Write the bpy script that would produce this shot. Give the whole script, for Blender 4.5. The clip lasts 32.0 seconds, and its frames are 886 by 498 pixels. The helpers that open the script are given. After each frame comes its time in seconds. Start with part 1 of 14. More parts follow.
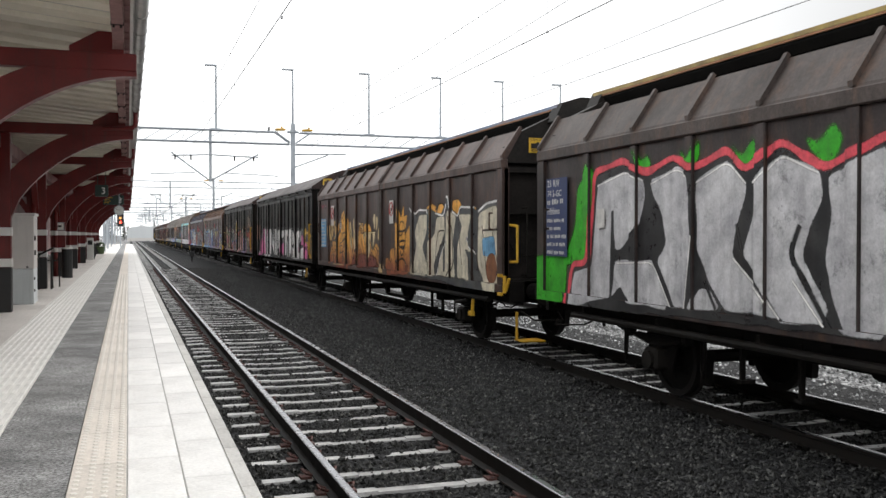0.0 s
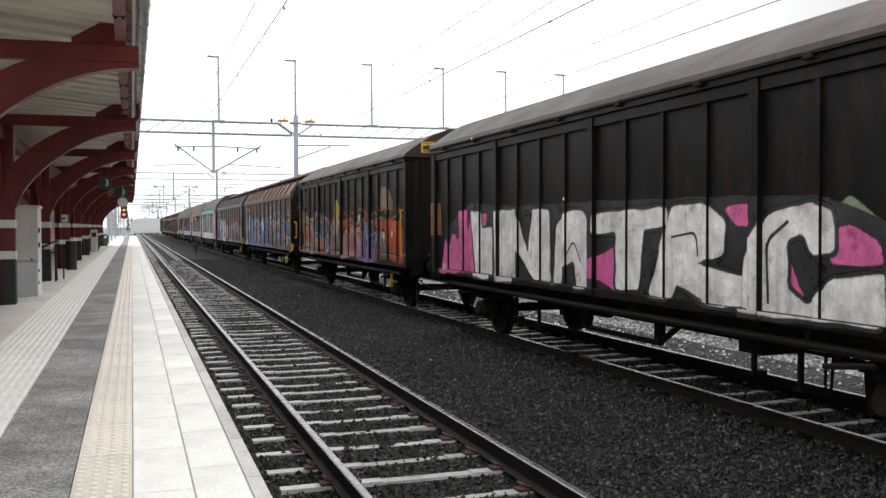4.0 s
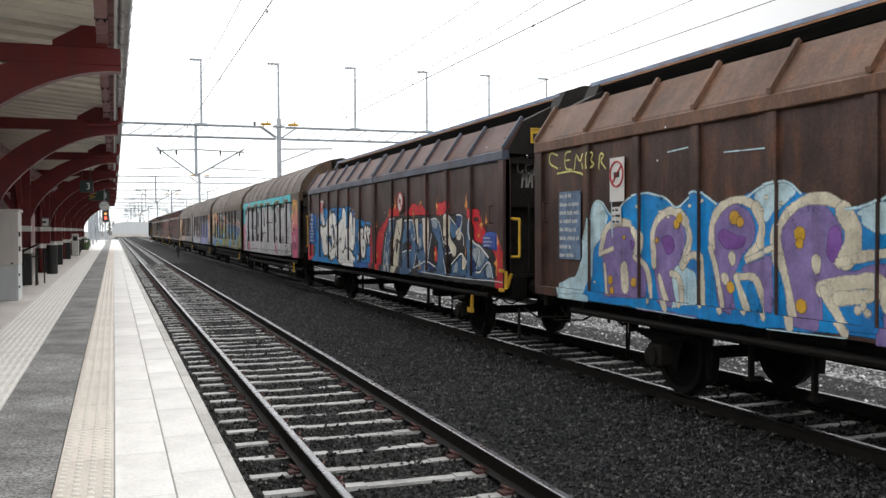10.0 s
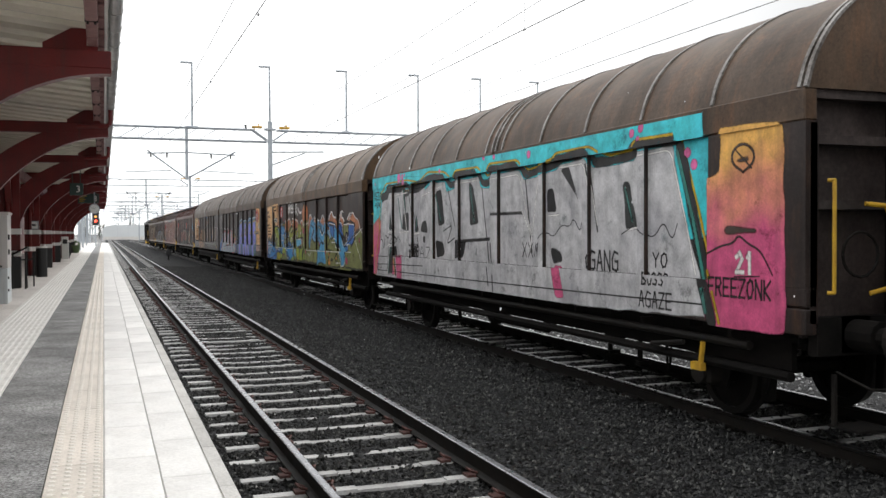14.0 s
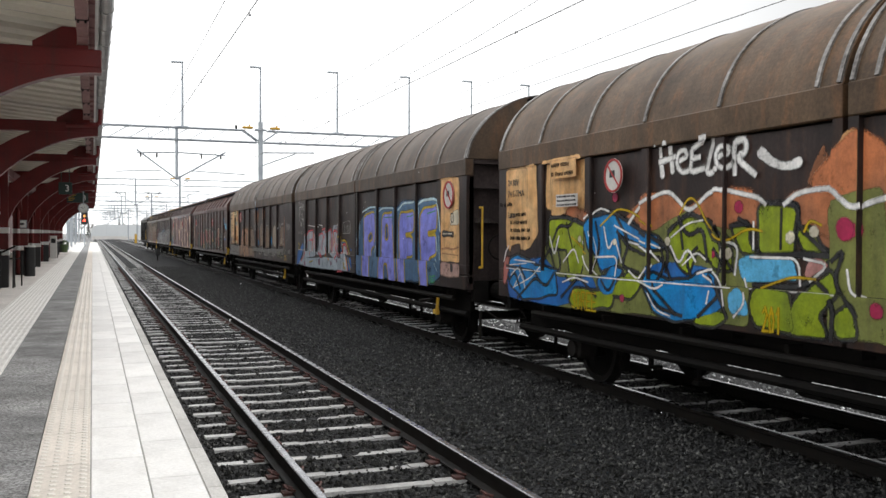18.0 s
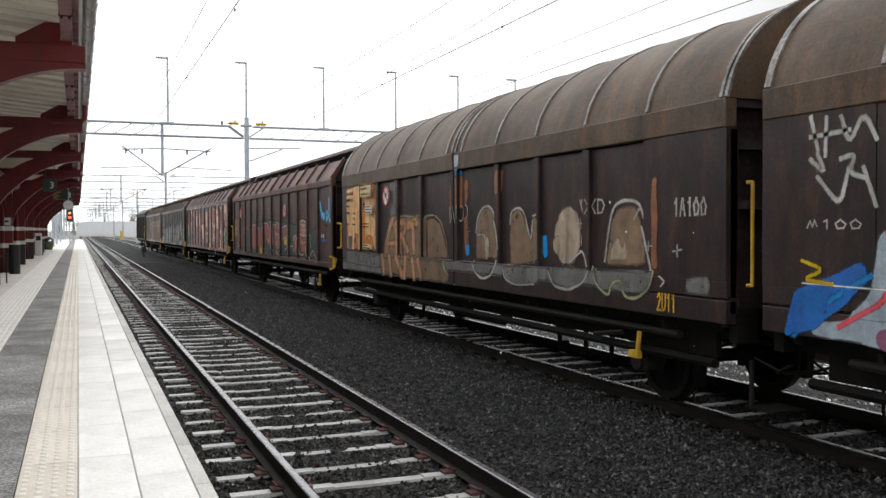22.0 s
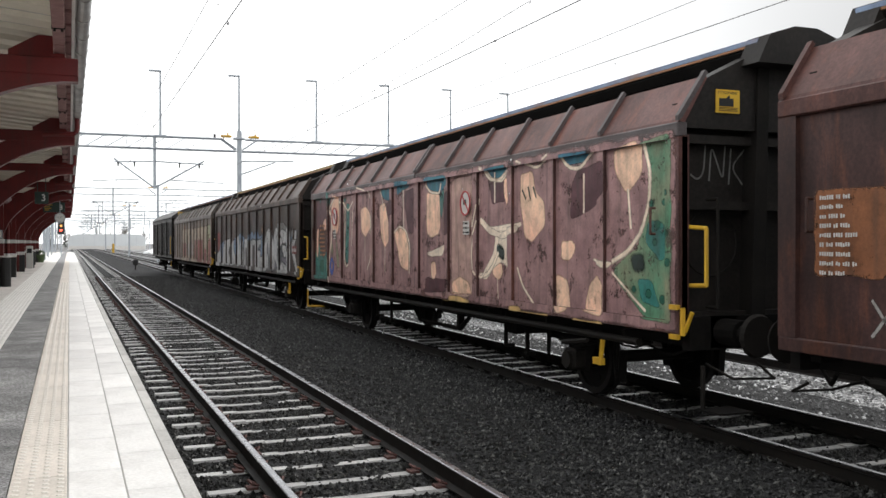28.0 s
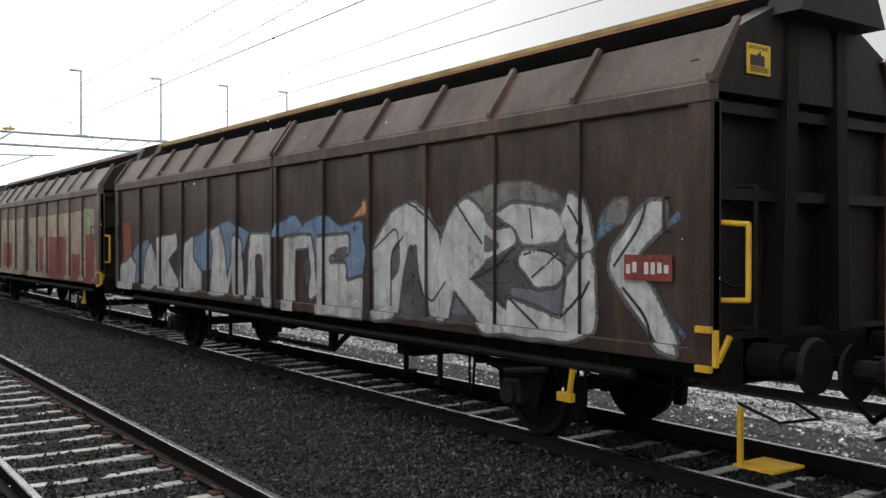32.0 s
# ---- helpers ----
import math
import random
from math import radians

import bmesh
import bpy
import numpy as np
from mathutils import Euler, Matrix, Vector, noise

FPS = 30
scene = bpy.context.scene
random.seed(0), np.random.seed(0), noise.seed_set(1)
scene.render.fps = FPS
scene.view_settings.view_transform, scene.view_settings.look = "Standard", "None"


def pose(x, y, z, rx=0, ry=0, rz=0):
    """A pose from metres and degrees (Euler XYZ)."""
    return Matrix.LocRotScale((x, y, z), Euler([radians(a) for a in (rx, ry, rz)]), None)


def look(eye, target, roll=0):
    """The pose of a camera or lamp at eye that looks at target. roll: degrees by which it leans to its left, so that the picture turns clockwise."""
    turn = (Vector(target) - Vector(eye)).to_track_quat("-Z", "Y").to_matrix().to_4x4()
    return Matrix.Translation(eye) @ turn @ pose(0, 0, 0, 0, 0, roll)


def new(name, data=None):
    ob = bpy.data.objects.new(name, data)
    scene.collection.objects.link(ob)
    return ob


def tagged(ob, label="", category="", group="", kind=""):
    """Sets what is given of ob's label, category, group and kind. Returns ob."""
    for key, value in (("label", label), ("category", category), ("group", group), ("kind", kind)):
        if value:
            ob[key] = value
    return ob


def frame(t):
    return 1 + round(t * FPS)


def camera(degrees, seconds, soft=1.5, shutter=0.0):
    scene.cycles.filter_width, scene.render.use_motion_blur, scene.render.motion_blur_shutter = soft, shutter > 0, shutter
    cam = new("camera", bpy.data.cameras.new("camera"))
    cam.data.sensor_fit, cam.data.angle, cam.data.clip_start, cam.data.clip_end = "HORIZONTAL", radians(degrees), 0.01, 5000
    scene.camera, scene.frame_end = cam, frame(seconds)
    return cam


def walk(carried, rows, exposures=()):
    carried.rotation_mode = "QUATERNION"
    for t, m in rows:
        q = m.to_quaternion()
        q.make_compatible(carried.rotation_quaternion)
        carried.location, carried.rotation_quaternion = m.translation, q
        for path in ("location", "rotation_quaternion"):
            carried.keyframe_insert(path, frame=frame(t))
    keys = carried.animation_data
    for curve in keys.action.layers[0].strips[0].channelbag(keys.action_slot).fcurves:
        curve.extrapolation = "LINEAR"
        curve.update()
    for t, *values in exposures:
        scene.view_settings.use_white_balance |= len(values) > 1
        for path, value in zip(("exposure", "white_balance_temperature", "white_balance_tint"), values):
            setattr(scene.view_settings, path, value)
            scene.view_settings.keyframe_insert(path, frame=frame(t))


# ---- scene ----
cam = camera(51.2, 32.0)

EYE = (0.0, 0.0, 1.96)       # rail tops lie at z = 0
# seconds, turn to the left, tilt up, lean (degrees)
PATH = [
    (0.0, -18.796, -0.875, 0.000),
    (0.5, -18.775, -1.020, 0.109),
    (1.0, -18.781, -1.131, 0.090),
    (1.5, -18.701, -1.159, 0.014),
    (2.0, -18.694, -1.240, -0.015),
    (2.5, -18.646, -1.294, 0.021),
    (3.0, -18.621, -1.335, 0.122),
    (3.5, -18.599, -1.472, 0.262),
    (5.5, -18.408, -1.345, -0.041),
    (6.0, -18.319, -1.352, -0.079),
    (6.5, -18.388, -1.343, -0.059),
    (7.0, -18.483, -1.342, 0.004),
    (7.5, -18.820, -1.441, 0.085),
    (8.0, -19.280, -1.496, 0.187),
    (8.5, -19.413, -1.535, 0.306),
    (9.0, -19.471, -1.504, 0.373),
    (9.5, -19.515, -1.405, 0.340),
    (10.0, -19.601, -1.241, 0.270),
    (10.5, -19.737, -1.083, 0.237),
    (11.0, -19.862, -0.986, 0.233),
    (11.5, -19.872, -0.874, 0.212),
    (12.0, -19.958, -0.829, 0.167),
    (12.5, -19.936, -0.879, 0.167),
    (13.0, -20.093, -0.931, 0.208),
    (13.5, -20.110, -1.036, 0.228),
    (15.5, -20.390, -0.981, 0.116),
    (16.0, -20.428, -0.931, 0.103),
    (16.5, -20.448, -0.902, 0.046),
    (17.0, -20.455, -0.938, -0.039),
    (17.5, -20.532, -0.947, -0.151),
    (18.0, -20.754, -0.908, -0.216),
    (18.5, -20.975, -0.961, -0.184),
    (19.0, -21.168, -0.810, -0.122),
    (19.5, -21.369, -0.905, -0.022),
    (20.0, -21.548, -1.100, 0.122),
    (20.5, -21.705, -1.159, 0.233),
    (21.0, -21.695, -1.242, 0.260),
    (21.5, -21.629, -1.223, 0.199),
    (22.0, -21.543, -1.218, 0.117),
    (22.5, -21.591, -1.198, 0.064),
    (23.0, -21.678, -1.091, 0.021),
    (23.5, -21.810, -0.912, -0.039),
    (24.0, -21.892, -0.903, -0.144),
    (24.5, -21.996, -0.919, -0.294),
    (25.0, -22.245, -0.762, -0.379),
    (25.5, -22.301, -0.584, -0.369),
    (27.5, -21.992, -0.356, 0.033),
    (28.0, -22.004, -0.396, 0.037),
    (28.5, -21.951, -0.361, 0.031),
    (29.0, -22.058, -0.445, 0.033),
    (29.5, -22.082, -0.675, 0.081),
    (30.0, -21.989, -0.695, 0.081),
    (30.5, -22.362, -0.432, -0.050),
    (31.0, -24.295, -0.343, -0.189),
    (31.5, -28.489, -0.415, -0.221),
    (31.6, -29.728, -0.461, -0.212),
    (31.9, -33.925, -0.333, -0.172),
    (32.0, -35.595, -0.383, -0.047),
]
walk(cam, [(t, pose(*EYE, 90 + tilt, lean, turn)) for t, turn, tilt, lean in PATH])

# ---- light: an overcast winter day ----
SUN_FROM = Vector((34.0, 20.0, 46.0))
SUN_TURN, SUN_UP = math.degrees(math.atan2(SUN_FROM.x, SUN_FROM.y)), math.degrees(math.atan2(SUN_FROM.z, math.hypot(SUN_FROM.x, SUN_FROM.y)))
world = bpy.data.worlds.new("overcast_sky")
scene.world = world
world.use_nodes = True
wn = world.node_tree.nodes
wl = world.node_tree.links
wn.clear()
sky = wn.new("ShaderNodeTexSky")
sky.sky_type = "NISHITA"
sky.sun_disc = False
sky.sun_elevation, sky.sun_rotation = radians(SUN_UP), radians(SUN_TURN)
sky.air_density, sky.dust_density, sky.ozone_density = 1.0, 4.0, 1.0
dim = wn.new("ShaderNodeVectorMath")
dim.operation = "SCALE"
dim.inputs["Scale"].default_value = 0.06
cloud = wn.new("ShaderNodeMix")
cloud.data_type = "RGBA"
cloud.inputs["Factor"].default_value = 0.93
cloud.inputs["B"].default_value = (0.985, 0.995, 1.0, 1)
# the cloud layer is thinner ahead and denser over the yard to the east
wtc = wn.new("ShaderNodeTexCoord")
wsep = wn.new("ShaderNodeSeparateXYZ")
wfall = wn.new("ShaderNodeMapRange")
wfall.interpolation_type = "SMOOTHSTEP"
wfall.inputs["From Min"].default_value, wfall.inputs["From Max"].default_value = 0.30, 0.80
wfall.inputs["To Min"].default_value, wfall.inputs["To Max"].default_value = 1.0, 0.42
wl.new(wtc.outputs["Generated"], wsep.inputs[0])
wl.new(wsep.outputs[0], wfall.inputs["Value"])
wdim = wn.new("ShaderNodeVectorMath")
wdim.operation = "SCALE"
back = wn.new("ShaderNodeBackground")
back.inputs["Strength"].default_value = 1.72
wout = wn.new("ShaderNodeOutputWorld")
wl.new(sky.outputs["Color"], dim.inputs[0])
wl.new(dim.outputs[0], cloud.inputs["A"])
wl.new(cloud.outputs["Result"], wdim.inputs[0])
wl.new(wfall.outputs[0], wdim.inputs["Scale"])
wl.new(wdim.outputs[0], back.inputs["Color"])
wl.new(back.outputs[0], wout.inputs["Surface"])

sun_data = bpy.data.lights.new("sun", "SUN")
sun_data.energy, sun_data.angle, sun_data.color = 1.5, radians(25), (1.0, 0.97, 0.93)
sun = new("sun", sun_data)
sun.matrix_world = look(SUN_FROM, (0, 0, 0))

# ---- materials ----
def mk(name, c1, c2=None, rough=0.6, metal=0.0, scale=3.0, fine=40.0, bump=0.15, streak=0.0, dirt=None, rand=0.0, gloss=0.5, island=0.0, rust=None, speck=0.0, speck_size=55.0, mottle=0.0):
    """A worn surface: two colours mingled by coarse and fine noise, rain streaks, dirt patches, fine relief."""
    m = bpy.data.materials.new(name)
    m.use_nodes = True
    n, l = m.node_tree.nodes, m.node_tree.links
    n.clear()
    out = n.new("ShaderNodeOutputMaterial")
    b = n.new("ShaderNodeBsdfPrincipled")
    l.new(b.outputs[0], out.inputs["Surface"])
    b.inputs["Metallic"].default_value = metal
    b.inputs["Specular IOR Level"].default_value = gloss
    tc = n.new("ShaderNodeTexCoord")
    c2 = c2 or tuple(v * 0.75 for v in c1)
    big, small = n.new("ShaderNodeTexNoise"), n.new("ShaderNodeTexNoise")
    big.inputs["Scale"].default_value, big.inputs["Detail"].default_value = scale, 6
    small.inputs["Scale"].default_value, small.inputs["Detail"].default_value = fine, 4
    for t in (big, small):
        l.new(tc.outputs["Object"], t.inputs["Vector"])
    add = n.new("ShaderNodeMath")
    add.operation = "MULTIPLY_ADD"
    add.inputs[1].default_value = 0.45
    l.new(small.outputs["Fac"], add.inputs[0])
    l.new(big.outputs["Fac"], add.inputs[2])
    ramp = n.new("ShaderNodeValToRGB")
    e = ramp.color_ramp.elements
    e[0].position, e[0].color = 0.50, (*c1, 1)
    e[1].position, e[1].color = 0.95, (*c2, 1)
    l.new(add.outputs[0], ramp.inputs["Fac"])
    col = ramp.outputs["Color"]

    def blend(fac, other, a):
        x = n.new("ShaderNodeMix")
        x.data_type = "RGBA"
        l.new(fac, x.inputs["Factor"])
        l.new(a, x.inputs["A"])
        x.inputs["B"].default_value = (*other, 1)
        return x.outputs["Result"]

    if streak:
        mp = n.new("ShaderNodeMapping")
        mp.inputs["Scale"].default_value = (9, 9, 0.7)
        l.new(tc.outputs["Object"], mp.inputs["Vector"])
        s = n.new("ShaderNodeTexNoise")
        s.inputs["Scale"].default_value, s.inputs["Detail"].default_value = 1.0, 5
        l.new(mp.outputs[0], s.inputs["Vector"])
        r = n.new("ShaderNodeMapRange")
        r.inputs["From Min"].default_value, r.inputs["From Max"].default_value = 0.52, 0.75
        r.inputs["To Max"].default_value = streak
        l.new(s.outputs["Fac"], r.inputs["Value"])
        col = blend(r.outputs[0], dirt or (0.03, 0.025, 0.022), col)
    elif dirt:
        s = n.new("ShaderNodeTexNoise")
        s.inputs["Scale"].default_value, s.inputs["Detail"].default_value = scale * 0.6, 8
        s.inputs["Roughness"].default_value = 0.7
        l.new(tc.outputs["Object"], s.inputs["Vector"])
        r = n.new("ShaderNodeMapRange")
        r.inputs["From Min"].default_value, r.inputs["From Max"].default_value = 0.5, 0.68
        r.inputs["To Max"].default_value = 0.7
        l.new(s.outputs["Fac"], r.inputs["Value"])
        col = blend(r.outputs[0], dirt, col)
    if rust:
        mp2 = n.new("ShaderNodeMapping")
        mp2.inputs["Scale"].default_value = (5, 5, 1.1)
        mp2.inputs["Location"].default_value = (3.1, 7.7, 1.3)
        l.new(tc.outputs["Object"], mp2.inputs["Vector"])
        s2 = n.new("ShaderNodeTexNoise")
        s2.inputs["Scale"].default_value, s2.inputs["Detail"].default_value, s2.inputs["Roughness"].default_value = 1.0, 9, 0.68
        l.new(mp2.outputs[0], s2.inputs["Vector"])
        r2 = n.new("ShaderNodeMapRange")
        r2.inputs["From Min"].default_value, r2.inputs["From Max"].default_value, r2.inputs["To Max"].default_value = 0.50, 0.70, 0.75
        l.new(s2.outputs["Fac"], r2.inputs["Value"])
        col = blend(r2.outputs[0], rust, col)
    if speck:
        sp = n.new("ShaderNodeTexNoise")
        sp.inputs["Scale"].default_value, sp.inputs["Detail"].default_value, sp.inputs["Roughness"].default_value = speck_size, 4, 0.75
        l.new(tc.outputs["Object"], sp.inputs["Vector"])
        r3 = n.new("ShaderNodeMapRange")
        r3.inputs["From Min"].default_value, r3.inputs["From Max"].default_value = 0.32, 0.68
        r3.inputs["To Min"].default_value, r3.inputs["To Max"].default_value = 1 - speck, 1 + speck
        l.new(sp.outputs["Fac"], r3.inputs["Value"])
        h3 = n.new("ShaderNodeHueSaturation")
        l.new(r3.outputs[0], h3.inputs["Value"])
        l.new(col, h3.inputs["Color"])
        col = h3.outputs["Color"]
    if mottle:
        mp3 = n.new("ShaderNodeMapping")
        mp3.inputs["Scale"].default_value = (1.0, 1.0, 0.45)
        mp3.inputs["Location"].default_value = (5.3, 1.9, 8.1)
        l.new(tc.outputs["Object"], mp3.inputs["Vector"])
        mo = n.new("ShaderNodeTexNoise")
        mo.inputs["Scale"].default_value, mo.inputs["Detail"].default_value, mo.inputs["Roughness"].default_value = 1.9, 9, 0.7
        l.new(mp3.outputs[0], mo.inputs["Vector"])
        r4 = n.new("ShaderNodeMapRange")
        r4.inputs["From Min"].default_value, r4.inputs["From Max"].default_value = 0.36, 0.64
        r4.inputs["To Min"].default_value, r4.inputs["To Max"].default_value = 1 - mottle, 1 + mottle
        l.new(mo.outputs["Fac"], r4.inputs["Value"])
        h4 = n.new("ShaderNodeHueSaturation")
        l.new(r4.outputs[0], h4.inputs["Value"])
        l.new(col, h4.inputs["Color"])
        col = h4.outputs["Color"]
    if rand:
        oi = n.new("ShaderNodeObjectInfo")
        h = n.new("ShaderNodeHueSaturation")
        r = n.new("ShaderNodeMapRange")
        r.inputs["To Min"].default_value, r.inputs["To Max"].default_value = 1 - rand, 1 + rand
        l.new(oi.outputs["Random"], r.inputs["Value"])
        l.new(r.outputs[0], h.inputs["Value"])
        l.new(col, h.inputs["Color"])
        col = h.outputs["Color"]
    if island:
        ge = n.new("ShaderNodeNewGeometry")
        h = n.new("ShaderNodeHueSaturation")
        r = n.new("ShaderNodeMapRange")
        r.inputs["To Min"].default_value, r.inputs["To Max"].default_value = 0.45, 0.45 + island
        pw = n.new("ShaderNodeMath")
        pw.operation = "POWER"
        pw.inputs[1].default_value = 7.0
        l.new(ge.outputs["Random Per Island"], pw.inputs[0])
        l.new(pw.outputs[0], r.inputs["Value"])
        l.new(r.outputs[0], h.inputs["Value"])
        l.new(col, h.inputs["Color"])
        col = h.outputs["Color"]
    l.new(col, b.inputs["Base Color"])
    rr = n.new("ShaderNodeMapRange")
    rr.inputs["To Min"].default_value, rr.inputs["To Max"].default_value = max(0.05, rough - 0.12), min(1, rough + 0.15)
    l.new(big.outputs["Fac"], rr.inputs["Value"])
    l.new(rr.outputs[0], b.inputs["Roughness"])
    if bump:
        bp = n.new("ShaderNodeBump")
        bp.inputs["Strength"].default_value, bp.inputs["Distance"].default_value = bump, 0.01
        l.new(add.outputs[0], bp.inputs["Height"])
        l.new(bp.outputs[0], b.inputs["Normal"])
    return m


def gravel(name, c1, c2, scale, bump=1.0, rough=0.75):
    """Crushed stone: a cell pattern gives each stone its own grey and relief."""
    m = bpy.data.materials.new(name)
    m.use_nodes = True
    n, l = m.node_tree.nodes, m.node_tree.links
    b = n["Principled BSDF"]
    b.inputs["Roughness"].default_value = rough
    b.inputs["Specular IOR Level"].default_value = 0.12
    tc, v, v2, ns = n.new("ShaderNodeTexCoord"), n.new("ShaderNodeTexVoronoi"), n.new("ShaderNodeTexVoronoi"), n.new("ShaderNodeTexNoise")
    v.inputs["Scale"].default_value, v2.inputs["Scale"].default_value, ns.inputs["Scale"].default_value = scale, scale * 1.9, 0.8
    ns.inputs["Detail"].default_value = 6
    for t in (v, v2, ns):
        l.new(tc.outputs["Object"], t.inputs["Vector"])
    sep = n.new("ShaderNodeSeparateColor")
    l.new(v.outputs["Color"], sep.inputs[0])
    sep2 = n.new("ShaderNodeSeparateColor")
    l.new(v2.outputs["Color"], sep2.inputs[0])
    mul = n.new("ShaderNodeMath")
    mul.operation = "MULTIPLY"
    l.new(sep.outputs[0], mul.inputs[0])
    l.new(sep2.outputs[1], mul.inputs[1])
    a = n.new("ShaderNodeMath")
    a.operation = "MULTIPLY_ADD"
    a.inputs[1].default_value = 0.5
    l.new(ns.outputs["Fac"], a.inputs[0])
    l.new(mul.outputs[0], a.inputs[2])
    ramp = n.new("ShaderNodeValToRGB")
    e = ramp.color_ramp.elements
    e[0].position, e[0].color = 0.3, (*c1, 1)
    e[1].position, e[1].color = 0.95, (*c2, 1)
    l.new(a.outputs[0], ramp.inputs["Fac"])
    l.new(ramp.outputs[0], b.inputs["Base Color"])
    bp = n.new("ShaderNodeBump")
    bp.invert = True
    bp.inputs["Strength"].default_value, bp.inputs["Distance"].default_value = bump, 0.03
    l.new(v.outputs["Distance"], bp.inputs["Height"])
    l.new(bp.outputs[0], b.inputs["Normal"])
    return m


def rich(c, sat=1.15, val=1.22):
    """A fuller shade of a colour."""
    g = sum(c) / 3
    return tuple(min(0.85, max(0.004, (g + (v - g) * sat) * val)) for v in c)


SOFT = {}


def paint(name, c, c2=None, low=None, high=None, wear=0.35, rough=0.5, flake=0.45, soft=0.032):
    """Sprayed paint on a wagon side; low and high give the heights between which c fades into c2, soft the width of the sprayed edge."""
    SOFT[name] = soft
    c, c2 = rich(c), rich(c2 or tuple(v * 0.7 for v in c))
    m = bpy.data.materials.new(name)
    m.use_nodes = True
    n, l = m.node_tree.nodes, m.node_tree.links
    b = n["Principled BSDF"]
    b.inputs["Roughness"].default_value = rough
    b.inputs["Specular IOR Level"].default_value = 0.3
    tc = n.new("ShaderNodeTexCoord")
    ns, st = n.new("ShaderNodeTexNoise"), n.new("ShaderNodeTexNoise")
    ns.inputs["Scale"].default_value, ns.inputs["Detail"].default_value = 2.2, 7
    mp = n.new("ShaderNodeMapping")
    mp.inputs["Scale"].default_value = (6, 6, 0.6)
    l.new(tc.outputs["Object"], mp.inputs["Vector"])
    l.new(mp.outputs[0], st.inputs["Vector"])
    st.inputs["Scale"].default_value, st.inputs["Detail"].default_value = 1.3, 6
    l.new(tc.outputs["Object"], ns.inputs["Vector"])
    base = n.new("ShaderNodeMix")
    base.data_type = "RGBA"
    base.inputs["A"].default_value, base.inputs["B"].default_value = (*c, 1), (*c2, 1)
    if low is not None:
        sep = n.new("ShaderNodeSeparateXYZ")
        l.new(tc.outputs["Object"], sep.inputs[0])
        wob = n.new("ShaderNodeMath")
        wob.operation = "MULTIPLY_ADD"
        wob.inputs[1].default_value = 0.9
        l.new(ns.outputs["Fac"], wob.inputs[0])
        l.new(sep.outputs[2], wob.inputs[2])
        r = n.new("ShaderNodeMapRange")
        r.inputs["From Min"].default_value, r.inputs["From Max"].default_value = low + 0.45, high + 0.45
        l.new(wob.outputs[0], r.inputs["Value"])
    else:
        r = n.new("ShaderNodeMapRange")
        r.inputs["From Min"].default_value, r.inputs["From Max"].default_value = 0.42, 0.7
        l.new(ns.outputs["Fac"], r.inputs["Value"])
    l.new(r.outputs[0], base.inputs["Factor"])
    w = n.new("ShaderNodeMapRange")
    w.inputs["From Min"].default_value, w.inputs["From Max"].default_value, w.inputs["To Max"].default_value = 0.5, 0.72, wear
    l.new(st.outputs["Fac"], w.inputs["Value"])
    dirty = n.new("ShaderNodeMix")
    dirty.data_type = "RGBA"
    dirty.inputs["B"].default_value = (0.05, 0.04, 0.035, 1)
    l.new(w.outputs[0], dirty.inputs["Factor"])
    l.new(base.outputs["Result"], dirty.inputs["A"])
    # uneven coats: broad lighter and darker passes of the can, and a fine grain
    ps, gr = n.new("ShaderNodeTexNoise"), n.new("ShaderNodeTexNoise")
    ps.inputs["Scale"].default_value, ps.inputs["Detail"].default_value, ps.inputs["Roughness"].default_value = 4.5, 5, 0.6
    gr.inputs["Scale"].default_value, gr.inputs["Detail"].default_value, gr.inputs["Roughness"].default_value = 38.0, 3, 0.7
    for t in (ps, gr):
        l.new(tc.outputs["Object"], t.inputs["Vector"])
    both = n.new("ShaderNodeMath")
    both.operation = "MULTIPLY_ADD"
    both.inputs[1].default_value = 0.45
    l.new(gr.outputs["Fac"], both.inputs[0])
    l.new(ps.outputs["Fac"], both.inputs[2])
    tone = n.new("ShaderNodeMapRange")
    tone.inputs["From Min"].default_value, tone.inputs["From Max"].default_value = 0.5, 0.95
    tone.inputs["To Min"].default_value, tone.inputs["To Max"].default_value = 0.66, 1.3
    l.new(both.outputs[0], tone.inputs["Value"])
    hue = n.new("ShaderNodeHueSaturation")
    l.new(tone.outputs[0], hue.inputs["Value"])
    l.new(dirty.outputs["Result"], hue.inputs["Color"])
    l.new(hue.outputs["Color"], b.inputs["Base Color"])
    # the coat thins out at its sprayed edge, and flakes off in small chips
    edge = n.new("ShaderNodeAttribute")
    edge.attribute_name = "thin"
    cov = n.new("ShaderNodeMath")
    cov.operation = "MULTIPLY_ADD"
    cov.inputs[1].default_value = 0.7
    l.new(gr.outputs["Fac"], cov.inputs[0])
    inv = n.new("ShaderNodeMath")
    inv.operation = "SUBTRACT"
    inv.inputs[0].default_value = 0.65
    l.new(edge.outputs["Fac"], inv.inputs[1])
    l.new(inv.outputs[0], cov.inputs[2])
    ca = n.new("ShaderNodeMapRange")
    ca.inputs["From Min"].default_value, ca.inputs["From Max"].default_value = 0.15, 0.70
    l.new(cov.outputs[0], ca.inputs["Value"])
    fl = n.new("ShaderNodeTexNoise")
    fl.inputs["Scale"].default_value, fl.inputs["Detail"].default_value, fl.inputs["Roughness"].default_value = 3.2, 10, 0.78
    l.new(tc.outputs["Object"], fl.inputs["Vector"])
    fr = n.new("ShaderNodeMapRange")
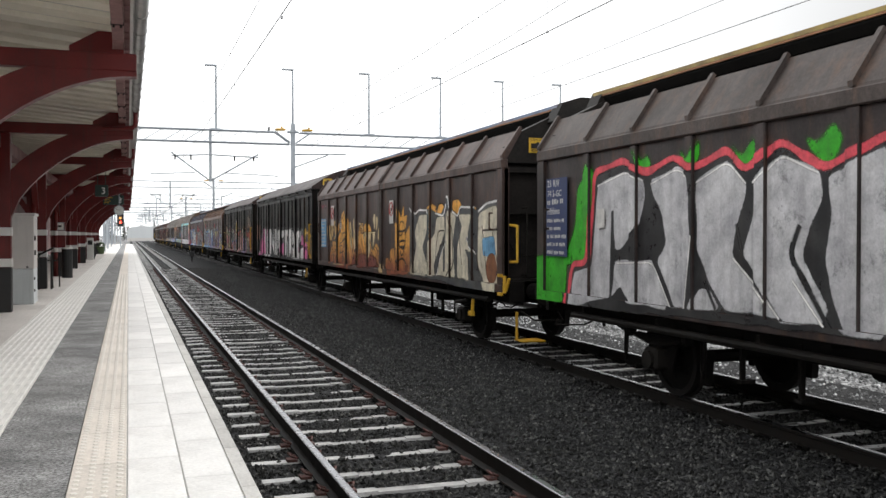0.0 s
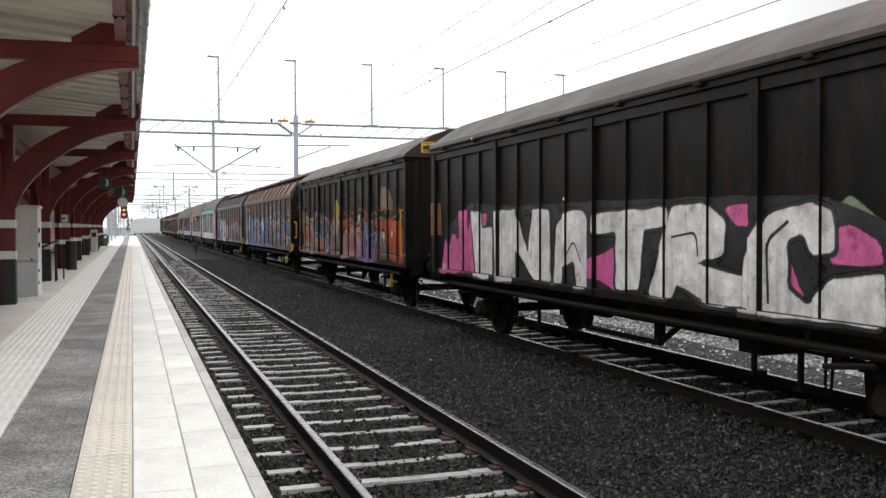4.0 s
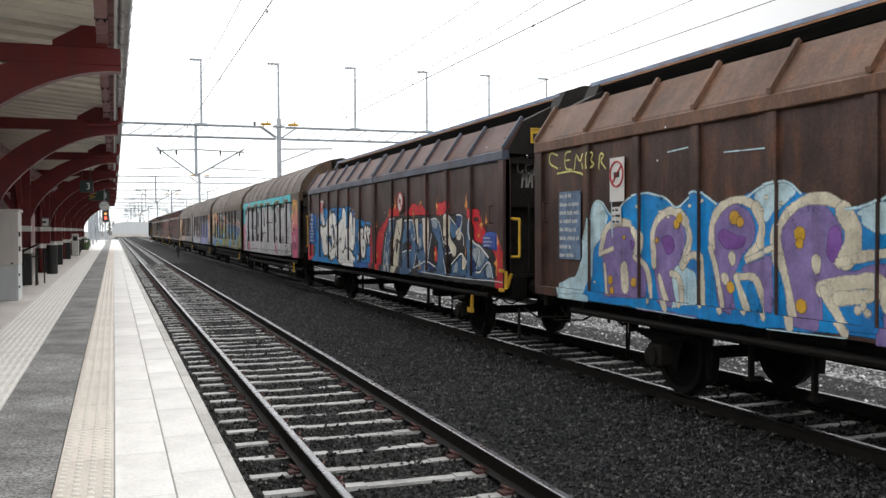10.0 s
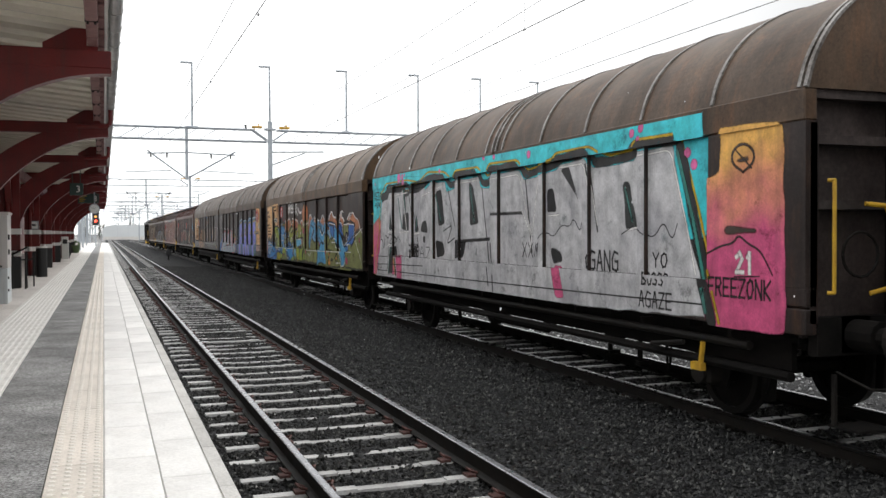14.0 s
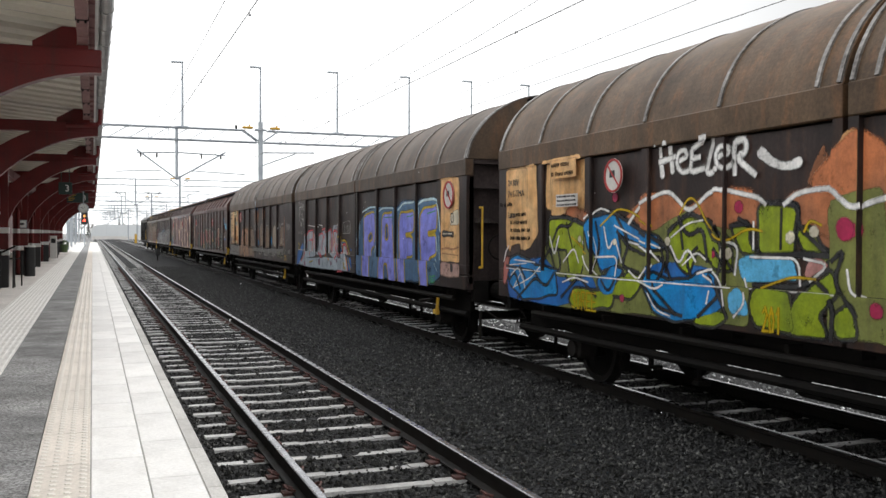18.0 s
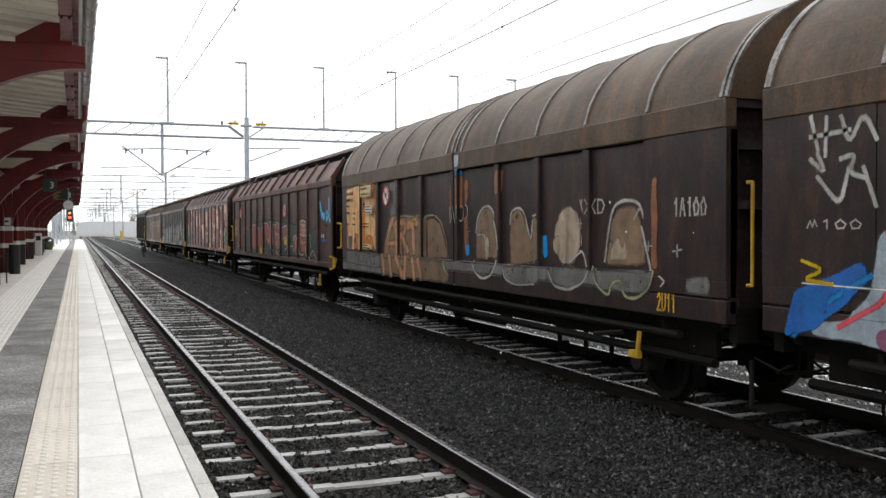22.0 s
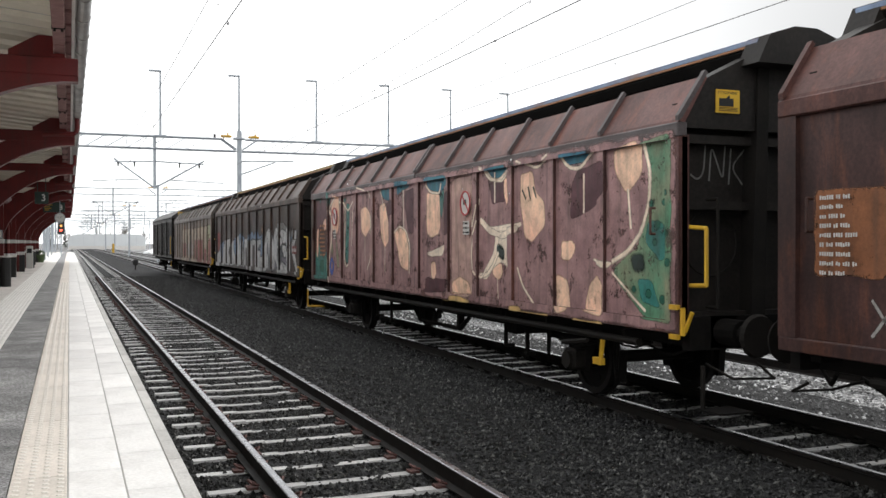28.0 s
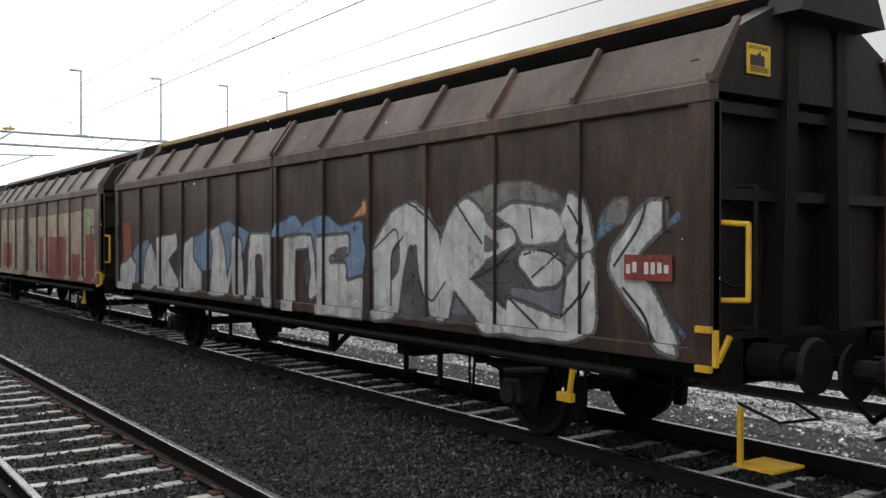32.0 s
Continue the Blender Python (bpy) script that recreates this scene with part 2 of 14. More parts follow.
    fr.inputs["From Min"].default_value, fr.inputs["From Max"].default_value = (0.56, 0.64) if flake < 0.6 else (0.54, 0.62)
    fr.inputs["To Min"].default_value, fr.inputs["To Max"].default_value = 1.0, 1.0 - flake
    l.new(fl.outputs["Fac"], fr.inputs["Value"])
    al = n.new("ShaderNodeMath")
    al.operation = "MULTIPLY"
    l.new(ca.outputs[0], al.inputs[0])
    l.new(fr.outputs[0], al.inputs[1])
    l.new(al.outputs[0], b.inputs["Alpha"])
    bp = n.new("ShaderNodeBump")
    bp.inputs["Strength"].default_value, bp.inputs["Distance"].default_value = 0.12, 0.01
    l.new(st.outputs["Fac"], bp.inputs["Height"])
    l.new(bp.outputs[0], b.inputs["Normal"])
    return m


def glow(name, c, power):
    m = bpy.data.materials.new(name)
    m.use_nodes = True
    b = m.node_tree.nodes["Principled BSDF"]
    b.inputs["Base Color"].default_value = (*c, 1)
    b.inputs["Emission Color"].default_value = (*c, 1)
    b.inputs["Emission Strength"].default_value = power
    return m


BALLAST = gravel("dark_ballast", (0.002, 0.002, 0.0021), (0.048, 0.048, 0.05), 24)
YARD = gravel("grey_gravel", (0.07, 0.07, 0.07), (0.55, 0.55, 0.55), 16)
# island: a few stones much paler, wet glints put into their colour
STONE = mk("ballast_stone", (0.0055, 0.0055, 0.005), (0.019, 0.019, 0.0178), 0.36, scale=6, fine=60, bump=0.4, gloss=0.24, island=8.0)
STONE_GREY = mk("grey_stone", (0.16, 0.16, 0.162), (0.40, 0.40, 0.40), 0.5, scale=6, fine=60, bump=0.4, gloss=0.3, island=3.5)
SLEEPER = mk("sleeper_concrete", (0.44, 0.435, 0.42), (0.28, 0.275, 0.27), 0.38, scale=2.5, fine=70, bump=0.25, dirt=(0.11, 0.105, 0.10), rand=0.25, speck=0.25)
RAIL_SIDE = mk("rail_side_rust", (0.006, 0.0055, 0.005), (0.014, 0.011, 0.009), 0.6, scale=5, bump=0.2, gloss=0.2)
RAIL_TOP = mk("rail_top_steel", (0.30, 0.30, 0.315), (0.20, 0.20, 0.21), 0.26, metal=1.0, scale=4, bump=0.02)
CLIP = mk("rail_clip_rust", (0.11, 0.035, 0.028), (0.06, 0.03, 0.025), 0.7, scale=20)
SLAB = mk("white_slab", (0.83, 0.825, 0.81), (0.72, 0.71, 0.695), 0.75, scale=1.7, fine=90, bump=0.08, dirt=(0.58, 0.565, 0.54), rand=0.08, speck=0.10, speck_size=34.0, mottle=0.07)
KERB = mk("kerb_concrete", (0.58, 0.57, 0.55), (0.44, 0.43, 0.415), 0.8, scale=2.2, fine=80, bump=0.15, dirt=(0.33, 0.32, 0.31), rand=0.12, speck=0.22)
TACTILE = mk("tactile_slab", (0.72, 0.665, 0.60), (0.63, 0.58, 0.52), 0.75, scale=1.6, fine=90, bump=0.08, rand=0.07, speck=0.14, speck_size=34.0, mottle=0.06)
STUD = mk("tactile_stud", (0.84, 0.80, 0.74), (0.76, 0.72, 0.66), 0.6, scale=4, bump=0.05)
RIBBED = mk("ribbed_guide_slab", (0.82, 0.81, 0.785), (0.66, 0.65, 0.62), 0.75, scale=1.4, fine=90, bump=0.08, dirt=(0.52, 0.51, 0.49), speck=0.12)
ASPHALT = mk("platform_asphalt", (0.13, 0.13, 0.132), (0.30, 0.30, 0.30), 0.8, scale=1.2, fine=120, bump=0.6, dirt=(0.15, 0.15, 0.148), speck=0.98, speck_size=44.0, mottle=0.35)
PAVING = mk("platform_paving", (0.68, 0.65, 0.62), (0.57, 0.545, 0.52), 0.8, scale=0.8, fine=60, bump=0.1, dirt=(0.40, 0.38, 0.36), speck=0.2)
EDGE_WALL = mk("platform_wall_concrete", (0.2, 0.2, 0.195), (0.12, 0.12, 0.12), 0.85, scale=2, streak=0.5)
RED = mk("oxide_red_paint", (0.150, 0.010, 0.009), (0.090, 0.007, 0.007), 0.40, scale=2.5, fine=50, bump=0.1, streak=0.35, gloss=0.35)
PINK_WOOD = mk("weathered_pink_beam", (0.30, 0.17, 0.16), (0.20, 0.10, 0.095), 0.8, scale=6, fine=60, bump=0.3)
CEILING = mk("cream_profiled_sheet", (0.70, 0.655, 0.545), (0.60, 0.555, 0.455), 0.55, scale=1.5, bump=0.05, dirt=(0.50, 0.455, 0.365))
ZINC = mk("zinc_gutter", (0.50, 0.49, 0.48), (0.36, 0.35, 0.34), 0.4, metal=0.6, scale=3, bump=0.05)
WHITE = mk("white_paint", (0.76, 0.75, 0.73), (0.66, 0.65, 0.62), 0.5, scale=4, bump=0.05)
BLACK = mk("black_paint", (0.012, 0.012, 0.013), (0.02, 0.02, 0.02), 0.5, scale=4, bump=0.05)
CABINET = mk("grey_cabinet_paint", (0.70, 0.67, 0.64), (0.60, 0.575, 0.55), 0.5, scale=2, bump=0.04, streak=0.15)
CABINET_LOW = mk("blue_grey_cabinet_paint", (0.66, 0.70, 0.71), (0.57, 0.61, 0.62), 0.5, scale=2, bump=0.04, streak=0.15)
GALV = mk("galvanised_steel", (0.40, 0.43, 0.46), (0.30, 0.33, 0.36), 0.5, metal=0.4, scale=3, bump=0.05)
WIRE = mk("overhead_wire", (0.26, 0.26, 0.27), (0.2, 0.2, 0.2), 0.6, scale=3, bump=0)
SIGN_DARK = mk("dark_green_sign", (0.012, 0.030, 0.026), (0.016, 0.036, 0.03), 0.35, scale=3, bump=0)
YELLOW = mk("yellow_paint", (0.62, 0.37, 0.02), (0.45, 0.25, 0.02), 0.5, scale=5, bump=0.05, streak=0.4)
SIGN_YELLOW = mk("yellow_warning_plate", (0.66, 0.42, 0.03), (0.55, 0.33, 0.03), 0.45, scale=6, bump=0.02)
SIGNAL_RED = glow("signal_red_light", (1.0, 0.06, 0.03), 6.0)
SIGNAL_AMBER = glow("signal_amber_light", (1.0, 0.45, 0.1), 0.6)
CLOCK_FACE = mk("clock_face", (0.75, 0.75, 0.73), (0.7, 0.7, 0.68), 0.35, scale=3, bump=0)
GREEN_POT = mk("green_planter", (0.06, 0.10, 0.04), (0.08, 0.12, 0.05), 0.7, scale=4)
# wagon gear and wheels near black: the shade underneath is part of the colour
NEAR_BLACK = mk("wagon_near_black", (0.005, 0.0048, 0.0046), (0.012, 0.0105, 0.0095), 0.75, scale=3, fine=30, bump=0.2, gloss=0.08)
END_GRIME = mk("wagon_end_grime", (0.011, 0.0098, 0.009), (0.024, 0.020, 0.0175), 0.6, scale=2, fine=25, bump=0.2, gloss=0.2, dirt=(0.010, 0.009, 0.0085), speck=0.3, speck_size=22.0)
OFF_BLACK = mk("wagon_off_black", (0.008, 0.0073, 0.0068), (0.018, 0.0155, 0.0135), 0.65, scale=3, fine=30, bump=0.2, gloss=0.12)
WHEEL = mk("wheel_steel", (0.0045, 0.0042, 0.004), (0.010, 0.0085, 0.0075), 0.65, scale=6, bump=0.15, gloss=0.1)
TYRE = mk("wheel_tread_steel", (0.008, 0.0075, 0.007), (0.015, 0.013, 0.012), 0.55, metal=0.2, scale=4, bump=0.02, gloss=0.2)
# hall sheet extra pale: distance haze is put into its colour
HALL = mk("haze_pale_hall_sheet", (0.68, 0.70, 0.71), (0.60, 0.62, 0.63), 0.6, scale=0.2, bump=0.02, streak=0.2, dirt=(0.35, 0.37, 0.38))
HALL_ROOF = mk("pale_hall_roof", (0.58, 0.6, 0.62), (0.5, 0.52, 0.54), 0.6, scale=0.2, bump=0.02)
HOUSE = mk("pale_house_board", (0.62, 0.62, 0.6), (0.5, 0.5, 0.48), 0.7, scale=0.6, bump=0.05, streak=0.25)
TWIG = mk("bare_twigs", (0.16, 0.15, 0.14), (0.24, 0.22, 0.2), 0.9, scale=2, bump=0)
NEEDLE = mk("conifer_green", (0.05, 0.065, 0.05), (0.08, 0.095, 0.075), 0.9, scale=2, bump=0)
SNOW = mk("old_snow", (0.78, 0.79, 0.8), (0.7, 0.71, 0.72), 0.7, scale=2, bump=0.2)

# ---- building helpers ----
def box(bm, x0, x1, y0, y1, z0, z1, bevel=0.0):
    v = [bm.verts.new((x, y, z)) for z in (z0, z1) for y in (y0, y1) for x in (x0, x1)]
    fs = [bm.faces.new([v[i] for i in q]) for q in ((0, 2, 3, 1), (4, 5, 7, 6), (0, 1, 5, 4), (2, 6, 7, 3), (0, 4, 6, 2), (1, 3, 7, 5))]
    if bevel:
        es = list({e for f in fs for e in f.edges})
        bmesh.ops.bevel(bm, geom=es, offset=bevel, segments=1, profile=0.5, affect="EDGES")
    return bm


def prism(bm, pts, a, b, axis="y"):
    """A closed outline drawn out from a to b along an axis. For y the outline is (x, z), for x (y, z), for z (x, y)."""
    def at(p, s):
        return {"y": (p[0], s, p[1]), "x": (s, p[0], p[1]), "z": (p[0], p[1], s)}[axis]
    lo, hi = [bm.verts.new(at(p, a)) for p in pts], [bm.verts.new(at(p, b)) for p in pts]
    k = len(pts)
    fs = [bm.faces.new([lo[i], lo[(i + 1) % k], hi[(i + 1) % k], hi[i]]) for i in range(k)]
    fs += [bm.faces.new(lo[::-1]), bm.faces.new(hi)]
    bmesh.ops.recalc_face_normals(bm, faces=fs)
    return bm


def tube(bm, p0, p1, r, seg=8, r1=None):
    p0, p1 = Vector(p0), Vector(p1)
    d = (p1 - p0).normalized()
    u = d.orthogonal().normalized()
    w = d.cross(u)
    rings = []
    for p, q in ((p0, r), (p1, r if r1 is None else r1)):
        rings.append([bm.verts.new(p + (u * math.cos(a) + w * math.sin(a)) * q) for a in (2 * math.pi * i / seg for i in range(seg))])
    for i in range(seg):
        j = (i + 1) % seg
        bm.faces.new([rings[0][i], rings[0][j], rings[1][j], rings[1][i]])
    bm.faces.new(rings[0][::-1])
    bm.faces.new(rings[1])
    return bm


def pipe(bm, pts, r, seg=8):
    for a, b in zip(pts, pts[1:]):
        tube(bm, a, b, r, seg)
    return bm


def shaped(bm, smooth=False):
    me = bpy.data.meshes.new("shape")
    bm.normal_update()
    bm.to_mesh(me)
    bm.free()
    if smooth:
        me.polygons.foreach_set("use_smooth", [True] * len(me.polygons))
    return me


def part(name, bm, material, parent=None, label="", smooth=False):
    me = bm if isinstance(bm, bpy.types.Mesh) else shaped(bm, smooth)
    if not me.materials:
        me.materials.append(material)
    me.name = name
    ob = new(name, me)
    if parent is not None:
        ob.parent = parent
    if label:
        ob["label"] = label
    return ob


def thing(name, label, category, group="", kind="", at=(0, 0, 0)):
    e = new(name)
    e.location = at
    e.empty_display_size = 0.3
    return tagged(e, label, category, group, kind)


def B():
    return bmesh.new()


def loose(name, verts, faces, material):
    me = bpy.data.meshes.new(name)
    me.from_pydata(verts, [], faces)
    me.materials.append(material)
    return new(name, me)


def writing(name, text, size, material, parent, m, extrude=0.002, label=""):
    cu = bpy.data.curves.new("writing", "FONT")
    cu.body, cu.size, cu.extrude, cu.resolution_u = text, size, extrude, 2
    tmp = bpy.data.objects.new("writing", cu)
    scene.collection.objects.link(tmp)
    dg = bpy.context.evaluated_depsgraph_get()
    dg.update()
    me = bpy.data.meshes.new_from_object(tmp.evaluated_get(dg))
    scene.collection.objects.unlink(tmp)
    bpy.data.objects.remove(tmp)
    me.transform(m)
    me.materials.clear()
    return part(name, me, material, parent, label)


# text that stands upright and is read by someone who looks along +x, and one who looks along +y
SIDEWAYS = Matrix(((0, 0, -1, 0), (-1, 0, 0, 0), (0, 1, 0, 0), (0, 0, 0, 1)))
AHEAD = Matrix(((1, 0, 0, 0), (0, 0, -1, 0), (0, 1, 0, 0), (0, 0, 0, 1)))

T1, T2, T3 = 2.35, 7.13, 12.4        # middles of the three tracks
TOP = 0.55                           # platform top
rng = np.random.default_rng(7)

# ---- ground, ballast, tracks ----
bm = B()
bmesh.ops.create_grid(bm, x_segments=2, y_segments=2, size=2500)
ground = part("ground", bm, YARD)
ground.location = (0, 0, -0.42)
tagged(ground, "grey gravel yard beyond the tracks", "ground", kind="structure")


def bed_height(x, y):
    """Level of the ballast across the tracks."""
    z = -0.30
    for c in (T1, T2):
        d = abs(x - c)
        z = max(z, -0.205 - max(0.0, d - 1.35) * 0.22)
    if abs(x - T1) < 0.70 or abs(x - T2) < 0.70 or x < T1 - 0.8:
        z = -0.206
    if T1 + 0.82 < x < T2 - 0.82:
        z = -0.140 - 0.06 * math.sin((x - T1 - 0.82) / (T2 - T1 - 1.64) * math.pi)
    if x > 8.9:
        z = min(z, -0.25 - min(0.14, (x - 8.9) * 0.1))
    crib = 0.018 * noise.noise((x * 1.1, y * 0.9, 0.3)) + 0.014 * noise.noise((x * 4.2, y * 4.1, 1.7))
    return z + crib


verts, faces = [], []
xs = np.linspace(0.45, 10.6, 68)
ys = np.concatenate([np.arange(-12, 40, 0.22), np.arange(40, 130, 1.0), np.arange(130, 420, 6.0)])
for y in ys:
    for x in xs:
        verts.append((x, y, bed_height(x, y)))
w = len(xs)
for j in range(len(ys) - 1):
    for i in range(w - 1):
        faces.append((j * w + i, j * w + i + 1, (j + 1) * w + i + 1, (j + 1) * w + i))
bed = loose("ballast", verts, faces, BALLAST)
bed.data.polygons.foreach_set("use_smooth", [True] * len(faces))
tagged(bed, "dark crushed stone ballast under the rails", "ballast", kind="structure")


PITCH = 0.622                        # sleeper spacing


def stones(name, count, x0, x1, y0, y1, material, smin, smax, label, fall=1.6, level=None):
    """Loose crushed stones, denser towards the camera."""
    vs, fs = [], []
    for _ in range(count):
        y = y0 + (y1 - y0) * rng.random() ** fall
        x = x0 + (x1 - x0) * rng.random()
        if rng.random() < 0.88 and any(abs(x - c) < 1.26 and abs((y - y_first + PITCH / 2) % PITCH - PITCH / 2) < 0.085 for c, y_first in ((T1, 1.9 - 15 * PITCH), (T2, 0.6 - 13 * PITCH))):
            continue
        z = (level or bed_height)(x, y)
        s = smin + (smax - smin) * rng.random()
        k = len(vs)
        ang = rng.random() * 6.283
        c, d = math.cos(ang), math.sin(ang)
        jit = rng.random((6, 3)) * 0.5 + 0.65
        for (px, py, pz), q in zip(((1, 0, 0.25), (0, 1, -0.3), (-1, 0, 0.1), (0, -1, 0.2), (0.2, 0.1, 1.0), (-0.1, 0, -0.7)), jit):
            px, py, pz = px * q[0], py * q[1], pz * q[2]
            vs.append((x + (px * c - py * d) * s, y + (px * d + py * c) * s, z + pz * s + s * 0.15))
        fs += [(k, k + 1, k + 4), (k + 1, k + 2, k + 4), (k + 2, k + 3, k + 4), (k + 3, k, k + 4), (k + 1, k, k + 5), (k + 2, k + 1, k + 5), (k + 3, k + 2, k + 5), (k, k + 3, k + 5)]
    return tagged(loose(name, vs, fs, material), label, "stones", kind="stuff")


stones("ballast_stones", 135000, 0.75, 8.9, 2.2, 62, STONE, 0.011, 0.031, "loose dark crushed stones of the track ballast", 2.3)
stones("gravel_stones", 9000, 8.7, 15, 3.0, 30, STONE_GREY, 0.015, 0.04, "loose pale grey stones of the yard", 1.5,
       lambda x, y: bed_height(x, y) if x < 10.5 else -0.415)


def rail(x, y0, y1, name_label, z=0.0):
    r = thing("rail", name_label, "rail", "rails", at=(x, 0, z))
    b = B()
    prism(b, [(-0.07, -0.172), (0.07, -0.172), (0.07, -0.160), (0.012, -0.140), (0.010, -0.045), (0.034, -0.034), (0.034, -0.012),
              (-0.034, -0.012), (-0.034, -0.034), (-0.010, -0.045), (-0.012, -0.140), (-0.07, -0.160)], y0, y1)
    part("rail_web", b, RAIL_SIDE, r, "rusty brown foot and web")
    b = B()
    prism(b, [(-0.034, -0.0115), (0.034, -0.0115), (0.035, -0.005), (0.026, 0.0), (-0.026, 0.0), (-0.035, -0.005)], y0, y1)
    part("rail_head", b, RAIL_TOP, r, "polished running surface")
    return r


for c in (T1, T2):
    for sx in (-1, 1):
        rail(c + sx * 0.752, -30, 420, "rusty steel rail with a bright polished top on concrete sleepers")
rail(T3 - 0.752, -30, 420, "rusty steel rail of the yard track", -0.12)
rail(T3 + 0.752, -30, 420, "rusty steel rail of the yard track", -0.12)

# sleepers: one thing each, with rail clips; far ones joined


def sleeper_mesh():
    b = B()
    for x0, x1, drop in ((-1.25, -0.40, 0), (0.40, 1.25, 0), (-0.40, 0.40, 0.010)):
        prism(b, [(-0.13, -0.40), (0.13, -0.40), (0.060, -0.180 - drop), (-0.060, -0.180 - drop)], x0, x1, "x")
    return shaped(b)


SLEEPER_ME = sleeper_mesh()


def clip_mesh():
    b = B()
    for s in (1,):
        pts = [(s * 0.075, -0.05, -0.150), (s * 0.13, -0.055, -0.125), (s * 0.155, 0.0, -0.105), (s * 0.13, 0.055, -0.125), (s * 0.07, 0.045, -0.145)]
        pipe(b, pts, 0.012, 6)
        box(b, min(s * 0.07, s * 0.17), max(s * 0.07, s * 0.17), -0.06, 0.06, -0.19, -0.158)
    return shaped(b)


CLIP_ME = clip_mesh()
CLIP_SHADED = clip_mesh()          # those on the freight track: the train's shade put into a near-black colour
CLIP_SHADED.materials.append(NEAR_BLACK)


def sleepers(c, y0, n_near, n_far, label, clips, z=0.0):
    for i in range(n_near):
        y = y0 + i * PITCH + 0.02 * math.sin(i * 2.7)
        s = part("sleeper", SLEEPER_ME, SLEEPER)
        s.matrix_world = pose(c + 0.02 * math.sin(i * 1.9), y, z - 0.006 * (i % 3), 0, 0, 0.6 * math.sin(i * 3.1))
        tagged(s, label, "sleeper", "sleepers")
        for sx in (-0.752, 0.752):
            for turn in (0, 180):
                k = part("rail_clip", clips, CLIP, s)
                k.matrix_local = pose(sx, 0, 0, 0, 0, turn)
    b = B()
    for i in range(n_near, n_near + n_far):
        y = y0 + i * PITCH
        for x0, x1 in ((-1.25, -0.30), (0.30, 1.25)):
            box(b, c + x0, c + x1, y - 0.068, y + 0.068, z - 0.4, z - 0.184)
    tagged(part("far_sleepers", b, SLEEPER), label, "sleeper", kind="stuff")


sleepers(T1, 1.9 - 15 * PITCH, 110, 420, "grey concrete sleeper half buried in dark ballast", CLIP_ME)
sleepers(T2, 0.6 - 13 * PITCH, 73, 420, "grey concrete sleeper half buried in dark ballast", CLIP_SHADED)

# ---- platform ----
X_KERB, X_K1, X_MID, X_TAC, X_TL, X_RIB, X_RL = 0.682, 0.587, 0.30, -0.014, -0.33, -0.862, -1.55
Y_NEAR, Y_FAR = -8.0, 150.0
b = B()
box(b, -14, X_KERB - 0.10, Y_NEAR, Y_FAR, -0.5, TOP - 0.10)
box(b, X_KERB - 0.13, X_KERB - 0.04, Y_NEAR, Y_FAR, -0.5, TOP - 0.105)
core = part("platform_wall", b, EDGE_WALL)
tagged(core, "weathered concrete body of the platform", "platform", kind="structure")
b = B()
box(b, -14, X_RL - 0.004, Y_NEAR, Y_FAR, TOP - 0.0995, TOP - 0.006)
platform_paving = tagged(part("pavement", b, PAVING), "brownish grey paving under the canopy", "pavement", kind="structure")
b = B()
box(b, X_RIB + 0.004, X_TL - 0.004, Y_NEAR, Y_FAR, TOP - 0.0995, TOP - 0.008)
asphalt = tagged(part("asphalt_strip", b, ASPHALT), "grey asphalt strip along the platform", "pavement", kind="structure")


def slab_row(owner, name, x0, x1, pitch, near, far, material, thick=0.06, first=0.0, gap=0.004, z=TOP):
    """A row of slabs along the platform: near ones singly, far ones joined."""
    b = B()
    box(b, x0 + gap, x1 - gap, gap, pitch - gap, -thick, 0, bevel=0.003)
    me = shaped(b)
    y, i = first, 0
    while y < near:
        s = part(name, me, material, owner)
        s.location = (0, y, z + 0.0012 * math.sin(i * 12.9))
        y += pitch
        i += 1
    vs, fs = [], []
    while y < far:
        k = len(vs)
        vs += [(x0 + gap, y + gap, z), (x1 - gap, y + gap, z), (x1 - gap, y + pitch - gap, z), (x0 + gap, y + pitch - gap, z)]
        fs.append((k, k + 1, k + 2, k + 3))
        y += pitch
    rest = loose("far_" + name, vs, fs, material)
    rest.parent = owner
    rest["kind"] = "stuff"


b = B()
box(b, X_TL, X_KERB - 0.01, Y_NEAR, Y_FAR, TOP - 0.0995, TOP - 0.012)
bedding = tagged(part("paved_edge", b, KERB), "pale slab paving along the platform edge", "pavement", kind="structure")
slab_row(bedding, "kerb_stone", X_K1, X_KERB, 1.0, 44, Y_FAR, KERB, 0.13, -7.75)
slab_row(bedding, "slab", X_MID, X_K1, 1.0, 60, Y_FAR, SLAB, 0.05, -7.45)
slab_row(bedding, "slab", X_TAC, X_MID, 1.0, 60, Y_FAR, SLAB, 0.05, -7.88)
slab_row(bedding, "tactile_slab", X_TL, X_TAC, 0.95, 60, Y_FAR, TACTILE, 0.05, -7.25)

# studs of the warning strip and ribs of the guide strip
vs, fs = [], []
for j in range(int(40 / 0.095)):
    y = -4.4 + j * 0.095
    for i in range(4):
        x = X_TL + 0.04 + i * 0.079
        k = len(vs)
        for r, z in ((0.024, 0.0005), (0.017, 0.005)):
            for a in range(6):
                vs.append((x + r * math.cos(a * 1.0472), y + r * math.sin(a * 1.0472), TOP + z + 0.001))
        fs += [(k + a, k + (a + 1) % 6, k + 6 + (a + 1) % 6, k + 6 + a) for a in range(6)]
        fs.append(tuple(k + 6 + a for a in range(6)))
studs = loose("tactile_studs", vs, fs, STUD)
studs.parent = bedding
studs["kind"] = "stuff"

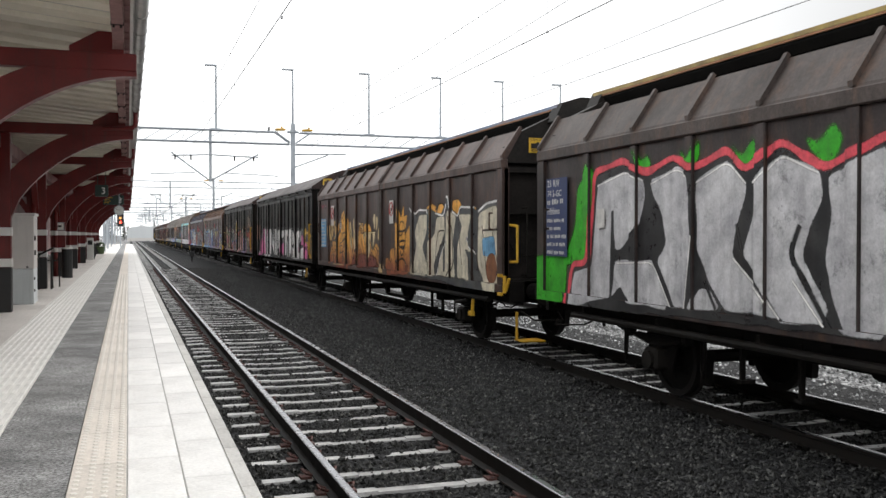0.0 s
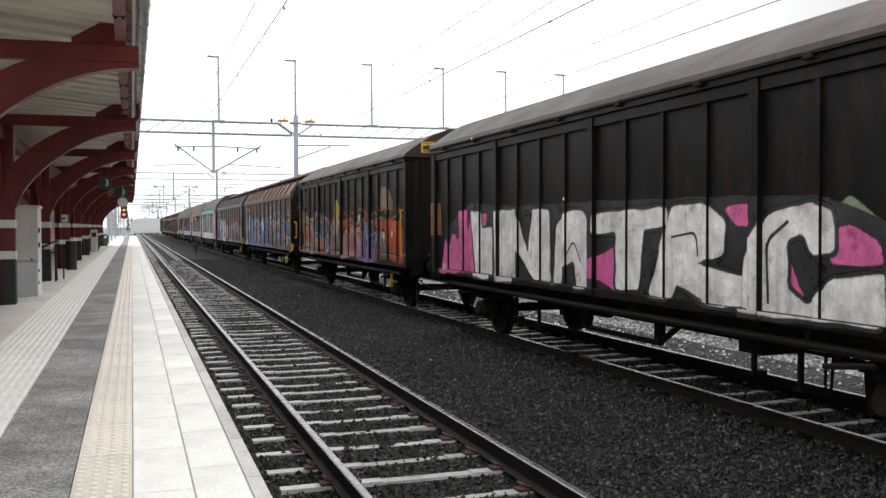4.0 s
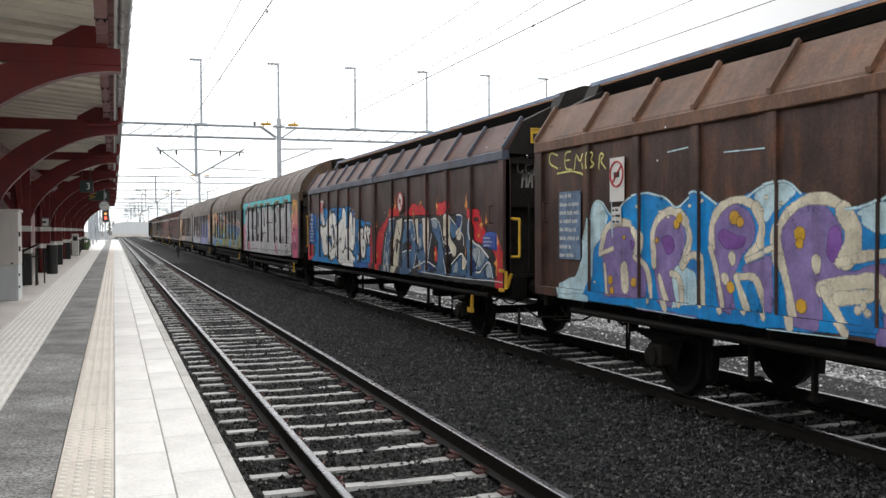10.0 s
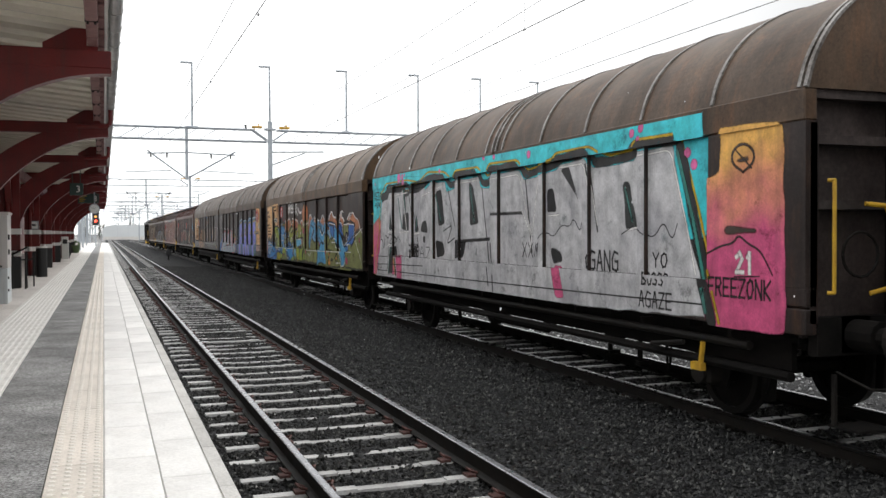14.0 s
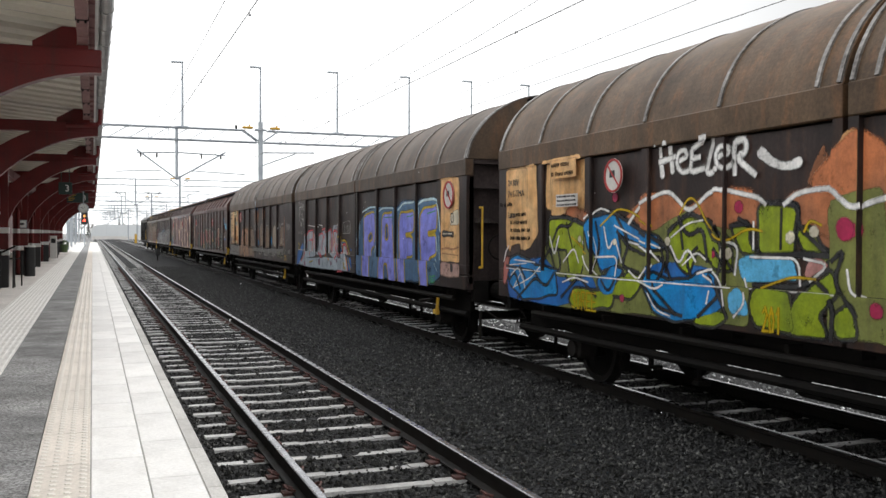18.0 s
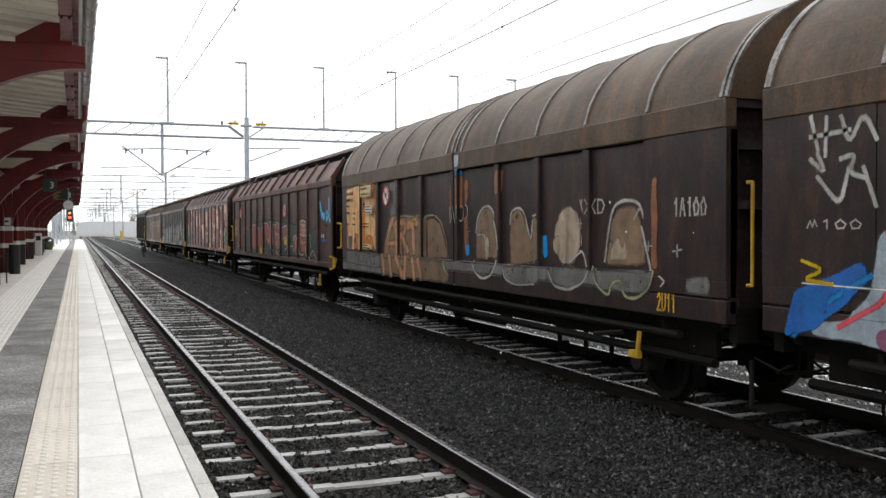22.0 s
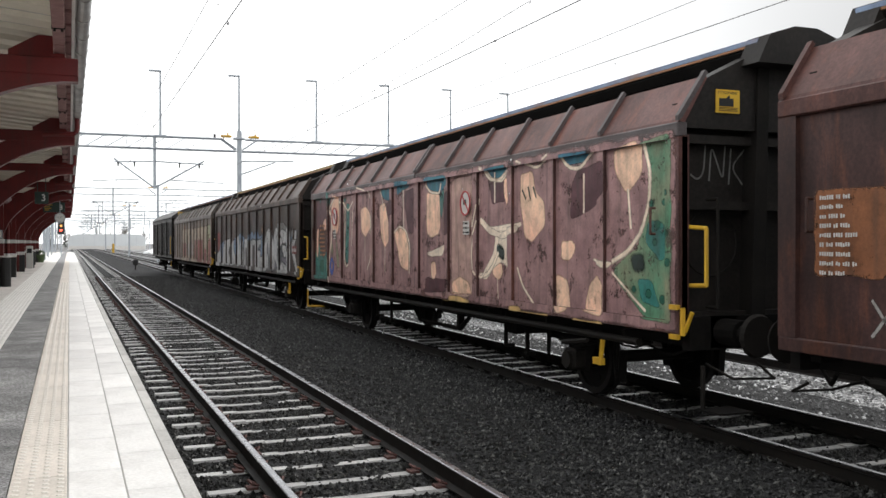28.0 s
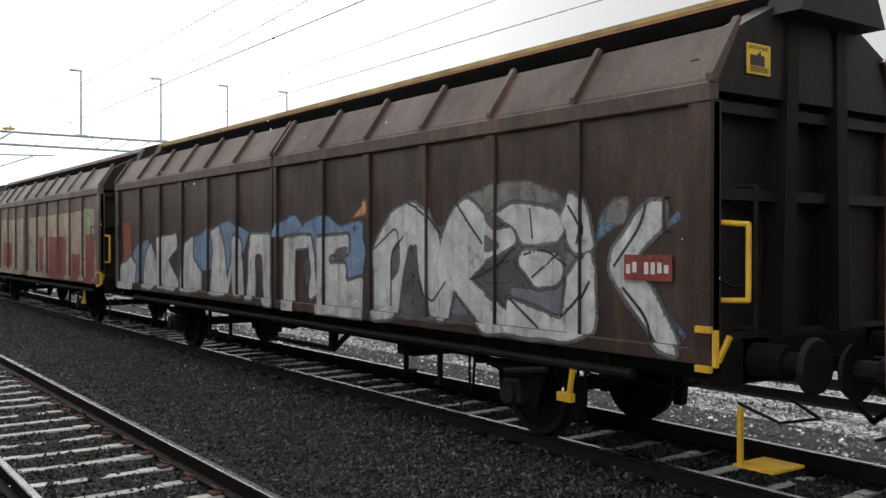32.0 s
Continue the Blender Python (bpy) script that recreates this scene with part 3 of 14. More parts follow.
b = B()
box(b, X_RL, X_RIB, Y_NEAR, Y_FAR, TOP - 0.0995, TOP - 0.004)
guide = tagged(part("guide_strip", b, RIBBED), "pale ribbed guide strip for the blind in the platform", "pavement", kind="structure")
slab_len = 0.5
b = B()
ribs_n = 9
for i in range(ribs_n):
    x = X_RL + 0.04 + i * (X_RIB - X_RL - 0.08) / (ribs_n - 1)
    prism(b, [(x - 0.023, 0), (x + 0.023, 0), (x + 0.015, 0.006), (x - 0.015, 0.006)], 0.006, slab_len - 0.006)
rib_me = shaped(b)
y = -7.5
for i in range(141):
    s = part("ribbed_slab", rib_me, RIBBED, guide)
    s.location = (0, y, TOP - 0.0035)
    y += slab_len
b = B()
for i in range(ribs_n):
    x = X_RL + 0.04 + i * (X_RIB - X_RL - 0.08) / (ribs_n - 1)
    box(b, x - 0.018, x + 0.018, y, Y_FAR, TOP - 0.004, TOP + 0.002)
far_rib = part("far_ribbed_slab", b, RIBBED, guide)
far_rib["kind"] = "stuff"

# ---- canopy ----
POST_Y = [11.15] + [18.5 + 7.75 * k for k in range(0, 8)]
X_POST0, X_POST1 = -2.50, -2.03
CAN_END = POST_Y[-1] + 1.6
# unseen canopy stretch before y = 8, added to hold back sky light
CAN_START = -4.0
EAVE_Z, RIDGE_SLOPE = 4.22, 0.10


def roof_z(x):
    return EAVE_Z + 0.02 + (0.12 - x) * RIDGE_SLOPE


# profiled sheet ceiling, ribs across the platform's length
b = B()
n = int((CAN_END - CAN_START) / 0.66)
pts = []
for i in range(n):
    y = CAN_START + i * 0.66
    pts += [(y, 0.0), (y + 0.34, 0.0), (y + 0.37, 0.10), (y + 0.63, 0.10)]
for (ya, za), (yb, zb) in zip(pts, pts[1:]):
    v = [b.verts.new((x, yy, roof_z(x) + zz)) for x, yy, zz in ((0.02, ya, za), (0.02, yb, zb), (-5.4, yb, zb), (-5.4, ya, za))]
    b.faces.new(v)
ceiling = tagged(part("ceiling", b, CEILING), "cream profiled metal sheet under the canopy roof", "ceiling", kind="structure")
b = B()
prism(b, [(0.10, roof_z(0.10) + 0.06), (-5.6, roof_z(-5.6) + 0.06), (-5.6, roof_z(-5.6) + 0.16), (0.10, roof_z(0.10) + 0.16)], CAN_START, CAN_END)
tagged(part("canopy_roof", b, ZINC), "grey sheet metal canopy roof", "roof", kind="structure")
b = B()
box(b, -5.75, -5.45, 9.0, CAN_END, TOP - 0.006, 4.9)
tagged(part("wall_back", b, RED), "dark red boarded wall behind the platform canopy", "wall", kind="structure")

# gutter, eaves board and the pinkish edge beams
gutter = thing("gutter", "zinc half-round gutter along the canopy edge", "gutter")
b = B()
arc = [(0.14 + 0.075 * math.cos(a), EAVE_Z + 0.12 + 0.075 * math.sin(a)) for a in (math.pi + math.pi * i / 8 for i in range(9))]
arc += [(0.14 + 0.066 * math.cos(a), EAVE_Z + 0.12 + 0.066 * math.sin(a)) for a in (2 * math.pi - math.pi * i / 8 for i in range(9))]
prism(b, arc, CAN_START, CAN_END)
part("trough", b, ZINC, gutter, smooth=False)
b = B()
y = CAN_START
while y < CAN_END:
    prism(b, [(0.14 + 0.085 * math.cos(a), EAVE_Z + 0.12 + 0.085 * math.sin(a)) for a in (math.pi + math.pi * i / 6 for i in range(7))], y, y + 0.03)
    y += 0.9
part("gutter_bracket", b, ZINC, gutter)
b = B()
box(b, 0.03, 0.06, CAN_START, CAN_END, EAVE_Z - 0.02, EAVE_Z + 0.2)
part("eaves_board", b, WHITE, gutter, "pale painted eaves board")
for k in range(-2, 8):
    y0 = 18.5 + 7.75 * k
    if y0 + 7.7 > CAN_END:
        continue
    beam = thing("edge_beam", "weathered pinkish red timber beam along the canopy edge", "beam", "canopy edge beams", at=(0, y0, 0))
    b = B()
    box(b, -0.155, -0.035, 0.03, 7.72, EAVE_Z - 0.14, EAVE_Z + 0.02, bevel=0.01)
    part("timber", b, PINK_WOOD, beam)
    b = B()
    box(b, -0.033, 0.027, 0.03, 7.72, EAVE_Z - 0.04, EAVE_Z + 0.015)
    for j in range(12):
        box(b, -0.033, 0.027, 0.3 + j * 0.62, 0.36 + j * 0.62, EAVE_Z - 0.07, EAVE_Z - 0.04)
    part("soffit_board", b, PINK_WOOD, beam)
    b = B()
    for j in range(5):
        yy = 0.9 + j * 1.5
        box(b, -0.160, -0.030, yy, yy + 0.03, EAVE_Z - 0.145, EAVE_Z - 0.11)
        for dx in (-0.13, -0.06):
            tube(b, (dx, yy + 0.015, EAVE_Z - 0.17), (dx, yy + 0.015, EAVE_Z - 0.14), 0.012, 6)
    part("strap", b, OFF_BLACK, beam, "dark iron straps")


def canopy_frame(y, downpipe):
    """One red frame: post with white bands, curved bracket to the eave, tie beam."""
    f = thing("canopy_post", "dark red canopy post with white bands, black foot and curved bracket", "post", "canopy posts", at=(0, y, 0))
    h0 = TOP - 0.004
    b = B()
    box(b, X_POST0, X_POST1, 0, 0.24, h0 + 0.82, 3.825, bevel=0.012)
    part("post", b, RED, f)
    b = B()
    box(b, X_POST0 - 0.004, X_POST1 + 0.004, -0.004, 0.244, h0, h0 + 0.82, bevel=0.012)
    part("post_foot", b, BLACK, f, "black painted foot")
    for z in (0.83, 1.40):
        b = B()
        box(b, X_POST0 - 0.012, X_POST1 + 0.012, -0.012, 0.252, h0 + z, h0 + z + 0.15)
        part("band", b, WHITE, f, "white band")
    # curved bracket from the post to the eave
    b = B()
    outer, inner = [], []
    for i in range(15):
        a = i / 14
        x = X_POST1 + (0.10 - X_POST1) * a
        z = 2.30 + (3.80 - 2.30) * math.sin(a * math.pi / 2) ** 0.66
        outer.append((x, z))
    for i in range(15):
        a = i / 14
        x = X_POST1 + (0.10 - X_POST1) * a
        zz = max(2.30 + (3.80 - 2.30) * math.sin(a * math.pi / 2) ** 0.66 + 0.20, 0)
        dx = -0.34 * (1 - a) ** 1.5
        inner.append((x + dx * 0.6, min(zz + 0.28 * (1 - a), 3.99)))
    prism(b, outer + inner[::-1], 0.05, 0.19)
    part("bracket", b, RED, f, "curved bracket")
    b = B()
    prism(b, [(x, z - 0.002) for x, z in outer] + [(x, z - 0.03) for x, z in outer[::-1]], 0.02, 0.22)
    part("bracket_edge", b, RED, f)
    b = B()
    box(b, -5.4, 0.10, 0.04, 0.20, 3.83, 4.03, bevel=0.01)
    part("tie_beam", b, RED, f)
    b = B()
    prism(b, [(-0.62, 4.03), (-0.04, 4.03), (-0.04, 4.075), (-0.16, 4.075), (-0.16, 4.27), (-0.32, 4.27), (-0.62, 4.09)], 0.06, 0.18)
    part("packing_block", b, RED, f)
    # inner bracket towards the wall and the lintel between posts
    b = B()
    lo = [(X_POST0 - 1.9 * i / 8, 2.5 + 1.33 * math.sin(i / 8 * math.pi / 2) ** 0.8) for i in range(9)]
    prism(b, lo + [(x, min(z + 0.25, 3.9)) for x, z in lo[::-1]], 0.05, 0.19)
    part("inner_bracket", b, RED, f)
    b = B()
    box(b, X_POST0 + 0.12, X_POST0 + 0.32, 0.24, 7.75, 3.55, 3.80, bevel=0.01)
    part("lintel", b, RED, f)
    for s in (-1, 1):
        b = B()
        yy = [0.12 + s * (0.12 + 1.25 * i / 8) for i in range(9)]
        zz = [2.55 + 1.0 * math.sin(i / 8 * math.pi / 2) ** 0.85 for i in range(9)]
        prism(b, list(zip(yy, zz)) + [(p, min(q + 0.24, 3.7)) for p, q in list(zip(yy, zz))[::-1]], X_POST0 + 0.15, X_POST0 + 0.29, "x")
        part("brace", b, RED, f)
    if downpipe:
        b = B()
        pipe(b, [(0.14, -0.05, EAVE_Z + 0.06), (0.14, -0.05, EAVE_Z - 0.16), (0.11, -0.05, EAVE_Z - 0.23), (0.04, -0.05, EAVE_Z - 0.26), (-0.45, -0.05, EAVE_Z - 0.27)], 0.042, 10)
        part("downpipe_bend", b, RED, f, "red rainwater pipe")
        b = B()
        tube(b, (X_POST0 + 0.17, -0.07, TOP), (X_POST0 + 0.17, -0.07, 3.6), 0.065, 12)
        part("downpipe", b, RED, f, "red rainwater pipe", smooth=True)
        b = B()
        tube(b, (X_POST0 + 0.17, -0.07, h0 + 0.83), (X_POST0 + 0.17, -0.07, h0 + 0.98), 0.070, 12)
        tube(b, (X_POST0 + 0.17, -0.07, h0 + 1.40), (X_POST0 + 0.17, -0.07, h0 + 1.55), 0.070, 12)
        part("downpipe_band", b, WHITE, f, "white band")
    return f


for i, y in enumerate(POST_Y):
    canopy_frame(y, i > 0)

# ---- overhead line: portals, lamps, wires ----
PORTAL_Y = [58 + 57 * k for k in range(0, 7)]


def portal(y, lamps, first):
    p = thing("line_portal", "galvanised steel lattice portal carrying the overhead line", "gantry", "overhead line portals", at=(0, y, 0))
    zt, zb = 8.35, 7.62
    for x, top in ((9.8, 8.9), (-3.6, 8.5), (28.5, 8.9)):
        b = B()
        box(b, x - 0.13, x + 0.13, -0.13, 0.13, -0.4, top, bevel=0.01)
        part("mast", b, GALV, p)
    for x0, x1 in ((-3.5, 9.6), (10.0, 28.3)):
        b = B()
        for yy in (-0.22, 0.22):
            tube(b, (x0 + 0.2, yy, zt), (x1 - 0.9, yy, zt), 0.05, 6)
            tube(b, (x0, yy, zb), (x1, yy, zb), 0.05, 6)
            tube(b, (x1 - 0.9, yy, zt), (x1, yy, zb + 0.1), 0.05, 6)
            if x0 > 0:
                tube(b, (x0 + 0.9, yy, zt), (x0, yy, zb + 0.1), 0.05, 6)
        part("chord", b, GALV, p)
        b = B()
        k = int((x1 - x0 - 2) / 1.15)
        for i in range(k):
            a, c = x0 + 0.9 + i * 1.15, x0 + 0.9 + (i + 1) * 1.15
            for yy in (-0.22, 0.22):
                tube(b, (a, yy, zb), (c, yy, zt), 0.02, 4)
                if first:
                    tube(b, (a, yy, zb), (a, yy, zt), 0.012, 4)
        part("lattice", b, GALV, p)
    # drop post between the tracks with its two cantilevers
    b = B()
    tube(b, (4.76, 0, zt + 0.1), (4.76, 0, 5.2), 0.09, 8)
    part("drop_post", b, GALV, p)
    for s, reach in ((-1, 2.3), (1, 2.9)):
        b = B()
        tube(b, (4.76, 0, 5.25), (4.76 + s * reach, 0, 6.95), 0.05, 6)
        tube(b, (4.76, 0, 6.85), (4.76 + s * reach, 0, 6.75), 0.04, 6)
        tube(b, (4.76 + s * 0.9, 0, 5.75), (4.76 + s * (reach + 1.2), 0, 5.62), 0.03, 6)
        part("cantilever", b, GALV, p)
        b = B()
        for q in (0.5, 0.9):
            tube(b, (4.76 + s * reach * q, 0, 6.5), (4.76 + s * reach * q, 0, 6.78), 0.05, 8)
        part("insulator", b, OFF_BLACK, p, "brown insulators")
    b = B()
    tube(b, (9.9, 0, 7.0), (13.2, 0, 7.1), 0.045, 6)
    tube(b, (9.9, 0, 6.2), (12.0, 0, 7.0), 0.04, 6)
    part("cantilever", b, GALV, p)
    for x in (9.0, 10.7):
        b = B()
        box(b, x - 0.32, x + 0.32, -0.2, 0.2, zt + 0.12, zt + 0.24, bevel=0.03)
        tube(b, (x - 0.15, 0, zt), (x - 0.15, 0, zt + 0.2), 0.03, 6)
        tube(b, (x + 0.1, 0, zt + 0.2), (x + 0.1, 0, zt + 0.38), 0.05, 6)
        part("floodlight", b, YELLOW, p, "small yellow floodlight")
    if first:
        b = B()
        tube(b, (8.3, 0, zt), (8.3, 0, zt + 0.3), 0.07, 8)
        part("horn", b, BLACK, p, "small black loudspeaker")
    if lamps:
        for x in (5.1, 9.79, 14.7, 19.56, 24.0, 28.3):
            lp = thing("portal_lamp", "slim grey lamp post standing on the portal", "lamp post", "portal lamps", at=(x, y, zt))
            b = B()
            tube(b, (0, 0, 0), (0, 0, 3.92), 0.075, 8, 0.055)
            part("lamp_pole", b, GALV, lp)
            b = B()
            box(b, -0.66, 0.05, -0.10, 0.10, 3.89, 3.99, bevel=0.02)
            part("lamp_head", b, GALV, lp)
            b = B()
            box(b, -0.35, 0.35, -0.24, 0.24, 0.0, 0.10, bevel=0.02)
            part("clamp", b, GALV, lp)


for k, y in enumerate(PORTAL_Y):
    portal(y, k == 0, k == 0)
for y in (152, 197, 243, 272):
    p = thing("signal_gantry", "slim pale steel beam across the tracks", "gantry", "overhead line portals", at=(0, y, 0))
    for x in (-3.6, 21.0):
        part("mast", box(B(), x - 0.11, x + 0.11, -0.11, 0.11, -0.4, 8.3, bevel=0.01), GALV, p)
    for z in (7.6, 8.2):
        part("chord", tube(B(), (-3.5, 0, z), (20.9, 0, z), 0.05, 6), GALV, p)
    for x in (4.76, 14.2):
        part("drop_post", tube(B(), (x, 0, 8.2), (x, 0, 5.4), 0.07, 6), GALV, p)
        part("cantilever", tube(B(), (x - 2.4, 0, 6.9), (x + 2.6, 0, 6.9), 0.04, 6), GALV, p)
        part("registration_arm", tube(B(), (x - 3.0, 0, 5.7), (x + 3.2, 0, 5.7), 0.03, 6), GALV, p)
SPANS = [PORTAL_Y[0] - 57] + PORTAL_Y


def catenary(x, z_contact, z_mess, label, sag=0.35, drop=True):
    c = thing("overhead_wire", label, "wire", "overhead wires")
    b = B()
    rings = []
    for i, a in enumerate(SPANS):
        zig = 0.1 * (1 if i % 2 else -1)
        rings.append([b.verts.new((x + zig + 0.0098 * math.cos(q * 1.2566), a, z_contact + 0.0098 * math.sin(q * 1.2566))) for q in range(5)])
    for r0, r1 in zip(rings, rings[1:]):
        for q in range(5):
            b.faces.new([r0[q], r0[(q + 1) % 5], r1[(q + 1) % 5], r1[q]])
    part("contact_wire", b, WIRE, c)
    b = B()
    for a, e in zip(SPANS, SPANS[1:]):
        pts = [(x, a + (e - a) * i / 8, z_mess - sag * 4 * (i / 8) * (1 - i / 8)) for i in range(9)]
        pipe(b, pts, 0.0078, 5)
    part("messenger_wire", b, WIRE, c)
    if drop:
        for a, e in zip(SPANS[:3], SPANS[1:]):
            for i in range(1, 8):
                q = i / 8
                b = B()
                tube(b, (x, a + (e - a) * q, z_contact), (x, a + (e - a) * q, z_mess - sag * 4 * q * (1 - q)), 0.004, 4)
                tube(b, (x, a + (e - a) * q - 0.03, z_contact + 0.02), (x, a + (e - a) * q + 0.03, z_contact + 0.02), 0.022, 5)
                part("dropper", b, WIRE, c)


catenary(T1 + 0.05, 5.50, 6.75, "thin dark contact wire over the platform track")
catenary(T2 + 0.05, 5.60, 6.95, "thin dark contact wire over the freight track")
catenary(T3, 6.45, 7.4, "thin dark contact wire over the yard track", drop=False)
w = thing("feeder_wire", "thin dark feeder wire between the portals", "wire")
b = B()
for a, e in zip(SPANS, SPANS[1:]):
    pipe(b, [(9.3, a + (e - a) * i / 8, 8.45 - 1.5 * 4 * (i / 8) * (1 - i / 8)) for i in range(9)], 0.009, 5)
part("cable", b, WIRE, w)

# ---- furniture of the platform ----
cab = thing("switch_cabinet", "tall grey steel switch cabinet on a blue-grey plinth cabinet", "cabinet", at=(-2.05, 20.6, TOP - 0.006))
b = B()
box(b, -0.23, 0.22, -0.05, 0.75, 0, 0.72, bevel=0.008)
part("lower_cabinet", b, CABINET_LOW, cab, "blue-grey lower cabinet")
b = B()
box(b, -0.215, 0.225, -0.03, 0.73, 0.725, 1.80, bevel=0.008)
part("upper_cabinet", b, CABINET, cab)
b = B()
box(b, -0.24, 0.25, -0.06, 0.77, 1.80, 1.86, bevel=0.01)
part("cabinet_roof", b, CABINET, cab)
b = B()
for z in (0.25, 0.5):
    box(b, 0.22, 0.24, 0.02, 0.06, z, z + 0.05)
for z in (1.0, 1.3):
    box(b, 0.225, 0.25, 0.05, 0.12, z, z + 0.10)
part("hinge", b, OFF_BLACK, cab)
b = B()
tube(b, (0.10, -0.06, 0.76), (0.10, -0.03, 0.76), 0.02, 8)
part("lock", b, OFF_BLACK, cab)
b = B()
box(b, -0.30, -0.24, 0.0, 0.7, 0.0, 1.75)
part("side_duct", b, CABINET, cab)

sg = thing("platform_number_sign", "dark green hanging sign with a white platform number", "sign", at=(-0.80, 31.5, 0))
b = B()
box(b, -0.20, 0.20, 0, 0.10, 3.18, 3.56, bevel=0.01)
part("sign_box", b, SIGN_DARK, sg)
for x in (-0.12, 0.12):
    b = B()
    tube(b, (x, 0.05, 3.56), (x, 0.05, 4.0), 0.012, 6)
    part("hanger", b, SIGN_DARK, sg)
writing("numeral", "3", 0.30, WHITE, sg, pose(-0.02, -0.006, 3.27) @ AHEAD, label="white numeral")

db = thing("departure_board", "dark hanging departure board with a white platform number", "display", at=(-0.55, 47.0, 0))
b = B()
box(b, -0.58, 0.36, 0, 0.16, 3.40, 3.86, bevel=0.01)
part("board_box", b, SIGN_DARK, db)
writing("numeral", "3", 0.36, WHITE, db, pose(0.10, -0.006, 3.50) @ AHEAD, label="white numeral")
b = B()
for j, (z, l) in enumerate(((3.72, 0.34), (3.64, 0.22), (3.56, 0.28), (3.48, 0.2))):
    box(b, -0.52, -0.52 + l, -0.006, 0.0, z, z + 0.03)
part("line_of_text", b, YELLOW, db, "unreadable lines of small letters")
for x in (-0.4, 0.2):
    b = B()
    tube(b, (x, 0.08, 3.86), (x, 0.08, 4.05), 0.015, 6)
    part("hanger", b, SIGN_DARK, db)

ck = thing("platform_clock", "round white platform clock hanging from the canopy", "clock", at=(-0.40, 46.4, 3.12))
b = B()
tube(b, (0, -0.06, 0), (0, 0.06, 0), 0.235, 28)
part("case", b, GALV, ck)
b = B()
tube(b, (0, -0.064, 0), (0, -0.060, 0), 0.205, 28)
part("dial", b, CLOCK_FACE, ck)
b = B()
for i in range(12):
    a = i * math.pi / 6
    tube(b, (0.16 * math.sin(a), -0.066, 0.16 * math.cos(a)), (0.19 * math.sin(a), -0.066, 0.19 * math.cos(a)), 0.009, 4)
part("hour_marks", b, BLACK, ck)
for a, l in ((radians(50), 0.10), (radians(285), 0.155)):
    b = B()
    tube(b, (0, -0.07, 0), (l * math.sin(a), -0.07, l * math.cos(a)), 0.010, 4)
    part("pointer", b, BLACK, ck)
b = B()
tube(b, (0, 0, 0.23), (0, 0, 0.9), 0.02, 6)
part("hanger", b, GALV, ck)

# starting signal beyond the canopy
sig = thing("platform_signal", "black railway signal on a grey post showing red", "signal", at=(-0.85, 112, 0))
b = B()
tube(b, (0, 0.2, TOP), (0, 0.2, 4.6), 0.07, 8)
part("signal_post", b, GALV, sig)
b = B()
prism(b, [(-0.36, 3.1), (-0.24, 2.9), (0.24, 2.9), (0.36, 3.1), (0.36, 4.5), (0.24, 4.7), (-0.24, 4.7), (-0.36, 4.5)], 0.0, 0.12)
part("target_board", b, BLACK, sig)
for z, m in ((4.3, BLACK), (3.85, SIGNAL_AMBER), (3.35, SIGNAL_RED)):
    b = B()
    tube(b, (0, -0.25, z + 0.03), (0, 0.0, z + 0.03), 0.16, 10)
    part("hood", b, BLACK, sig)
    b = B()
    tube(b, (0, -0.26, z + 0.02), (0, -0.252, z + 0.02), 0.135, 12)
    part("lens", b, m, sig)
for k, (x, y) in enumerate(((-1.9, 84), (-2.2, 92), (-1.95, 100), (-2.2, 108), (-1.95, 118), (-2.1, 130), (-1.9, 144))):
    lp = thing("platform_lamp", "slim grey steel lamp post on the open platform", "lamp post", "platform lamps", at=(x, y, TOP))
    b = B()
    tube(b, (0, 0, -0.006), (0, 0, 4.4), 0.07, 8, 0.05)
    part("lamp_pole", b, GALV, lp)
    b = B()
    box(b, -0.1, 0.5, -0.08, 0.08, 4.38, 4.46, bevel=0.02)
    part("lamp_head", b, GALV, lp)

# small things by the posts
for x, y in ((-1.92, 33.0), (-2.0, 57.0)):
    bn = thing("litter_bin", "black cylindrical litter bin with a pale rim", "bin", "litter bins", at=(x, y, TOP - 0.006))
    b = B()
    tube(b, (0, 0, 0), (0, 0, 0.95), 0.17, 16)
    part("bin_body", b, BLACK, bn)
    b = B()
    tube(b, (0, 0, 0.95), (0, 0, 1.0), 0.18, 16)
    part("rim", b, WHITE, bn)
wb = thing("ticket_machine", "narrow white ticket machine beside a canopy post", "machine", at=(-2.05, 56.0, TOP - 0.006))
b = B()
box(b, -0.18, 0.18, 0, 0.3, 0, 1.25, bevel=0.02)
part("machine_body", b, WHITE, wb)
b = B()
box(b, -0.12, 0.12, -0.01, 0.0, 0.85, 1.1)
part("screen", b, BLACK, wb)
pl = thing("planter", "green round planter with clipped plant", "planter", at=(-1.98, 73.0, TOP - 0.006))
b = B()
tube(b, (0, 0, 0), (0, 0, 0.55), 0.26, 14, 0.36)
part("pot", b, GREEN_POT, pl)
vs, fs = [], []
for i in range(260):
    a, e, r = rng.random() * 6.28, rng.random() * 1.5, 0.25 + 0.16 * rng.random()
    c = Vector((r * math.cos(a) * math.cos(e), r * math.sin(a) * math.cos(e), 0.55 + r * 0.9 * math.sin(e)))
    d = Vector(rng.normal(size=3)).normalized() * 0.05
    g = d.orthogonal().normalized() * 0.03
    k = len(vs)
    vs += [tuple(c - d), tuple(c + g), tuple(c + d), tuple(c - g)]
    fs.append((k, k + 1, k + 2, k + 3))
lf = loose("leaves", vs, fs, GREEN_POT)
lf.parent = pl
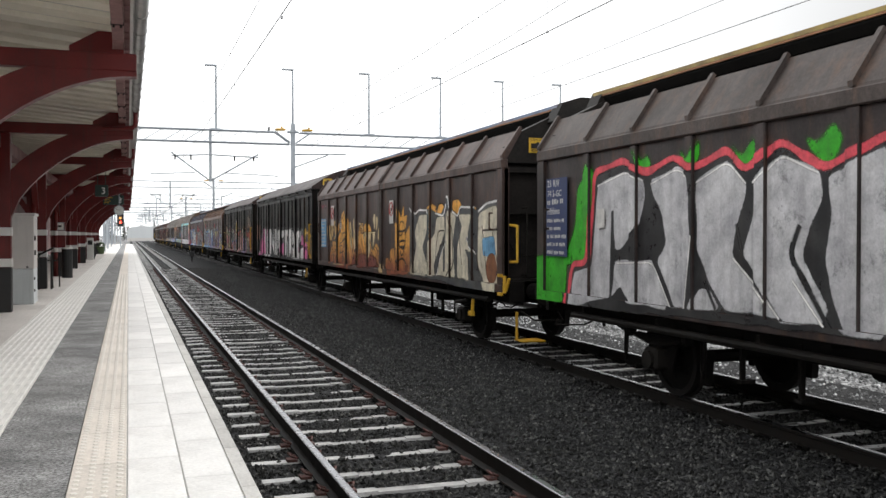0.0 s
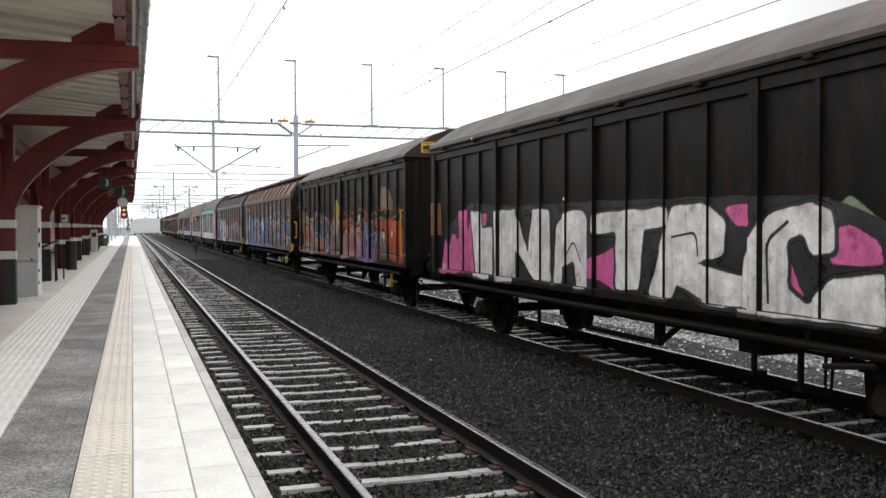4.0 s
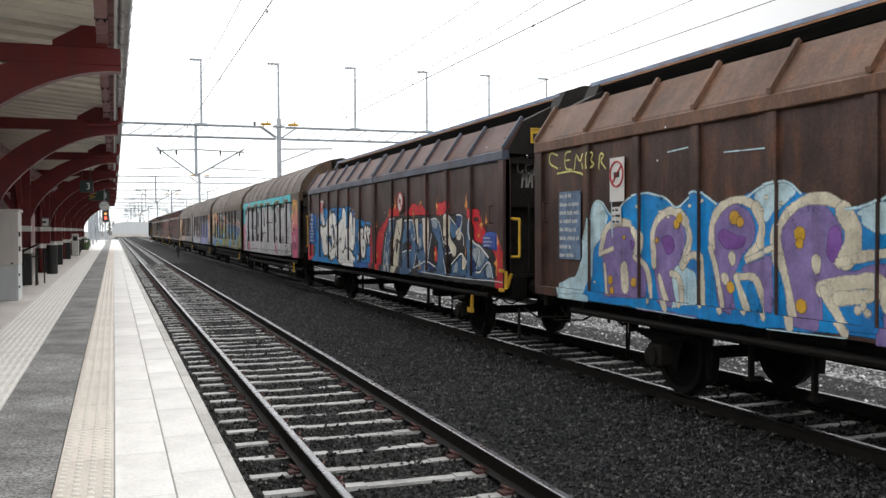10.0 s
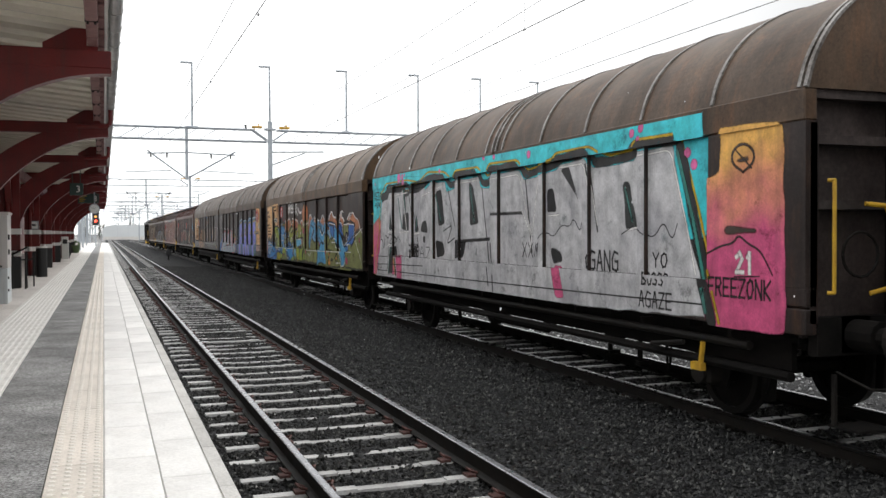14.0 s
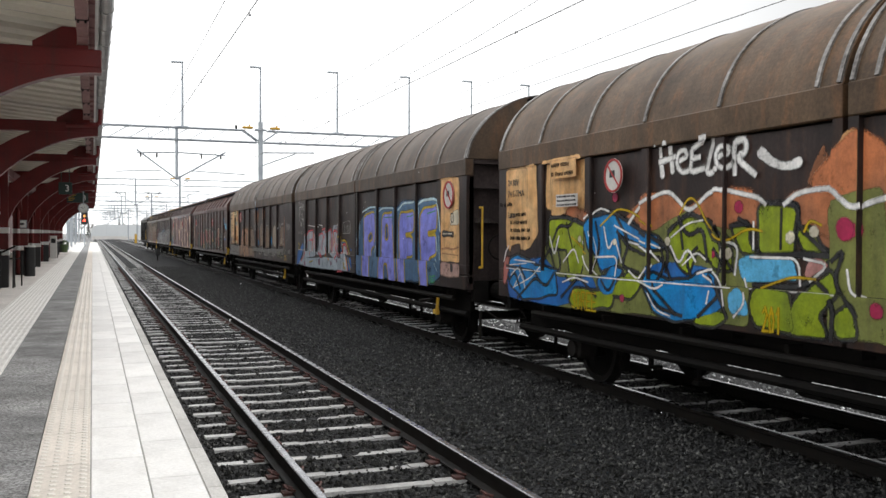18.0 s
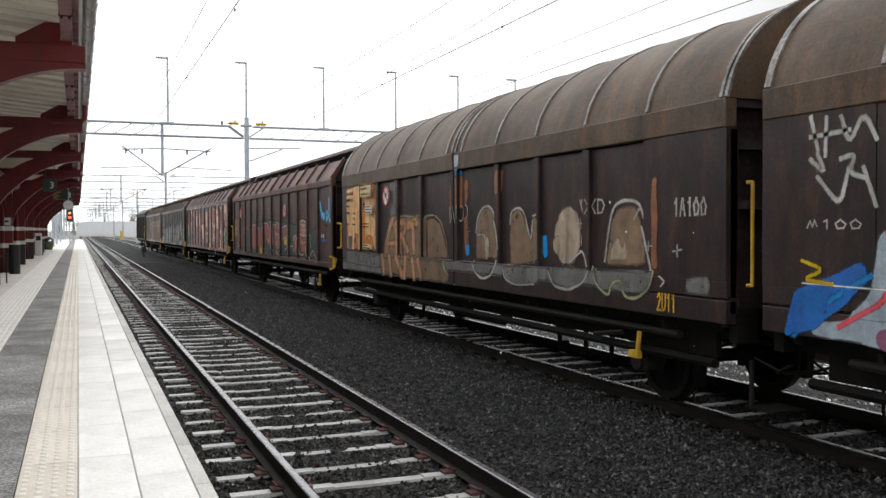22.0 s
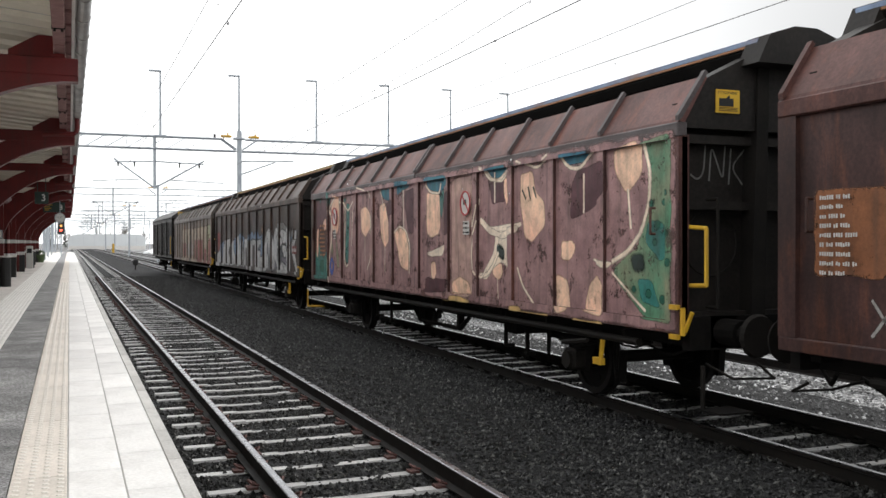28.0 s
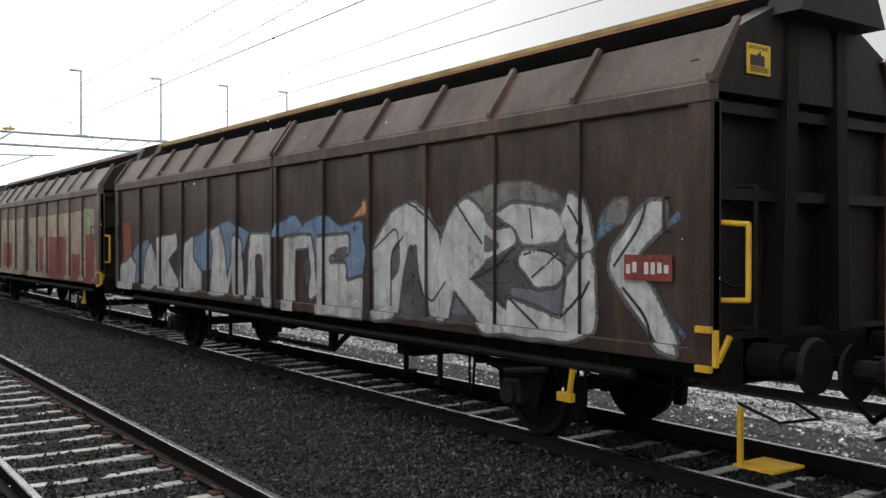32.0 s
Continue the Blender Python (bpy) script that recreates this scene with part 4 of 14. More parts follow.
# leaning rack with handrail behind the cabinet
rk = thing("information_rack", "dark steel leaflet rack with a bent handrail", "rack", at=(-2.1, 26.0, TOP - 0.006))
b = B()
for x in (-0.1, 0.2):
    tube(b, (x, 0, 0), (x, 0.1, 0.95), 0.022, 6)
    tube(b, (x, 0.5, 0), (x, 0.1, 0.8), 0.022, 6)
part("rack_frame", b, BLACK, rk)
b = B()
prism(b, [(-0.15, 0.85), (0.25, 1.05), (0.25, 1.09), (-0.15, 0.89)], -0.25, 0.25)
part("rack_top", b, OFF_BLACK, rk)
b = B()
pipe(b, [(-0.1, 1.2, 0.72), (0.25, 1.2, 0.72), (0.32, 1.2, 0.80), (0.32, 1.2, 0.0)], 0.02, 6)
part("handrail", b, BLACK, rk)
ns = thing("notice", "small framed white notice on a canopy post", "sign", at=(-2.2, 33.94, 2.25))
b = B()
box(b, -0.14, 0.14, -0.02, 0.05, -0.14, 0.14)
part("notice_frame", b, GALV, ns)
b = B()
box(b, -0.11, 0.11, -0.024, -0.02, -0.11, 0.11)
part("sheet", b, WHITE, ns)
b = B()
box(b, -0.06, 0.06, -0.028, -0.024, -0.03, 0.04)
part("pictogram", b, BLACK, ns)

# ---- far end ----
hl = thing("storage_hall", "long pale grey sheet-metal hall beyond the station", "building", at=(12, 335, 0))
b = B()
pts = [(-12.5, -0.42), (12.5, -0.42), (12.5, 3.2), (11.8, 4.3), (9.5, 4.9), (-9.5, 4.9), (-11.8, 4.3), (-12.5, 3.0)]
prism(b, pts, 0, 30)
part("hall_wall", b, HALL, hl)
b = B()
box(b, -12.3, 12.3, -0.06, 0, -0.42, 0.9)
part("plinth", b, CABINET, hl)
for i in range(7):
    b = B()
    box(b, -11 + i * 3.4, -10.9 + i * 3.4, -0.1, 0, 0.9, 4.6)
    part("rainwater_pipe", b, HALL_ROOF, hl)
hs = thing("gabled_house", "small pale boarded house with a pitched roof", "house", at=(24.5, 235, -0.42))
b = B()
prism(b, [(-3, 0), (3, 0), (3, 4.2), (0, 7.0), (-3, 4.2)], 0, 9)
part("wall", b, HOUSE, hs)
for s in (-1, 1):
    b = B()
    prism(b, [(0, 7.0), (s * 3.4, 3.9), (s * 3.4, 4.1), (0, 7.25)], -0.4, 9.4)
    part("roof", b, HALL_ROOF, hs)
for x in (-1.4, 1.4):
    b = B()
    box(b, x - 0.5, x + 0.5, -0.05, 0.0, 1.4, 2.8)
    part("window", b, BLACK, hs)
sh = thing("snow_heap", "low heap of old snow beside the tracks", "snow", at=(17.5, 215, -0.42))
b = B()
bmesh.ops.create_icosphere(b, subdivisions=3, radius=1.0)
for v in b.verts:
    v.co *= 1 + 0.25 * noise.noise(v.co * 2.1)
    v.co = Vector((v.co.x * 2.2, v.co.y * 2.0, max(0, v.co.z) * 0.9))
part("heap", b, SNOW, sh)
mk_post = thing("yellow_marker", "small yellow marker post by the track", "marker", at=(8.5, 205, -0.42))
b = B()
tube(b, (0, 0, 0), (0, 0, 2.2), 0.25, 8)
part("marker_body", b, YELLOW, mk_post)
dw = thing("dwarf_signal", "low dark shunting signal between the tracks", "signal", at=(4.85, 77, -0.3))
b = B()
tube(b, (0, 0, 0), (0, 0, 0.55), 0.05, 8)
part("stem", b, OFF_BLACK, dw)
b = B()
box(b, -0.2, 0.2, -0.1, 0.1, 0.5, 0.95, bevel=0.05)
part("lamp_box", b, BLACK, dw)


def bare_tree(x, y, h, seed):
    """A leafless tree: trunk, limbs and a haze of fine twigs."""
    r = random.Random(seed)
    t = thing("bare_tree", "leafless tree with fine grey twigs beyond the station", "tree", "far trees", at=(x, y, -0.42))
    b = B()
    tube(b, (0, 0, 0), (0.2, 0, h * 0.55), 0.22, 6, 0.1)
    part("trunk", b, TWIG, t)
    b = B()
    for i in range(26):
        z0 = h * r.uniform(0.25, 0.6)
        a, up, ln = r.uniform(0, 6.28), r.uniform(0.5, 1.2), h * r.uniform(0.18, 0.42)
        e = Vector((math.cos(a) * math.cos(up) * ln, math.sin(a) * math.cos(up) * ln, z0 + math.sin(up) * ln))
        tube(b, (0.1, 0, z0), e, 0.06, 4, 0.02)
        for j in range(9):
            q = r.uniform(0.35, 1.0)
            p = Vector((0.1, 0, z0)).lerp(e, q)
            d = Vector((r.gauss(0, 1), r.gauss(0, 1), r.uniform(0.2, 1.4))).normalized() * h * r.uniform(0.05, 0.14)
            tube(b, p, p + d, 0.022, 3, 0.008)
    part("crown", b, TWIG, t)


def conifer(x, y, h, seed):
    r = random.Random(seed)
    t = thing("spruce", "dark spruce beyond the station", "tree", "far trees", at=(x, y, -0.42))
    b = B()
    tube(b, (0, 0, 0), (0, 0, h), 0.16, 6, 0.03)
    part("trunk", b, TWIG, t)
    vs, fs = [], []
    for i in range(420):
        q = r.random() ** 0.8
        z = h * (0.12 + 0.88 * q)
        rad = h * 0.2 * (1 - q) * r.uniform(0.5, 1.1) + 0.08
        a = r.uniform(0, 6.28)
        d = Vector((math.cos(a), math.sin(a), -0.35))
        g = Vector((-math.sin(a), math.cos(a), 0)) * (0.12 + 0.2 * (1 - q))
        p = Vector((0, 0, z))
        k = len(vs)
        vs += [tuple(p + d * rad * 0.15), tuple(p + d * rad * 0.7 + g), tuple(p + d * rad), tuple(p + d * rad * 0.7 - g)]
        fs.append((k, k + 1, k + 2, k + 3))
    c = loose("crown", vs, fs, NEEDLE)
    c.parent = t


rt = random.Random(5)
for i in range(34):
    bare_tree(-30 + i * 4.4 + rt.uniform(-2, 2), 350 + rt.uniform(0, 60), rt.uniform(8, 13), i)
for i in range(9):
    conifer(-18 + i * 9.5 + rt.uniform(-3, 3), 372 + rt.uniform(0, 40), rt.uniform(9, 14), 100 + i)

# ---- the freight train ----
G = 0.035                 # paint grid
WAGONS = []


def snap(q):
    return round(q / G) * G


def seg_dist(px, pz, a, b):
    ax, az = a
    bx, bz = b
    dx, dz = bx - ax, bz - az
    L = dx * dx + dz * dz + 1e-9
    t = np.clip(((px - ax) * dx + (pz - az) * dz) / L, 0, 1)
    return np.hypot(px - ax - t * dx, pz - az - t * dz)


def poly_dist(px, pz, pts):
    """Signed distance to a closed outline, negative inside."""
    d = np.full(px.shape, 1e9)
    ins = np.zeros(px.shape, bool)
    for (ax, az), (bx, bz) in zip(pts, pts[1:] + pts[:1]):
        d = np.minimum(d, seg_dist(px, pz, (ax, az), (bx, bz)))
        c = (az > pz) != (bz > pz)
        if abs(bz - az) > 1e-9:
            ins ^= c & (px < (bx - ax) * (pz - az) / (bz - az) + ax)
    return np.where(ins, -d, d)


def coords(s):
    return [tuple(float(v) for v in p.split(",")) for p in s.split()]


# letter skeletons in a unit box, strokes parted by |
LETTERS = {
    "A": "0,0 .45,1 .6,1 1,0|.2,.38 .82,.38", "B": "0,0 0,1 .75,.95 .85,.7 .35,.52 .95,.3 .8,.02 0,0", "C": "1,.85 .6,1 .1,.85 0,.5 .1,.12 .6,0 1,.15",
    "D": "0,0 0,1 .6,.95 1,.55 .65,.05 0,0", "E": "1,1 0,1 0,0 1,0|0,.5 .8,.5", "F": "0,0 0,1 1,1|0,.52 .8,.52", "G": "1,.9 .4,1 0,.6 .1,.1 .7,0 1,.1 1,.5 .55,.5",
    "H": "0,0 0,1|1,0 1,1|0,.5 1,.5", "I": ".5,0 .5,1", "J": "1,1 1,.2 .6,0 .1,.15", "K": "0,0 0,1|1,1 .08,.48 1,0", "L": "0,1 0,0 1,0", "M": "0,0 .05,1 .5,.35 .95,1 1,0",
    "N": "0,0 0,1 1,0 1,1", "O": ".5,1 .08,.8 0,.4 .3,0 .75,.05 1,.5 .85,.9 .5,1", "P": "0,0 0,1 .8,1 1,.75 .8,.48 0,.45", "R": "0,0 0,1 .8,1 .95,.72 .7,.5 .05,.48|.45,.48 1,0",
    "S": "1,.9 .4,1 .05,.75 .9,.35 .7,.03 0,.1", "T": "0,1 1,1|.5,1 .5,0", "U": "0,1 0,.25 .4,0 .8,.1 1,.4 1,1", "V": "0,1 .5,0 1,1", "W": "0,1 .25,0 .5,.7 .75,0 1,1",
    "X": "0,0 1,1|0,1 1,0", "Y": "0,1 .5,.5 1,1|.5,.5 .5,0", "Z": "0,1 1,1 0,0 1,0", "2": "0,.8 .5,1 .9,.7 0,0 1,0", "1": ".3,.8 .6,1 .6,0", "0": ".5,1 0,.6 .2,0 .8,.05 1,.5 .5,1",
    "3": "0,.95 .8,.9 .4,.55 .95,.25 .5,0 0,.1", "8": ".5,.5 .1,.8 .6,1 .85,.75 .1,.25 .5,0 .95,.25 .5,.5", "?": "0,.1 .3,.9 .55,.2 .75,1 1,.3",
}


def word(text, q0, q1, z0, z1, width, lean=0.0, wave=0.0, gap=0.3):
    """Letters as fat strokes between q0 and q1."""
    out, k = [], len(text)
    step = (q1 - q0) / k
    w = step * (1 - gap)
    for i, ch in enumerate(text):
        if ch not in LETTERS:
            continue
        up = wave * math.sin(i * 2.1 + 0.5)
        for st in LETTERS[ch].split("|"):
            out.append(("s", [(q0 + i * step + step * gap / 2 + a * w + lean * (b - 0.5), z0 + up + b * (z1 - z0)) for a, b in coords(st)], width))
    return out


def rounded(pts, closed, reach=0.06):
    """Corners cut twice, so that the outlines flow like a spray can's."""
    for _ in range(2):
        out = [] if closed else [pts[0]]
        k = len(pts)
        for i in range(k if closed else k - 1):
            (ax, az), (bx, bz) = pts[i], pts[(i + 1) % k]
            L = math.hypot(bx - ax, bz - az) + 1e-9
            c = min(0.25, reach / L)
            if closed or i > 0:
                out.append((ax + (bx - ax) * c, az + (bz - az) * c))
            if closed or i < k - 2:
                out.append((bx - (bx - ax) * c, bz - (bz - az) * c))
        if not closed:
            out.append(pts[-1])
        pts = out
        reach *= 0.5
    return pts


def blob(s):
    return ("p", rounded(coords(s), True, 0.035))


def line(s, w):
    c = coords(s)
    return ("s", rounded(c, False) if len(c) > 2 else c, w)


def star(q, z, h, w):
    """A slim four-pointed sparkle."""
    k = 0.2
    return ("p", [(q, z + h), (q + w * k, z + h * k), (q + w, z), (q + w * k, z - h * k), (q, z - h), (q - w * k, z - h * k), (q - w, z), (q - w * k, z + h * k)])


def star5(q, z, r):
    """A five-pointed star."""
    return ("p", [(q + (r if k % 2 == 0 else 0.42 * r) * math.sin(math.pi * k / 5), z + (r if k % 2 == 0 else 0.42 * r) * math.cos(math.pi * k / 5)) for k in range(10)])


def disc(q, z, r):
    return ("s", [(q, z), (q + 0.01, z)], 2 * r)


def ribbon(vs, fs, thin, pts, width, half, depth, lift, z_lo, z_hi):
    """A thin sprayed line: short quads that follow the ribs of the wall."""
    for n, ((qa, za), (qb, zb)) in enumerate(zip(pts, pts[1:])):
        dq, dz = qb - qa, zb - za
        L = math.hypot(dq, dz)
        if L < 1e-4:
            continue
        k = max(1, min(60, int(abs(dq) / G) + 1))
        nq, nz = -dz / L * width / 2, dq / L * width / 2
        over = width * 0.35 / L
        for i in range(k):
            u0, u1 = (i / k if i else -over), ((i + 1) / k if i < k - 1 else 1 + over)
            q0, z0, q1, z1 = qa + dq * u0, za + dz * u0, qa + dq * u1, za + dz * u1
            if min(z0, z1) < z_lo or max(z0, z1) > z_hi or min(q0, q1) < 0 or max(q0, q1) > 2 * half:
                continue
            x = -depth((q0 + q1) / 2)
            if max(z0, z1) < SILL[depth]:
                x = min(x, -RAIL_OUT)
            if min(z0, z1) > HEAD[depth]:
                x = min(x, -RAIL_OUT - 0.016)
            x = x - lift - 0.0001 * (n % 5)
            v = len(vs)
            vs += [(x, half - q0 + nq, z0 - nz), (x, half - q1 + nq, z1 - nz), (x, half - q1, z1), (x, half - q0, z0), (x, half - q1 - nq, z1 + nz), (x, half - q0 - nq, z0 + nz)]
            thin += [0.9, 0.9, 0.0, 0.0, 0.9, 0.9]
            fs += [(v, v + 1, v + 2, v + 3), (v + 3, v + 2, v + 4, v + 5)]


def spray(wagon, half, depth, layers, z_lo=1.02, z_hi=3.16, rough=0.012):
    """Paint layers on the near side, one part for each patch. q runs from the trailing end; depth(q) tells how far the surface stands out there."""
    nq, nz = int(round(2 * half / G)), int(round((z_hi - z_lo) / G))
    q = np.arange(nq + 1) * G
    z = z_lo + np.arange(nz + 1) * G
    qq, zz = np.meshgrid(q, z, indexing="ij")
    wob = rough * (np.sin(qq * 9.1 + 3 * np.sin(zz * 5.3)) + np.sin(zz * 13.7 + 2 * np.sin(qq * 6.1))) * 0.5
    dep = np.array([depth((i + 0.5) * G) for i in range(nq)])
    sill = int(round((SILL[depth] - z_lo) / G))          # the bottom rail stands out from the panels
    head = int(round((HEAD[depth] - z_lo) / G))          # so does the top rail
    flat = np.maximum(dep, RAIL_OUT)
    high = np.maximum(dep, RAIL_OUT + 0.016)
    lift = 0.003

    def put(vs, fs, thin, material, kind):
        ob = loose("graffiti", vs, fs, material)
        ob.data.attributes.new("thin", "FLOAT", "POINT").data.foreach_set("value", thin)
        ob["label"] = material.name.replace("_", " ") + " paint"
        ob.parent = wagon
        if kind:
            ob["kind"] = kind

    for name, material, prims, grow in layers:
        prims = [(p[0], [(a - START.get(depth, 0.0), b) for a, b in p[1]], *p[2:]) for p in prims]
        lift += 0.0003
        soft = SOFT[material.name]
        for p in prims:
            if p[0] == "s" and p[2] < 0.075:
                continue
            lift += 0.00003
            m = 0.12 + soft + grow + (p[2] if p[0] == "s" else 0)
            i0, i1 = np.searchsorted(q, (min(a for a, _ in p[1]) - m, max(a for a, _ in p[1]) + m))
            j0, j1 = np.searchsorted(z, (min(b for _, b in p[1]) - m, max(b for _, b in p[1]) + m))
            if i1 - i0 < 2 or j1 - j0 < 2:
                continue
            qs, zs = qq[i0:i1, j0:j1], zz[i0:i1, j0:j1]
            if p[0] == "s":
                f = np.full(qs.shape, 9.0)
                for a, b in zip(p[1], p[1][1:]):
                    f = np.minimum(f, seg_dist(qs, zs, a, b) - p[2] / 2)
            else:
                f = poly_dist(qs, zs, p[1])
            f = f + wob[i0:i1, j0:j1] - grow - 0.4 * soft
            inside = f < 0
            deep = f < -soft
            cells = inside[:-1, :-1].astype(int) + inside[1:, :-1] + inside[:-1, 1:] + inside[1:, 1:]
            inner = deep[:-1, :-1] & deep[1:, :-1] & deep[:-1, 1:] & deep[1:, 1:]
            vs, fs, thin = [], [], []
            # cells with a full coat, joined upwards into columns
            for i in np.nonzero(inner.any(axis=1))[0]:
                full = np.concatenate([[0], inner[i].astype(int), [0]])
                d = np.diff(full)
                for a, b in zip(np.nonzero(d == 1)[0] + j0, np.nonzero(d == -1)[0] + j0):
                    edges = [a] + [c for c in (sill, head) if a < c < b] + [b]
                    for a2, b2 in zip(edges, edges[1:]):
                        x = -(flat if b2 <= sill else high if a2 >= head else dep)[i + i0] - lift
                        k = len(vs)
                        ya, yb = half - (i + i0) * G, half - (i + i0 + 1) * G
                        za, zb = z_lo + a2 * G, z_lo + b2 * G
                        vs += [(x, ya, za), (x, yb, za), (x, yb, zb), (x, ya, zb)]
                        thin += [0.0] * 4
                        fs.append((k, k + 1, k + 2, k + 3))
            # cells near the outline, cut where it crosses them
            for i, j in zip(*np.nonzero((cells > 0) & ~inner)):
                corner = ((i, j), (i + 1, j), (i + 1, j + 1), (i, j + 1))
                poly, rim = [], []
                for (a, b), (c, d) in zip(corner, corner[1:] + corner[:1]):
                    fa, fb = f[a, b], f[c, d]
                    if fa < 0:
                        poly.append((a, b))
                        rim.append(max(0.0, 1.0 + fa / soft))
                    if (fa < 0) != (fb < 0):
                        t = fa / (fa - fb)
                        poly.append((a + (c - a) * t, b + (d - b) * t))
                        rim.append(1.0)
                if len(poly) > 2:
                    k = len(vs)
                    x = -(flat if j + j0 < sill else high if j + j0 >= head else dep)[i + i0] - lift
                    vs += [(x, half - (a + i0) * G, z_lo + (b + j0) * G) for a, b in poly]
                    thin += rim
                    fs.append(tuple(range(k, k + len(poly))))
            if fs:
                put(vs, fs, thin, material, "")
        vs, fs, thin = [], [], []
        for p in prims:
            if p[0] == "s" and p[2] < 0.075:
                ribbon(vs, fs, thin, p[1], (p[2] + grow * 2) * 1.3, half, depth, lift + 0.0002, z_lo, z_hi)
        if fs:
            put(vs, fs, thin, material, "stuff" if len(fs) > 8 else "")


RAIL_OUT, SILL, HEAD, START = 1.442, {}, {}, {}


def wheelset(wagon, y, r=0.46):
    ws = new("wheelset")
    ws.parent = wagon
    ws.location = (0, y, r)
    b = B()
    tube(b, (-0.85, 0, 0), (0.85, 0, 0), 0.08, 10)
    ax = shaped(b)
    part("axle", ax, WHEEL, ws)
    for s in (-1, 1):
        b = B()
        xo = s * 0.752
        tube(b, (xo - 0.02, 0, 0), (xo + 0.02, 0, 0), r * 0.86, 28)
        tube(b, (xo - 0.09, 0, 0), (xo + 0.09, 0, 0), 0.13, 12)
        for i in range(5):
            a = i * 1.2566
            tube(b, (xo - 0.028, 0.26 * math.cos(a), 0.26 * math.sin(a)), (xo + 0.028, 0.26 * math.cos(a), 0.26 * math.sin(a)), 0.045, 8)
        w = part("wheel", b, WHEEL, ws)
        b = B()
        ring = 32
        prof = [(-0.065, r * 0.84), (-0.065, r), (0.035, r), (0.045, r + 0.028), (0.068, r + 0.028), (0.068, r * 0.84)]
        rows = [[b.verts.new((xo - s * px, pr * math.cos(2 * math.pi * i / ring), pr * math.sin(2 * math.pi * i / ring))) for px, pr in prof] for i in range(ring)]
        for i in range(ring):
            for k in range(len(prof)):
                b.faces.new([rows[i][k], rows[(i + 1) % ring][k], rows[(i + 1) % ring][(k + 1) % 6], rows[i][(k + 1) % 6]])
        bmesh.ops.recalc_face_normals(b, faces=b.faces)
        part("tyre", b, TYRE, ws)
    return ws


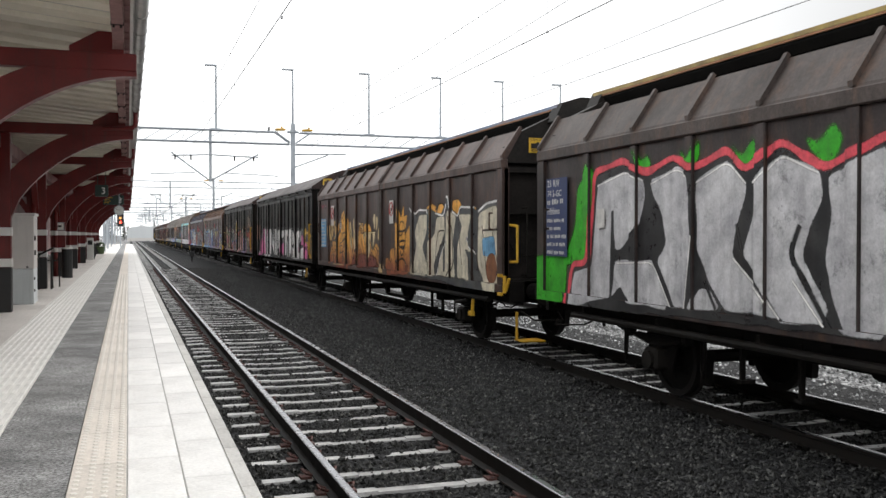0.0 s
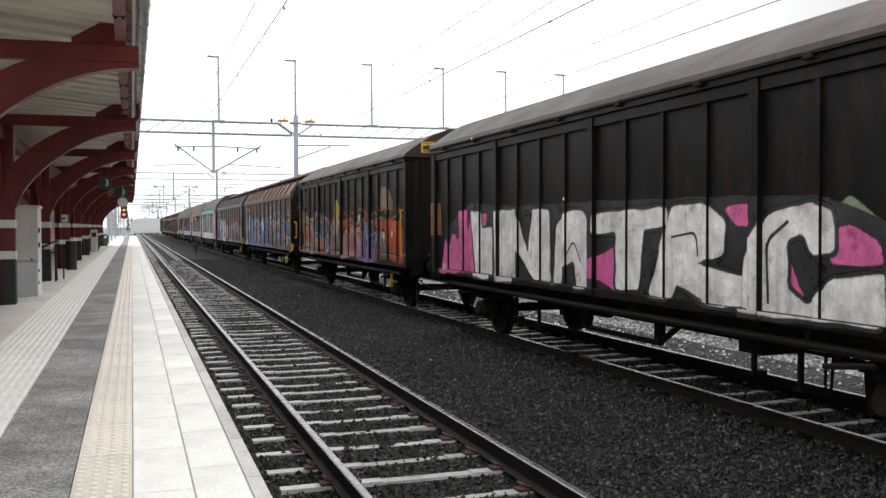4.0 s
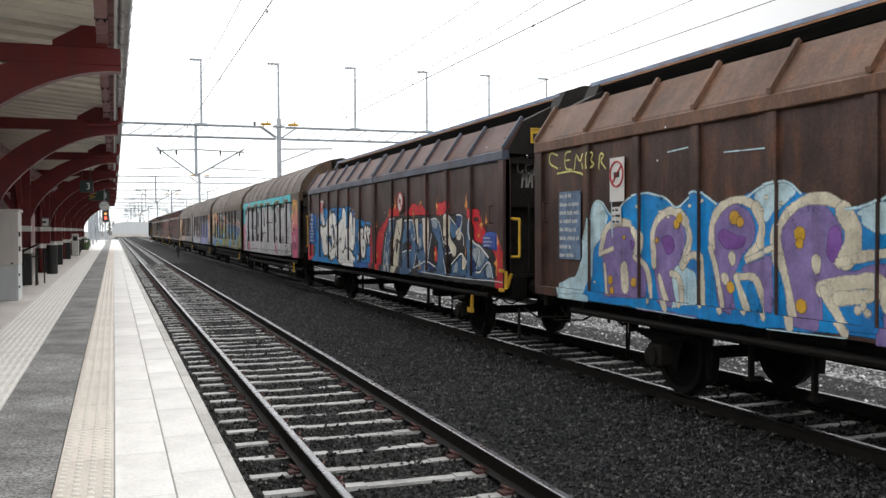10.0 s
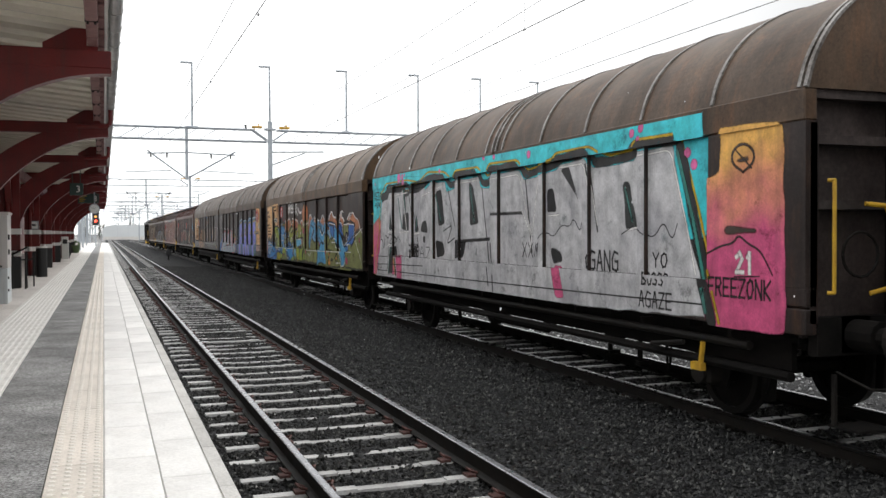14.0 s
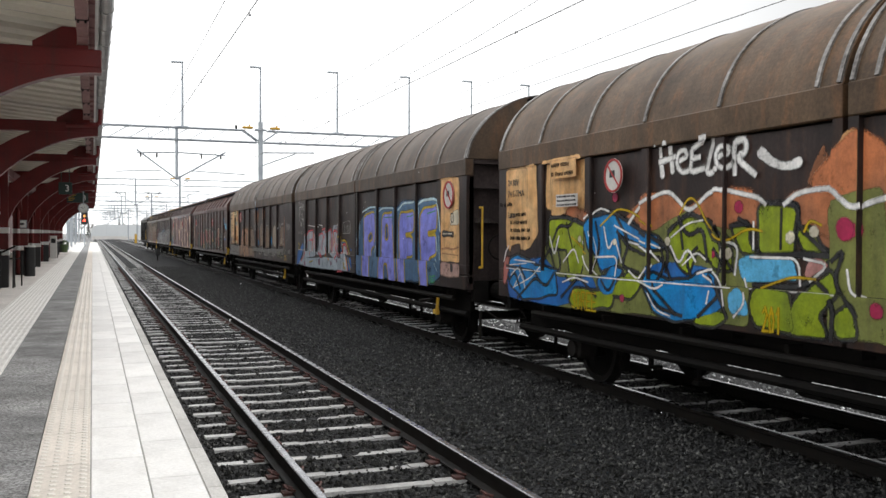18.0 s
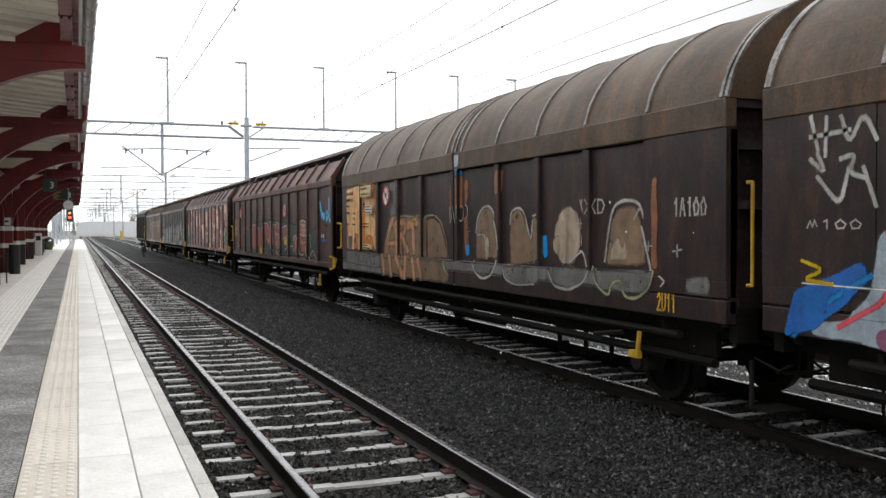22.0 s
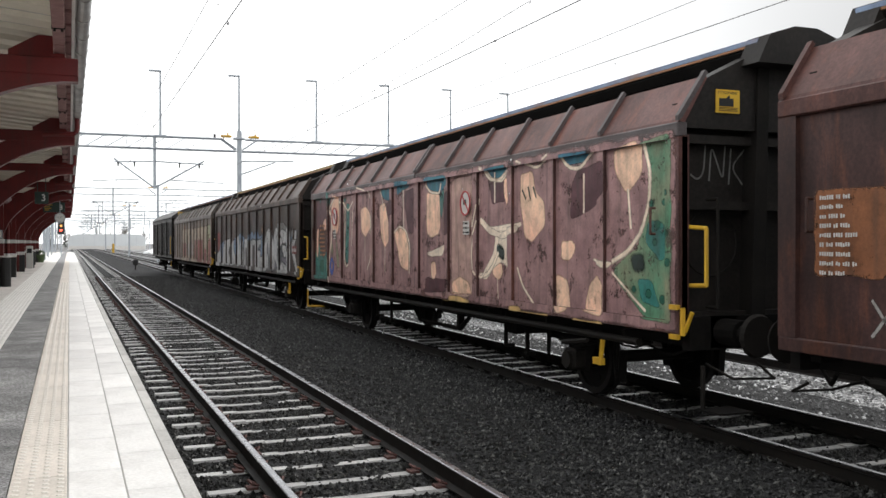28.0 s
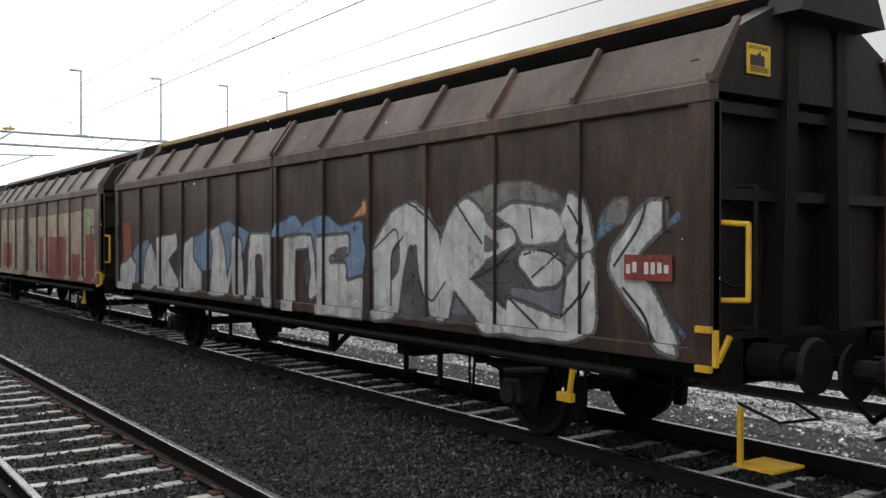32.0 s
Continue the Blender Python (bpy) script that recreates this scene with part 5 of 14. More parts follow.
def running_gear(wagon, half, base, style):
    """Underframe, axle guards, springs, brake rigging, buffers, couplings and steps."""
    b = B()
    for s in (-1, 1):
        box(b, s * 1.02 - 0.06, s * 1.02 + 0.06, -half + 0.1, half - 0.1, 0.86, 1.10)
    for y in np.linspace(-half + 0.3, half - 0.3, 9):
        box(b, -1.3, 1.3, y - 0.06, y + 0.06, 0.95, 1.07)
    part("underframe", b, NEAR_BLACK, wagon)
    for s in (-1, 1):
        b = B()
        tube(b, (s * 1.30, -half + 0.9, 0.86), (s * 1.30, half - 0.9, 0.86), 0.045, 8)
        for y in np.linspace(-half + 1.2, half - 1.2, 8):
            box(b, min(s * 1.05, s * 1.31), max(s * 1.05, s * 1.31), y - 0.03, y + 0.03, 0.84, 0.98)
        part("side_rail", b, OFF_BLACK, wagon)
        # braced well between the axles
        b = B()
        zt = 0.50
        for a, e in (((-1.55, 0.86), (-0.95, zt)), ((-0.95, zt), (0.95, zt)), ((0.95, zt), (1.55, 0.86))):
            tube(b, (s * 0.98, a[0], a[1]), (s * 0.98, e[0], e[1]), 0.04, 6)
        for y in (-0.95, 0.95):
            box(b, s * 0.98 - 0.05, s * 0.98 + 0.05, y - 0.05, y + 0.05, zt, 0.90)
        part("brace", b, NEAR_BLACK, wagon)
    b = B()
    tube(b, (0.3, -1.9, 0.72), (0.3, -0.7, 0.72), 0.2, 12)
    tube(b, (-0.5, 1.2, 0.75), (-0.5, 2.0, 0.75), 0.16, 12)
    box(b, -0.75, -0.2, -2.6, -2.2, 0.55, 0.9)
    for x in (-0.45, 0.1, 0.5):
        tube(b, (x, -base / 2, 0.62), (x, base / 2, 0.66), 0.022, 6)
    part("brake_rigging", b, NEAR_BLACK, wagon)
    sets = []
    for sy in (-1, 1):
        y = sy * base / 2
        sets.append((wheelset(wagon, y), y))
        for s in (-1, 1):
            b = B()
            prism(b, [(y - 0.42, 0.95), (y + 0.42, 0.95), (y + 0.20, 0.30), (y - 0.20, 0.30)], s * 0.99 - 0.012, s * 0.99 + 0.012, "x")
            part("axle_guard", b, NEAR_BLACK, wagon)
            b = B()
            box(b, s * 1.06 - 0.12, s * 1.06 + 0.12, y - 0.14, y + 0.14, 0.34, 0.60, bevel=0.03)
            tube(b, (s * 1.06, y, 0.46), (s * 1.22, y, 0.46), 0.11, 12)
            part("axle_box", b, OFF_BLACK, wagon)
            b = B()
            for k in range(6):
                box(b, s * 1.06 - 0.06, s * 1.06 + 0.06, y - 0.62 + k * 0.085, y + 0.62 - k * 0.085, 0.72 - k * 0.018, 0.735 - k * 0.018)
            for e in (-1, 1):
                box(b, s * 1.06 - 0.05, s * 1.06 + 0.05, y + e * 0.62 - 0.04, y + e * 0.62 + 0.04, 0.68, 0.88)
            part("leaf_spring", b, NEAR_BLACK, wagon)
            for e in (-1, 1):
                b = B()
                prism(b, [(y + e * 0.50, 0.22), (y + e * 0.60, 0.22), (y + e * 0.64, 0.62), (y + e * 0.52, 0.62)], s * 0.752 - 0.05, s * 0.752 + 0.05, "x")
                part("brake_shoe", b, NEAR_BLACK, wagon)
    for sy in (-1, 1):
        e = sy * half
        for s in (-1, 1):
            b = B()
            tube(b, (s * 0.875, e - sy * 0.05, 1.04), (s * 0.875, e + sy * 0.30, 1.04), 0.14, 12)
            tube(b, (s * 0.875, e + sy * 0.28, 1.04), (s * 0.875, e + sy * 0.50, 1.04), 0.09, 10)
            box(b, s * 0.875 - 0.16, s * 0.875 + 0.16, min(e, e - sy * 0.06), max(e, e - sy * 0.06), 0.88, 1.20)
            bf = part("buffer", b, NEAR_BLACK, wagon)
            b = B()
            tube(b, (s * 0.875, e + sy * 0.50, 1.04), (s * 0.875, e + sy * 0.545, 1.04), 0.22, 20, 0.20)
            part("buffer_head", b, OFF_BLACK, bf)
        b = B()
        box(b, -1.3, 1.3, min(e, e - sy * 0.12), max(e, e - sy * 0.12), 0.86, 1.2)
        part("headstock", b, NEAR_BLACK, wagon)
        b = B()
        tube(b, (0, e, 1.0), (0, e + sy * 0.42, 0.98), 0.05, 8)
        box(b, -0.06, 0.06, min(e + sy * 0.3, e + sy * 0.55), max(e + sy * 0.3, e + sy * 0.55), 0.80, 1.05)
        pipe(b, [(0.25, e, 0.92), (0.27, e + sy * 0.18, 0.60), (0.22, e + sy * 0.35, 0.48), (0.1, e + sy * 0.55, 0.62)], 0.025, 6)
        part("coupling", b, NEAR_BLACK, wagon)
        # shunter's step beyond the leading corner
        if sy < 0:
            b = B()
            box(b, -1.245, -1.215, e - 0.14, e - 0.10, 0.28, 0.72)
            step = part("step_hanger", b, YELLOW if style["step"] == 2 else OFF_BLACK, wagon)
            b = B()
            box(b, -1.25, -0.86, e - 0.42, e - 0.07, 0.265, 0.285)
            part("step_plate", b, YELLOW if style["step"] == 2 else NEAR_BLACK, step)
        b = B()
        pipe(b, [(-1.1, e, 0.72), (-1.0, e + sy * 0.30, 0.60), (-0.5, e + sy * 0.32, 0.58), (-0.45, e, 0.7)], 0.014, 6)
        part("uncoupling_rod", b, OFF_BLACK, wagon)
    b = B()
    tube(b, (-1.33, -half + 1.95, 0.78), (-1.33, -half + 2.55, 0.70), 0.03, 6)
    part("brake_lever", b, OFF_BLACK, wagon)
    for k, y in enumerate((-3.6, -2.9, 2.4, 3.3)):
        b = B()
        box(b, -1.10, -1.05, y - 0.02, y + 0.02, 0.38 + 0.05 * (k % 2), 0.92)
        box(b, -1.12, -0.95, y - 0.05, y + 0.05, 0.36 + 0.05 * (k % 2), 0.40 + 0.05 * (k % 2))
        part("brake_hanger", b, NEAR_BLACK, wagon)
    for y in (-base / 2 - 0.85, -base / 2 + 0.85, base / 2 - 0.85, base / 2 + 0.85):
        b = B()
        pipe(b, [(-1.0, y - 0.06, 0.92), (-1.02, y - 0.05, 0.45), (-0.99, y + 0.03, 0.34), (-0.96, y + 0.10, 0.45), (-0.97, y + 0.08, 0.9)], 0.016, 6)
        part("safety_loop", b, NEAR_BLACK, wagon)
    b = B()
    pipe(b, [(-0.95, -half + 0.5 + 0.25 * i, 0.80 - 0.10 * math.sin(i * 1.05) ** 2) for i in range(13)], 0.014, 6)
    part("air_hose", b, NEAR_BLACK, wagon)
    b = B()
    box(b, -1.36, -1.30, -half + 1.60, -half + 1.78, 0.52, 0.60)
    pipe(b, [(-1.33, -half + 1.60, 0.82), (-1.33, -half + 1.64, 0.60), (-1.33, -half + 1.75, 0.54)], 0.03, 6)
    part("brake_handle", b, YELLOW, wagon, "yellow brake changeover handle")
    return sets


def warning_plate(wagon, x, y, z, s=0.15):
    b = B()
    box(b, x - s, x + s, y - 0.012, y, z - s * 0.8, z + s * 0.8)
    pl = part("warning_plate", b, SIGN_YELLOW, wagon, "yellow danger plate with black pictogram")
    b = B()
    box(b, x - s * 0.75, x + s * 0.45, y - 0.016, y - 0.012, z - s * 0.35, z + s * 0.2)
    prism(b, [(x - s * 0.2, z + s * 0.2), (x + s * 0.1, z + s * 0.45), (x + s * 0.15, z + s * 0.2)], y - 0.016, y - 0.012)
    for k in range(3):
        box(b, x - s * 0.75, x + s * 0.8, y - 0.016, y - 0.012, z - s * (0.46 + 0.1 * k), z - s * (0.42 + 0.1 * k))
    part("pictogram", b, BLACK, pl)
    writing("lettering", "DÖDSFARA!", s * 0.30, BLACK, pl, pose(x - s * 0.85, y - 0.013, z + s * 0.5) @ AHEAD, 0.001)


def grab(wagon, pts, material, r=0.02, name="handrail", label=""):
    b = B()
    pipe(b, pts, r, 8)
    for p in pts[1:-1]:
        bmesh.ops.create_icosphere(b, subdivisions=1, radius=r, matrix=Matrix.Translation(p))
    return part(name, b, material, wagon, label)


def data_panel(wagon, x, y, z, wdt, hgt, ground_mat, ink, rows, label, seed=1):
    """A painted data panel whose small lettering is plain bars."""
    r = random.Random(seed)
    p = None
    if ground_mat:
        b = B()
        box(b, x - 0.004, x, y - wdt / 2, y + wdt / 2, z - hgt / 2, z + hgt / 2)
        p = part("data_panel", b, ground_mat, wagon, label)
    b = B()
    for i in range(rows):
        hh = hgt / rows * 0.46
        zz = z + hgt / 2 - hgt * (i + 0.75) / rows
        yy, end = y + wdt * 0.45, y - wdt * r.uniform(0.05, 0.42)
        while yy > end:
            for _ in range(r.randint(2, 6)):
                if yy > y - wdt * 0.44:
                    box(b, x - 0.007, x - 0.0045, yy - hh * 0.45, yy, zz + hh * r.choice((0, 0, 0.12)), zz + hh * r.choice((0.8, 1, 1)))
                yy -= hh * 0.72
            yy -= hh * 0.6
    part("lettering", b, ink, p if p else wagon, "rows of unreadable stencilled letters")


def ban_sign(wagon, x, y, z, r=0.22):
    b = B()
    box(b, x - 0.004, x, y - r * 0.85, y + r * 0.85, z - r * 1.35, z + r * 1.3)
    s = part("ban_plate", b, SIGN_WHITE, wagon, "white plate with a red ring")
    b = B()
    pts = [(y + r * 0.75 * math.cos(a), z + r * 0.3 + r * 0.75 * math.sin(a)) for a in (2 * math.pi * i / 24 for i in range(24))]
    for (a, c), (d, e) in zip(pts, pts[1:] + pts[:1]):
        tube(b, (x - 0.006, a, c), (x - 0.006, d, e), r * 0.07, 4)
    tube(b, (x - 0.006, y - r * 0.5, z + r * 0.75), (x - 0.006, y + r * 0.5, z - r * 0.2), r * 0.06, 4)
    part("ring", b, SIGN_RED, s)
    b = B()
    box(b, x - 0.0085, x - 0.0045, y - r * 0.3, y + r * 0.35, z + r * 0.1, z + r * 0.42)
    part("pictogram", b, BLACK, s)


def end_scrawl(wagon, text, x0, x1, z0, z1, y, width, material):
    """A hand-sprayed word on the end wall."""
    b = B()
    for n, p in enumerate(word(text, x0, x1, z0, z1, width, lean=0.03, wave=0.02)):
        pts = rounded(p[1], False, 0.05) if len(p[1]) > 2 else p[1]
        for (xa, za), (xb, zb) in zip(pts, pts[1:]):
            L = math.hypot(xb - xa, zb - za) + 1e-6
            nx, nz = -(zb - za) / L * width / 2, (xb - xa) / L * width / 2
            ox, oz = (xb - xa) / L * width * 0.3, (zb - za) / L * width * 0.3
            yy = y - 0.003 - 0.0003 * (n % 7)
            b.faces.new([b.verts.new(v) for v in ((xa - ox + nx, yy, za - oz + nz), (xa - ox - nx, yy, za - oz - nz), (xb + ox - nx, yy, zb + oz - nz), (xb + ox + nx, yy, zb + oz + nz))])
    part("graffiti", b, material, wagon, "scrawled grey word")


def side_scrawl(wagon, text, y, z, size, material, x=-1.445):
    """A small hand-sprayed word on the side wall, starting at y."""
    b = B()
    w = size * 0.75 * len(text)
    for n, p in enumerate(word(text, 0, w, z, z + size, 0, lean=0.02, wave=0.015)):
        pts = rounded(p[1], False, 0.04) if len(p[1]) > 2 else p[1]
        for (qa, za), (qb, zb) in zip(pts, pts[1:]):
            L = math.hypot(qb - qa, zb - za) + 1e-6
            nq, nz = -(zb - za) / L * size * 0.06, (qb - qa) / L * size * 0.06
            xx = x - 0.0003 * (n % 7)
            b.faces.new([b.verts.new(v) for v in ((xx, y - qa - nq, za + nz), (xx, y - qa + nq, za - nz), (xx, y - qb + nq, zb - nz), (xx, y - qb - nq, zb + nz))])
    part("graffiti", b, material, wagon, "small scrawled word")


def ban_disc(wagon, x, y, z, r=0.2):
    """A round ban sign stuck on the wall."""
    b = B()
    prism(b, [(y + r * math.cos(i * 0.3491), z + r * math.sin(i * 0.3491)) for i in range(18)], x - 0.004, x, "x")
    s = part("ban_plate", b, SIGN_WHITE, wagon, "round white plate with a red ring")
    b = B()
    pts = [(x - 0.006, y + r * 0.92 * math.cos(i * 0.2618), z + r * 0.92 * math.sin(i * 0.2618)) for i in range(25)]
    pipe(b, pts, r * 0.08, 4)
    tube(b, (x - 0.006, y - r * 0.6, z - r * 0.6), (x - 0.006, y + r * 0.6, z + r * 0.6), r * 0.06, 4)
    part("ring", b, SIGN_RED, s)
    part("pictogram", box(B(), x - 0.009, x - 0.0045, y - r * 0.15, y + r * 0.4, z - r * 0.1, z + r * 0.3), BLACK, s)


SIGN_WHITE = mk("plate_white", (0.62, 0.6, 0.57), (0.5, 0.48, 0.45), 0.5, scale=5, bump=0.02, streak=0.35)
SIGN_RED = mk("plate_red", (0.42, 0.035, 0.03), (0.34, 0.03, 0.03), 0.5, scale=5, bump=0.02)
INK_WHITE = mk("stencil_white", (0.55, 0.54, 0.52), (0.4, 0.39, 0.37), 0.6, scale=5, bump=0)
INK_BLUE = mk("stencil_blue_ground", (0.022, 0.034, 0.09), (0.03, 0.045, 0.12), 0.6, scale=5, bump=0)
HOOP = mk("worn_hoop_steel", (0.26, 0.245, 0.23), (0.07, 0.06, 0.052), 0.4, metal=0.3, scale=2.5, fine=30, bump=0.1, speck=0.5, speck_size=18.0)
EDGE_BLUE = mk("blue_edge_strip", (0.20, 0.28, 0.42), (0.10, 0.13, 0.2), 0.5, scale=2, fine=20, bump=0.05, dirt=(0.22, 0.10, 0.04))
EDGE_YELLOW = mk("yellow_edge_strip", (0.40, 0.28, 0.06), (0.16, 0.11, 0.04), 0.5, scale=2, fine=20, bump=0.05, dirt=(0.10, 0.06, 0.03))
EDGE_ORANGE = mk("rusty_edge_strip", (0.34, 0.15, 0.06), (0.2, 0.09, 0.04), 0.6, scale=2, fine=20, bump=0.05)


def coats(tag, panel, shoulder):
    """Side and roof paint of one wagon."""
    panel, shoulder = rich(panel, 1.22, 1.2), rich(shoulder, 1.25, 0.98)
    side = mk(tag + "_side", panel, tuple(v * 0.5 for v in panel), 0.46, scale=1.3, fine=25, bump=0.14, gloss=0.3 if sum(panel) > 0.05 else 0.12, streak=0.75,
              dirt=(panel[0] * 0.34 + 0.003, panel[1] * 0.30 + 0.002, panel[2] * 0.30 + 0.002), rust=(panel[0] * 1.6 + 0.018, panel[1] * 1.15 + 0.006, panel[2] * 0.8), speck=0.25, speck_size=30.0, mottle=0.42)
    top = mk(tag + "_roof", shoulder, tuple(v * 0.6 for v in shoulder), 0.5, scale=1.1, fine=25, bump=0.14, gloss=0.24,
             dirt=tuple(v * 0.42 for v in shoulder), rust=(shoulder[0] * 1.3 + 0.012, shoulder[1] * 1.0 + 0.004, shoulder[2] * 0.8), speck=0.25, speck_size=30.0, mottle=0.30)
    return side, top


# --- type with angled shoulders and two sliding walls ---
A_HALF = 7.62
A_PITCH = 1.18
A_RIBS = sorted({snap(A_HALF + s * (1.40 + k * A_PITCH)) for k in range(5) for s in (-1, 1)})
PANEL_X, RIB_X = 1.395, 1.44


def depth_a(q):
    if q < 0.22 or q > 2 * A_HALF - 0.22 or abs(q - A_HALF) < 0.105:
        return RIB_X
    for r in A_RIBS:
        if r - 2 * G <= q < r + 2 * G:
            return RIB_X
    return PANEL_X


SILL[depth_a], HEAD[depth_a] = 1.16, 3.03
START[depth_a] = 0.20                # paint on this type is placed from a point before the trailing end


def wagon_a(middle, tag, panel, shoulder, edge, step=1, tail_rail=True, label="", trim=None):
    w = thing("sliding_wall_wagon", label, "freight wagon", "train of covered wagons")
    side, top = coats(tag, panel, shoulder)
    if trim:
        rail_coat = mk(tag + "_trim", trim, tuple(v * 0.6 for v in trim), 0.5, scale=1.6, fine=25, bump=0.1, gloss=0.35, dirt=tuple(v * 0.6 for v in shoulder), speck=0.15)
    else:
        rail_coat = top
    h = A_HALF
    z0, z1 = 1.03, 3.13
    b = B()
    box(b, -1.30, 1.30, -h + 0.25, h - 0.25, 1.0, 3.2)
    part("body", b, NEAR_BLACK, w)
    for s in (-1, 1):
        ya, yb = (0.02, h) if s > 0 else (-h, -0.02)
        d = part("sliding_wall", box(B(), -PANEL_X, -1.31, ya, yb, z0 + 0.12, z1 - 0.08), side, w)
        # frame of the wall
        b = B()
        box(b, -RIB_X, -1.33, ya, yb, z0, z0 + 0.12, bevel=0.008)
        e = snap(0.22)
        if s > 0:
            box(b, -RIB_X, -1.33, h - e, h, z0 + 0.12, z1 - 0.10)
            box(b, -RIB_X, -1.33, ya, 3 * G, z0 + 0.12, z1 - 0.10)
        else:
            box(b, -RIB_X, -1.33, -h, -h + e, z0 + 0.12, z1 - 0.10)
            box(b, -RIB_X, -1.33, -3 * G, yb, z0 + 0.12, z1 - 0.10)
        part("wall_frame", b, side, d)
        part("top_rail", box(B(), -RIB_X - 0.015, -1.33, ya, yb, z1 - 0.10, z1 + 0.05, bevel=0.012), rail_coat, d)
        for r in A_RIBS:
            y = h - r
            if (y > 0) == (s > 0):
                part("rib", box(B(), -RIB_X, -1.33, y - 2 * G, y + 2 * G, z0 + 0.12, z1 - 0.10, bevel=0.012), side, d)
        b = B()
        prism(b, [(-1.43, z1 + 0.05), (-1.42, z1 + 0.08), (-1.115, 3.66), (-1.09, 3.64), (-1.36, z1 + 0.05)], ya, yb)
        sh = part("roof_shoulder", b, top, d)
        ribs = [h - r for r in A_RIBS] + [ya + (0.05 if s > 0 else 0), yb - 0.05]
        for y in ribs:
            if (y > 0) == (s > 0):
                b = B()
                prism(b, [(-1.455, z1 + 0.06), (-1.46, z1 + 0.11), (-1.135, 3.715), (-1.10, 3.69), (-1.42, z1 + 0.08)], y - 0.03, y + 0.03)
                part("shoulder_rib", b, rail_coat, sh)
        grab(d, [(-RIB_X, s * (h - 0.40), 1.75 + 0.3), (-RIB_X - 0.06, s * (h - 0.40), 2.05), (-RIB_X - 0.06, s * (h - 0.40), 2.32), (-RIB_X, s * (h - 0.40), 2.32)], side, 0.014, "door_handle")
    # far side, plain
    b = B()
    box(b, 1.31, RIB_X, -h, h, z0, z1)
    prism(b, [(1.43, z1), (1.43, z1 + 0.08), (1.115, 3.66), (1.0, 3.6), (1.3, z1)], -h, h)
    part("far_wall", b, side, w)
    # recess under the roof cap, then the cap with its edge strip
    b = B()
    prism(b, [(-1.10, 3.3), (-1.08, 3.60), (-0.40, 3.68), (-0.36, 3.90), (0.36, 3.90), (0.40, 3.68), (1.08, 3.60), (1.10, 3.3)], -h + 0.12, h - 0.12)
    part("roof_body", b, NEAR_BLACK, w)
    b = B()
    prism(b, [(-0.47, 3.98), (-0.46, 4.07), (-0.2, 4.16), (0, 4.19), (0.2, 4.16), (0.46, 4.07), (0.47, 3.98), (0.40, 3.88), (-0.40, 3.88)], -h - 0.08, h + 0.08)
    cap = part("roof_cap", b, NEAR_BLACK, w)
    b = B()
    box(b, -0.50, -0.472, -h - 0.06, h + 0.06, 4.035, 4.085)
    part("cap_edge", b, edge, cap, "painted edge strip")
    b = B()
    box(b, -0.498, -0.472, -h - 0.06, h + 0.06, 4.008, 4.032)
    part("cap_lip", b, EDGE_ORANGE, cap)
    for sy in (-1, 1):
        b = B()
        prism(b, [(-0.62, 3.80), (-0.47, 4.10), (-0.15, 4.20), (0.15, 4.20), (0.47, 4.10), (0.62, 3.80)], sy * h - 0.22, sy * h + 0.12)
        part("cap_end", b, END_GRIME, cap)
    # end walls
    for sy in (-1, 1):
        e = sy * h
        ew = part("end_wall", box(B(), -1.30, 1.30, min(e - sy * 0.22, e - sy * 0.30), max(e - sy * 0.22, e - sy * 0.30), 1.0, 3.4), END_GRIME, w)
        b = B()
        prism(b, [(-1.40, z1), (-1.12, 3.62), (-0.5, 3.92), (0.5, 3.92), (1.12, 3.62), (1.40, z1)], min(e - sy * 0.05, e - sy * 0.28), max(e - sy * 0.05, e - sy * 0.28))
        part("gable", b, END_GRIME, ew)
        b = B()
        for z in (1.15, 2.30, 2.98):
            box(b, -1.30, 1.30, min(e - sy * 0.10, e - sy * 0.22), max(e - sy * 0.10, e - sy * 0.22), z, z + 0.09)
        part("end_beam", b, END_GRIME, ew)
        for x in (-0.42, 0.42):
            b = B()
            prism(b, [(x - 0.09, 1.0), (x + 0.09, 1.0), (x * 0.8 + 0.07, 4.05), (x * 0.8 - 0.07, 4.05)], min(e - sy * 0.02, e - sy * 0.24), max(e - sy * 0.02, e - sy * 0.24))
            part("end_post", b, OFF_BLACK, ew)
        b = B()
        pts = [(-0.92 + 0.34 * math.cos(a), e - sy * 0.16, 1.95 + 0.34 * math.sin(a)) for a in (2 * math.pi * i / 18 for i in range(19))]
        pipe(b, pts, 0.012, 5)
        part("brake_wheel_ring", b, OFF_BLACK, ew)
    warning_plate(w, -0.80, -h + 0.045, 3.42)
    grab(w, [(-1.30, -h + 0.06, 2.12), (-1.26, -h - 0.21, 2.10), (-1.26, -h - 0.21, 1.53), (-1.30, -h + 0.06, 1.52)], YELLOW, 0.022, "corner_rail", "yellow corner handrail")
    if step:
        b = B()
        box(b, -RIB_X - 0.03, -RIB_X + 0.01, -h - 0.02, -h + 0.12, 1.28, 1.33)
        box(b, -RIB_X - 0.03, -RIB_X + 0.01, -h - 0.02, -h + 0.12, 0.98, 1.03)
        pipe(b, [(-1.40, -h - 0.02, 1.30), (-1.40, -h - 0.02, 1.02)], 0.03, 6)
        pipe(b, [(-1.36, -h - 0.12, 1.26), (-1.38, -h - 0.03, 1.06)], 0.025, 6)
        part("wall_catch", b, YELLOW, w, "yellow wall catch")
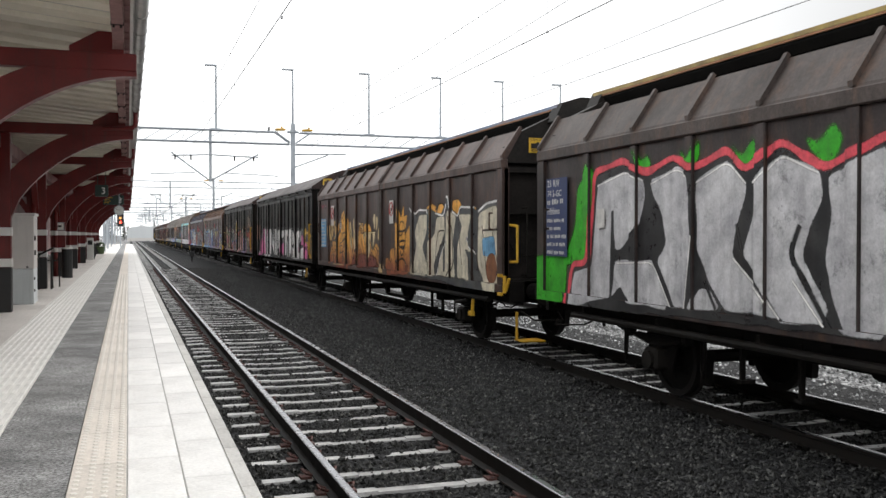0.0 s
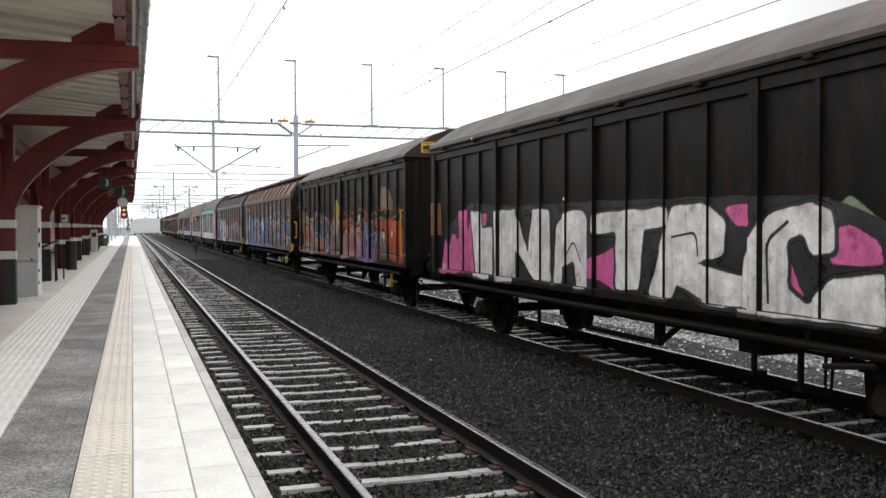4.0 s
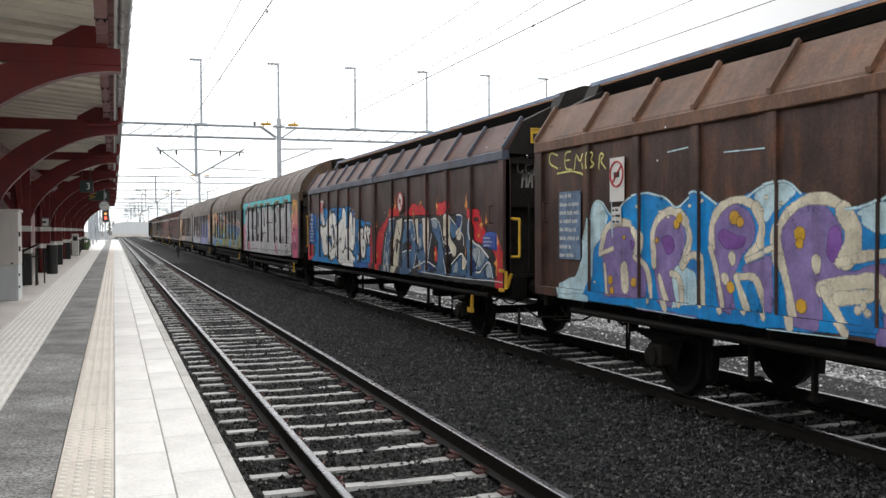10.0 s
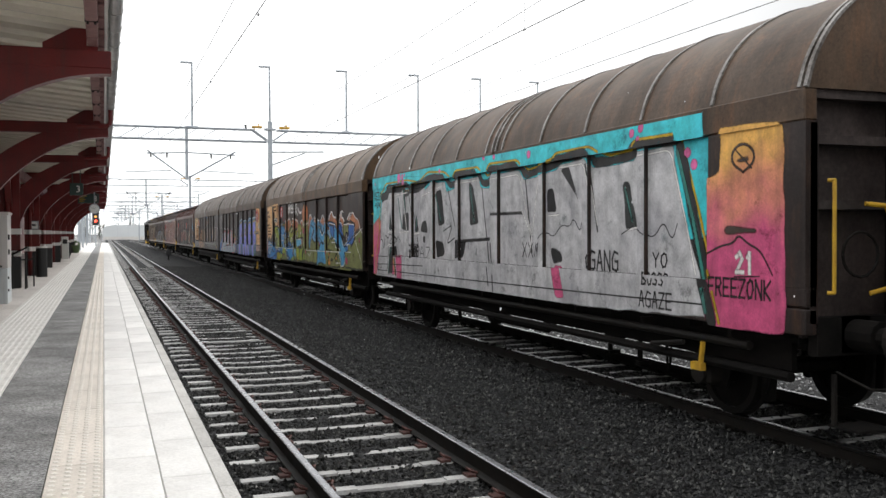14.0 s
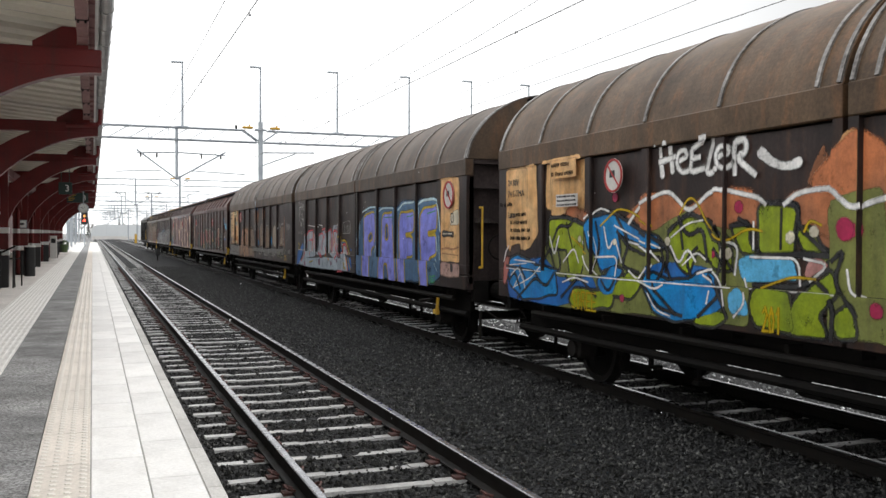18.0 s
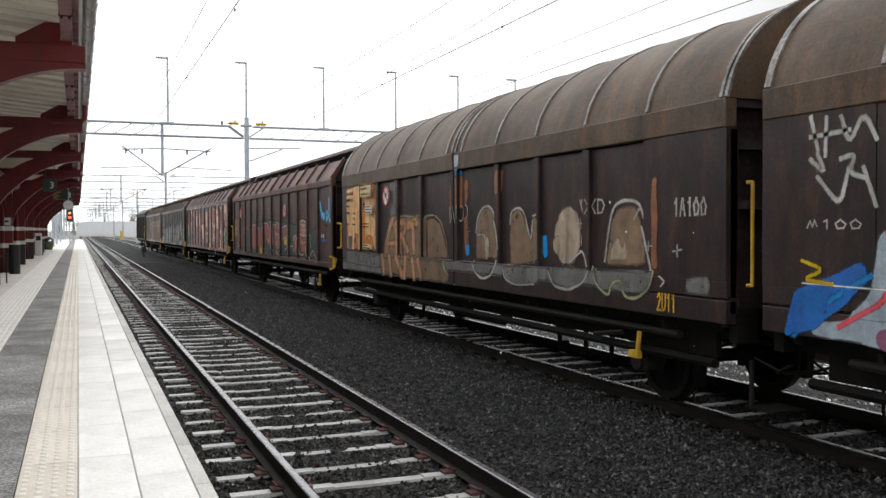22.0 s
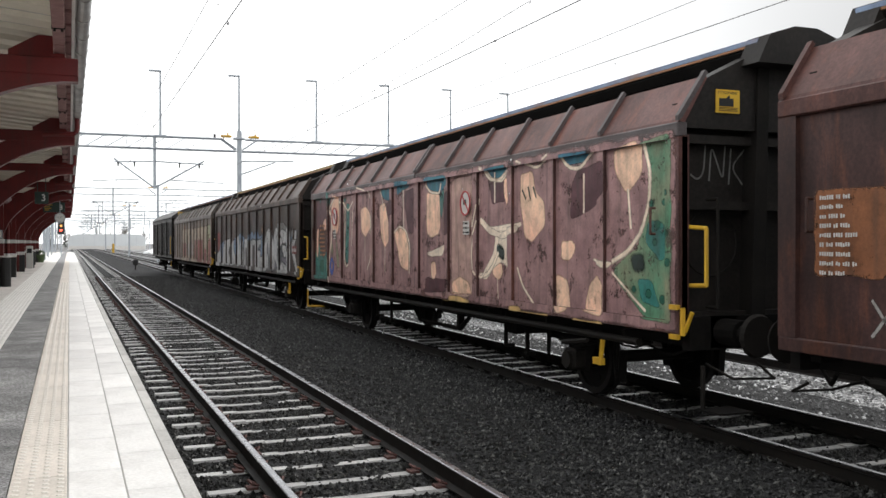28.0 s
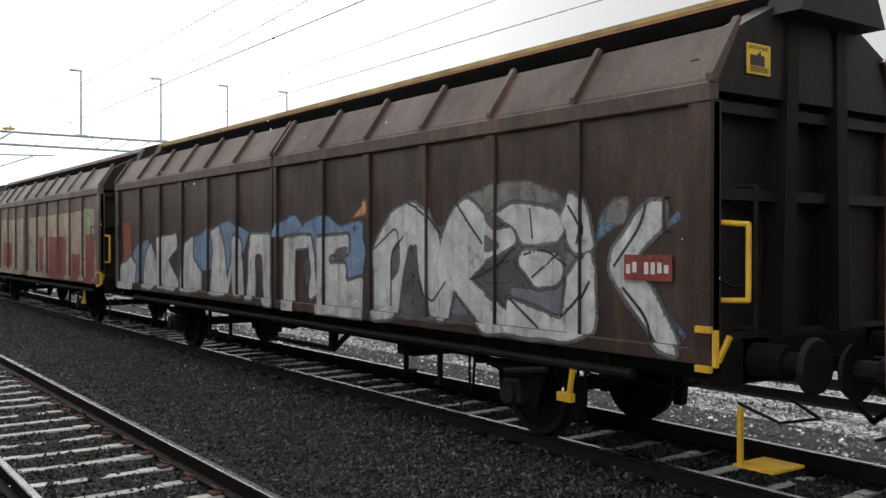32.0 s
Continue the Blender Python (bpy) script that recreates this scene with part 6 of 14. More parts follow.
    if tail_rail:
        grab(w, [(-1.05, -h + 0.05, 2.4), (-1.05, -h - 0.12, 2.4), (-1.05, -h - 0.12, 1.3), (-1.05, -h + 0.05, 1.3)], YELLOW if not step else OFF_BLACK, 0.018, "end_rail")
    sets = running_gear(w, h, 9.9, {"step": step})
    WAGONS.append((w, middle - 0.10, sets, 0.46))
    return w


# --- older type with upright boarded doors and a shallow vaulted roof ---
B_HALF = 6.76
B_SEAMS = [snap(B_HALF + k * 3.36) for k in (-1, 0, 1)]
B_RIBS = sorted({snap(B_HALF + s * (k * 0.84)) for k in range(1, 8) for s in (-1, 1)} - set(B_SEAMS))


def depth_b(q):
    if q < 0.2 or q > 2 * B_HALF - 0.2:
        return 1.45
    for r in B_SEAMS:
        if r - 2 * G <= q < r + 2 * G:
            return 1.45
    for r in B_RIBS:
        if r - G <= q < r + G:
            return 1.415
    return 1.38


SILL[depth_b], HEAD[depth_b] = 1.13, 3.24


def wagon_b(middle, tag, panel, roof, label, step=True):
    w = thing("vaulted_roof_wagon", label, "freight wagon", "train of covered wagons")
    side, top = coats(tag, panel, roof)
    h = B_HALF
    z0, z1 = 1.03, 3.36
    part("body", box(B(), -1.28, 1.28, -h + 0.1, h - 0.1, 1.0, 3.45), NEAR_BLACK, w)
    cuts = [0.0] + B_SEAMS + [2 * h]
    for qa, qb in zip(cuts, cuts[1:]):
        d = part("door", box(B(), -1.38, -1.30, h - qb + 0.01, h - qa - 0.01, z0 + 0.10, z1), side, w)
        part("door_rail", box(B(), -1.43, -1.31, h - qb + 0.01, h - qa - 0.01, z0, z0 + 0.10), side, d)
        part("door_rail", box(B(), -1.43, -1.31, h - qb + 0.01, h - qa - 0.01, z1 - 0.12, z1), side, d)
        for r in B_RIBS:
            if qa < r < qb:
                part("rib", box(B(), -1.415, -1.31, h - r - G, h - r + G, z0 + 0.10, z1 - 0.12), side, d)
        for q in (qa, qb):
            if 0.1 < q < 2 * h - 0.1:
                y0, y1 = (h - q - 2 * G, h - q - 0.002) if q == qa else (h - q + 0.002, h - q + 2 * G)
                part("door_edge", box(B(), -1.45, -1.31, y0, y1, z0, z1), side, d)
    for sy in (-1, 1):
        b = B()
        e = snap(0.2)
        box(b, -1.45, -1.28, min(sy * h, sy * (h - e)), max(sy * h, sy * (h - e)), z0, z1 + 0.05, bevel=0.01)
        part("corner_post", b, side, w)
    part("far_wall", box(B(), 1.30, 1.42, -h, h, z0, z1), side, w)
    b = B()
    box(b, -1.47, -1.28, -h, h, z1 + 0.002, z1 + 0.09, bevel=0.01)
    part("cant_rail", b, side, w)
    arc = [(-1.49, 3.46), (-1.45, 3.55), (-1.10, 3.79), (-0.80, 3.97), (-0.45, 4.09), (0, 4.14), (0.45, 4.09), (0.80, 3.97), (1.10, 3.79), (1.45, 3.55), (1.49, 3.46)]
    b = B()
    prism(b, arc, -h - 0.05, h + 0.05)
    rf = part("roof", b, top, w)
    b = B()
    box(b, -1.505, -1.485, -h, h, 3.445, 3.475)
    part("rain_strip", b, OFF_BLACK, rf)
    for k in range(8):
        y = -h + 0.9 + k * (2 * h - 1.8) / 7
        part("roof_catch", box(B(), -1.53, -1.47, y - 0.06, y + 0.06, 3.40, 3.47, bevel=0.01), OFF_BLACK, rf)
    for sy in (-1, 1):
        e = sy * h
        ew = part("end_wall", box(B(), -1.27, 1.27, min(e - sy * 0.1, e - sy * 0.02), max(e - sy * 0.1, e - sy * 0.02), 1.0, 3.45), OFF_BLACK, w)
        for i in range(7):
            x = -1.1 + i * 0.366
            part("board_edge", box(B(), x - 0.015, x + 0.015, min(e - sy * 0.02, e + sy * 0.015), max(e - sy * 0.02, e + sy * 0.015), 1.1, 3.4), NEAR_BLACK, ew)
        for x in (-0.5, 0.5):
            part("end_post", box(B(), x - 0.07, x + 0.07, min(e - sy * 0.02, e + sy * 0.10), max(e - sy * 0.02, e + sy * 0.10), 1.0, 3.9), NEAR_BLACK, ew)
    warning_plate(w, -0.95, -h - 0.06, 3.68, 0.15)
    grab(w, [(-1.47, -h + 0.10, 2.30), (-1.53, -h + 0.10, 2.30), (-1.53, -h + 0.10, 1.30), (-1.47, -h + 0.10, 1.30)], YELLOW, 0.018, "corner_rail", "yellow corner handrail")
    grab(w, [(-1.15, -h, 2.2), (-1.15, -h - 0.12, 2.2), (-1.15, -h - 0.12, 1.3), (-1.15, -h, 1.3)], OFF_BLACK, 0.018, "end_rail")
    grab(w, [(-1.15, h, 2.2), (-1.15, h + 0.12, 2.2), (-1.15, h + 0.12, 1.3), (-1.15, h, 1.3)], YELLOW, 0.018, "end_rail")
    sets = running_gear(w, h, 9.5, {"step": step})
    WAGONS.append((w, middle, sets, 0.46))
    return w


# --- tall type with a curved sliding hood ---
C_HALF = 6.80
C_PITCH = 1.285
C_RIBS = sorted({snap(C_HALF + s * (1.62 + k * C_PITCH)) for k in range(4) for s in (-1, 1)})
C_END = snap(1.26)
C_ARC = [(-1.43, 3.20), (-1.37, 3.42), (-1.24, 3.66), (-1.10, 3.83), (-0.93, 3.98), (-0.66, 4.14), (-0.38, 4.25), (0, 4.31)]
C_ARC = rounded(C_ARC, False, 0.12)


def depth_c(q):
    if q < C_END or q > 2 * C_HALF - C_END or abs(q - C_HALF) < 0.14:
        return 1.44
    for r in C_RIBS:
        if r - 2 * G <= q < r + 2 * G:
            return 1.44
    return 1.385


SILL[depth_c], HEAD[depth_c] = 1.46, 2.92


def wagon_c(middle, tag, panel, roof, label, plates=None):
    w = thing("curved_hood_wagon", label, "freight wagon", "train of covered wagons")
    side, top = coats(tag, panel, roof)
    end_coat = mk(tag + "_end", tuple(v * 2.3 for v in panel), tuple(v * 1.1 for v in panel), 0.55, scale=1.5, fine=25, bump=0.15, gloss=0.3, dirt=(0.075, 0.066, 0.062), speck=0.3, speck_size=20.0, mottle=0.4)
    h = C_HALF
    z0, z1 = 1.05, 3.20
    part("body", box(B(), -1.28, 1.28, -h + 0.32, h - 0.32, 1.0, 3.4), NEAR_BLACK, w)
    for s in (-1, 1):
        ya, yb = (0.03, h) if s > 0 else (-h, -0.03)
        d = part("sliding_hood", box(B(), -1.385, -1.30, ya, yb, z0 + 0.1, z1 - 0.3), side, w)
        b = B()
        box(b, -1.44, -1.31, ya, yb, z0, 1.275, bevel=0.008)
        part("bottom_rail", b, side, d)
        b = B()
        box(b, -1.44, -1.31, ya, yb, 1.295, 1.46, bevel=0.008)
        part("middle_rail", b, side, d)
        b = B()
        box(b, -1.455, -1.31, ya, yb, 2.92, z1, bevel=0.012)
        part("top_rail", b, top, d)
        b = B()
        if s > 0:
            box(b, -1.44, -1.31, h - C_END, h, 1.46, 2.92)
            part("seam_post", box(B(), -1.44, -1.31, ya, 4 * G, 1.46, 2.92), side, d)
        else:
            box(b, -1.44, -1.31, -h, -h + C_END, 1.46, 2.92)
            part("seam_post", box(B(), -1.44, -1.31, -4 * G, yb, 1.46, 2.92), side, d)
        part("end_panel", b, (plates or {}).get(s, side), d)
        for r in C_RIBS:
            y = h - r
            if (y > 0) == (s > 0) and abs(y) < h - C_END:
                part("rib", box(B(), -1.44, -1.31, y - 2 * G, y + 2 * G, 1.46, 2.92, bevel=0.012), side, d)
        b = B()
        arc = C_ARC + [(-x, z) for x, z in C_ARC[::-1][1:]]
        prism(b, arc + [(1.35, 3.20), (-1.35, 3.20)], ya, yb)
        rf = part("hood_roof", b, top, d)
        for y in [h - r for r in C_RIBS] + [ya + 0.04 * (s > 0), yb - 0.04, s * 0.32, s * (h - 0.08)]:
            if (y > 0) == (s > 0):
                b = B()
                outer = [(x * 1.014, z + 0.012) for x, z in arc]
                inner = [(x * 0.995, z - 0.004) for x, z in arc]
                prism(b, outer + inner[::-1], y - 0.022, y + 0.022)
                part("roof_hoop", b, HOOP, rf, "worn steel hoop")
    part("far_wall", box(B(), 1.30, 1.44, -h, h, z0, z1), side, w)
    for sy in (-1, 1):
        e = sy * h
        ew = part("end_wall", box(B(), -1.30, 1.30, min(e - sy * 0.30, e - sy * 0.2), max(e - sy * 0.30, e - sy * 0.2), 1.0, 3.35), end_coat, w)
        b = B()
        prism(b, [(x * 0.97, z - 0.06) for x, z in C_ARC] + [(-x * 0.97, z - 0.06) for x, z in C_ARC[::-1][1:]], min(e - sy * 0.2, e - sy * 0.12), max(e - sy * 0.2, e - sy * 0.12))
        part("gable", b, end_coat, ew)
        b = B()
        for z in (1.1, 2.15, 2.72, 3.12):
            box(b, -1.32, 1.32, min(e - sy * 0.04, e - sy * 0.2), max(e - sy * 0.04, e - sy * 0.2), z, z + 0.08)
        part("end_beam", b, end_coat, ew)
        for x in (-0.28, 0.28):
            part("end_post", box(B(), x - 0.07, x + 0.07, min(e + sy * 0.04, e - sy * 0.2), max(e + sy * 0.04, e - sy * 0.2), 1.0, 4.22), NEAR_BLACK, ew)
        b = B()
        box(b, -0.30, 0.30, min(e - sy * 0.12, e + sy * 0.08), max(e - sy * 0.12, e + sy * 0.08), 4.06, 4.27, bevel=0.03)
        part("hood_latch", b, OFF_BLACK, ew)
        pts = [(-0.85 + 0.2 * math.cos(a), e + sy * 0.02, 1.75 + 0.2 * math.sin(a)) for a in (2 * math.pi * i / 16 for i in range(17))]
        b = B()
        pipe(b, pts, 0.014, 5)
        part("brake_wheel_ring", b, OFF_BLACK, ew)
    grab(w, [(-1.22, -h - 0.02, 2.40), (-1.18, -h - 0.06, 2.40), (-1.18, -h - 0.06, 1.42), (-1.22, -h - 0.02, 1.42)], YELLOW, 0.018, "corner_rail", "yellow corner handrail")
    grab(w, [(-0.78, -h, 2.2), (-0.60, -h - 0.06, 2.18), (-0.56, -h - 0.06, 2.1), (-0.56, -h - 0.06, 1.45), (-0.72, -h, 1.40)], YELLOW, 0.022, "end_rail", "yellow end handrail")
    for s in (-1, 1):
        b = B()
        box(b, s * 1.12 - 0.03, s * 1.12 + 0.03, -h + 0.5, h - 0.5, 0.66, 1.0)
        part("side_sill", b, NEAR_BLACK, w)
        b = B()
        tube(b, (s * 1.24, -h + 0.4, 0.62), (s * 1.24, h - 0.4, 0.62), 0.05, 8)
        part("brake_pipe", b, NEAR_BLACK, w)
    sets = running_gear(w, h, 9.9, {"step": False})
    WAGONS.append((w, middle, sets, 0.46))
    return w

W0 = wagon_a(4.90, "grey_brown", (0.034, 0.027, 0.026), (0.074, 0.061, 0.056), EDGE_YELLOW, label="grey-brown sliding wall wagon with huge silver graffiti")
W1 = wagon_a(21.5, "brown", (0.046, 0.032, 0.029), (0.087, 0.065, 0.059), EDGE_BLUE, 2, label="brown sliding wall wagon with cream and yellow graffiti")
W2 = wagon_b(36.71, "black_a", (0.007, 0.0065, 0.0065), (0.040, 0.029, 0.028), "black boarded wagon with white and pink graffiti")
W3 = wagon_b(52.07, "black_b", (0.007, 0.0065, 0.006), (0.042, 0.027, 0.025), "black boarded wagon with orange and violet graffiti")
W4 = wagon_a(68.57, "rust_brown", (0.053, 0.032, 0.026), (0.136, 0.084, 0.062), EDGE_BLUE, label="rusty brown sliding wall wagon with violet and blue graffiti")
W5 = wagon_a(84.95, "plum_brown", (0.050, 0.031, 0.030), (0.093, 0.053, 0.046), EDGE_BLUE, trim=(0.085, 0.095, 0.13), label="brown sliding wall wagon with blue and red graffiti")
W6 = wagon_c(100.75, "taupe_a", (0.0265, 0.0203, 0.0187), (0.085, 0.060, 0.044), "brown curved hood wagon painted turquoise and silver")
W7 = wagon_c(115.3, "taupe_b", (0.0265, 0.0187, 0.0172), (0.105, 0.072, 0.048), "brown curved hood wagon with blue and orange graffiti")
W8 = wagon_c(130.2, "taupe_c", (0.0234, 0.0172, 0.0164), (0.080, 0.058, 0.043), "brown curved hood wagon with blue block letters")
W9 = wagon_c(144.3, "taupe_d", (0.0234, 0.0164, 0.0164), (0.085, 0.062, 0.045), "brown curved hood wagon with tan panels and pale scrawls")
W10 = wagon_a(159.8, "maroon_a", (0.046, 0.026, 0.024), (0.093, 0.050, 0.045), EDGE_BLUE, label="maroon sliding wall wagon with red graffiti and a blue tag")
W11 = wagon_a(176.45, "maroon_b", (0.068, 0.037, 0.034), (0.124, 0.068, 0.062), EDGE_BLUE, trim=(0.095, 0.08, 0.08), label="maroon sliding wall wagon with pink and beige graffiti")
W12 = wagon_a(193.05, "umber", (0.034, 0.025, 0.022), (0.077, 0.059, 0.051), EDGE_YELLOW, 2, label="dark brown sliding wall wagon with grey graffiti letters")
W13 = wagon_a(209.55, "pale_grey", (0.099, 0.081, 0.068), (0.124, 0.112, 0.102), EDGE_BLUE, label="pale grey-brown sliding wall wagon with red graffiti")
W14 = wagon_b(225.0, "black_c", (0.008, 0.007, 0.007), (0.045, 0.043, 0.043), "black boarded wagon at the end of the train")

# ---- spray colours ----
P_SILVER = paint("silver_spray", (0.42, 0.415, 0.42), (0.29, 0.285, 0.295), wear=0.25)
P_ASH = paint("ash_grey_spray", (0.36, 0.36, 0.355), (0.27, 0.27, 0.27), wear=0.5)
P_BLACK = paint("black_spray", (0.014, 0.014, 0.015), (0.03, 0.03, 0.03))
P_NIGHT = paint("black_green_spray", (0.017, 0.022, 0.022), (0.028, 0.032, 0.030), soft=0.05)
P_SLATE = paint("slate_spray", (0.05, 0.052, 0.055), (0.08, 0.078, 0.075))
P_WHITE = paint("white_spray", (0.62, 0.61, 0.59), (0.46, 0.45, 0.44), wear=0.25)
P_OFFWHITE = paint("off_white_spray", (0.66, 0.65, 0.61), (0.56, 0.55, 0.52), wear=0.15)
P_GREYPALE = paint("pale_grey_spray", (0.30, 0.29, 0.275), (0.2, 0.19, 0.18), wear=0.5)
P_CREAM = paint("cream_spray", (0.50, 0.46, 0.37), (0.40, 0.365, 0.29), wear=0.3)
P_ROSE = paint("rose_red_spray", (0.52, 0.09, 0.11), (0.40, 0.08, 0.09))
P_ROSEPALE = paint("pale_rose_spray", (0.42, 0.24, 0.22), (0.36, 0.16, 0.15))
P_PINK = paint("pink_spray", (0.50, 0.13, 0.27), (0.42, 0.11, 0.23))
P_PINKFADE = paint("pink_to_ochre_spray", (0.42, 0.09, 0.17), (0.50, 0.29, 0.10), 1.9, 2.8)
P_MAUVE = paint("mauve_spray", (0.27, 0.17, 0.165), (0.18, 0.11, 0.11), wear=0.6, flake=0.85, soft=0.08)
P_PLUM = paint("plum_spray", (0.10, 0.045, 0.075), (0.16, 0.07, 0.11))
P_PLUM2 = paint("dark_plum_spray", (0.065, 0.03, 0.035), (0.09, 0.045, 0.05), wear=0.6)
P_VIOLET = paint("violet_spray", (0.18, 0.14, 0.27), (0.13, 0.10, 0.21))
P_VIOLET2 = paint("bright_violet_spray", (0.20, 0.11, 0.30), (0.14, 0.075, 0.22))
P_PERI = paint("periwinkle_spray", (0.165, 0.18, 0.50), (0.22, 0.225, 0.54), wear=0.3)
P_GREYVIOLET = paint("grey_violet_spray", (0.13, 0.12, 0.14), (0.09, 0.085, 0.1))
P_GREEN = paint("leaf_green_spray", (0.045, 0.28, 0.03), (0.03, 0.2, 0.02), soft=0.09)
P_SEA = paint("sea_green_spray", (0.09, 0.19, 0.12), (0.20, 0.19, 0.13), wear=0.5, flake=0.8)
P_OLIVE = paint("olive_spray", (0.07, 0.08, 0.03), (0.045, 0.06, 0.03))
P_OLIVE2 = paint("moss_spray", (0.15, 0.16, 0.055), (0.115, 0.125, 0.045))
P_LIME = paint("lime_spray", (0.21, 0.26, 0.03), (0.15, 0.20, 0.03))
P_BOTTLE = paint("bottle_green_spray", (0.018, 0.031, 0.027), (0.03, 0.036, 0.032), wear=0.6, soft=0.08)
P_BLUE = paint("azure_spray", (0.03, 0.19, 0.42), (0.03, 0.13, 0.32))
P_BLUE2 = paint("royal_blue_spray", (0.06, 0.10, 0.32), (0.05, 0.085, 0.28))
P_BLUE3 = paint("cobalt_spray", (0.03, 0.12, 0.33), (0.03, 0.08, 0.25))
P_DEEPBLUE = paint("deep_blue_spray", (0.03, 0.095, 0.26), (0.025, 0.065, 0.19))
P_PETROL = paint("petrol_spray", (0.035, 0.13, 0.16), (0.03, 0.09, 0.14), wear=0.5)
P_NAVY = paint("navy_spray", (0.02, 0.04, 0.11), (0.02, 0.035, 0.09))
P_STEEL = paint("steel_blue_spray", (0.06, 0.12, 0.20), (0.04, 0.08, 0.15), soft=0.10)
P_STEEL2 = paint("faded_blue_spray", (0.12, 0.17, 0.24), (0.08, 0.115, 0.17), wear=0.5, soft=0.09)
P_STEELPALE = paint("pale_steel_spray", (0.26, 0.30, 0.33), (0.2, 0.23, 0.26), wear=0.35)
P_SKY = paint("sky_blue_spray", (0.13, 0.38, 0.58), (0.10, 0.30, 0.48), wear=0.2)
P_ICE = paint("ice_blue_spray", (0.40, 0.50, 0.52), (0.30, 0.42, 0.48))
P_HAZEGREY = paint("hazy_grey_spray", (0.13, 0.13, 0.125), (0.07, 0.065, 0.06), wear=0.6, soft=0.09)
P_TURQ = paint("turquoise_spray", (0.07, 0.42, 0.46), (0.07, 0.36, 0.42), wear=0.15)
P_TEAL = paint("teal_spray", (0.04, 0.15, 0.13), (0.05, 0.10, 0.09), wear=0.5, flake=0.6)
P_TEALDARK = paint("dark_teal_spray", (0.02, 0.09, 0.06), (0.02, 0.06, 0.045))
P_RED = paint("scarlet_spray", (0.44, 0.035, 0.045), (0.36, 0.03, 0.04))
P_REDORANGE = paint("red_orange_spray", (0.25, 0.045, 0.02), (0.32, 0.06, 0.035), 1.4, 2.2)
P_AMBER = paint("amber_spray", (0.20, 0.065, 0.035), (0.55, 0.29, 0.085), 1.2, 1.75, wear=0.3)
P_REDSOFT = paint("brown_red_spray", (0.17, 0.045, 0.032), (0.12, 0.035, 0.03), wear=0.5, soft=0.15)
P_DULLRED = paint("dull_red_spray", (0.16, 0.04, 0.035), (0.12, 0.035, 0.03), wear=0.5)
P_FLAME = paint("flame_orange_spray", (0.55, 0.26, 0.10), (0.45, 0.19, 0.05))
P_DULLORANGE = paint("dull_orange_spray", (0.36, 0.19, 0.11), (0.28, 0.15, 0.09), wear=0.5, soft=0.09)
P_OCHRE = paint("ochre_spray", (0.42, 0.26, 0.05), (0.34, 0.2, 0.05))
P_MUSTARD = paint("mustard_spray", (0.36, 0.26, 0.02), (0.28, 0.19, 0.02))
P_LEMON = paint("pale_yellow_spray", (0.48, 0.44, 0.19), (0.38, 0.34, 0.15))
P_TAN = paint("tan_panel_paint", (0.56, 0.36, 0.19), (0.44, 0.25, 0.11), wear=0.45, flake=0.3)
P_TANDARK = paint("dark_tan_spray", (0.16, 0.11, 0.075), (0.11, 0.075, 0.05), wear=0.5, soft=0.09)
P_TAUPE = paint("taupe_spray", (0.15, 0.115, 0.085), (0.11, 0.085, 0.065))
P_PEACH = paint("peach_to_rust_spray", (0.12, 0.075, 0.05), (0.40, 0.15, 0.075), 1.7, 2.5, soft=0.09)
P_BERRY = paint("berry_spray", (0.28, 0.03, 0.07), (0.22, 0.03, 0.06))
P_BROWN = paint("dark_brown_spray", (0.035, 0.025, 0.02), (0.05, 0.035, 0.03))
P_RUST = paint("rust_patch", (0.17, 0.075, 0.04), (0.12, 0.055, 0.032), wear=0.5)
P_PALEWASH = paint("pale_wash", (0.30, 0.245, 0.19), (0.2, 0.16, 0.125), wear=0.6, soft=0.09)
P_PALEGREEN = paint("pale_green_wash", (0.22, 0.23, 0.15), (0.18, 0.17, 0.11), wear=0.6, soft=0.09)
P_SKYMID = paint("mid_blue_spray", (0.08, 0.26, 0.42), (0.05, 0.19, 0.34), wear=0.3)
P_DUSTYPINK = paint("dusty_pink_spray", (0.70, 0.47, 0.35), (0.62, 0.40, 0.30), wear=0.3, flake=0.5, soft=0.05)
P_FADEDMAUVE = paint("faded_mauve_spray", (0.33, 0.22, 0.195), (0.40, 0.28, 0.235), wear=0.5, flake=0.55, soft=0.09)
P_TANPALE = paint("pale_tan_spray", (0.46, 0.32, 0.15), (0.36, 0.25, 0.12), wear=0.4)
P_STEELBLUE = paint("worn_blue_panel", (0.11, 0.24, 0.38), (0.16, 0.30, 0.42), wear=0.35)
P_VIOLET2D = paint("deep_violet_spray", (0.13, 0.06, 0.20), (0.17, 0.09, 0.25))
P_TANPALE2 = paint("pale_straw_spray", (0.52, 0.44, 0.29), (0.44, 0.33, 0.17), wear=0.3)
P_BRICK = paint("brick_red_spray", (0.24, 0.07, 0.05), (0.17, 0.05, 0.045), 1.2, 1.8, wear=0.5, soft=0.08)
P_WINE = paint("wine_red_spray", (0.22, 0.028, 0.065), (0.13, 0.025, 0.045), wear=0.5, soft=0.08)
P_SALMON = paint("worn_salmon_spray", (0.34, 0.13, 0.11), (0.25, 0.10, 0.085), wear=0.55, soft=0.09)
P_BONE = paint("bone_white_spray", (0.66, 0.57, 0.47), (0.54, 0.45, 0.36), wear=0.25)
P_STAIN = paint("rust_run_stain", (0.42, 0.17, 0.06), (0.30, 0.11, 0.045), wear=0.5, soft=0.1)
P_SANDWORN = paint("worn_sand_spray", (0.30, 0.24, 0.18), (0.2, 0.15, 0.11), wear=0.55, soft=0.09)


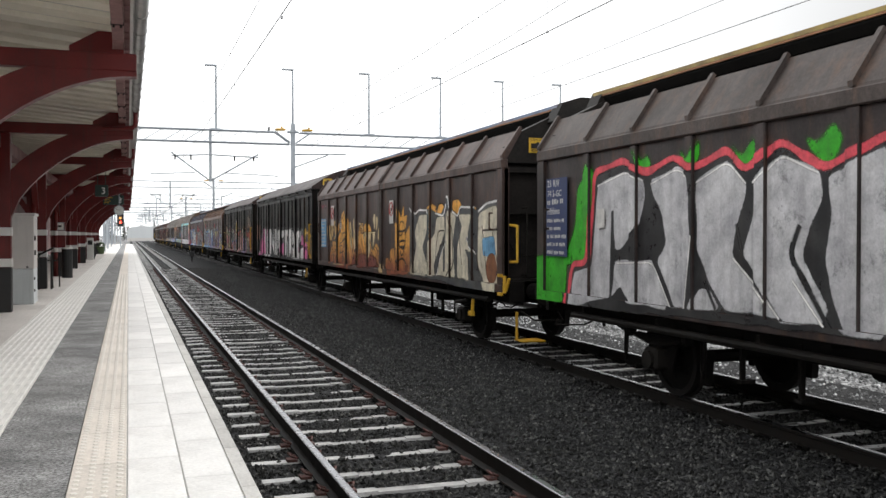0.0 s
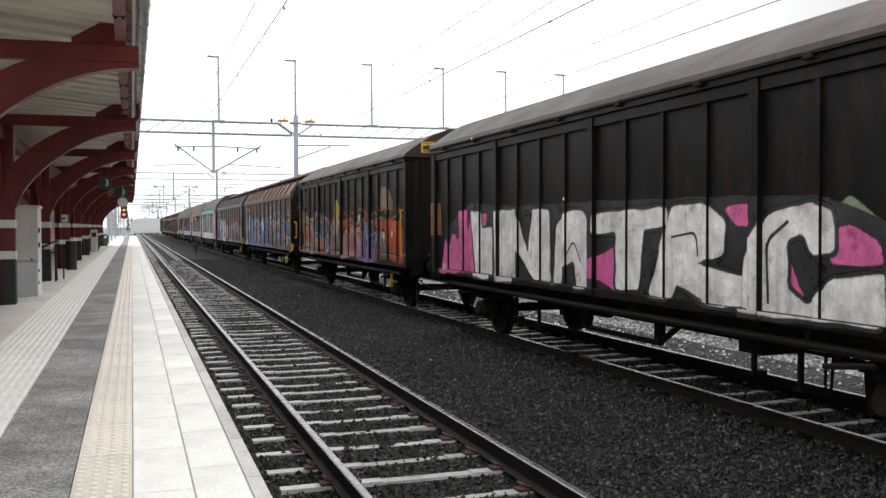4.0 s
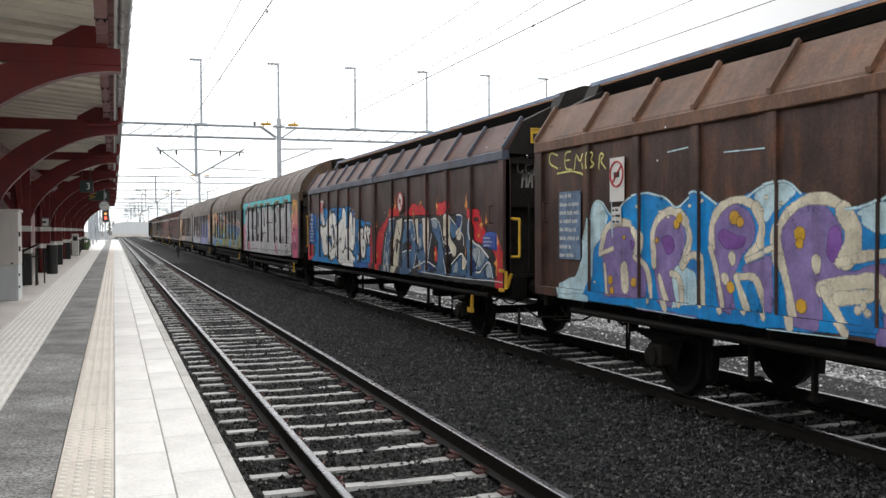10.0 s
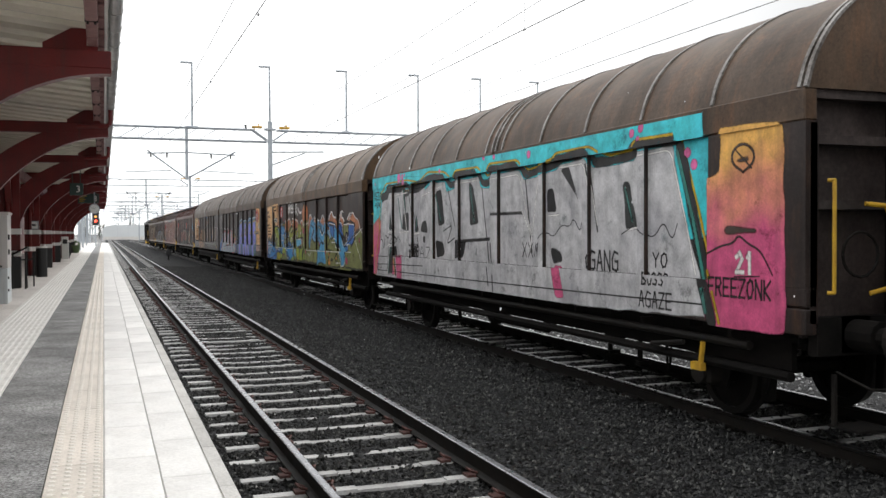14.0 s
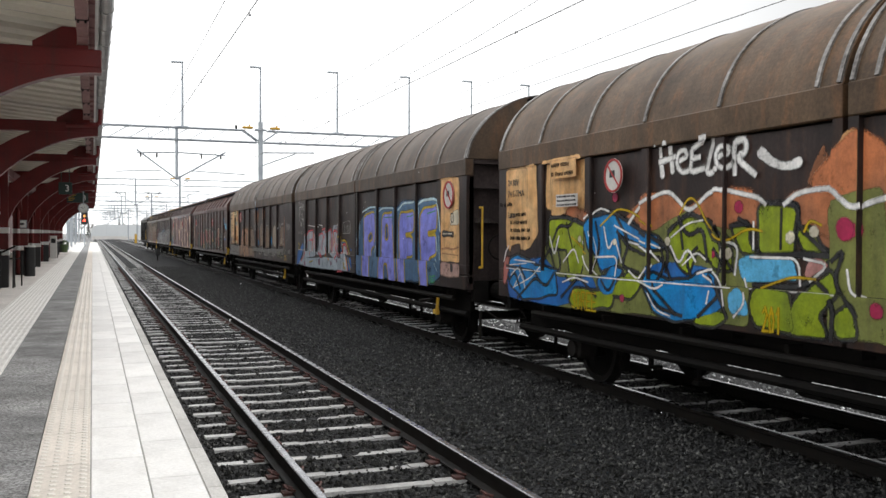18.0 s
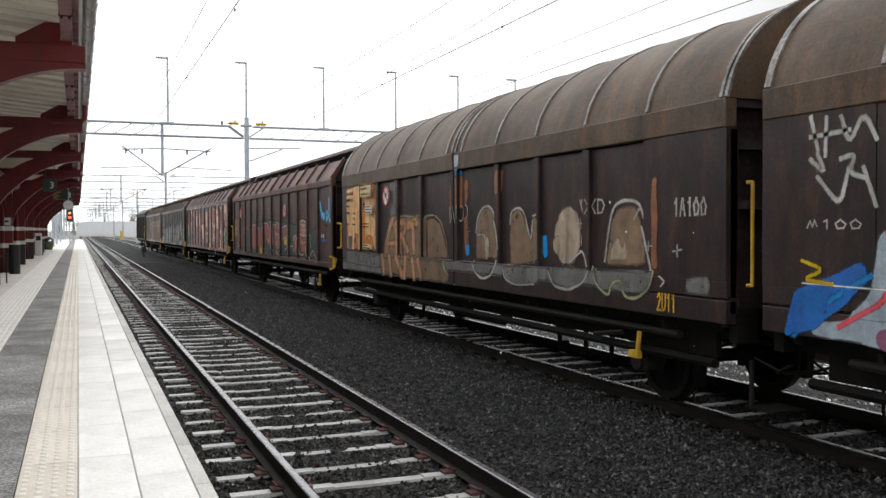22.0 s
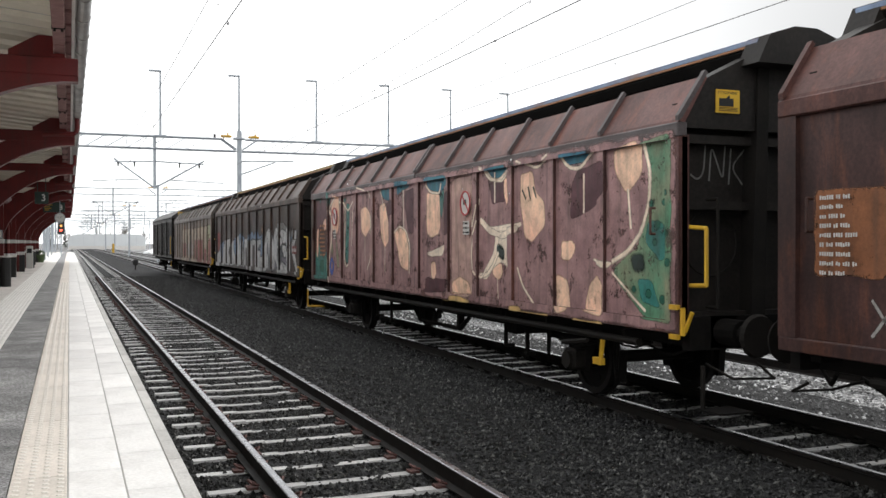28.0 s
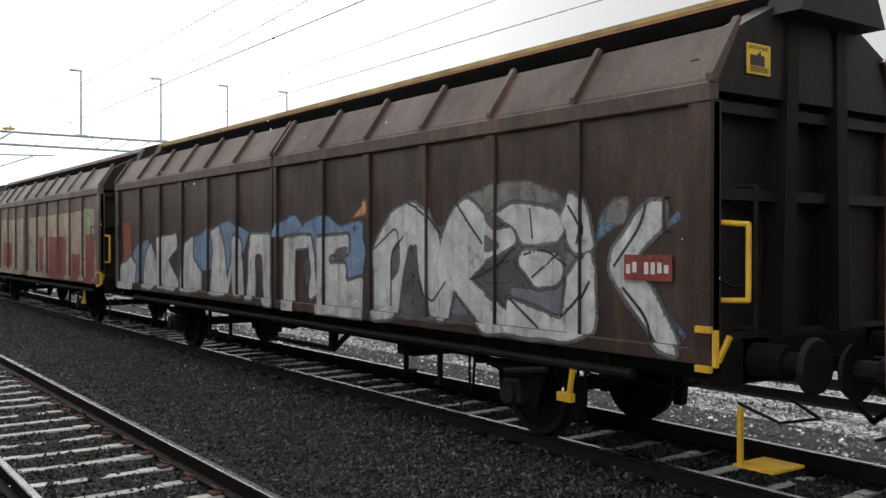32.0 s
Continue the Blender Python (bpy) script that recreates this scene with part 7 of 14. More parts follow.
# ---- graffiti: paint layers from the bottom up; places run from the trailing end, heights from the rail ----

# wagon 1 of the train
g_green = [
    blob("0.02,0.91 0.02,1.63 1.08,1.73 1.33,2.08 1.41,2.61 1.65,2.79 1.70,2.93 1.92,2.70 1.77,1.60 1.08,1.54 1.04,0.94"),
    blob("2.85,3.00 3.04,2.83 3.17,2.91 3.26,2.77 3.14,2.67 2.99,2.74"),
    blob("3.82,2.92 4.00,2.76 4.21,2.98 4.22,2.80 4.08,2.65 3.90,2.74"),
    blob("4.75,2.87 4.93,2.74 5.10,2.92 5.15,2.80 5.00,2.55 4.84,2.64"),
    blob("5.80,2.85 6.00,2.76 6.17,2.93 6.30,2.80 6.16,2.50 5.96,2.66")]
g_ground = [
    blob("1.92,2.72 2.61,2.83 3.14,2.65 3.73,2.79 4.08,2.63 4.70,2.79 4.96,2.58 5.51,2.80 6.07,2.51 6.78,2.73 6.80,1.10 6.05,1.10 3.74,1.06 1.17,0.94 1.28,1.53 1.71,1.57")]
g_rim = [
    line("1.08,0.94 1.25,1.56 1.74,1.60 1.89,2.77 2.61,2.87 3.14,2.68 3.73,2.83 4.08,2.67 4.70,2.83 4.96,2.59 5.51,2.83 6.07,2.54 6.78,2.76", 0.085)]
g_letters = [
    blob("1.98,2.62 2.68,2.74 3.09,2.61 3.14,2.44 2.99,2.07 2.57,1.77 2.41,1.76 2.39,2.27 2.32,2.27 2.29,1.17 1.74,1.06 1.18,0.96 1.30,1.47 1.80,1.53"),
    blob("2.43,1.64 3.27,1.67 3.67,1.13 2.79,1.13 2.55,1.33 2.32,1.17"),
    blob("3.24,2.59 3.79,2.72 4.04,2.60 4.11,1.94 3.99,1.15 3.74,1.15 3.39,1.66 3.58,1.87 3.48,2.19 3.29,2.42"),
    blob("4.14,2.55 4.70,2.72 5.02,2.46 4.89,2.13 4.77,1.74 5.16,1.48 5.48,1.18 4.65,1.20 4.39,1.45 4.17,1.82"),
    blob("4.02,1.15 4.22,1.40 4.41,1.40 4.59,1.19"),
    blob("5.13,2.49 5.51,2.72 6.02,2.52 6.06,2.28 5.90,2.04 5.80,1.76 6.13,1.31 6.06,1.16 5.53,1.16 4.95,1.76 5.09,2.13 5.18,2.32"),
    blob("6.12,2.48 6.78,2.68 6.80,1.12 6.32,1.12 6.16,1.45 6.09,1.74 6.15,2.14")]
g_slits = [
    line("5.75,2.02 5.63,1.78 5.83,1.54 6.13,1.16", 0.07),
    line("4.85,2.05 4.92,1.83", 0.05),
    line("4.49,1.21 4.32,1.46", 0.05)]
g_highlight = [
    line("1.98,2.59 2.68,2.72 3.06,2.60", 0.03),
    line("3.26,2.55 3.79,2.69 4.01,2.59", 0.03),
    line("4.16,2.52 4.70,2.70 4.98,2.47", 0.03),
    line("5.16,2.47 5.51,2.70 5.99,2.51", 0.03),
    line("3.99,1.15 4.11,1.94", 0.03),
    line("3.67,1.13 3.29,1.64 2.48,1.61", 0.03),
    line("5.48,1.18 5.16,1.46 4.80,1.72", 0.03),
    line("6.06,1.16 5.68,1.53", 0.03)]
spray(W0, A_HALF, depth_a, [
    ("graffiti_green", P_GREEN, g_green, 0),
    ("graffiti_ground", P_BLACK, g_ground, 0),
    ("graffiti_rim", P_ROSE, g_rim, 0),
    ("graffiti_letters", P_SILVER, g_letters, 0),
    ("graffiti_lines", P_BLACK, g_slits, 0),
    ("graffiti_highlight", P_WHITE, g_highlight, 0),
])
data_panel(W0, -1.425, 7.00, 1.94, 0.66, 0.56, INK_BLUE, INK_WHITE, 5, "dark blue data panel", 0)
data_panel(W0, -1.425, 7.00, 2.49, 0.66, 0.54, INK_BLUE, INK_WHITE, 0, "dark blue data panel", 0)
data_panel(W0, -1.428, 7.03, 2.43, 0.56, 0.16, None, INK_WHITE, 1, "", 2)
writing("lettering", "21 RIV", 0.14, INK_WHITE, W0, pose(-1.430, 7.29, 2.64) @ SIDEWAYS)
writing("lettering", "74 S-GC", 0.13, INK_WHITE, W0, pose(-1.430, 7.29, 2.50) @ SIDEWAYS)
writing("lettering", "Hbbins", 0.14, INK_WHITE, W0, pose(-1.430, 7.29, 2.25) @ SIDEWAYS)
data_panel(W0, -1.425, 5.73, 2.17, 0.21, 0.24, SIGN_WHITE, INK_WHITE, 1, "small white label", 1)

# wagon 2 of the train
g_ochre = [
    blob("8.43,1.03 8.47,1.35 9.00,1.42 9.20,1.68 9.58,1.70 9.89,2.01 10.17,2.19 10.21,1.11"),
    blob("9.00,2.28 9.33,2.19 9.20,2.62 9.49,2.34 9.71,2.64 9.69,2.35 10.00,2.42 9.84,2.14 9.88,1.71 9.58,1.44 9.10,1.69 9.14,2.03"),
    blob("11.48,2.49 11.72,2.58 11.98,2.51 11.98,2.09 11.47,1.79"),
    blob("11.98,2.38 12.11,2.54 12.41,2.58 12.49,2.39 12.23,2.33"),
    blob("12.90,2.44 12.97,2.59 13.23,2.63 13.45,2.50 13.42,2.33 13.24,2.33"),
    blob("14.01,2.43 14.13,2.48 14.21,2.38 14.21,2.15 14.08,2.05")]
g_shade = [
    blob("10.24,1.10 10.24,2.58 10.70,2.34 10.82,2.49 11.51,2.45 11.58,2.49 12.23,2.33 12.70,2.70 12.86,2.63 12.97,2.37 13.24,2.31 13.34,2.47 14.06,2.44 14.26,2.40 14.68,2.51 15.14,2.52 15.16,0.94 14.18,0.89 12.60,1.07")]
g_letters = [
    blob("10.85,2.37 11.47,2.37 11.36,2.02 11.07,1.73 11.45,1.26 11.45,1.12 10.31,1.13 10.64,1.72 10.56,2.02"),
    blob("11.53,1.82 11.90,2.00 12.01,2.31 12.45,2.32 12.52,2.01 12.01,1.55 11.82,1.34 11.91,1.15 11.48,1.14"),
    blob("12.59,2.31 12.77,2.43 13.13,2.30 12.97,1.83 13.06,1.17 11.99,1.16 12.24,1.55 12.40,1.75 12.38,1.24 12.50,1.26 12.50,1.82"),
    blob("13.26,2.32 13.53,2.34 14.06,2.32 13.86,1.95 13.65,1.89 14.15,1.63 13.56,1.72 13.82,1.50 13.93,1.16 13.20,1.16 13.20,1.71 13.46,2.12"),
    blob("14.30,2.31 14.72,2.42 15.14,2.44 15.16,0.97 14.62,1.01 14.47,1.26 14.25,1.46 14.27,2.00")]
g_rim = [
    line("10.31,2.52 10.57,2.38 10.82,2.48 11.48,2.45 11.53,2.40", 0.05),
    line("11.95,2.38 12.42,2.32 12.61,2.61 12.79,2.71 12.84,2.49", 0.05),
    line("12.94,2.39 13.24,2.29 13.34,2.47 14.08,2.44", 0.05),
    line("14.30,2.37 14.66,2.49 15.14,2.52", 0.05),
    line("13.86,1.95 13.65,1.89 14.15,1.63", 0.03),
    line("11.99,1.16 12.24,1.55 12.59,1.88", 0.03)]
g_lines = [
    line("11.53,1.81 11.59,1.18", 0.03),
    line("11.86,1.20 11.98,1.75 12.11,2.04 12.45,2.04", 0.03),
    line("12.70,2.45 12.92,2.01 12.98,1.40 12.71,1.19", 0.04),
    line("11.91,2.45 12.23,2.60 12.47,2.52", 0.03),
    line("13.29,2.33 13.32,1.89 13.44,1.42", 0.03),
    line("13.82,1.84 13.91,1.45 14.09,1.15", 0.03),
    line("14.47,2.11 14.59,1.64 14.65,1.38", 0.03),
    line("14.53,2.04 15.28,2.05", 0.04),
    line("14.00,1.78 14.25,1.52 14.34,1.26", 0.03),
    line("14.94,2.00 15.15,1.51 15.29,1.23", 0.03),
    line("15.35,1.76 15.54,1.67 15.72,1.27", 0.03),
    line("12.53,1.82 12.17,1.75 12.11,1.35", 0.03),
    line("9.39,2.19 9.34,1.70 9.58,1.48 9.82,1.71 9.86,2.10", 0.03),
    line("9.26,1.10 9.26,1.37 9.58,1.46 9.86,1.39 9.90,1.14", 0.03),
    line("9.33,2.03 9.77,2.04", 0.04),
    line("9.41,1.70 9.75,1.71", 0.04)]
g_sticker = [
    blob("14.48,1.91 15.05,1.94 15.07,1.61 14.50,1.59")]
g_rust = [
    disc(14.89, 1.40, 0.25)]
g_mofo = [
    blob("1.69,2.24 1.79,2.25 1.86,2.27 1.91,2.03 1.99,1.97 2.00,2.28 2.08,2.28 2.10,2.08 2.14,2.00 2.13,1.80 1.89,1.79 1.72,1.94"),
    blob("2.09,2.22 2.20,2.29 2.27,2.25 2.34,2.05 2.26,1.89 2.14,1.91"),
    blob("2.39,2.35 2.57,2.39 2.65,2.37 2.65,2.30 2.49,2.24 2.57,2.21 2.49,2.16 2.49,2.00 2.41,2.02"),
    blob("2.60,1.97 2.61,2.16 2.71,2.22 2.80,2.20 2.89,2.23 2.93,2.07 2.87,1.84 2.78,1.86 2.66,1.86")]
g_bigA = [
    blob("2.85,2.15 3.19,2.32 3.21,2.24 3.15,2.07 2.89,1.92"),
    blob("3.23,2.07 3.26,2.24 3.36,2.41 3.53,2.57 3.76,2.63 3.94,2.61 4.05,2.53 4.06,1.06 3.64,1.09 3.51,1.19 3.58,1.49 3.51,1.77 3.23,1.92"),
    blob("2.23,1.77 2.49,1.92 2.62,1.80 2.90,1.79 2.92,1.14 2.46,1.13 2.28,1.53"),
    blob("2.97,1.66 3.01,1.87 3.16,1.99 3.30,2.04 3.47,1.99 3.51,1.77 3.54,1.49 3.50,1.19 2.94,1.14"),
    blob("1.87,1.07 1.77,1.21 2.01,1.51 2.19,1.69 2.26,1.53 2.37,1.20")]
g_slate = [
    line("2.21,1.75 2.28,1.42 2.44,1.10", 0.07),
    line("2.32,1.80 2.93,1.80", 0.07),
    line("2.93,1.76 2.89,1.89 3.08,2.04 3.33,2.07", 0.08),
    line("3.19,2.07 3.22,2.27 3.33,2.41", 0.08),
    line("3.64,1.35 3.77,1.22 4.02,1.15", 0.07),
    line("3.57,2.01 4.05,2.03", 0.04),
    line("3.57,2.02 3.53,1.77 3.98,1.90", 0.04),
    line("3.49,2.40 3.79,2.55", 0.05),
    line("3.65,2.23 3.65,2.11", 0.06),
    line("3.73,1.73 3.74,1.59", 0.06),
    line("3.55,1.10 3.64,1.40", 0.04),
    line("2.62,1.65 2.82,1.55 2.74,1.41 2.54,1.35", 0.03),
    line("2.82,1.54 3.01,1.53", 0.03),
    line("3.16,1.62 3.51,1.68", 0.03),
    line("3.20,1.44 3.41,1.53", 0.03),
    line("3.22,1.77 3.26,1.87", 0.03),
    line("1.92,1.16 2.19,1.41", 0.03),
    line("2.10,1.52 2.06,1.29", 0.03)]
g_mline = [
    line("1.96,2.20 2.02,1.86", 0.02),
    line("2.20,2.17 2.22,2.00", 0.02),
    line("2.74,2.13 2.76,1.97", 0.02)]
g_redtag = [
    *word("TNFTA", 0.56, 1.30, 2.79, 2.87, 0.025)]
g_ochre2 = [
    blob("4.21,1.10 4.28,1.70 4.51,2.00 4.63,2.00 4.81,1.85 5.09,1.99 5.33,1.79 5.36,1.18"),
    blob("5.42,1.12 5.44,1.86 5.55,2.13 5.74,2.27 5.92,2.28 6.07,2.15 6.15,1.99 6.11,1.10"),
    blob("3.87,2.46 4.27,2.40 4.43,2.14 4.51,1.71 4.40,0.97 4.21,1.03 4.12,1.85"),
    blob("6.04,2.17 6.15,2.23 6.32,2.21 6.48,2.25 6.70,2.20 6.90,2.02 6.10,2.00"),
    blob("6.10,1.99 6.65,1.99 6.86,1.58 7.33,1.76 7.60,1.60 7.73,1.18 7.15,1.16 6.11,1.17"),
    blob("8.17,1.26 8.21,1.40 8.39,1.44 8.50,1.36 8.57,1.39 8.60,1.59 8.74,1.65 8.93,1.65 9.00,1.33 8.99,1.14 8.17,1.16")]
g_pale2 = [
    blob("4.43,2.29 4.58,2.34 4.73,2.00 4.69,1.57 4.54,1.71"),
    blob("4.83,2.31 5.01,2.43 5.11,2.34 5.29,1.99 5.36,1.66 5.16,1.51 4.95,1.71"),
    blob("5.92,1.99 7.28,2.02 7.10,1.64 6.96,1.52 6.97,1.96 6.80,1.96 6.75,1.75 6.60,1.38 6.49,1.38 6.49,1.93 6.21,1.93 6.24,1.74 6.10,1.80"),
    blob("6.97,2.28 7.09,2.50 7.18,2.47 7.23,2.50 7.25,2.39 7.19,2.10 7.12,2.08 7.09,2.28"),
    blob("7.25,2.39 7.37,2.43 7.49,2.38 7.46,2.21 7.37,2.07 7.28,2.10 7.34,2.24 7.28,2.30"),
    blob("7.44,1.88 7.52,2.13 7.61,2.18 7.65,2.07 7.64,1.77 7.58,1.82 7.51,1.82"),
    blob("7.69,1.20 7.81,1.29 7.98,1.25 8.10,1.05 7.73,1.06")]
g_red2 = [
    blob("2.89,1.02 3.26,1.44 3.71,1.53 4.04,1.39 4.13,1.02"),
    blob("5.43,1.12 5.49,1.46 6.10,1.48 6.96,1.46 7.34,1.37 7.34,1.17 6.33,1.12"),
    blob("4.67,1.13 4.88,1.43 5.23,1.41 5.30,1.18")]
g_lines2 = [
    line("4.51,2.03 4.74,1.57 4.88,1.43", 0.04),
    line("4.83,2.28 4.88,1.71 5.02,1.47 5.30,1.52 5.36,1.66 5.22,1.99", 0.035),
    line("5.55,2.16 5.80,2.27 6.04,2.15 6.21,1.87 6.27,1.49", 0.04),
    line("5.92,2.02 7.28,2.03 7.05,1.64", 0.04),
    line("5.74,1.86 6.10,1.48 6.22,1.30", 0.035),
    line("6.80,1.96 6.97,1.96 7.00,1.58", 0.035),
    line("7.10,1.70 7.42,1.60 7.60,1.22", 0.035),
    line("7.00,1.64 7.33,1.54 7.47,1.21", 0.03),
    line("6.86,1.52 7.05,1.41 7.10,1.30", 0.035),
    line("5.49,1.99 5.47,1.52", 0.035),
    line("4.12,2.41 4.43,2.00 4.51,1.63", 0.035),
    line("3.70,2.00 4.04,1.85 4.39,1.41 4.33,1.04", 0.035),
    line("7.49,1.57 7.53,1.56", 0.05),
    line("7.38,1.26 7.43,1.23", 0.05),
    line("7.73,1.23 7.77,1.21", 0.05),
    line("5.74,1.40 5.68,1.20", 0.03),
    line("5.87,1.47 5.93,1.22", 0.03),
    line("6.49,1.75 6.38,1.56 6.49,1.44", 0.03),
    line("8.17,1.34 8.21,1.27", 0.04),
    line("8.60,1.32 8.71,1.40", 0.04),
    line("9.06,1.15 9.07,1.29 9.15,1.36 9.29,1.40", 0.04),
    *word("ONE", 5.59, 5.98, 1.99, 2.15, 0.03),
    line("9.43,2.24 9.68,2.27 9.83,2.02 9.78,1.73 9.64,1.51 9.48,1.50 9.37,1.72 9.32,2.02 9.43,2.24", 0.03),
    line("9.29,2.02 9.48,2.06 9.63,2.02 9.48,1.93 9.32,1.98", 0.03),
    line("9.63,2.06 9.83,2.08", 0.03),
    line("9.40,1.80 9.59,1.84 9.83,1.82", 0.05),
    line("9.43,1.69 9.63,1.64 9.74,1.71", 0.05),
    line("9.08,1.11 9.16,1.34 9.48,1.43 9.79,1.40 9.89,1.16", 0.03),
    *word("1:2", 10.56, 11.12, 1.17, 1.33, 0.03)]
g_glint1 = [
    line("4.51,2.29 4.65,1.98 4.74,1.62", 0.06),
    line("4.99,2.36 5.09,2.16 5.21,1.81", 0.07),
    line("5.57,2.25 5.75,2.25 5.95,2.13", 0.05),
    line("5.44,2.09 5.46,1.76", 0.04),
    line("6.15,2.01 6.76,2.02 7.22,2.02", 0.04),
    line("2.53,1.66 2.90,1.70", 0.04),
    line("2.53,1.11 3.11,1.12 3.77,1.12", 0.03)]
g_inner1 = [
    line("3.69,2.35 4.02,2.58", 0.03),
    line("3.27,1.71 4.12,1.89 3.95,1.53 3.27,1.44", 0.035),
    line("3.63,1.99 3.76,1.72", 0.03),
    line("4.40,2.32 4.69,1.86 4.84,1.51", 0.035),
    line("4.87,2.28 4.99,1.87 5.12,1.52 5.31,1.58", 0.035),
    line("5.40,1.76 5.62,1.60 5.54,1.32", 0.035),
    line("5.99,2.09 6.19,1.67 6.27,1.36", 0.035),
    line("5.62,1.71 5.80,1.49 5.76,1.22", 0.03),
    line("6.63,1.83 6.76,1.69 6.70,1.49", 0.035),
    line("6.35,1.37 6.56,1.26 6.77,1.40 6.90,1.22", 0.03),
    line("2.53,1.48 2.90,1.53 2.83,1.28", 0.03),
    line("4.01,1.47 4.18,1.35 4.07,1.15", 0.03),
    line("4.68,1.38 4.93,1.30 5.17,1.46", 0.03)]
spray(W1, A_HALF, depth_a, [
    ("graffiti_ochre", P_AMBER, g_ochre, 0),
    ("graffiti_ochre", P_AMBER, g_ochre2, 0),
    ("graffiti_red", P_REDSOFT, g_red2, 0),
    ("graffiti_pale", P_TANPALE2, g_pale2, 0),
    ("graffiti_lines", P_BROWN, g_lines2, 0),
    ("graffiti_orange", P_AMBER, g_bigA, 0),
    ("graffiti_glint", P_TANPALE2, g_glint1, 0),
    ("graffiti_lines", P_BROWN, g_inner1, 0),
    ("graffiti_shade", P_SLATE, g_slate, 0),
    ("graffiti_mofo", P_TANPALE, g_mofo, 0),
    ("graffiti_lines", P_BROWN, g_mline, 0),
    ("graffiti_red", P_BERRY, g_redtag, 0),
    ("graffiti_shade", P_SLATE, g_shade, 0),
    ("graffiti_letters", P_CREAM, g_letters, 0),
    ("graffiti_rim", P_WHITE, g_rim, 0),
    ("graffiti_lines", P_BROWN, g_lines, 0),
    ("graffiti_patch", P_STEELBLUE, g_sticker, 0),
    ("graffiti_rust", P_RUST, g_rust, 0),
])
ban_sign(W1, -1.42, -0.96, 2.49, 0.2)
ban_sign(W1, -1.42, 5.50, 2.53, 0.22)
data_panel(W1, -1.425, 4.38, 2.23, 0.22, 0.22, SIGN_WHITE, NEAR_BLACK, 4, "small white label", 9)
data_panel(W1, -1.425, 6.74, 2.02, 0.72, 0.86, P_STEELBLUE, INK_WHITE, 8, "faded blue data panel", 10)

# wagon 3 of the train
g_ground = [
    blob("0.52,1.05 0.77,1.95 2.10,2.37 4.14,2.27 6.23,2.28 9.26,2.26 10.96,2.22 11.66,2.01 12.06,1.75 11.84,1.18 10.24,1.14 6.73,1.11")]
g_pink = [
    blob("0.89,1.11 1.09,1.70 1.53,1.73 1.79,1.34 2.09,2.19 2.38,1.95 2.28,1.12"),
    blob("9.57,2.13 10.01,2.17 10.09,1.94 9.77,1.94"),
    blob("11.03,1.87 11.35,1.97 11.66,1.81 11.72,1.62 11.09,1.60"),
    blob("11.74,1.63 12.01,1.72 12.26,1.60 12.34,1.33 12.23,1.11 11.74,1.14"),
    blob("2.50,2.13 2.89,2.18 2.88,1.95 2.57,1.93"),
    blob("6.48,1.47 7.33,1.68 7.45,1.10 6.61,1.29"),
    blob("10.39,1.58 10.54,1.66 10.79,1.28 10.54,1.23")]
g_letters = [
    blob("2.09,2.21 2.62,2.21 2.69,1.89 3.15,1.95 3.13,1.04 2.36,1.06"),
    blob("3.37,2.20 4.14,2.21 4.62,1.53 4.79,2.20 5.39,2.19 5.44,1.14 4.84,1.13 4.13,1.62 4.13,1.06 3.43,1.03"),
    blob("5.53,1.12 5.62,1.95 5.96,2.16 6.44,2.15 6.64,1.95 6.63,1.10 6.27,1.10 6.17,1.46 5.81,1.36 5.81,1.12"),
    blob("6.79,2.11 8.51,2.16 8.51,1.94 8.00,1.90 7.89,1.17 7.33,1.16 7.34,1.86 6.79,1.85"),
    blob("8.61,2.17 9.26,2.18 9.60,2.00 9.57,1.64 9.07,1.55 10.01,1.42 10.01,1.13 9.25,1.12 8.70,1.31 8.60,1.12 8.10,1.13"),
    blob("9.85,1.08 9.90,1.64 10.24,2.05 10.89,2.16 11.12,2.08 11.16,1.71 10.89,1.67 10.75,1.87 10.54,1.80 10.54,1.37 10.82,1.21 11.09,1.47 11.72,1.56 11.74,1.12")]
g_ochre = [
    blob("11.79,2.04 11.95,2.21 12.23,2.06 12.54,2.11 12.55,1.44 12.34,1.42 12.33,1.64 11.84,1.72"),
    blob("12.57,2.12 12.93,1.97 13.38,1.89 13.41,1.15 12.57,1.18")]
g_dark = [
    blob("11.95,1.97 12.44,2.00 12.44,1.70 11.95,1.72"),
    blob("12.69,1.82 12.93,1.90 13.12,1.77 13.07,1.32 12.71,1.30")]
g_green = [
    blob("11.09,2.04 11.32,2.21 11.47,2.13 11.69,1.97 11.74,1.75 11.35,1.94")]
g_lines = [
    line("8.61,1.82 9.08,1.88 9.11,1.63", 0.03),
    line("5.95,1.56 6.17,1.75 6.38,1.47", 0.03),
    line("10.96,1.60 11.72,1.59", 0.03),
    line("10.27,1.22 10.24,1.80 10.54,1.98", 0.04)]
g_lstart = [
    blob("0.46,1.03 0.65,1.66 0.81,1.77 0.93,1.57 1.11,1.82 1.32,1.78 1.39,1.39 1.75,1.09"),
    blob("1.45,2.22 1.93,2.25 1.95,1.09 1.78,1.09 1.52,1.40")]
g_patch = [
    blob("-0.12,2.43 0.44,2.40 0.49,1.76 -0.03,1.75")]
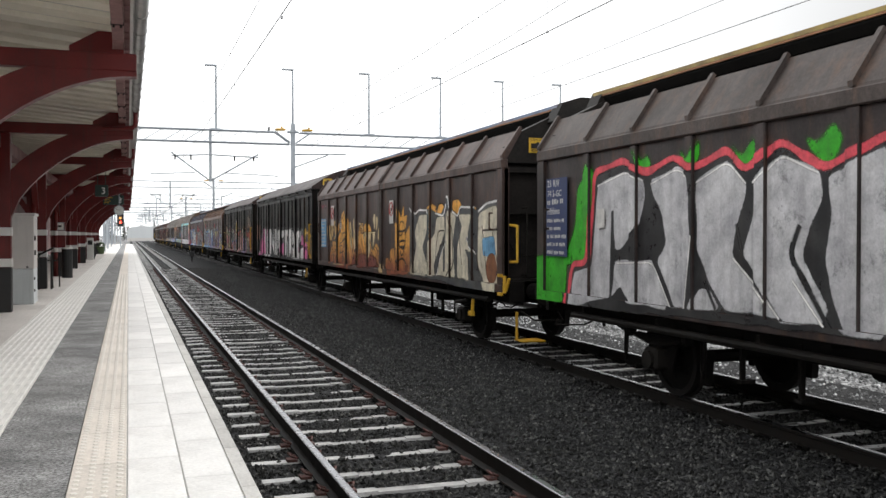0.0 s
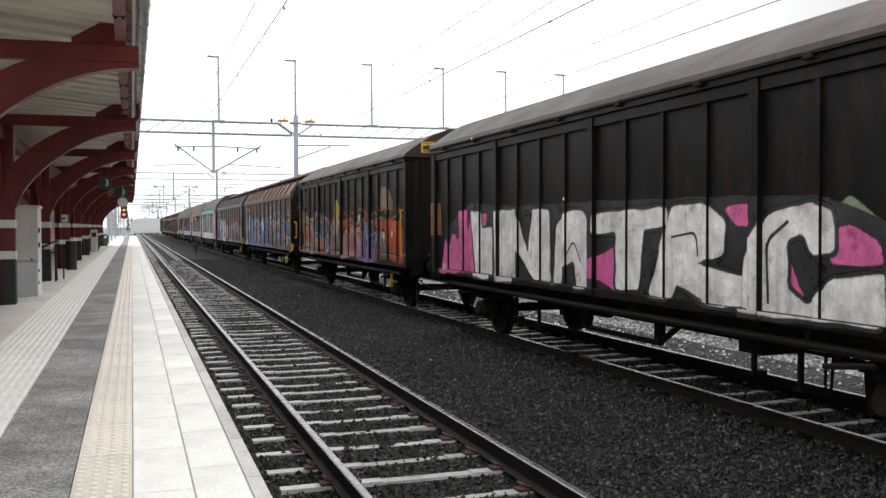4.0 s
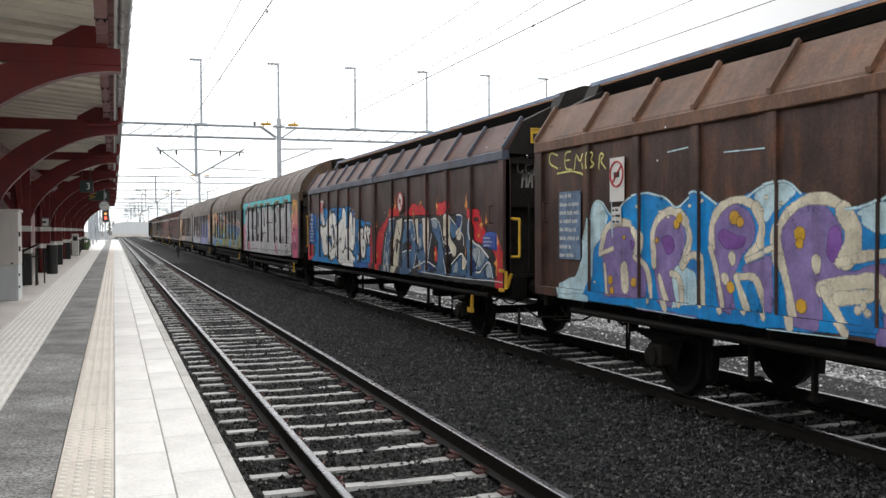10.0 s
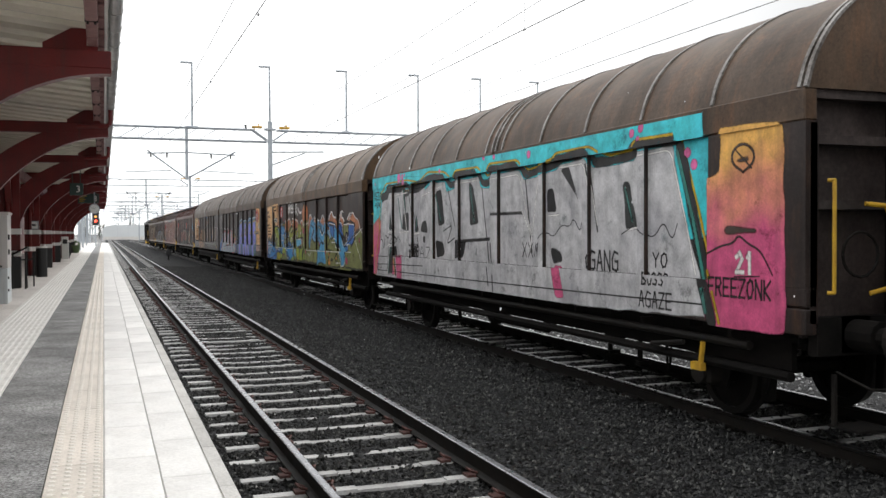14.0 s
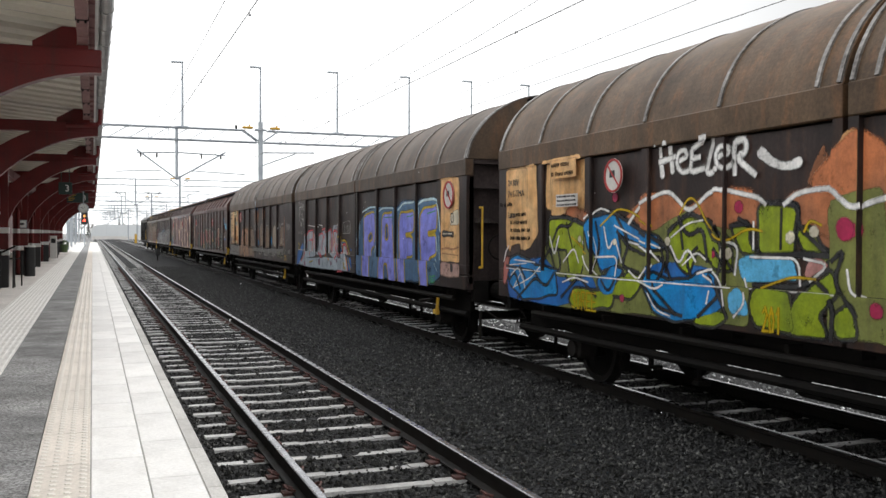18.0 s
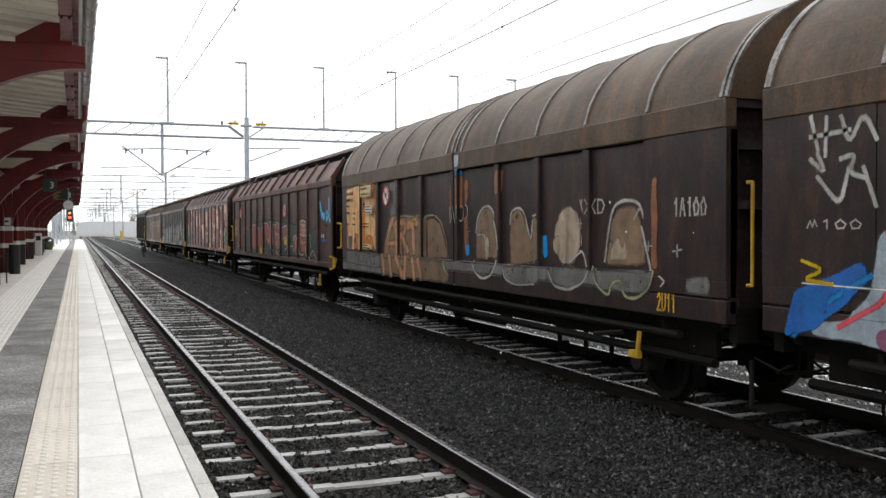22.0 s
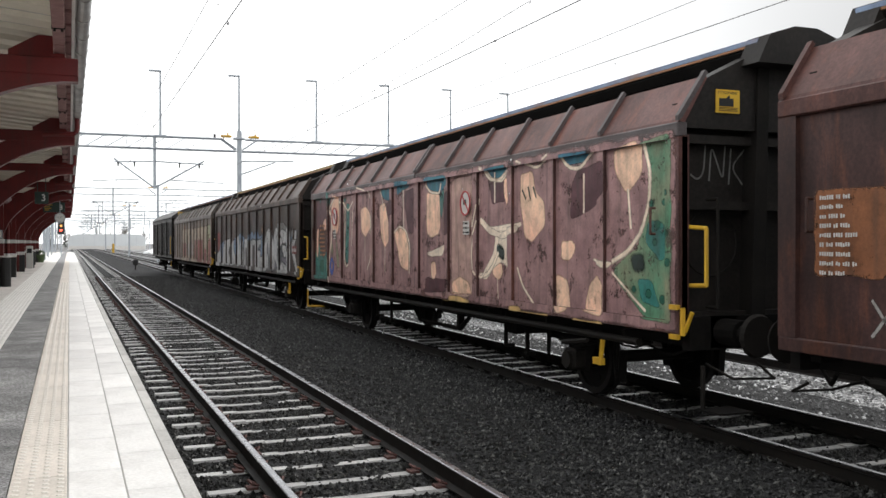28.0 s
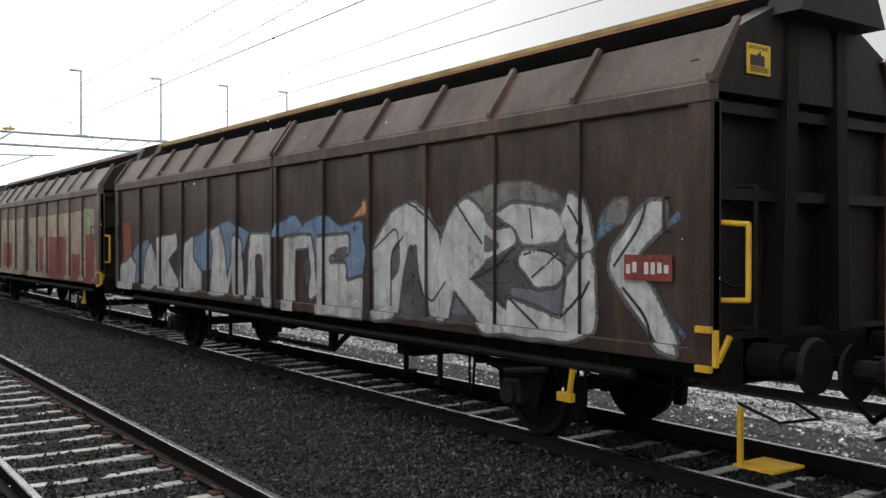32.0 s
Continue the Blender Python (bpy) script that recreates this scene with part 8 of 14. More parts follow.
spray(W2, B_HALF, depth_b, [
    ("graffiti_green", P_SEA, g_green, 0),
    ("graffiti_ground", P_BLACK, g_ground, 0),
    ("graffiti_ochre", P_OCHRE, g_ochre, 0),
    ("graffiti_dark", P_BROWN, g_dark, 0),
    ("graffiti_pink", P_PINK, g_pink, 0),
    ("graffiti_outline", P_BLACK, g_letters, 0.05),
    ("graffiti_letters", P_WHITE, g_letters, 0),
    ("graffiti_lines", P_BLACK, g_lines, 0),
    ("graffiti_pink", P_PINK, g_lstart, 0),
    ("graffiti_patch", P_RUST, g_patch, 0),
])
writing("graffiti_scrawl", "SEN", 0.2, P_BLACK, W2, pose(-1.46, -5.55, 1.75) @ SIDEWAYS)
writing("graffiti_scrawl", "SMUT", 0.2, P_BLACK, W2, pose(-1.46, -5.5, 1.45) @ SIDEWAYS)
writing("graffiti_scrawl", "2021", 0.16, P_WHITE, W2, pose(-1.46, 6.05, 1.12) @ SIDEWAYS)

# wagon 4 of the train
g_ghost = [
    blob("11.14,2.89 11.37,2.91 11.70,2.88 11.71,2.36 11.15,2.35"),
    blob("11.74,2.88 11.95,2.79 12.25,2.58 12.21,2.29 11.75,2.36")]
g_red = [
    blob("6.83,2.11 7.71,2.19 7.90,2.21 8.35,2.10 8.36,1.98 7.90,1.94 6.90,1.88"),
    blob("10.58,2.18 10.92,2.14 10.99,1.89 10.81,1.85 10.59,1.95"),
    blob("9.51,2.27 9.70,2.30 9.84,2.18 9.63,2.09"),
    blob("11.03,2.07 11.69,2.13 12.06,2.09 12.06,1.67 11.70,1.74 11.47,1.86 11.07,1.85"),
    blob("11.75,2.10 11.91,2.15 12.58,2.06 12.60,1.28 11.97,1.32 11.80,1.51"),
    blob("12.50,2.01 12.79,2.11 13.06,1.88 13.28,1.63 13.33,1.31 13.33,1.13 12.51,1.14"),
    blob("11.91,1.29 13.36,1.26 13.33,1.09 11.91,1.14"),
    blob("10.79,1.05 10.99,1.32 11.21,1.36 11.05,1.10")]
g_pale = [
    blob("6.84,1.11 6.92,1.72 7.21,1.86 7.57,1.98 7.71,1.65 7.81,1.98 8.32,2.04 8.39,1.67 8.54,1.21 8.79,1.16 6.84,1.01"),
    blob("8.44,1.98 8.78,2.10 8.99,2.04 9.04,1.09 8.63,1.10 8.39,1.75")]
g_violet = [
    blob("8.96,1.04 9.03,1.76 9.18,1.98 9.41,2.13 9.63,2.04 9.84,2.12 10.25,2.06 10.44,1.91 10.44,1.65 11.01,1.82 10.69,1.53 10.57,1.13 10.19,1.00"),
    blob("10.27,1.24 10.63,1.25 10.70,1.04 10.27,1.04")]
g_green = [
    blob("9.21,2.14 9.45,2.18 9.51,1.98 9.34,1.84 9.21,1.91"),
    blob("10.02,2.13 10.31,2.11 10.44,1.98 10.42,1.78 10.18,1.78 10.02,1.91"),
    blob("10.64,1.07 10.69,1.53 10.92,1.80 11.31,1.83 11.47,1.62 11.58,1.14")]
g_slate = [
    blob("11.47,1.74 11.70,1.68 11.83,1.45 11.93,1.14 11.58,1.14"),
    blob("10.97,2.20 11.69,2.14 11.69,2.09 11.03,2.07")]
g_blue = [
    ]
g_teal = [
    blob("7.67,2.02 8.36,2.06 8.36,1.98 7.71,1.97")]
g_rose = [
    ]
g_yellow = [
    blob("8.83,2.00 9.10,2.02 9.10,1.94 8.83,1.94")]
g_rim = [
    line("7.21,2.08 7.42,1.98 7.57,2.15 7.65,1.98", 0.03),
    line("7.05,1.73 7.21,1.81 7.22,1.26 7.05,1.21", 0.05),
    line("7.77,2.05 8.36,2.08", 0.03),
    line("8.27,1.67 8.45,1.36 8.54,1.13", 0.03),
    line("9.33,2.16 9.45,2.12 9.56,2.02 9.51,1.91", 0.045),
    line("9.38,1.76 9.56,1.84 9.71,1.70 9.78,1.14", 0.05),
    line("9.91,1.98 10.02,1.71", 0.035),
    line("10.25,2.10 10.40,2.06 10.46,1.91 10.44,1.81", 0.05),
    line("10.51,1.68 10.98,1.82 10.57,1.42 10.45,1.25", 0.03),
    line("10.42,1.28 10.51,1.49 10.67,1.64", 0.06),
    line("11.40,1.65 11.48,1.50 11.52,1.35", 0.05),
    line("10.08,1.71 10.11,1.06", 0.03),
    line("10.27,1.25 11.04,1.26 11.98,1.28 12.68,1.25 13.33,1.24", 0.02)]
g_dark = [
    line("8.39,1.94 8.70,1.98 8.99,1.97", 0.05),
    line("9.18,1.98 9.41,1.84 9.51,1.95", 0.06),
    line("10.63,1.46 10.87,1.63", 0.05),
    line("11.04,1.85 11.31,1.80 11.47,1.71", 0.03),
    line("8.50,1.67 8.62,1.41 8.71,1.22", 0.05),
    line("8.00,1.74 8.04,1.22", 0.03),
    line("8.18,1.74 8.24,1.23", 0.03)]
g_redtag = [
    line("8.80,1.79 8.90,1.68 9.00,1.76", 0.05),
    line("7.58,1.61 7.66,1.49", 0.03)]
g_flame = [
    line("6.93,2.40 7.17,2.28 7.31,2.40 7.65,2.21 7.90,2.45 7.99,2.29 8.17,2.34 8.41,2.23", 0.035),
    line("8.74,2.44 8.81,2.30 8.91,2.47 9.02,2.32 9.14,2.46", 0.035),
    line("9.18,2.35 9.40,2.40 9.55,2.27 9.77,2.44 9.93,2.46 10.11,2.29", 0.04),
    line("10.31,2.23 10.46,2.30 10.56,2.31 10.68,2.23 10.89,2.25", 0.04),
    line("10.96,2.42 11.00,2.33", 0.04),
    line("11.14,2.32 11.21,2.50 11.34,2.28 11.46,2.51 11.62,2.22 11.75,2.34", 0.045),
    line("11.79,2.34 11.91,2.37 12.03,2.33 12.13,2.09", 0.045),
    line("12.22,2.12 12.37,2.17", 0.045),
    line("12.51,2.28 12.65,2.13 12.72,2.41 12.82,2.23 12.88,2.38 12.98,2.16 13.05,2.18 13.20,2.12 13.26,2.00 13.29,1.73", 0.045),
    line("13.35,1.66 13.42,1.60", 0.045)]
g_num = [
    blob("12.10,1.84 12.23,1.87 12.24,1.68 12.10,1.67"),
    blob("11.32,1.83 11.53,1.84 11.54,1.64 11.33,1.63"),
    blob("12.45,2.03 12.52,2.06 12.54,1.76 12.47,1.73"),
    blob("8.75,2.25 9.02,2.26 9.02,2.06 8.75,2.04")]
g_scrawl = [
    *word("?ZS?", 7.89, 8.35, 2.65, 2.70, 0.012)]
g_tanpanel = [
    blob("0.76,3.30 1.04,3.26 1.05,2.57 0.78,2.57"),
    blob("0.81,2.47 1.23,2.46 1.24,2.03 1.05,1.90 0.81,1.85")]
g_halo = [
    blob("1.83,2.10 1.87,2.26 2.35,2.28 2.59,2.46 3.05,2.48 3.20,2.37 3.55,2.39 3.75,2.20 3.94,2.34 4.25,2.38 4.60,2.23 4.77,2.17 4.99,2.04 4.88,1.85 1.84,1.82"),
    blob("4.83,2.13 5.04,2.21 5.24,2.17 5.39,1.98 5.51,1.75 5.68,1.75 5.95,1.97 6.48,1.97 6.52,1.46 6.51,1.14 5.00,1.13 4.99,1.86"),
    blob("5.77,2.28 5.74,2.56 5.87,2.61 5.90,2.28"),
    blob("5.29,2.20 5.49,2.23 5.67,2.26 5.68,2.19 5.39,2.16"),
    blob("-0.10,1.22 0.57,1.29 1.84,1.25 3.13,1.18 4.08,1.17 5.10,1.11 5.10,1.05 -0.10,1.06")]
g_body = [
    blob("0.78,2.03 0.92,2.19 1.18,2.30 1.65,2.21 1.83,2.15 2.35,2.17 2.67,2.13 2.70,2.35 2.95,2.40 3.20,2.37 3.24,2.16 3.38,2.17 3.38,2.36 3.57,2.38 3.71,2.17 3.92,2.08 4.01,2.28 4.19,2.32 4.49,2.24 4.60,2.15 4.77,2.19 4.93,2.10 5.09,1.92 5.18,1.80 5.20,1.41 5.00,1.37 4.56,1.47 3.42,1.49 2.52,1.68 1.66,1.78 0.78,1.94")]
g_moss = [
    blob("0.74,2.00 0.92,2.19 1.18,2.30 1.65,2.21 1.83,2.14 2.10,2.06 2.27,2.13 2.35,2.04 2.27,1.75 1.84,1.98 1.37,2.02"),
    blob("4.04,2.24 4.19,2.32 4.43,2.26 4.55,2.18 4.49,2.01 4.43,2.14 4.25,2.11 4.07,2.16"),
    blob("4.61,2.13 4.75,2.19 4.88,2.13 4.72,2.07")]
g_rosebody = [
    blob("0.72,1.94 1.37,2.00 1.66,1.94 1.84,1.78 1.84,1.35 1.09,1.25 0.78,1.39 0.46,1.37"),
    blob("1.84,1.92 2.27,1.94 2.67,1.76 2.91,1.62 3.42,1.60 3.95,1.51 4.67,1.41 4.84,1.27 4.84,1.18 4.08,1.19 2.99,1.22 2.02,1.28"),
    blob("2.84,1.17 3.95,1.19 4.67,1.18 4.67,1.07 3.96,1.08 2.84,1.06"),
    blob("5.10,1.38 5.59,1.37 5.55,1.23 5.10,1.26")]
g_sandy = [
    blob("0.46,1.29 0.78,1.56 1.28,1.53 1.84,1.39 1.84,1.25 0.57,1.25"),
    blob("0.78,1.22 2.68,1.24 2.84,1.14 2.68,1.09 0.89,1.12"),
    blob("5.30,1.21 6.45,1.22 6.49,1.09 5.31,1.08")]
g_lime = [
    blob("1.84,1.49 2.27,1.56 2.60,1.53 2.76,1.32 2.84,1.16 2.52,1.12 2.10,1.13 2.02,1.28")]
g_bluew = [
    blob("2.52,1.76 2.86,1.80 3.13,1.69 3.20,1.55 2.91,1.56"),
    blob("3.76,1.50 3.82,1.63 4.08,1.66 4.50,1.56 4.83,1.48 5.05,1.37 5.15,1.29 5.25,1.31 5.26,1.14 5.05,1.13 4.78,1.28 4.61,1.46 4.20,1.47"),
    blob("5.91,1.64 5.95,1.75 6.08,1.78 6.10,1.60 5.99,1.56")]
g_turqw = [
    blob("2.43,1.79 2.75,1.77 2.91,1.69 2.68,1.67"),
    blob("5.85,1.61 5.91,1.69 6.05,1.62 6.04,1.51 5.88,1.53")]
g_greysq = [
    blob("5.54,1.52 5.68,1.55 5.78,1.41 6.04,1.43 6.12,1.57 6.35,1.56 6.35,1.39 6.25,1.25 5.78,1.22 5.67,1.34 5.57,1.35"),
    blob("6.28,1.82 6.43,1.87 6.45,1.61 6.33,1.60")]
g_skin = [
    blob("5.54,1.83 5.72,1.86 5.84,1.98 5.84,2.11 6.07,2.08 6.20,2.09 6.22,1.87 6.19,1.71 6.08,1.76 5.86,1.64 5.77,1.71 5.57,1.69")]
g_hand = [
    blob("5.87,2.53 5.92,2.59 5.99,2.58 5.99,2.66 6.11,2.72 6.23,2.68 6.27,2.56 6.35,2.55 6.42,2.47 6.42,2.34 6.32,2.23 6.21,2.13 6.13,2.07 6.03,2.11 5.99,2.22 5.84,2.24"),
    blob("5.56,2.12 5.68,2.16 5.78,2.17 5.84,2.06 5.72,1.96 5.59,1.96"),
    blob("6.21,2.09 6.30,2.14 6.40,2.11 6.42,2.00 6.32,1.96 6.24,2.00")]
g_redstar = [
    star5(1.24, 1.60, 0.3),
    star5(4.57, 1.46, 0.24)]
g_darks = [
    line("2.27,2.02 2.51,2.09 2.64,2.04 2.67,1.87", 0.03),
    line("2.05,1.44 2.32,1.30 2.19,1.21", 0.04),
    line("6.02,2.57 6.04,2.36", 0.03),
    line("5.10,1.56 5.15,1.38", 0.03),
    line("5.68,2.12 5.66,1.99", 0.02)]
g_tagw = [
    line("0.74,1.39 0.68,1.73 0.76,2.00 0.98,2.22 1.18,2.30 1.65,2.21 1.87,2.17 2.35,2.18 2.61,2.13 2.70,2.33 3.01,2.40 3.12,2.32 3.16,2.05 3.27,2.05 3.30,2.32 3.55,2.38 3.71,2.15 3.55,2.06 3.82,2.09 3.97,2.04 4.02,2.26 4.17,2.32 4.45,2.24 4.57,2.15 4.75,2.20 4.93,2.09 5.07,2.05 5.20,1.89", 0.03),
    line("1.83,2.15 1.87,1.82 2.01,1.94 2.15,1.94 2.18,1.79 2.35,1.75", 0.025),
    line("2.64,2.11 2.75,1.76 2.95,1.40 2.99,1.31 3.13,1.48", 0.028),
    line("3.97,2.04 3.95,1.78 4.03,1.59 4.50,1.48", 0.028),
    line("4.53,2.15 4.46,1.91 4.48,1.79 4.57,1.85 4.62,2.07 4.60,2.17", 0.025),
    line("4.67,1.66 4.80,1.85 4.86,1.64 4.69,1.65", 0.025),
    line("2.52,1.52 2.32,1.60 2.39,1.37 2.60,1.32 2.71,1.46 2.52,1.53", 0.025),
    line("3.13,1.76 3.42,1.76 3.53,1.70 3.42,1.42 3.28,1.38 3.62,1.70 3.49,1.49 3.58,1.36", 0.022),
    line("5.20,1.89 5.15,1.71 5.05,1.61 5.18,1.44 5.25,1.62 5.32,1.68 5.40,1.42 5.10,1.36", 0.025),
    line("5.25,1.96 5.44,1.98 5.44,1.89 5.57,1.80 5.40,1.68 5.22,1.74 5.20,1.87 5.25,1.96", 0.025),
    line("5.84,2.24 5.82,2.48 5.87,2.58 5.97,2.60 5.99,2.68 6.11,2.73 6.24,2.69 6.29,2.56 6.40,2.51 6.44,2.37 6.34,2.23 6.23,2.11 6.13,2.06 6.05,2.07 5.99,2.21 5.84,2.23", 0.03),
    line("5.55,2.10 5.68,2.19 5.80,2.20 5.84,2.06 5.73,1.95 5.57,1.95 5.55,2.10", 0.025),
    line("6.22,2.08 6.30,2.15 6.42,2.10 6.44,1.96 6.30,1.95", 0.025),
    line("5.84,1.98 5.68,1.86 5.53,1.81 5.57,1.69 5.79,1.71 5.85,1.54 5.95,1.42 6.08,1.42 6.14,1.54 6.22,1.76 6.23,1.97", 0.022),
    line("2.05,1.20 2.22,1.06 2.60,1.05 2.83,1.21 3.06,1.08 3.28,1.19 3.49,1.08", 0.025),
    line("3.95,1.11 4.26,1.23 4.44,1.11 4.67,1.16 4.78,1.26", 0.025),
    line("-0.10,1.17 0.46,1.25 0.78,1.37", 0.025),
    line("5.83,1.14 5.89,1.17 5.87,1.08", 0.022),
    line("5.96,1.18 5.96,1.09", 0.022),
    line("6.33,1.23 6.45,1.14 6.51,1.07", 0.03),
    line("5.54,1.46 5.73,1.30 5.85,1.33", 0.025),
    line("6.35,1.55 6.51,1.46 6.49,1.25", 0.03),
    line("5.00,1.37 5.12,1.20 5.26,1.12", 0.02),
    line("0.57,1.77 0.78,1.73", 0.02),
    line("0.57,1.66 0.78,1.63", 0.02),
    line("4.20,1.46 4.26,1.36 4.38,1.46 4.44,1.37", 0.02),
    line("6.55,2.15 6.58,2.21 6.61,2.26", 0.05)]
g_rustpatch = [
    blob("0.17,2.47 0.78,2.51 0.78,1.81 0.35,1.72 0.18,1.76")]
g_starrim = [
    star5(1.24, 1.60, 0.37),
    star5(4.57, 1.46, 0.3)]
g_numb = [
    blob("5.23,1.95 5.41,1.96 5.42,1.79 5.23,1.77")]
g_numk = [
    line("5.28,1.91 5.33,1.93 5.38,1.91 5.36,1.86 5.29,1.81 5.39,1.82", 0.025)]
g_shade = [
    line("7.38,2.08 7.46,1.98 7.55,1.78 7.58,1.30", 0.05),
    line("7.75,2.03 7.79,1.31", 0.04),
    line("8.41,1.98 8.43,1.32", 0.045),
    line("7.82,2.05 8.30,2.09", 0.03),
    line("7.00,1.82 7.22,1.85", 0.05),
    line("8.42,1.90 8.85,1.95", 0.04),
    line("8.44,1.67 8.48,1.35", 0.05),
    line("9.44,2.01 9.48,1.75 9.56,1.41 9.58,1.25", 0.05),
    line("9.81,1.98 9.87,1.70 9.90,1.35", 0.05),
    line("10.27,1.61 10.50,1.67 10.82,1.85", 0.06),
    line("10.42,1.41 10.51,1.57 10.58,1.65", 0.05),
    line("10.75,1.78 10.92,1.83 11.12,1.76 11.25,1.65", 0.06),
    disc(9.66, 1.56, 0.05),
    disc(9.73, 1.51, 0.06),
    disc(9.70, 1.44, 0.05),
    disc(10.49, 1.92, 0.05),
    disc(10.55, 1.88, 0.06),
    disc(10.58, 1.94, 0.05)]
g_sheet = [
    blob("6.96,1.75 7.20,1.75 7.21,1.28 6.97,1.24"),
    blob("7.46,1.47 7.56,1.48 7.58,1.30 7.46,1.28"),
    blob("11.13,1.83 11.34,1.84 11.34,1.64 11.13,1.63")]
g_berries = [
    disc(7.33, 1.70, 0.05),
    disc(7.43, 1.50, 0.06),
    blob("8.65,1.83 8.74,1.84 8.72,1.66 8.66,1.67"),
    blob("8.79,1.49 8.85,1.51 8.84,1.37 8.78,1.37"),
    disc(8.93, 1.74, 0.05),
    disc(8.97, 1.61, 0.05),
    disc(11.03, 1.33, 0.12),
    disc(10.92, 1.47, 0.06),
    disc(10.86, 1.18, 0.14)]
g_sage = [
    blob("7.82,2.02 8.27,2.04 8.22,1.99 8.05,1.97 8.03,1.59 7.98,1.59 7.98,1.97 7.83,1.97")]
g_letterwork = [
    line("7.83,1.71 7.86,1.32", 0.02),
    line("7.92,1.72 7.93,1.32", 0.02),
    line("8.01,1.62 8.01,1.29", 0.02),
    line("8.11,1.46 8.13,1.28", 0.02),
    line("7.81,1.51 8.16,1.48", 0.02),
    line("7.81,1.38 8.20,1.34", 0.02),
    line("7.86,1.28 8.25,1.28", 0.02)]
g_bladerim = [
    line("10.78,2.11 10.91,2.07 10.98,1.98", 0.03),
    line("10.30,1.71 10.71,1.79 10.82,1.84", 0.03),
    line("11.12,1.60 11.22,1.51 11.25,1.32", 0.03),
    line("10.01,1.56 10.05,1.23 10.10,1.10", 0.03)]
g_foot = [
    blob("0.28,1.17 1.02,1.22 3.24,1.16 3.25,1.07 0.28,1.07"),
    blob("4.39,1.14 4.74,1.27 4.91,1.17 4.39,1.10")]
g_footochre = [
    blob("1.83,1.45 2.39,1.55 2.48,1.17 2.17,1.08 1.88,1.22")]
g_footink = [
    line("2.50,1.50 2.76,1.60 2.88,1.44 2.70,1.27 2.44,1.32 2.57,1.50", 0.035),
    line("1.57,1.97 1.65,1.39", 0.03),
    line("3.47,1.63 3.63,1.48 3.74,1.67", 0.03),
    line("3.18,1.97 3.30,1.53", 0.03)]
spray(W3, B_HALF, depth_b, [
    ("graffiti_ghost", P_TAUPE, g_ghost, 0),
    ("graffiti_red", P_REDORANGE, g_red, 0),
    ("graffiti_pale", P_ROSEPALE, g_pale, 0),
    ("graffiti_violet", P_VIOLET, g_violet, 0),
    ("graffiti_green", P_OLIVE, g_green, 0),
    ("graffiti_dark", P_SLATE, g_slate, 0),
    ("graffiti_blue", P_BLUE, g_blue, 0),
    ("graffiti_teal", P_TEAL, g_teal, 0),
    ("graffiti_rose", P_BERRY, g_rose, 0),
    ("graffiti_yellow", P_MUSTARD, g_yellow, 0),
    ("graffiti_dark", P_BLACK, g_dark, 0),
    ("graffiti_rim", P_ASH, g_rim, 0),
    ("graffiti_red", P_RED, g_redtag, 0),
    ("graffiti_flame", P_DULLORANGE, g_flame, 0),
    ("graffiti_label", P_CREAM, g_num, 0),
    ("graffiti_scrawl", P_GREYPALE, g_scrawl, 0),
    ("graffiti_tan", P_TANDARK, g_tanpanel, 0),
    ("graffiti_ghost", P_RUST, g_rustpatch, 0),
    ("graffiti_halo", P_WINE, g_halo, 0),
    ("graffiti_dark", P_NIGHT, g_body, 0),
    ("graffiti_green", P_OLIVE2, g_moss, 0),
    ("graffiti_rose", P_SALMON, g_rosebody, 0),
    ("graffiti_pale", P_SANDWORN, g_sandy, 0),
    ("graffiti_foot", P_PALEWASH, g_foot, 0),
    ("graffiti_ochre", P_OCHRE, g_footochre, 0),
    ("graffiti_lime", P_OLIVE2, g_lime, 0),
    ("graffiti_blue", P_BLUE, g_bluew, 0),
    ("graffiti_turquoise", P_SKYMID, g_turqw, 0),
    ("graffiti_grey", P_OLIVE, g_greysq, 0),
    ("graffiti_skin", P_PALEWASH, g_skin, 0),
    ("graffiti_yellow", P_MUSTARD, g_hand, 0),
    ("graffiti_star", P_GREYPALE, g_starrim, 0),
    ("graffiti_star", P_BERRY, g_redstar, 0),
    ("graffiti_label", P_GREYPALE, g_numb, 0),
    ("graffiti_dark", P_BLACK, g_darks, 0),
    ("graffiti_dark", P_BLACK, g_numk, 0),
    ("graffiti_rim", P_WHITE, g_tagw, 0),
    ("graffiti_green", P_OLIVE2, g_sage, 0),
    ("graffiti_dark", P_BLACK, g_shade, 0),
    ("graffiti_berry", P_BERRY, g_berries, 0),
    ("graffiti_label", P_PALEWASH, g_sheet, 0),
    ("graffiti_sketch", P_BROWN, g_letterwork, 0),
    ("graffiti_rim", P_ASH, g_bladerim, 0),
    ("graffiti_line", P_CREAM, g_footink, 0),
])
writing("graffiti_numeral", "4", 0.28, P_BLACK, W3, pose(-1.43, -4.74, 1.90) @ SIDEWAYS)

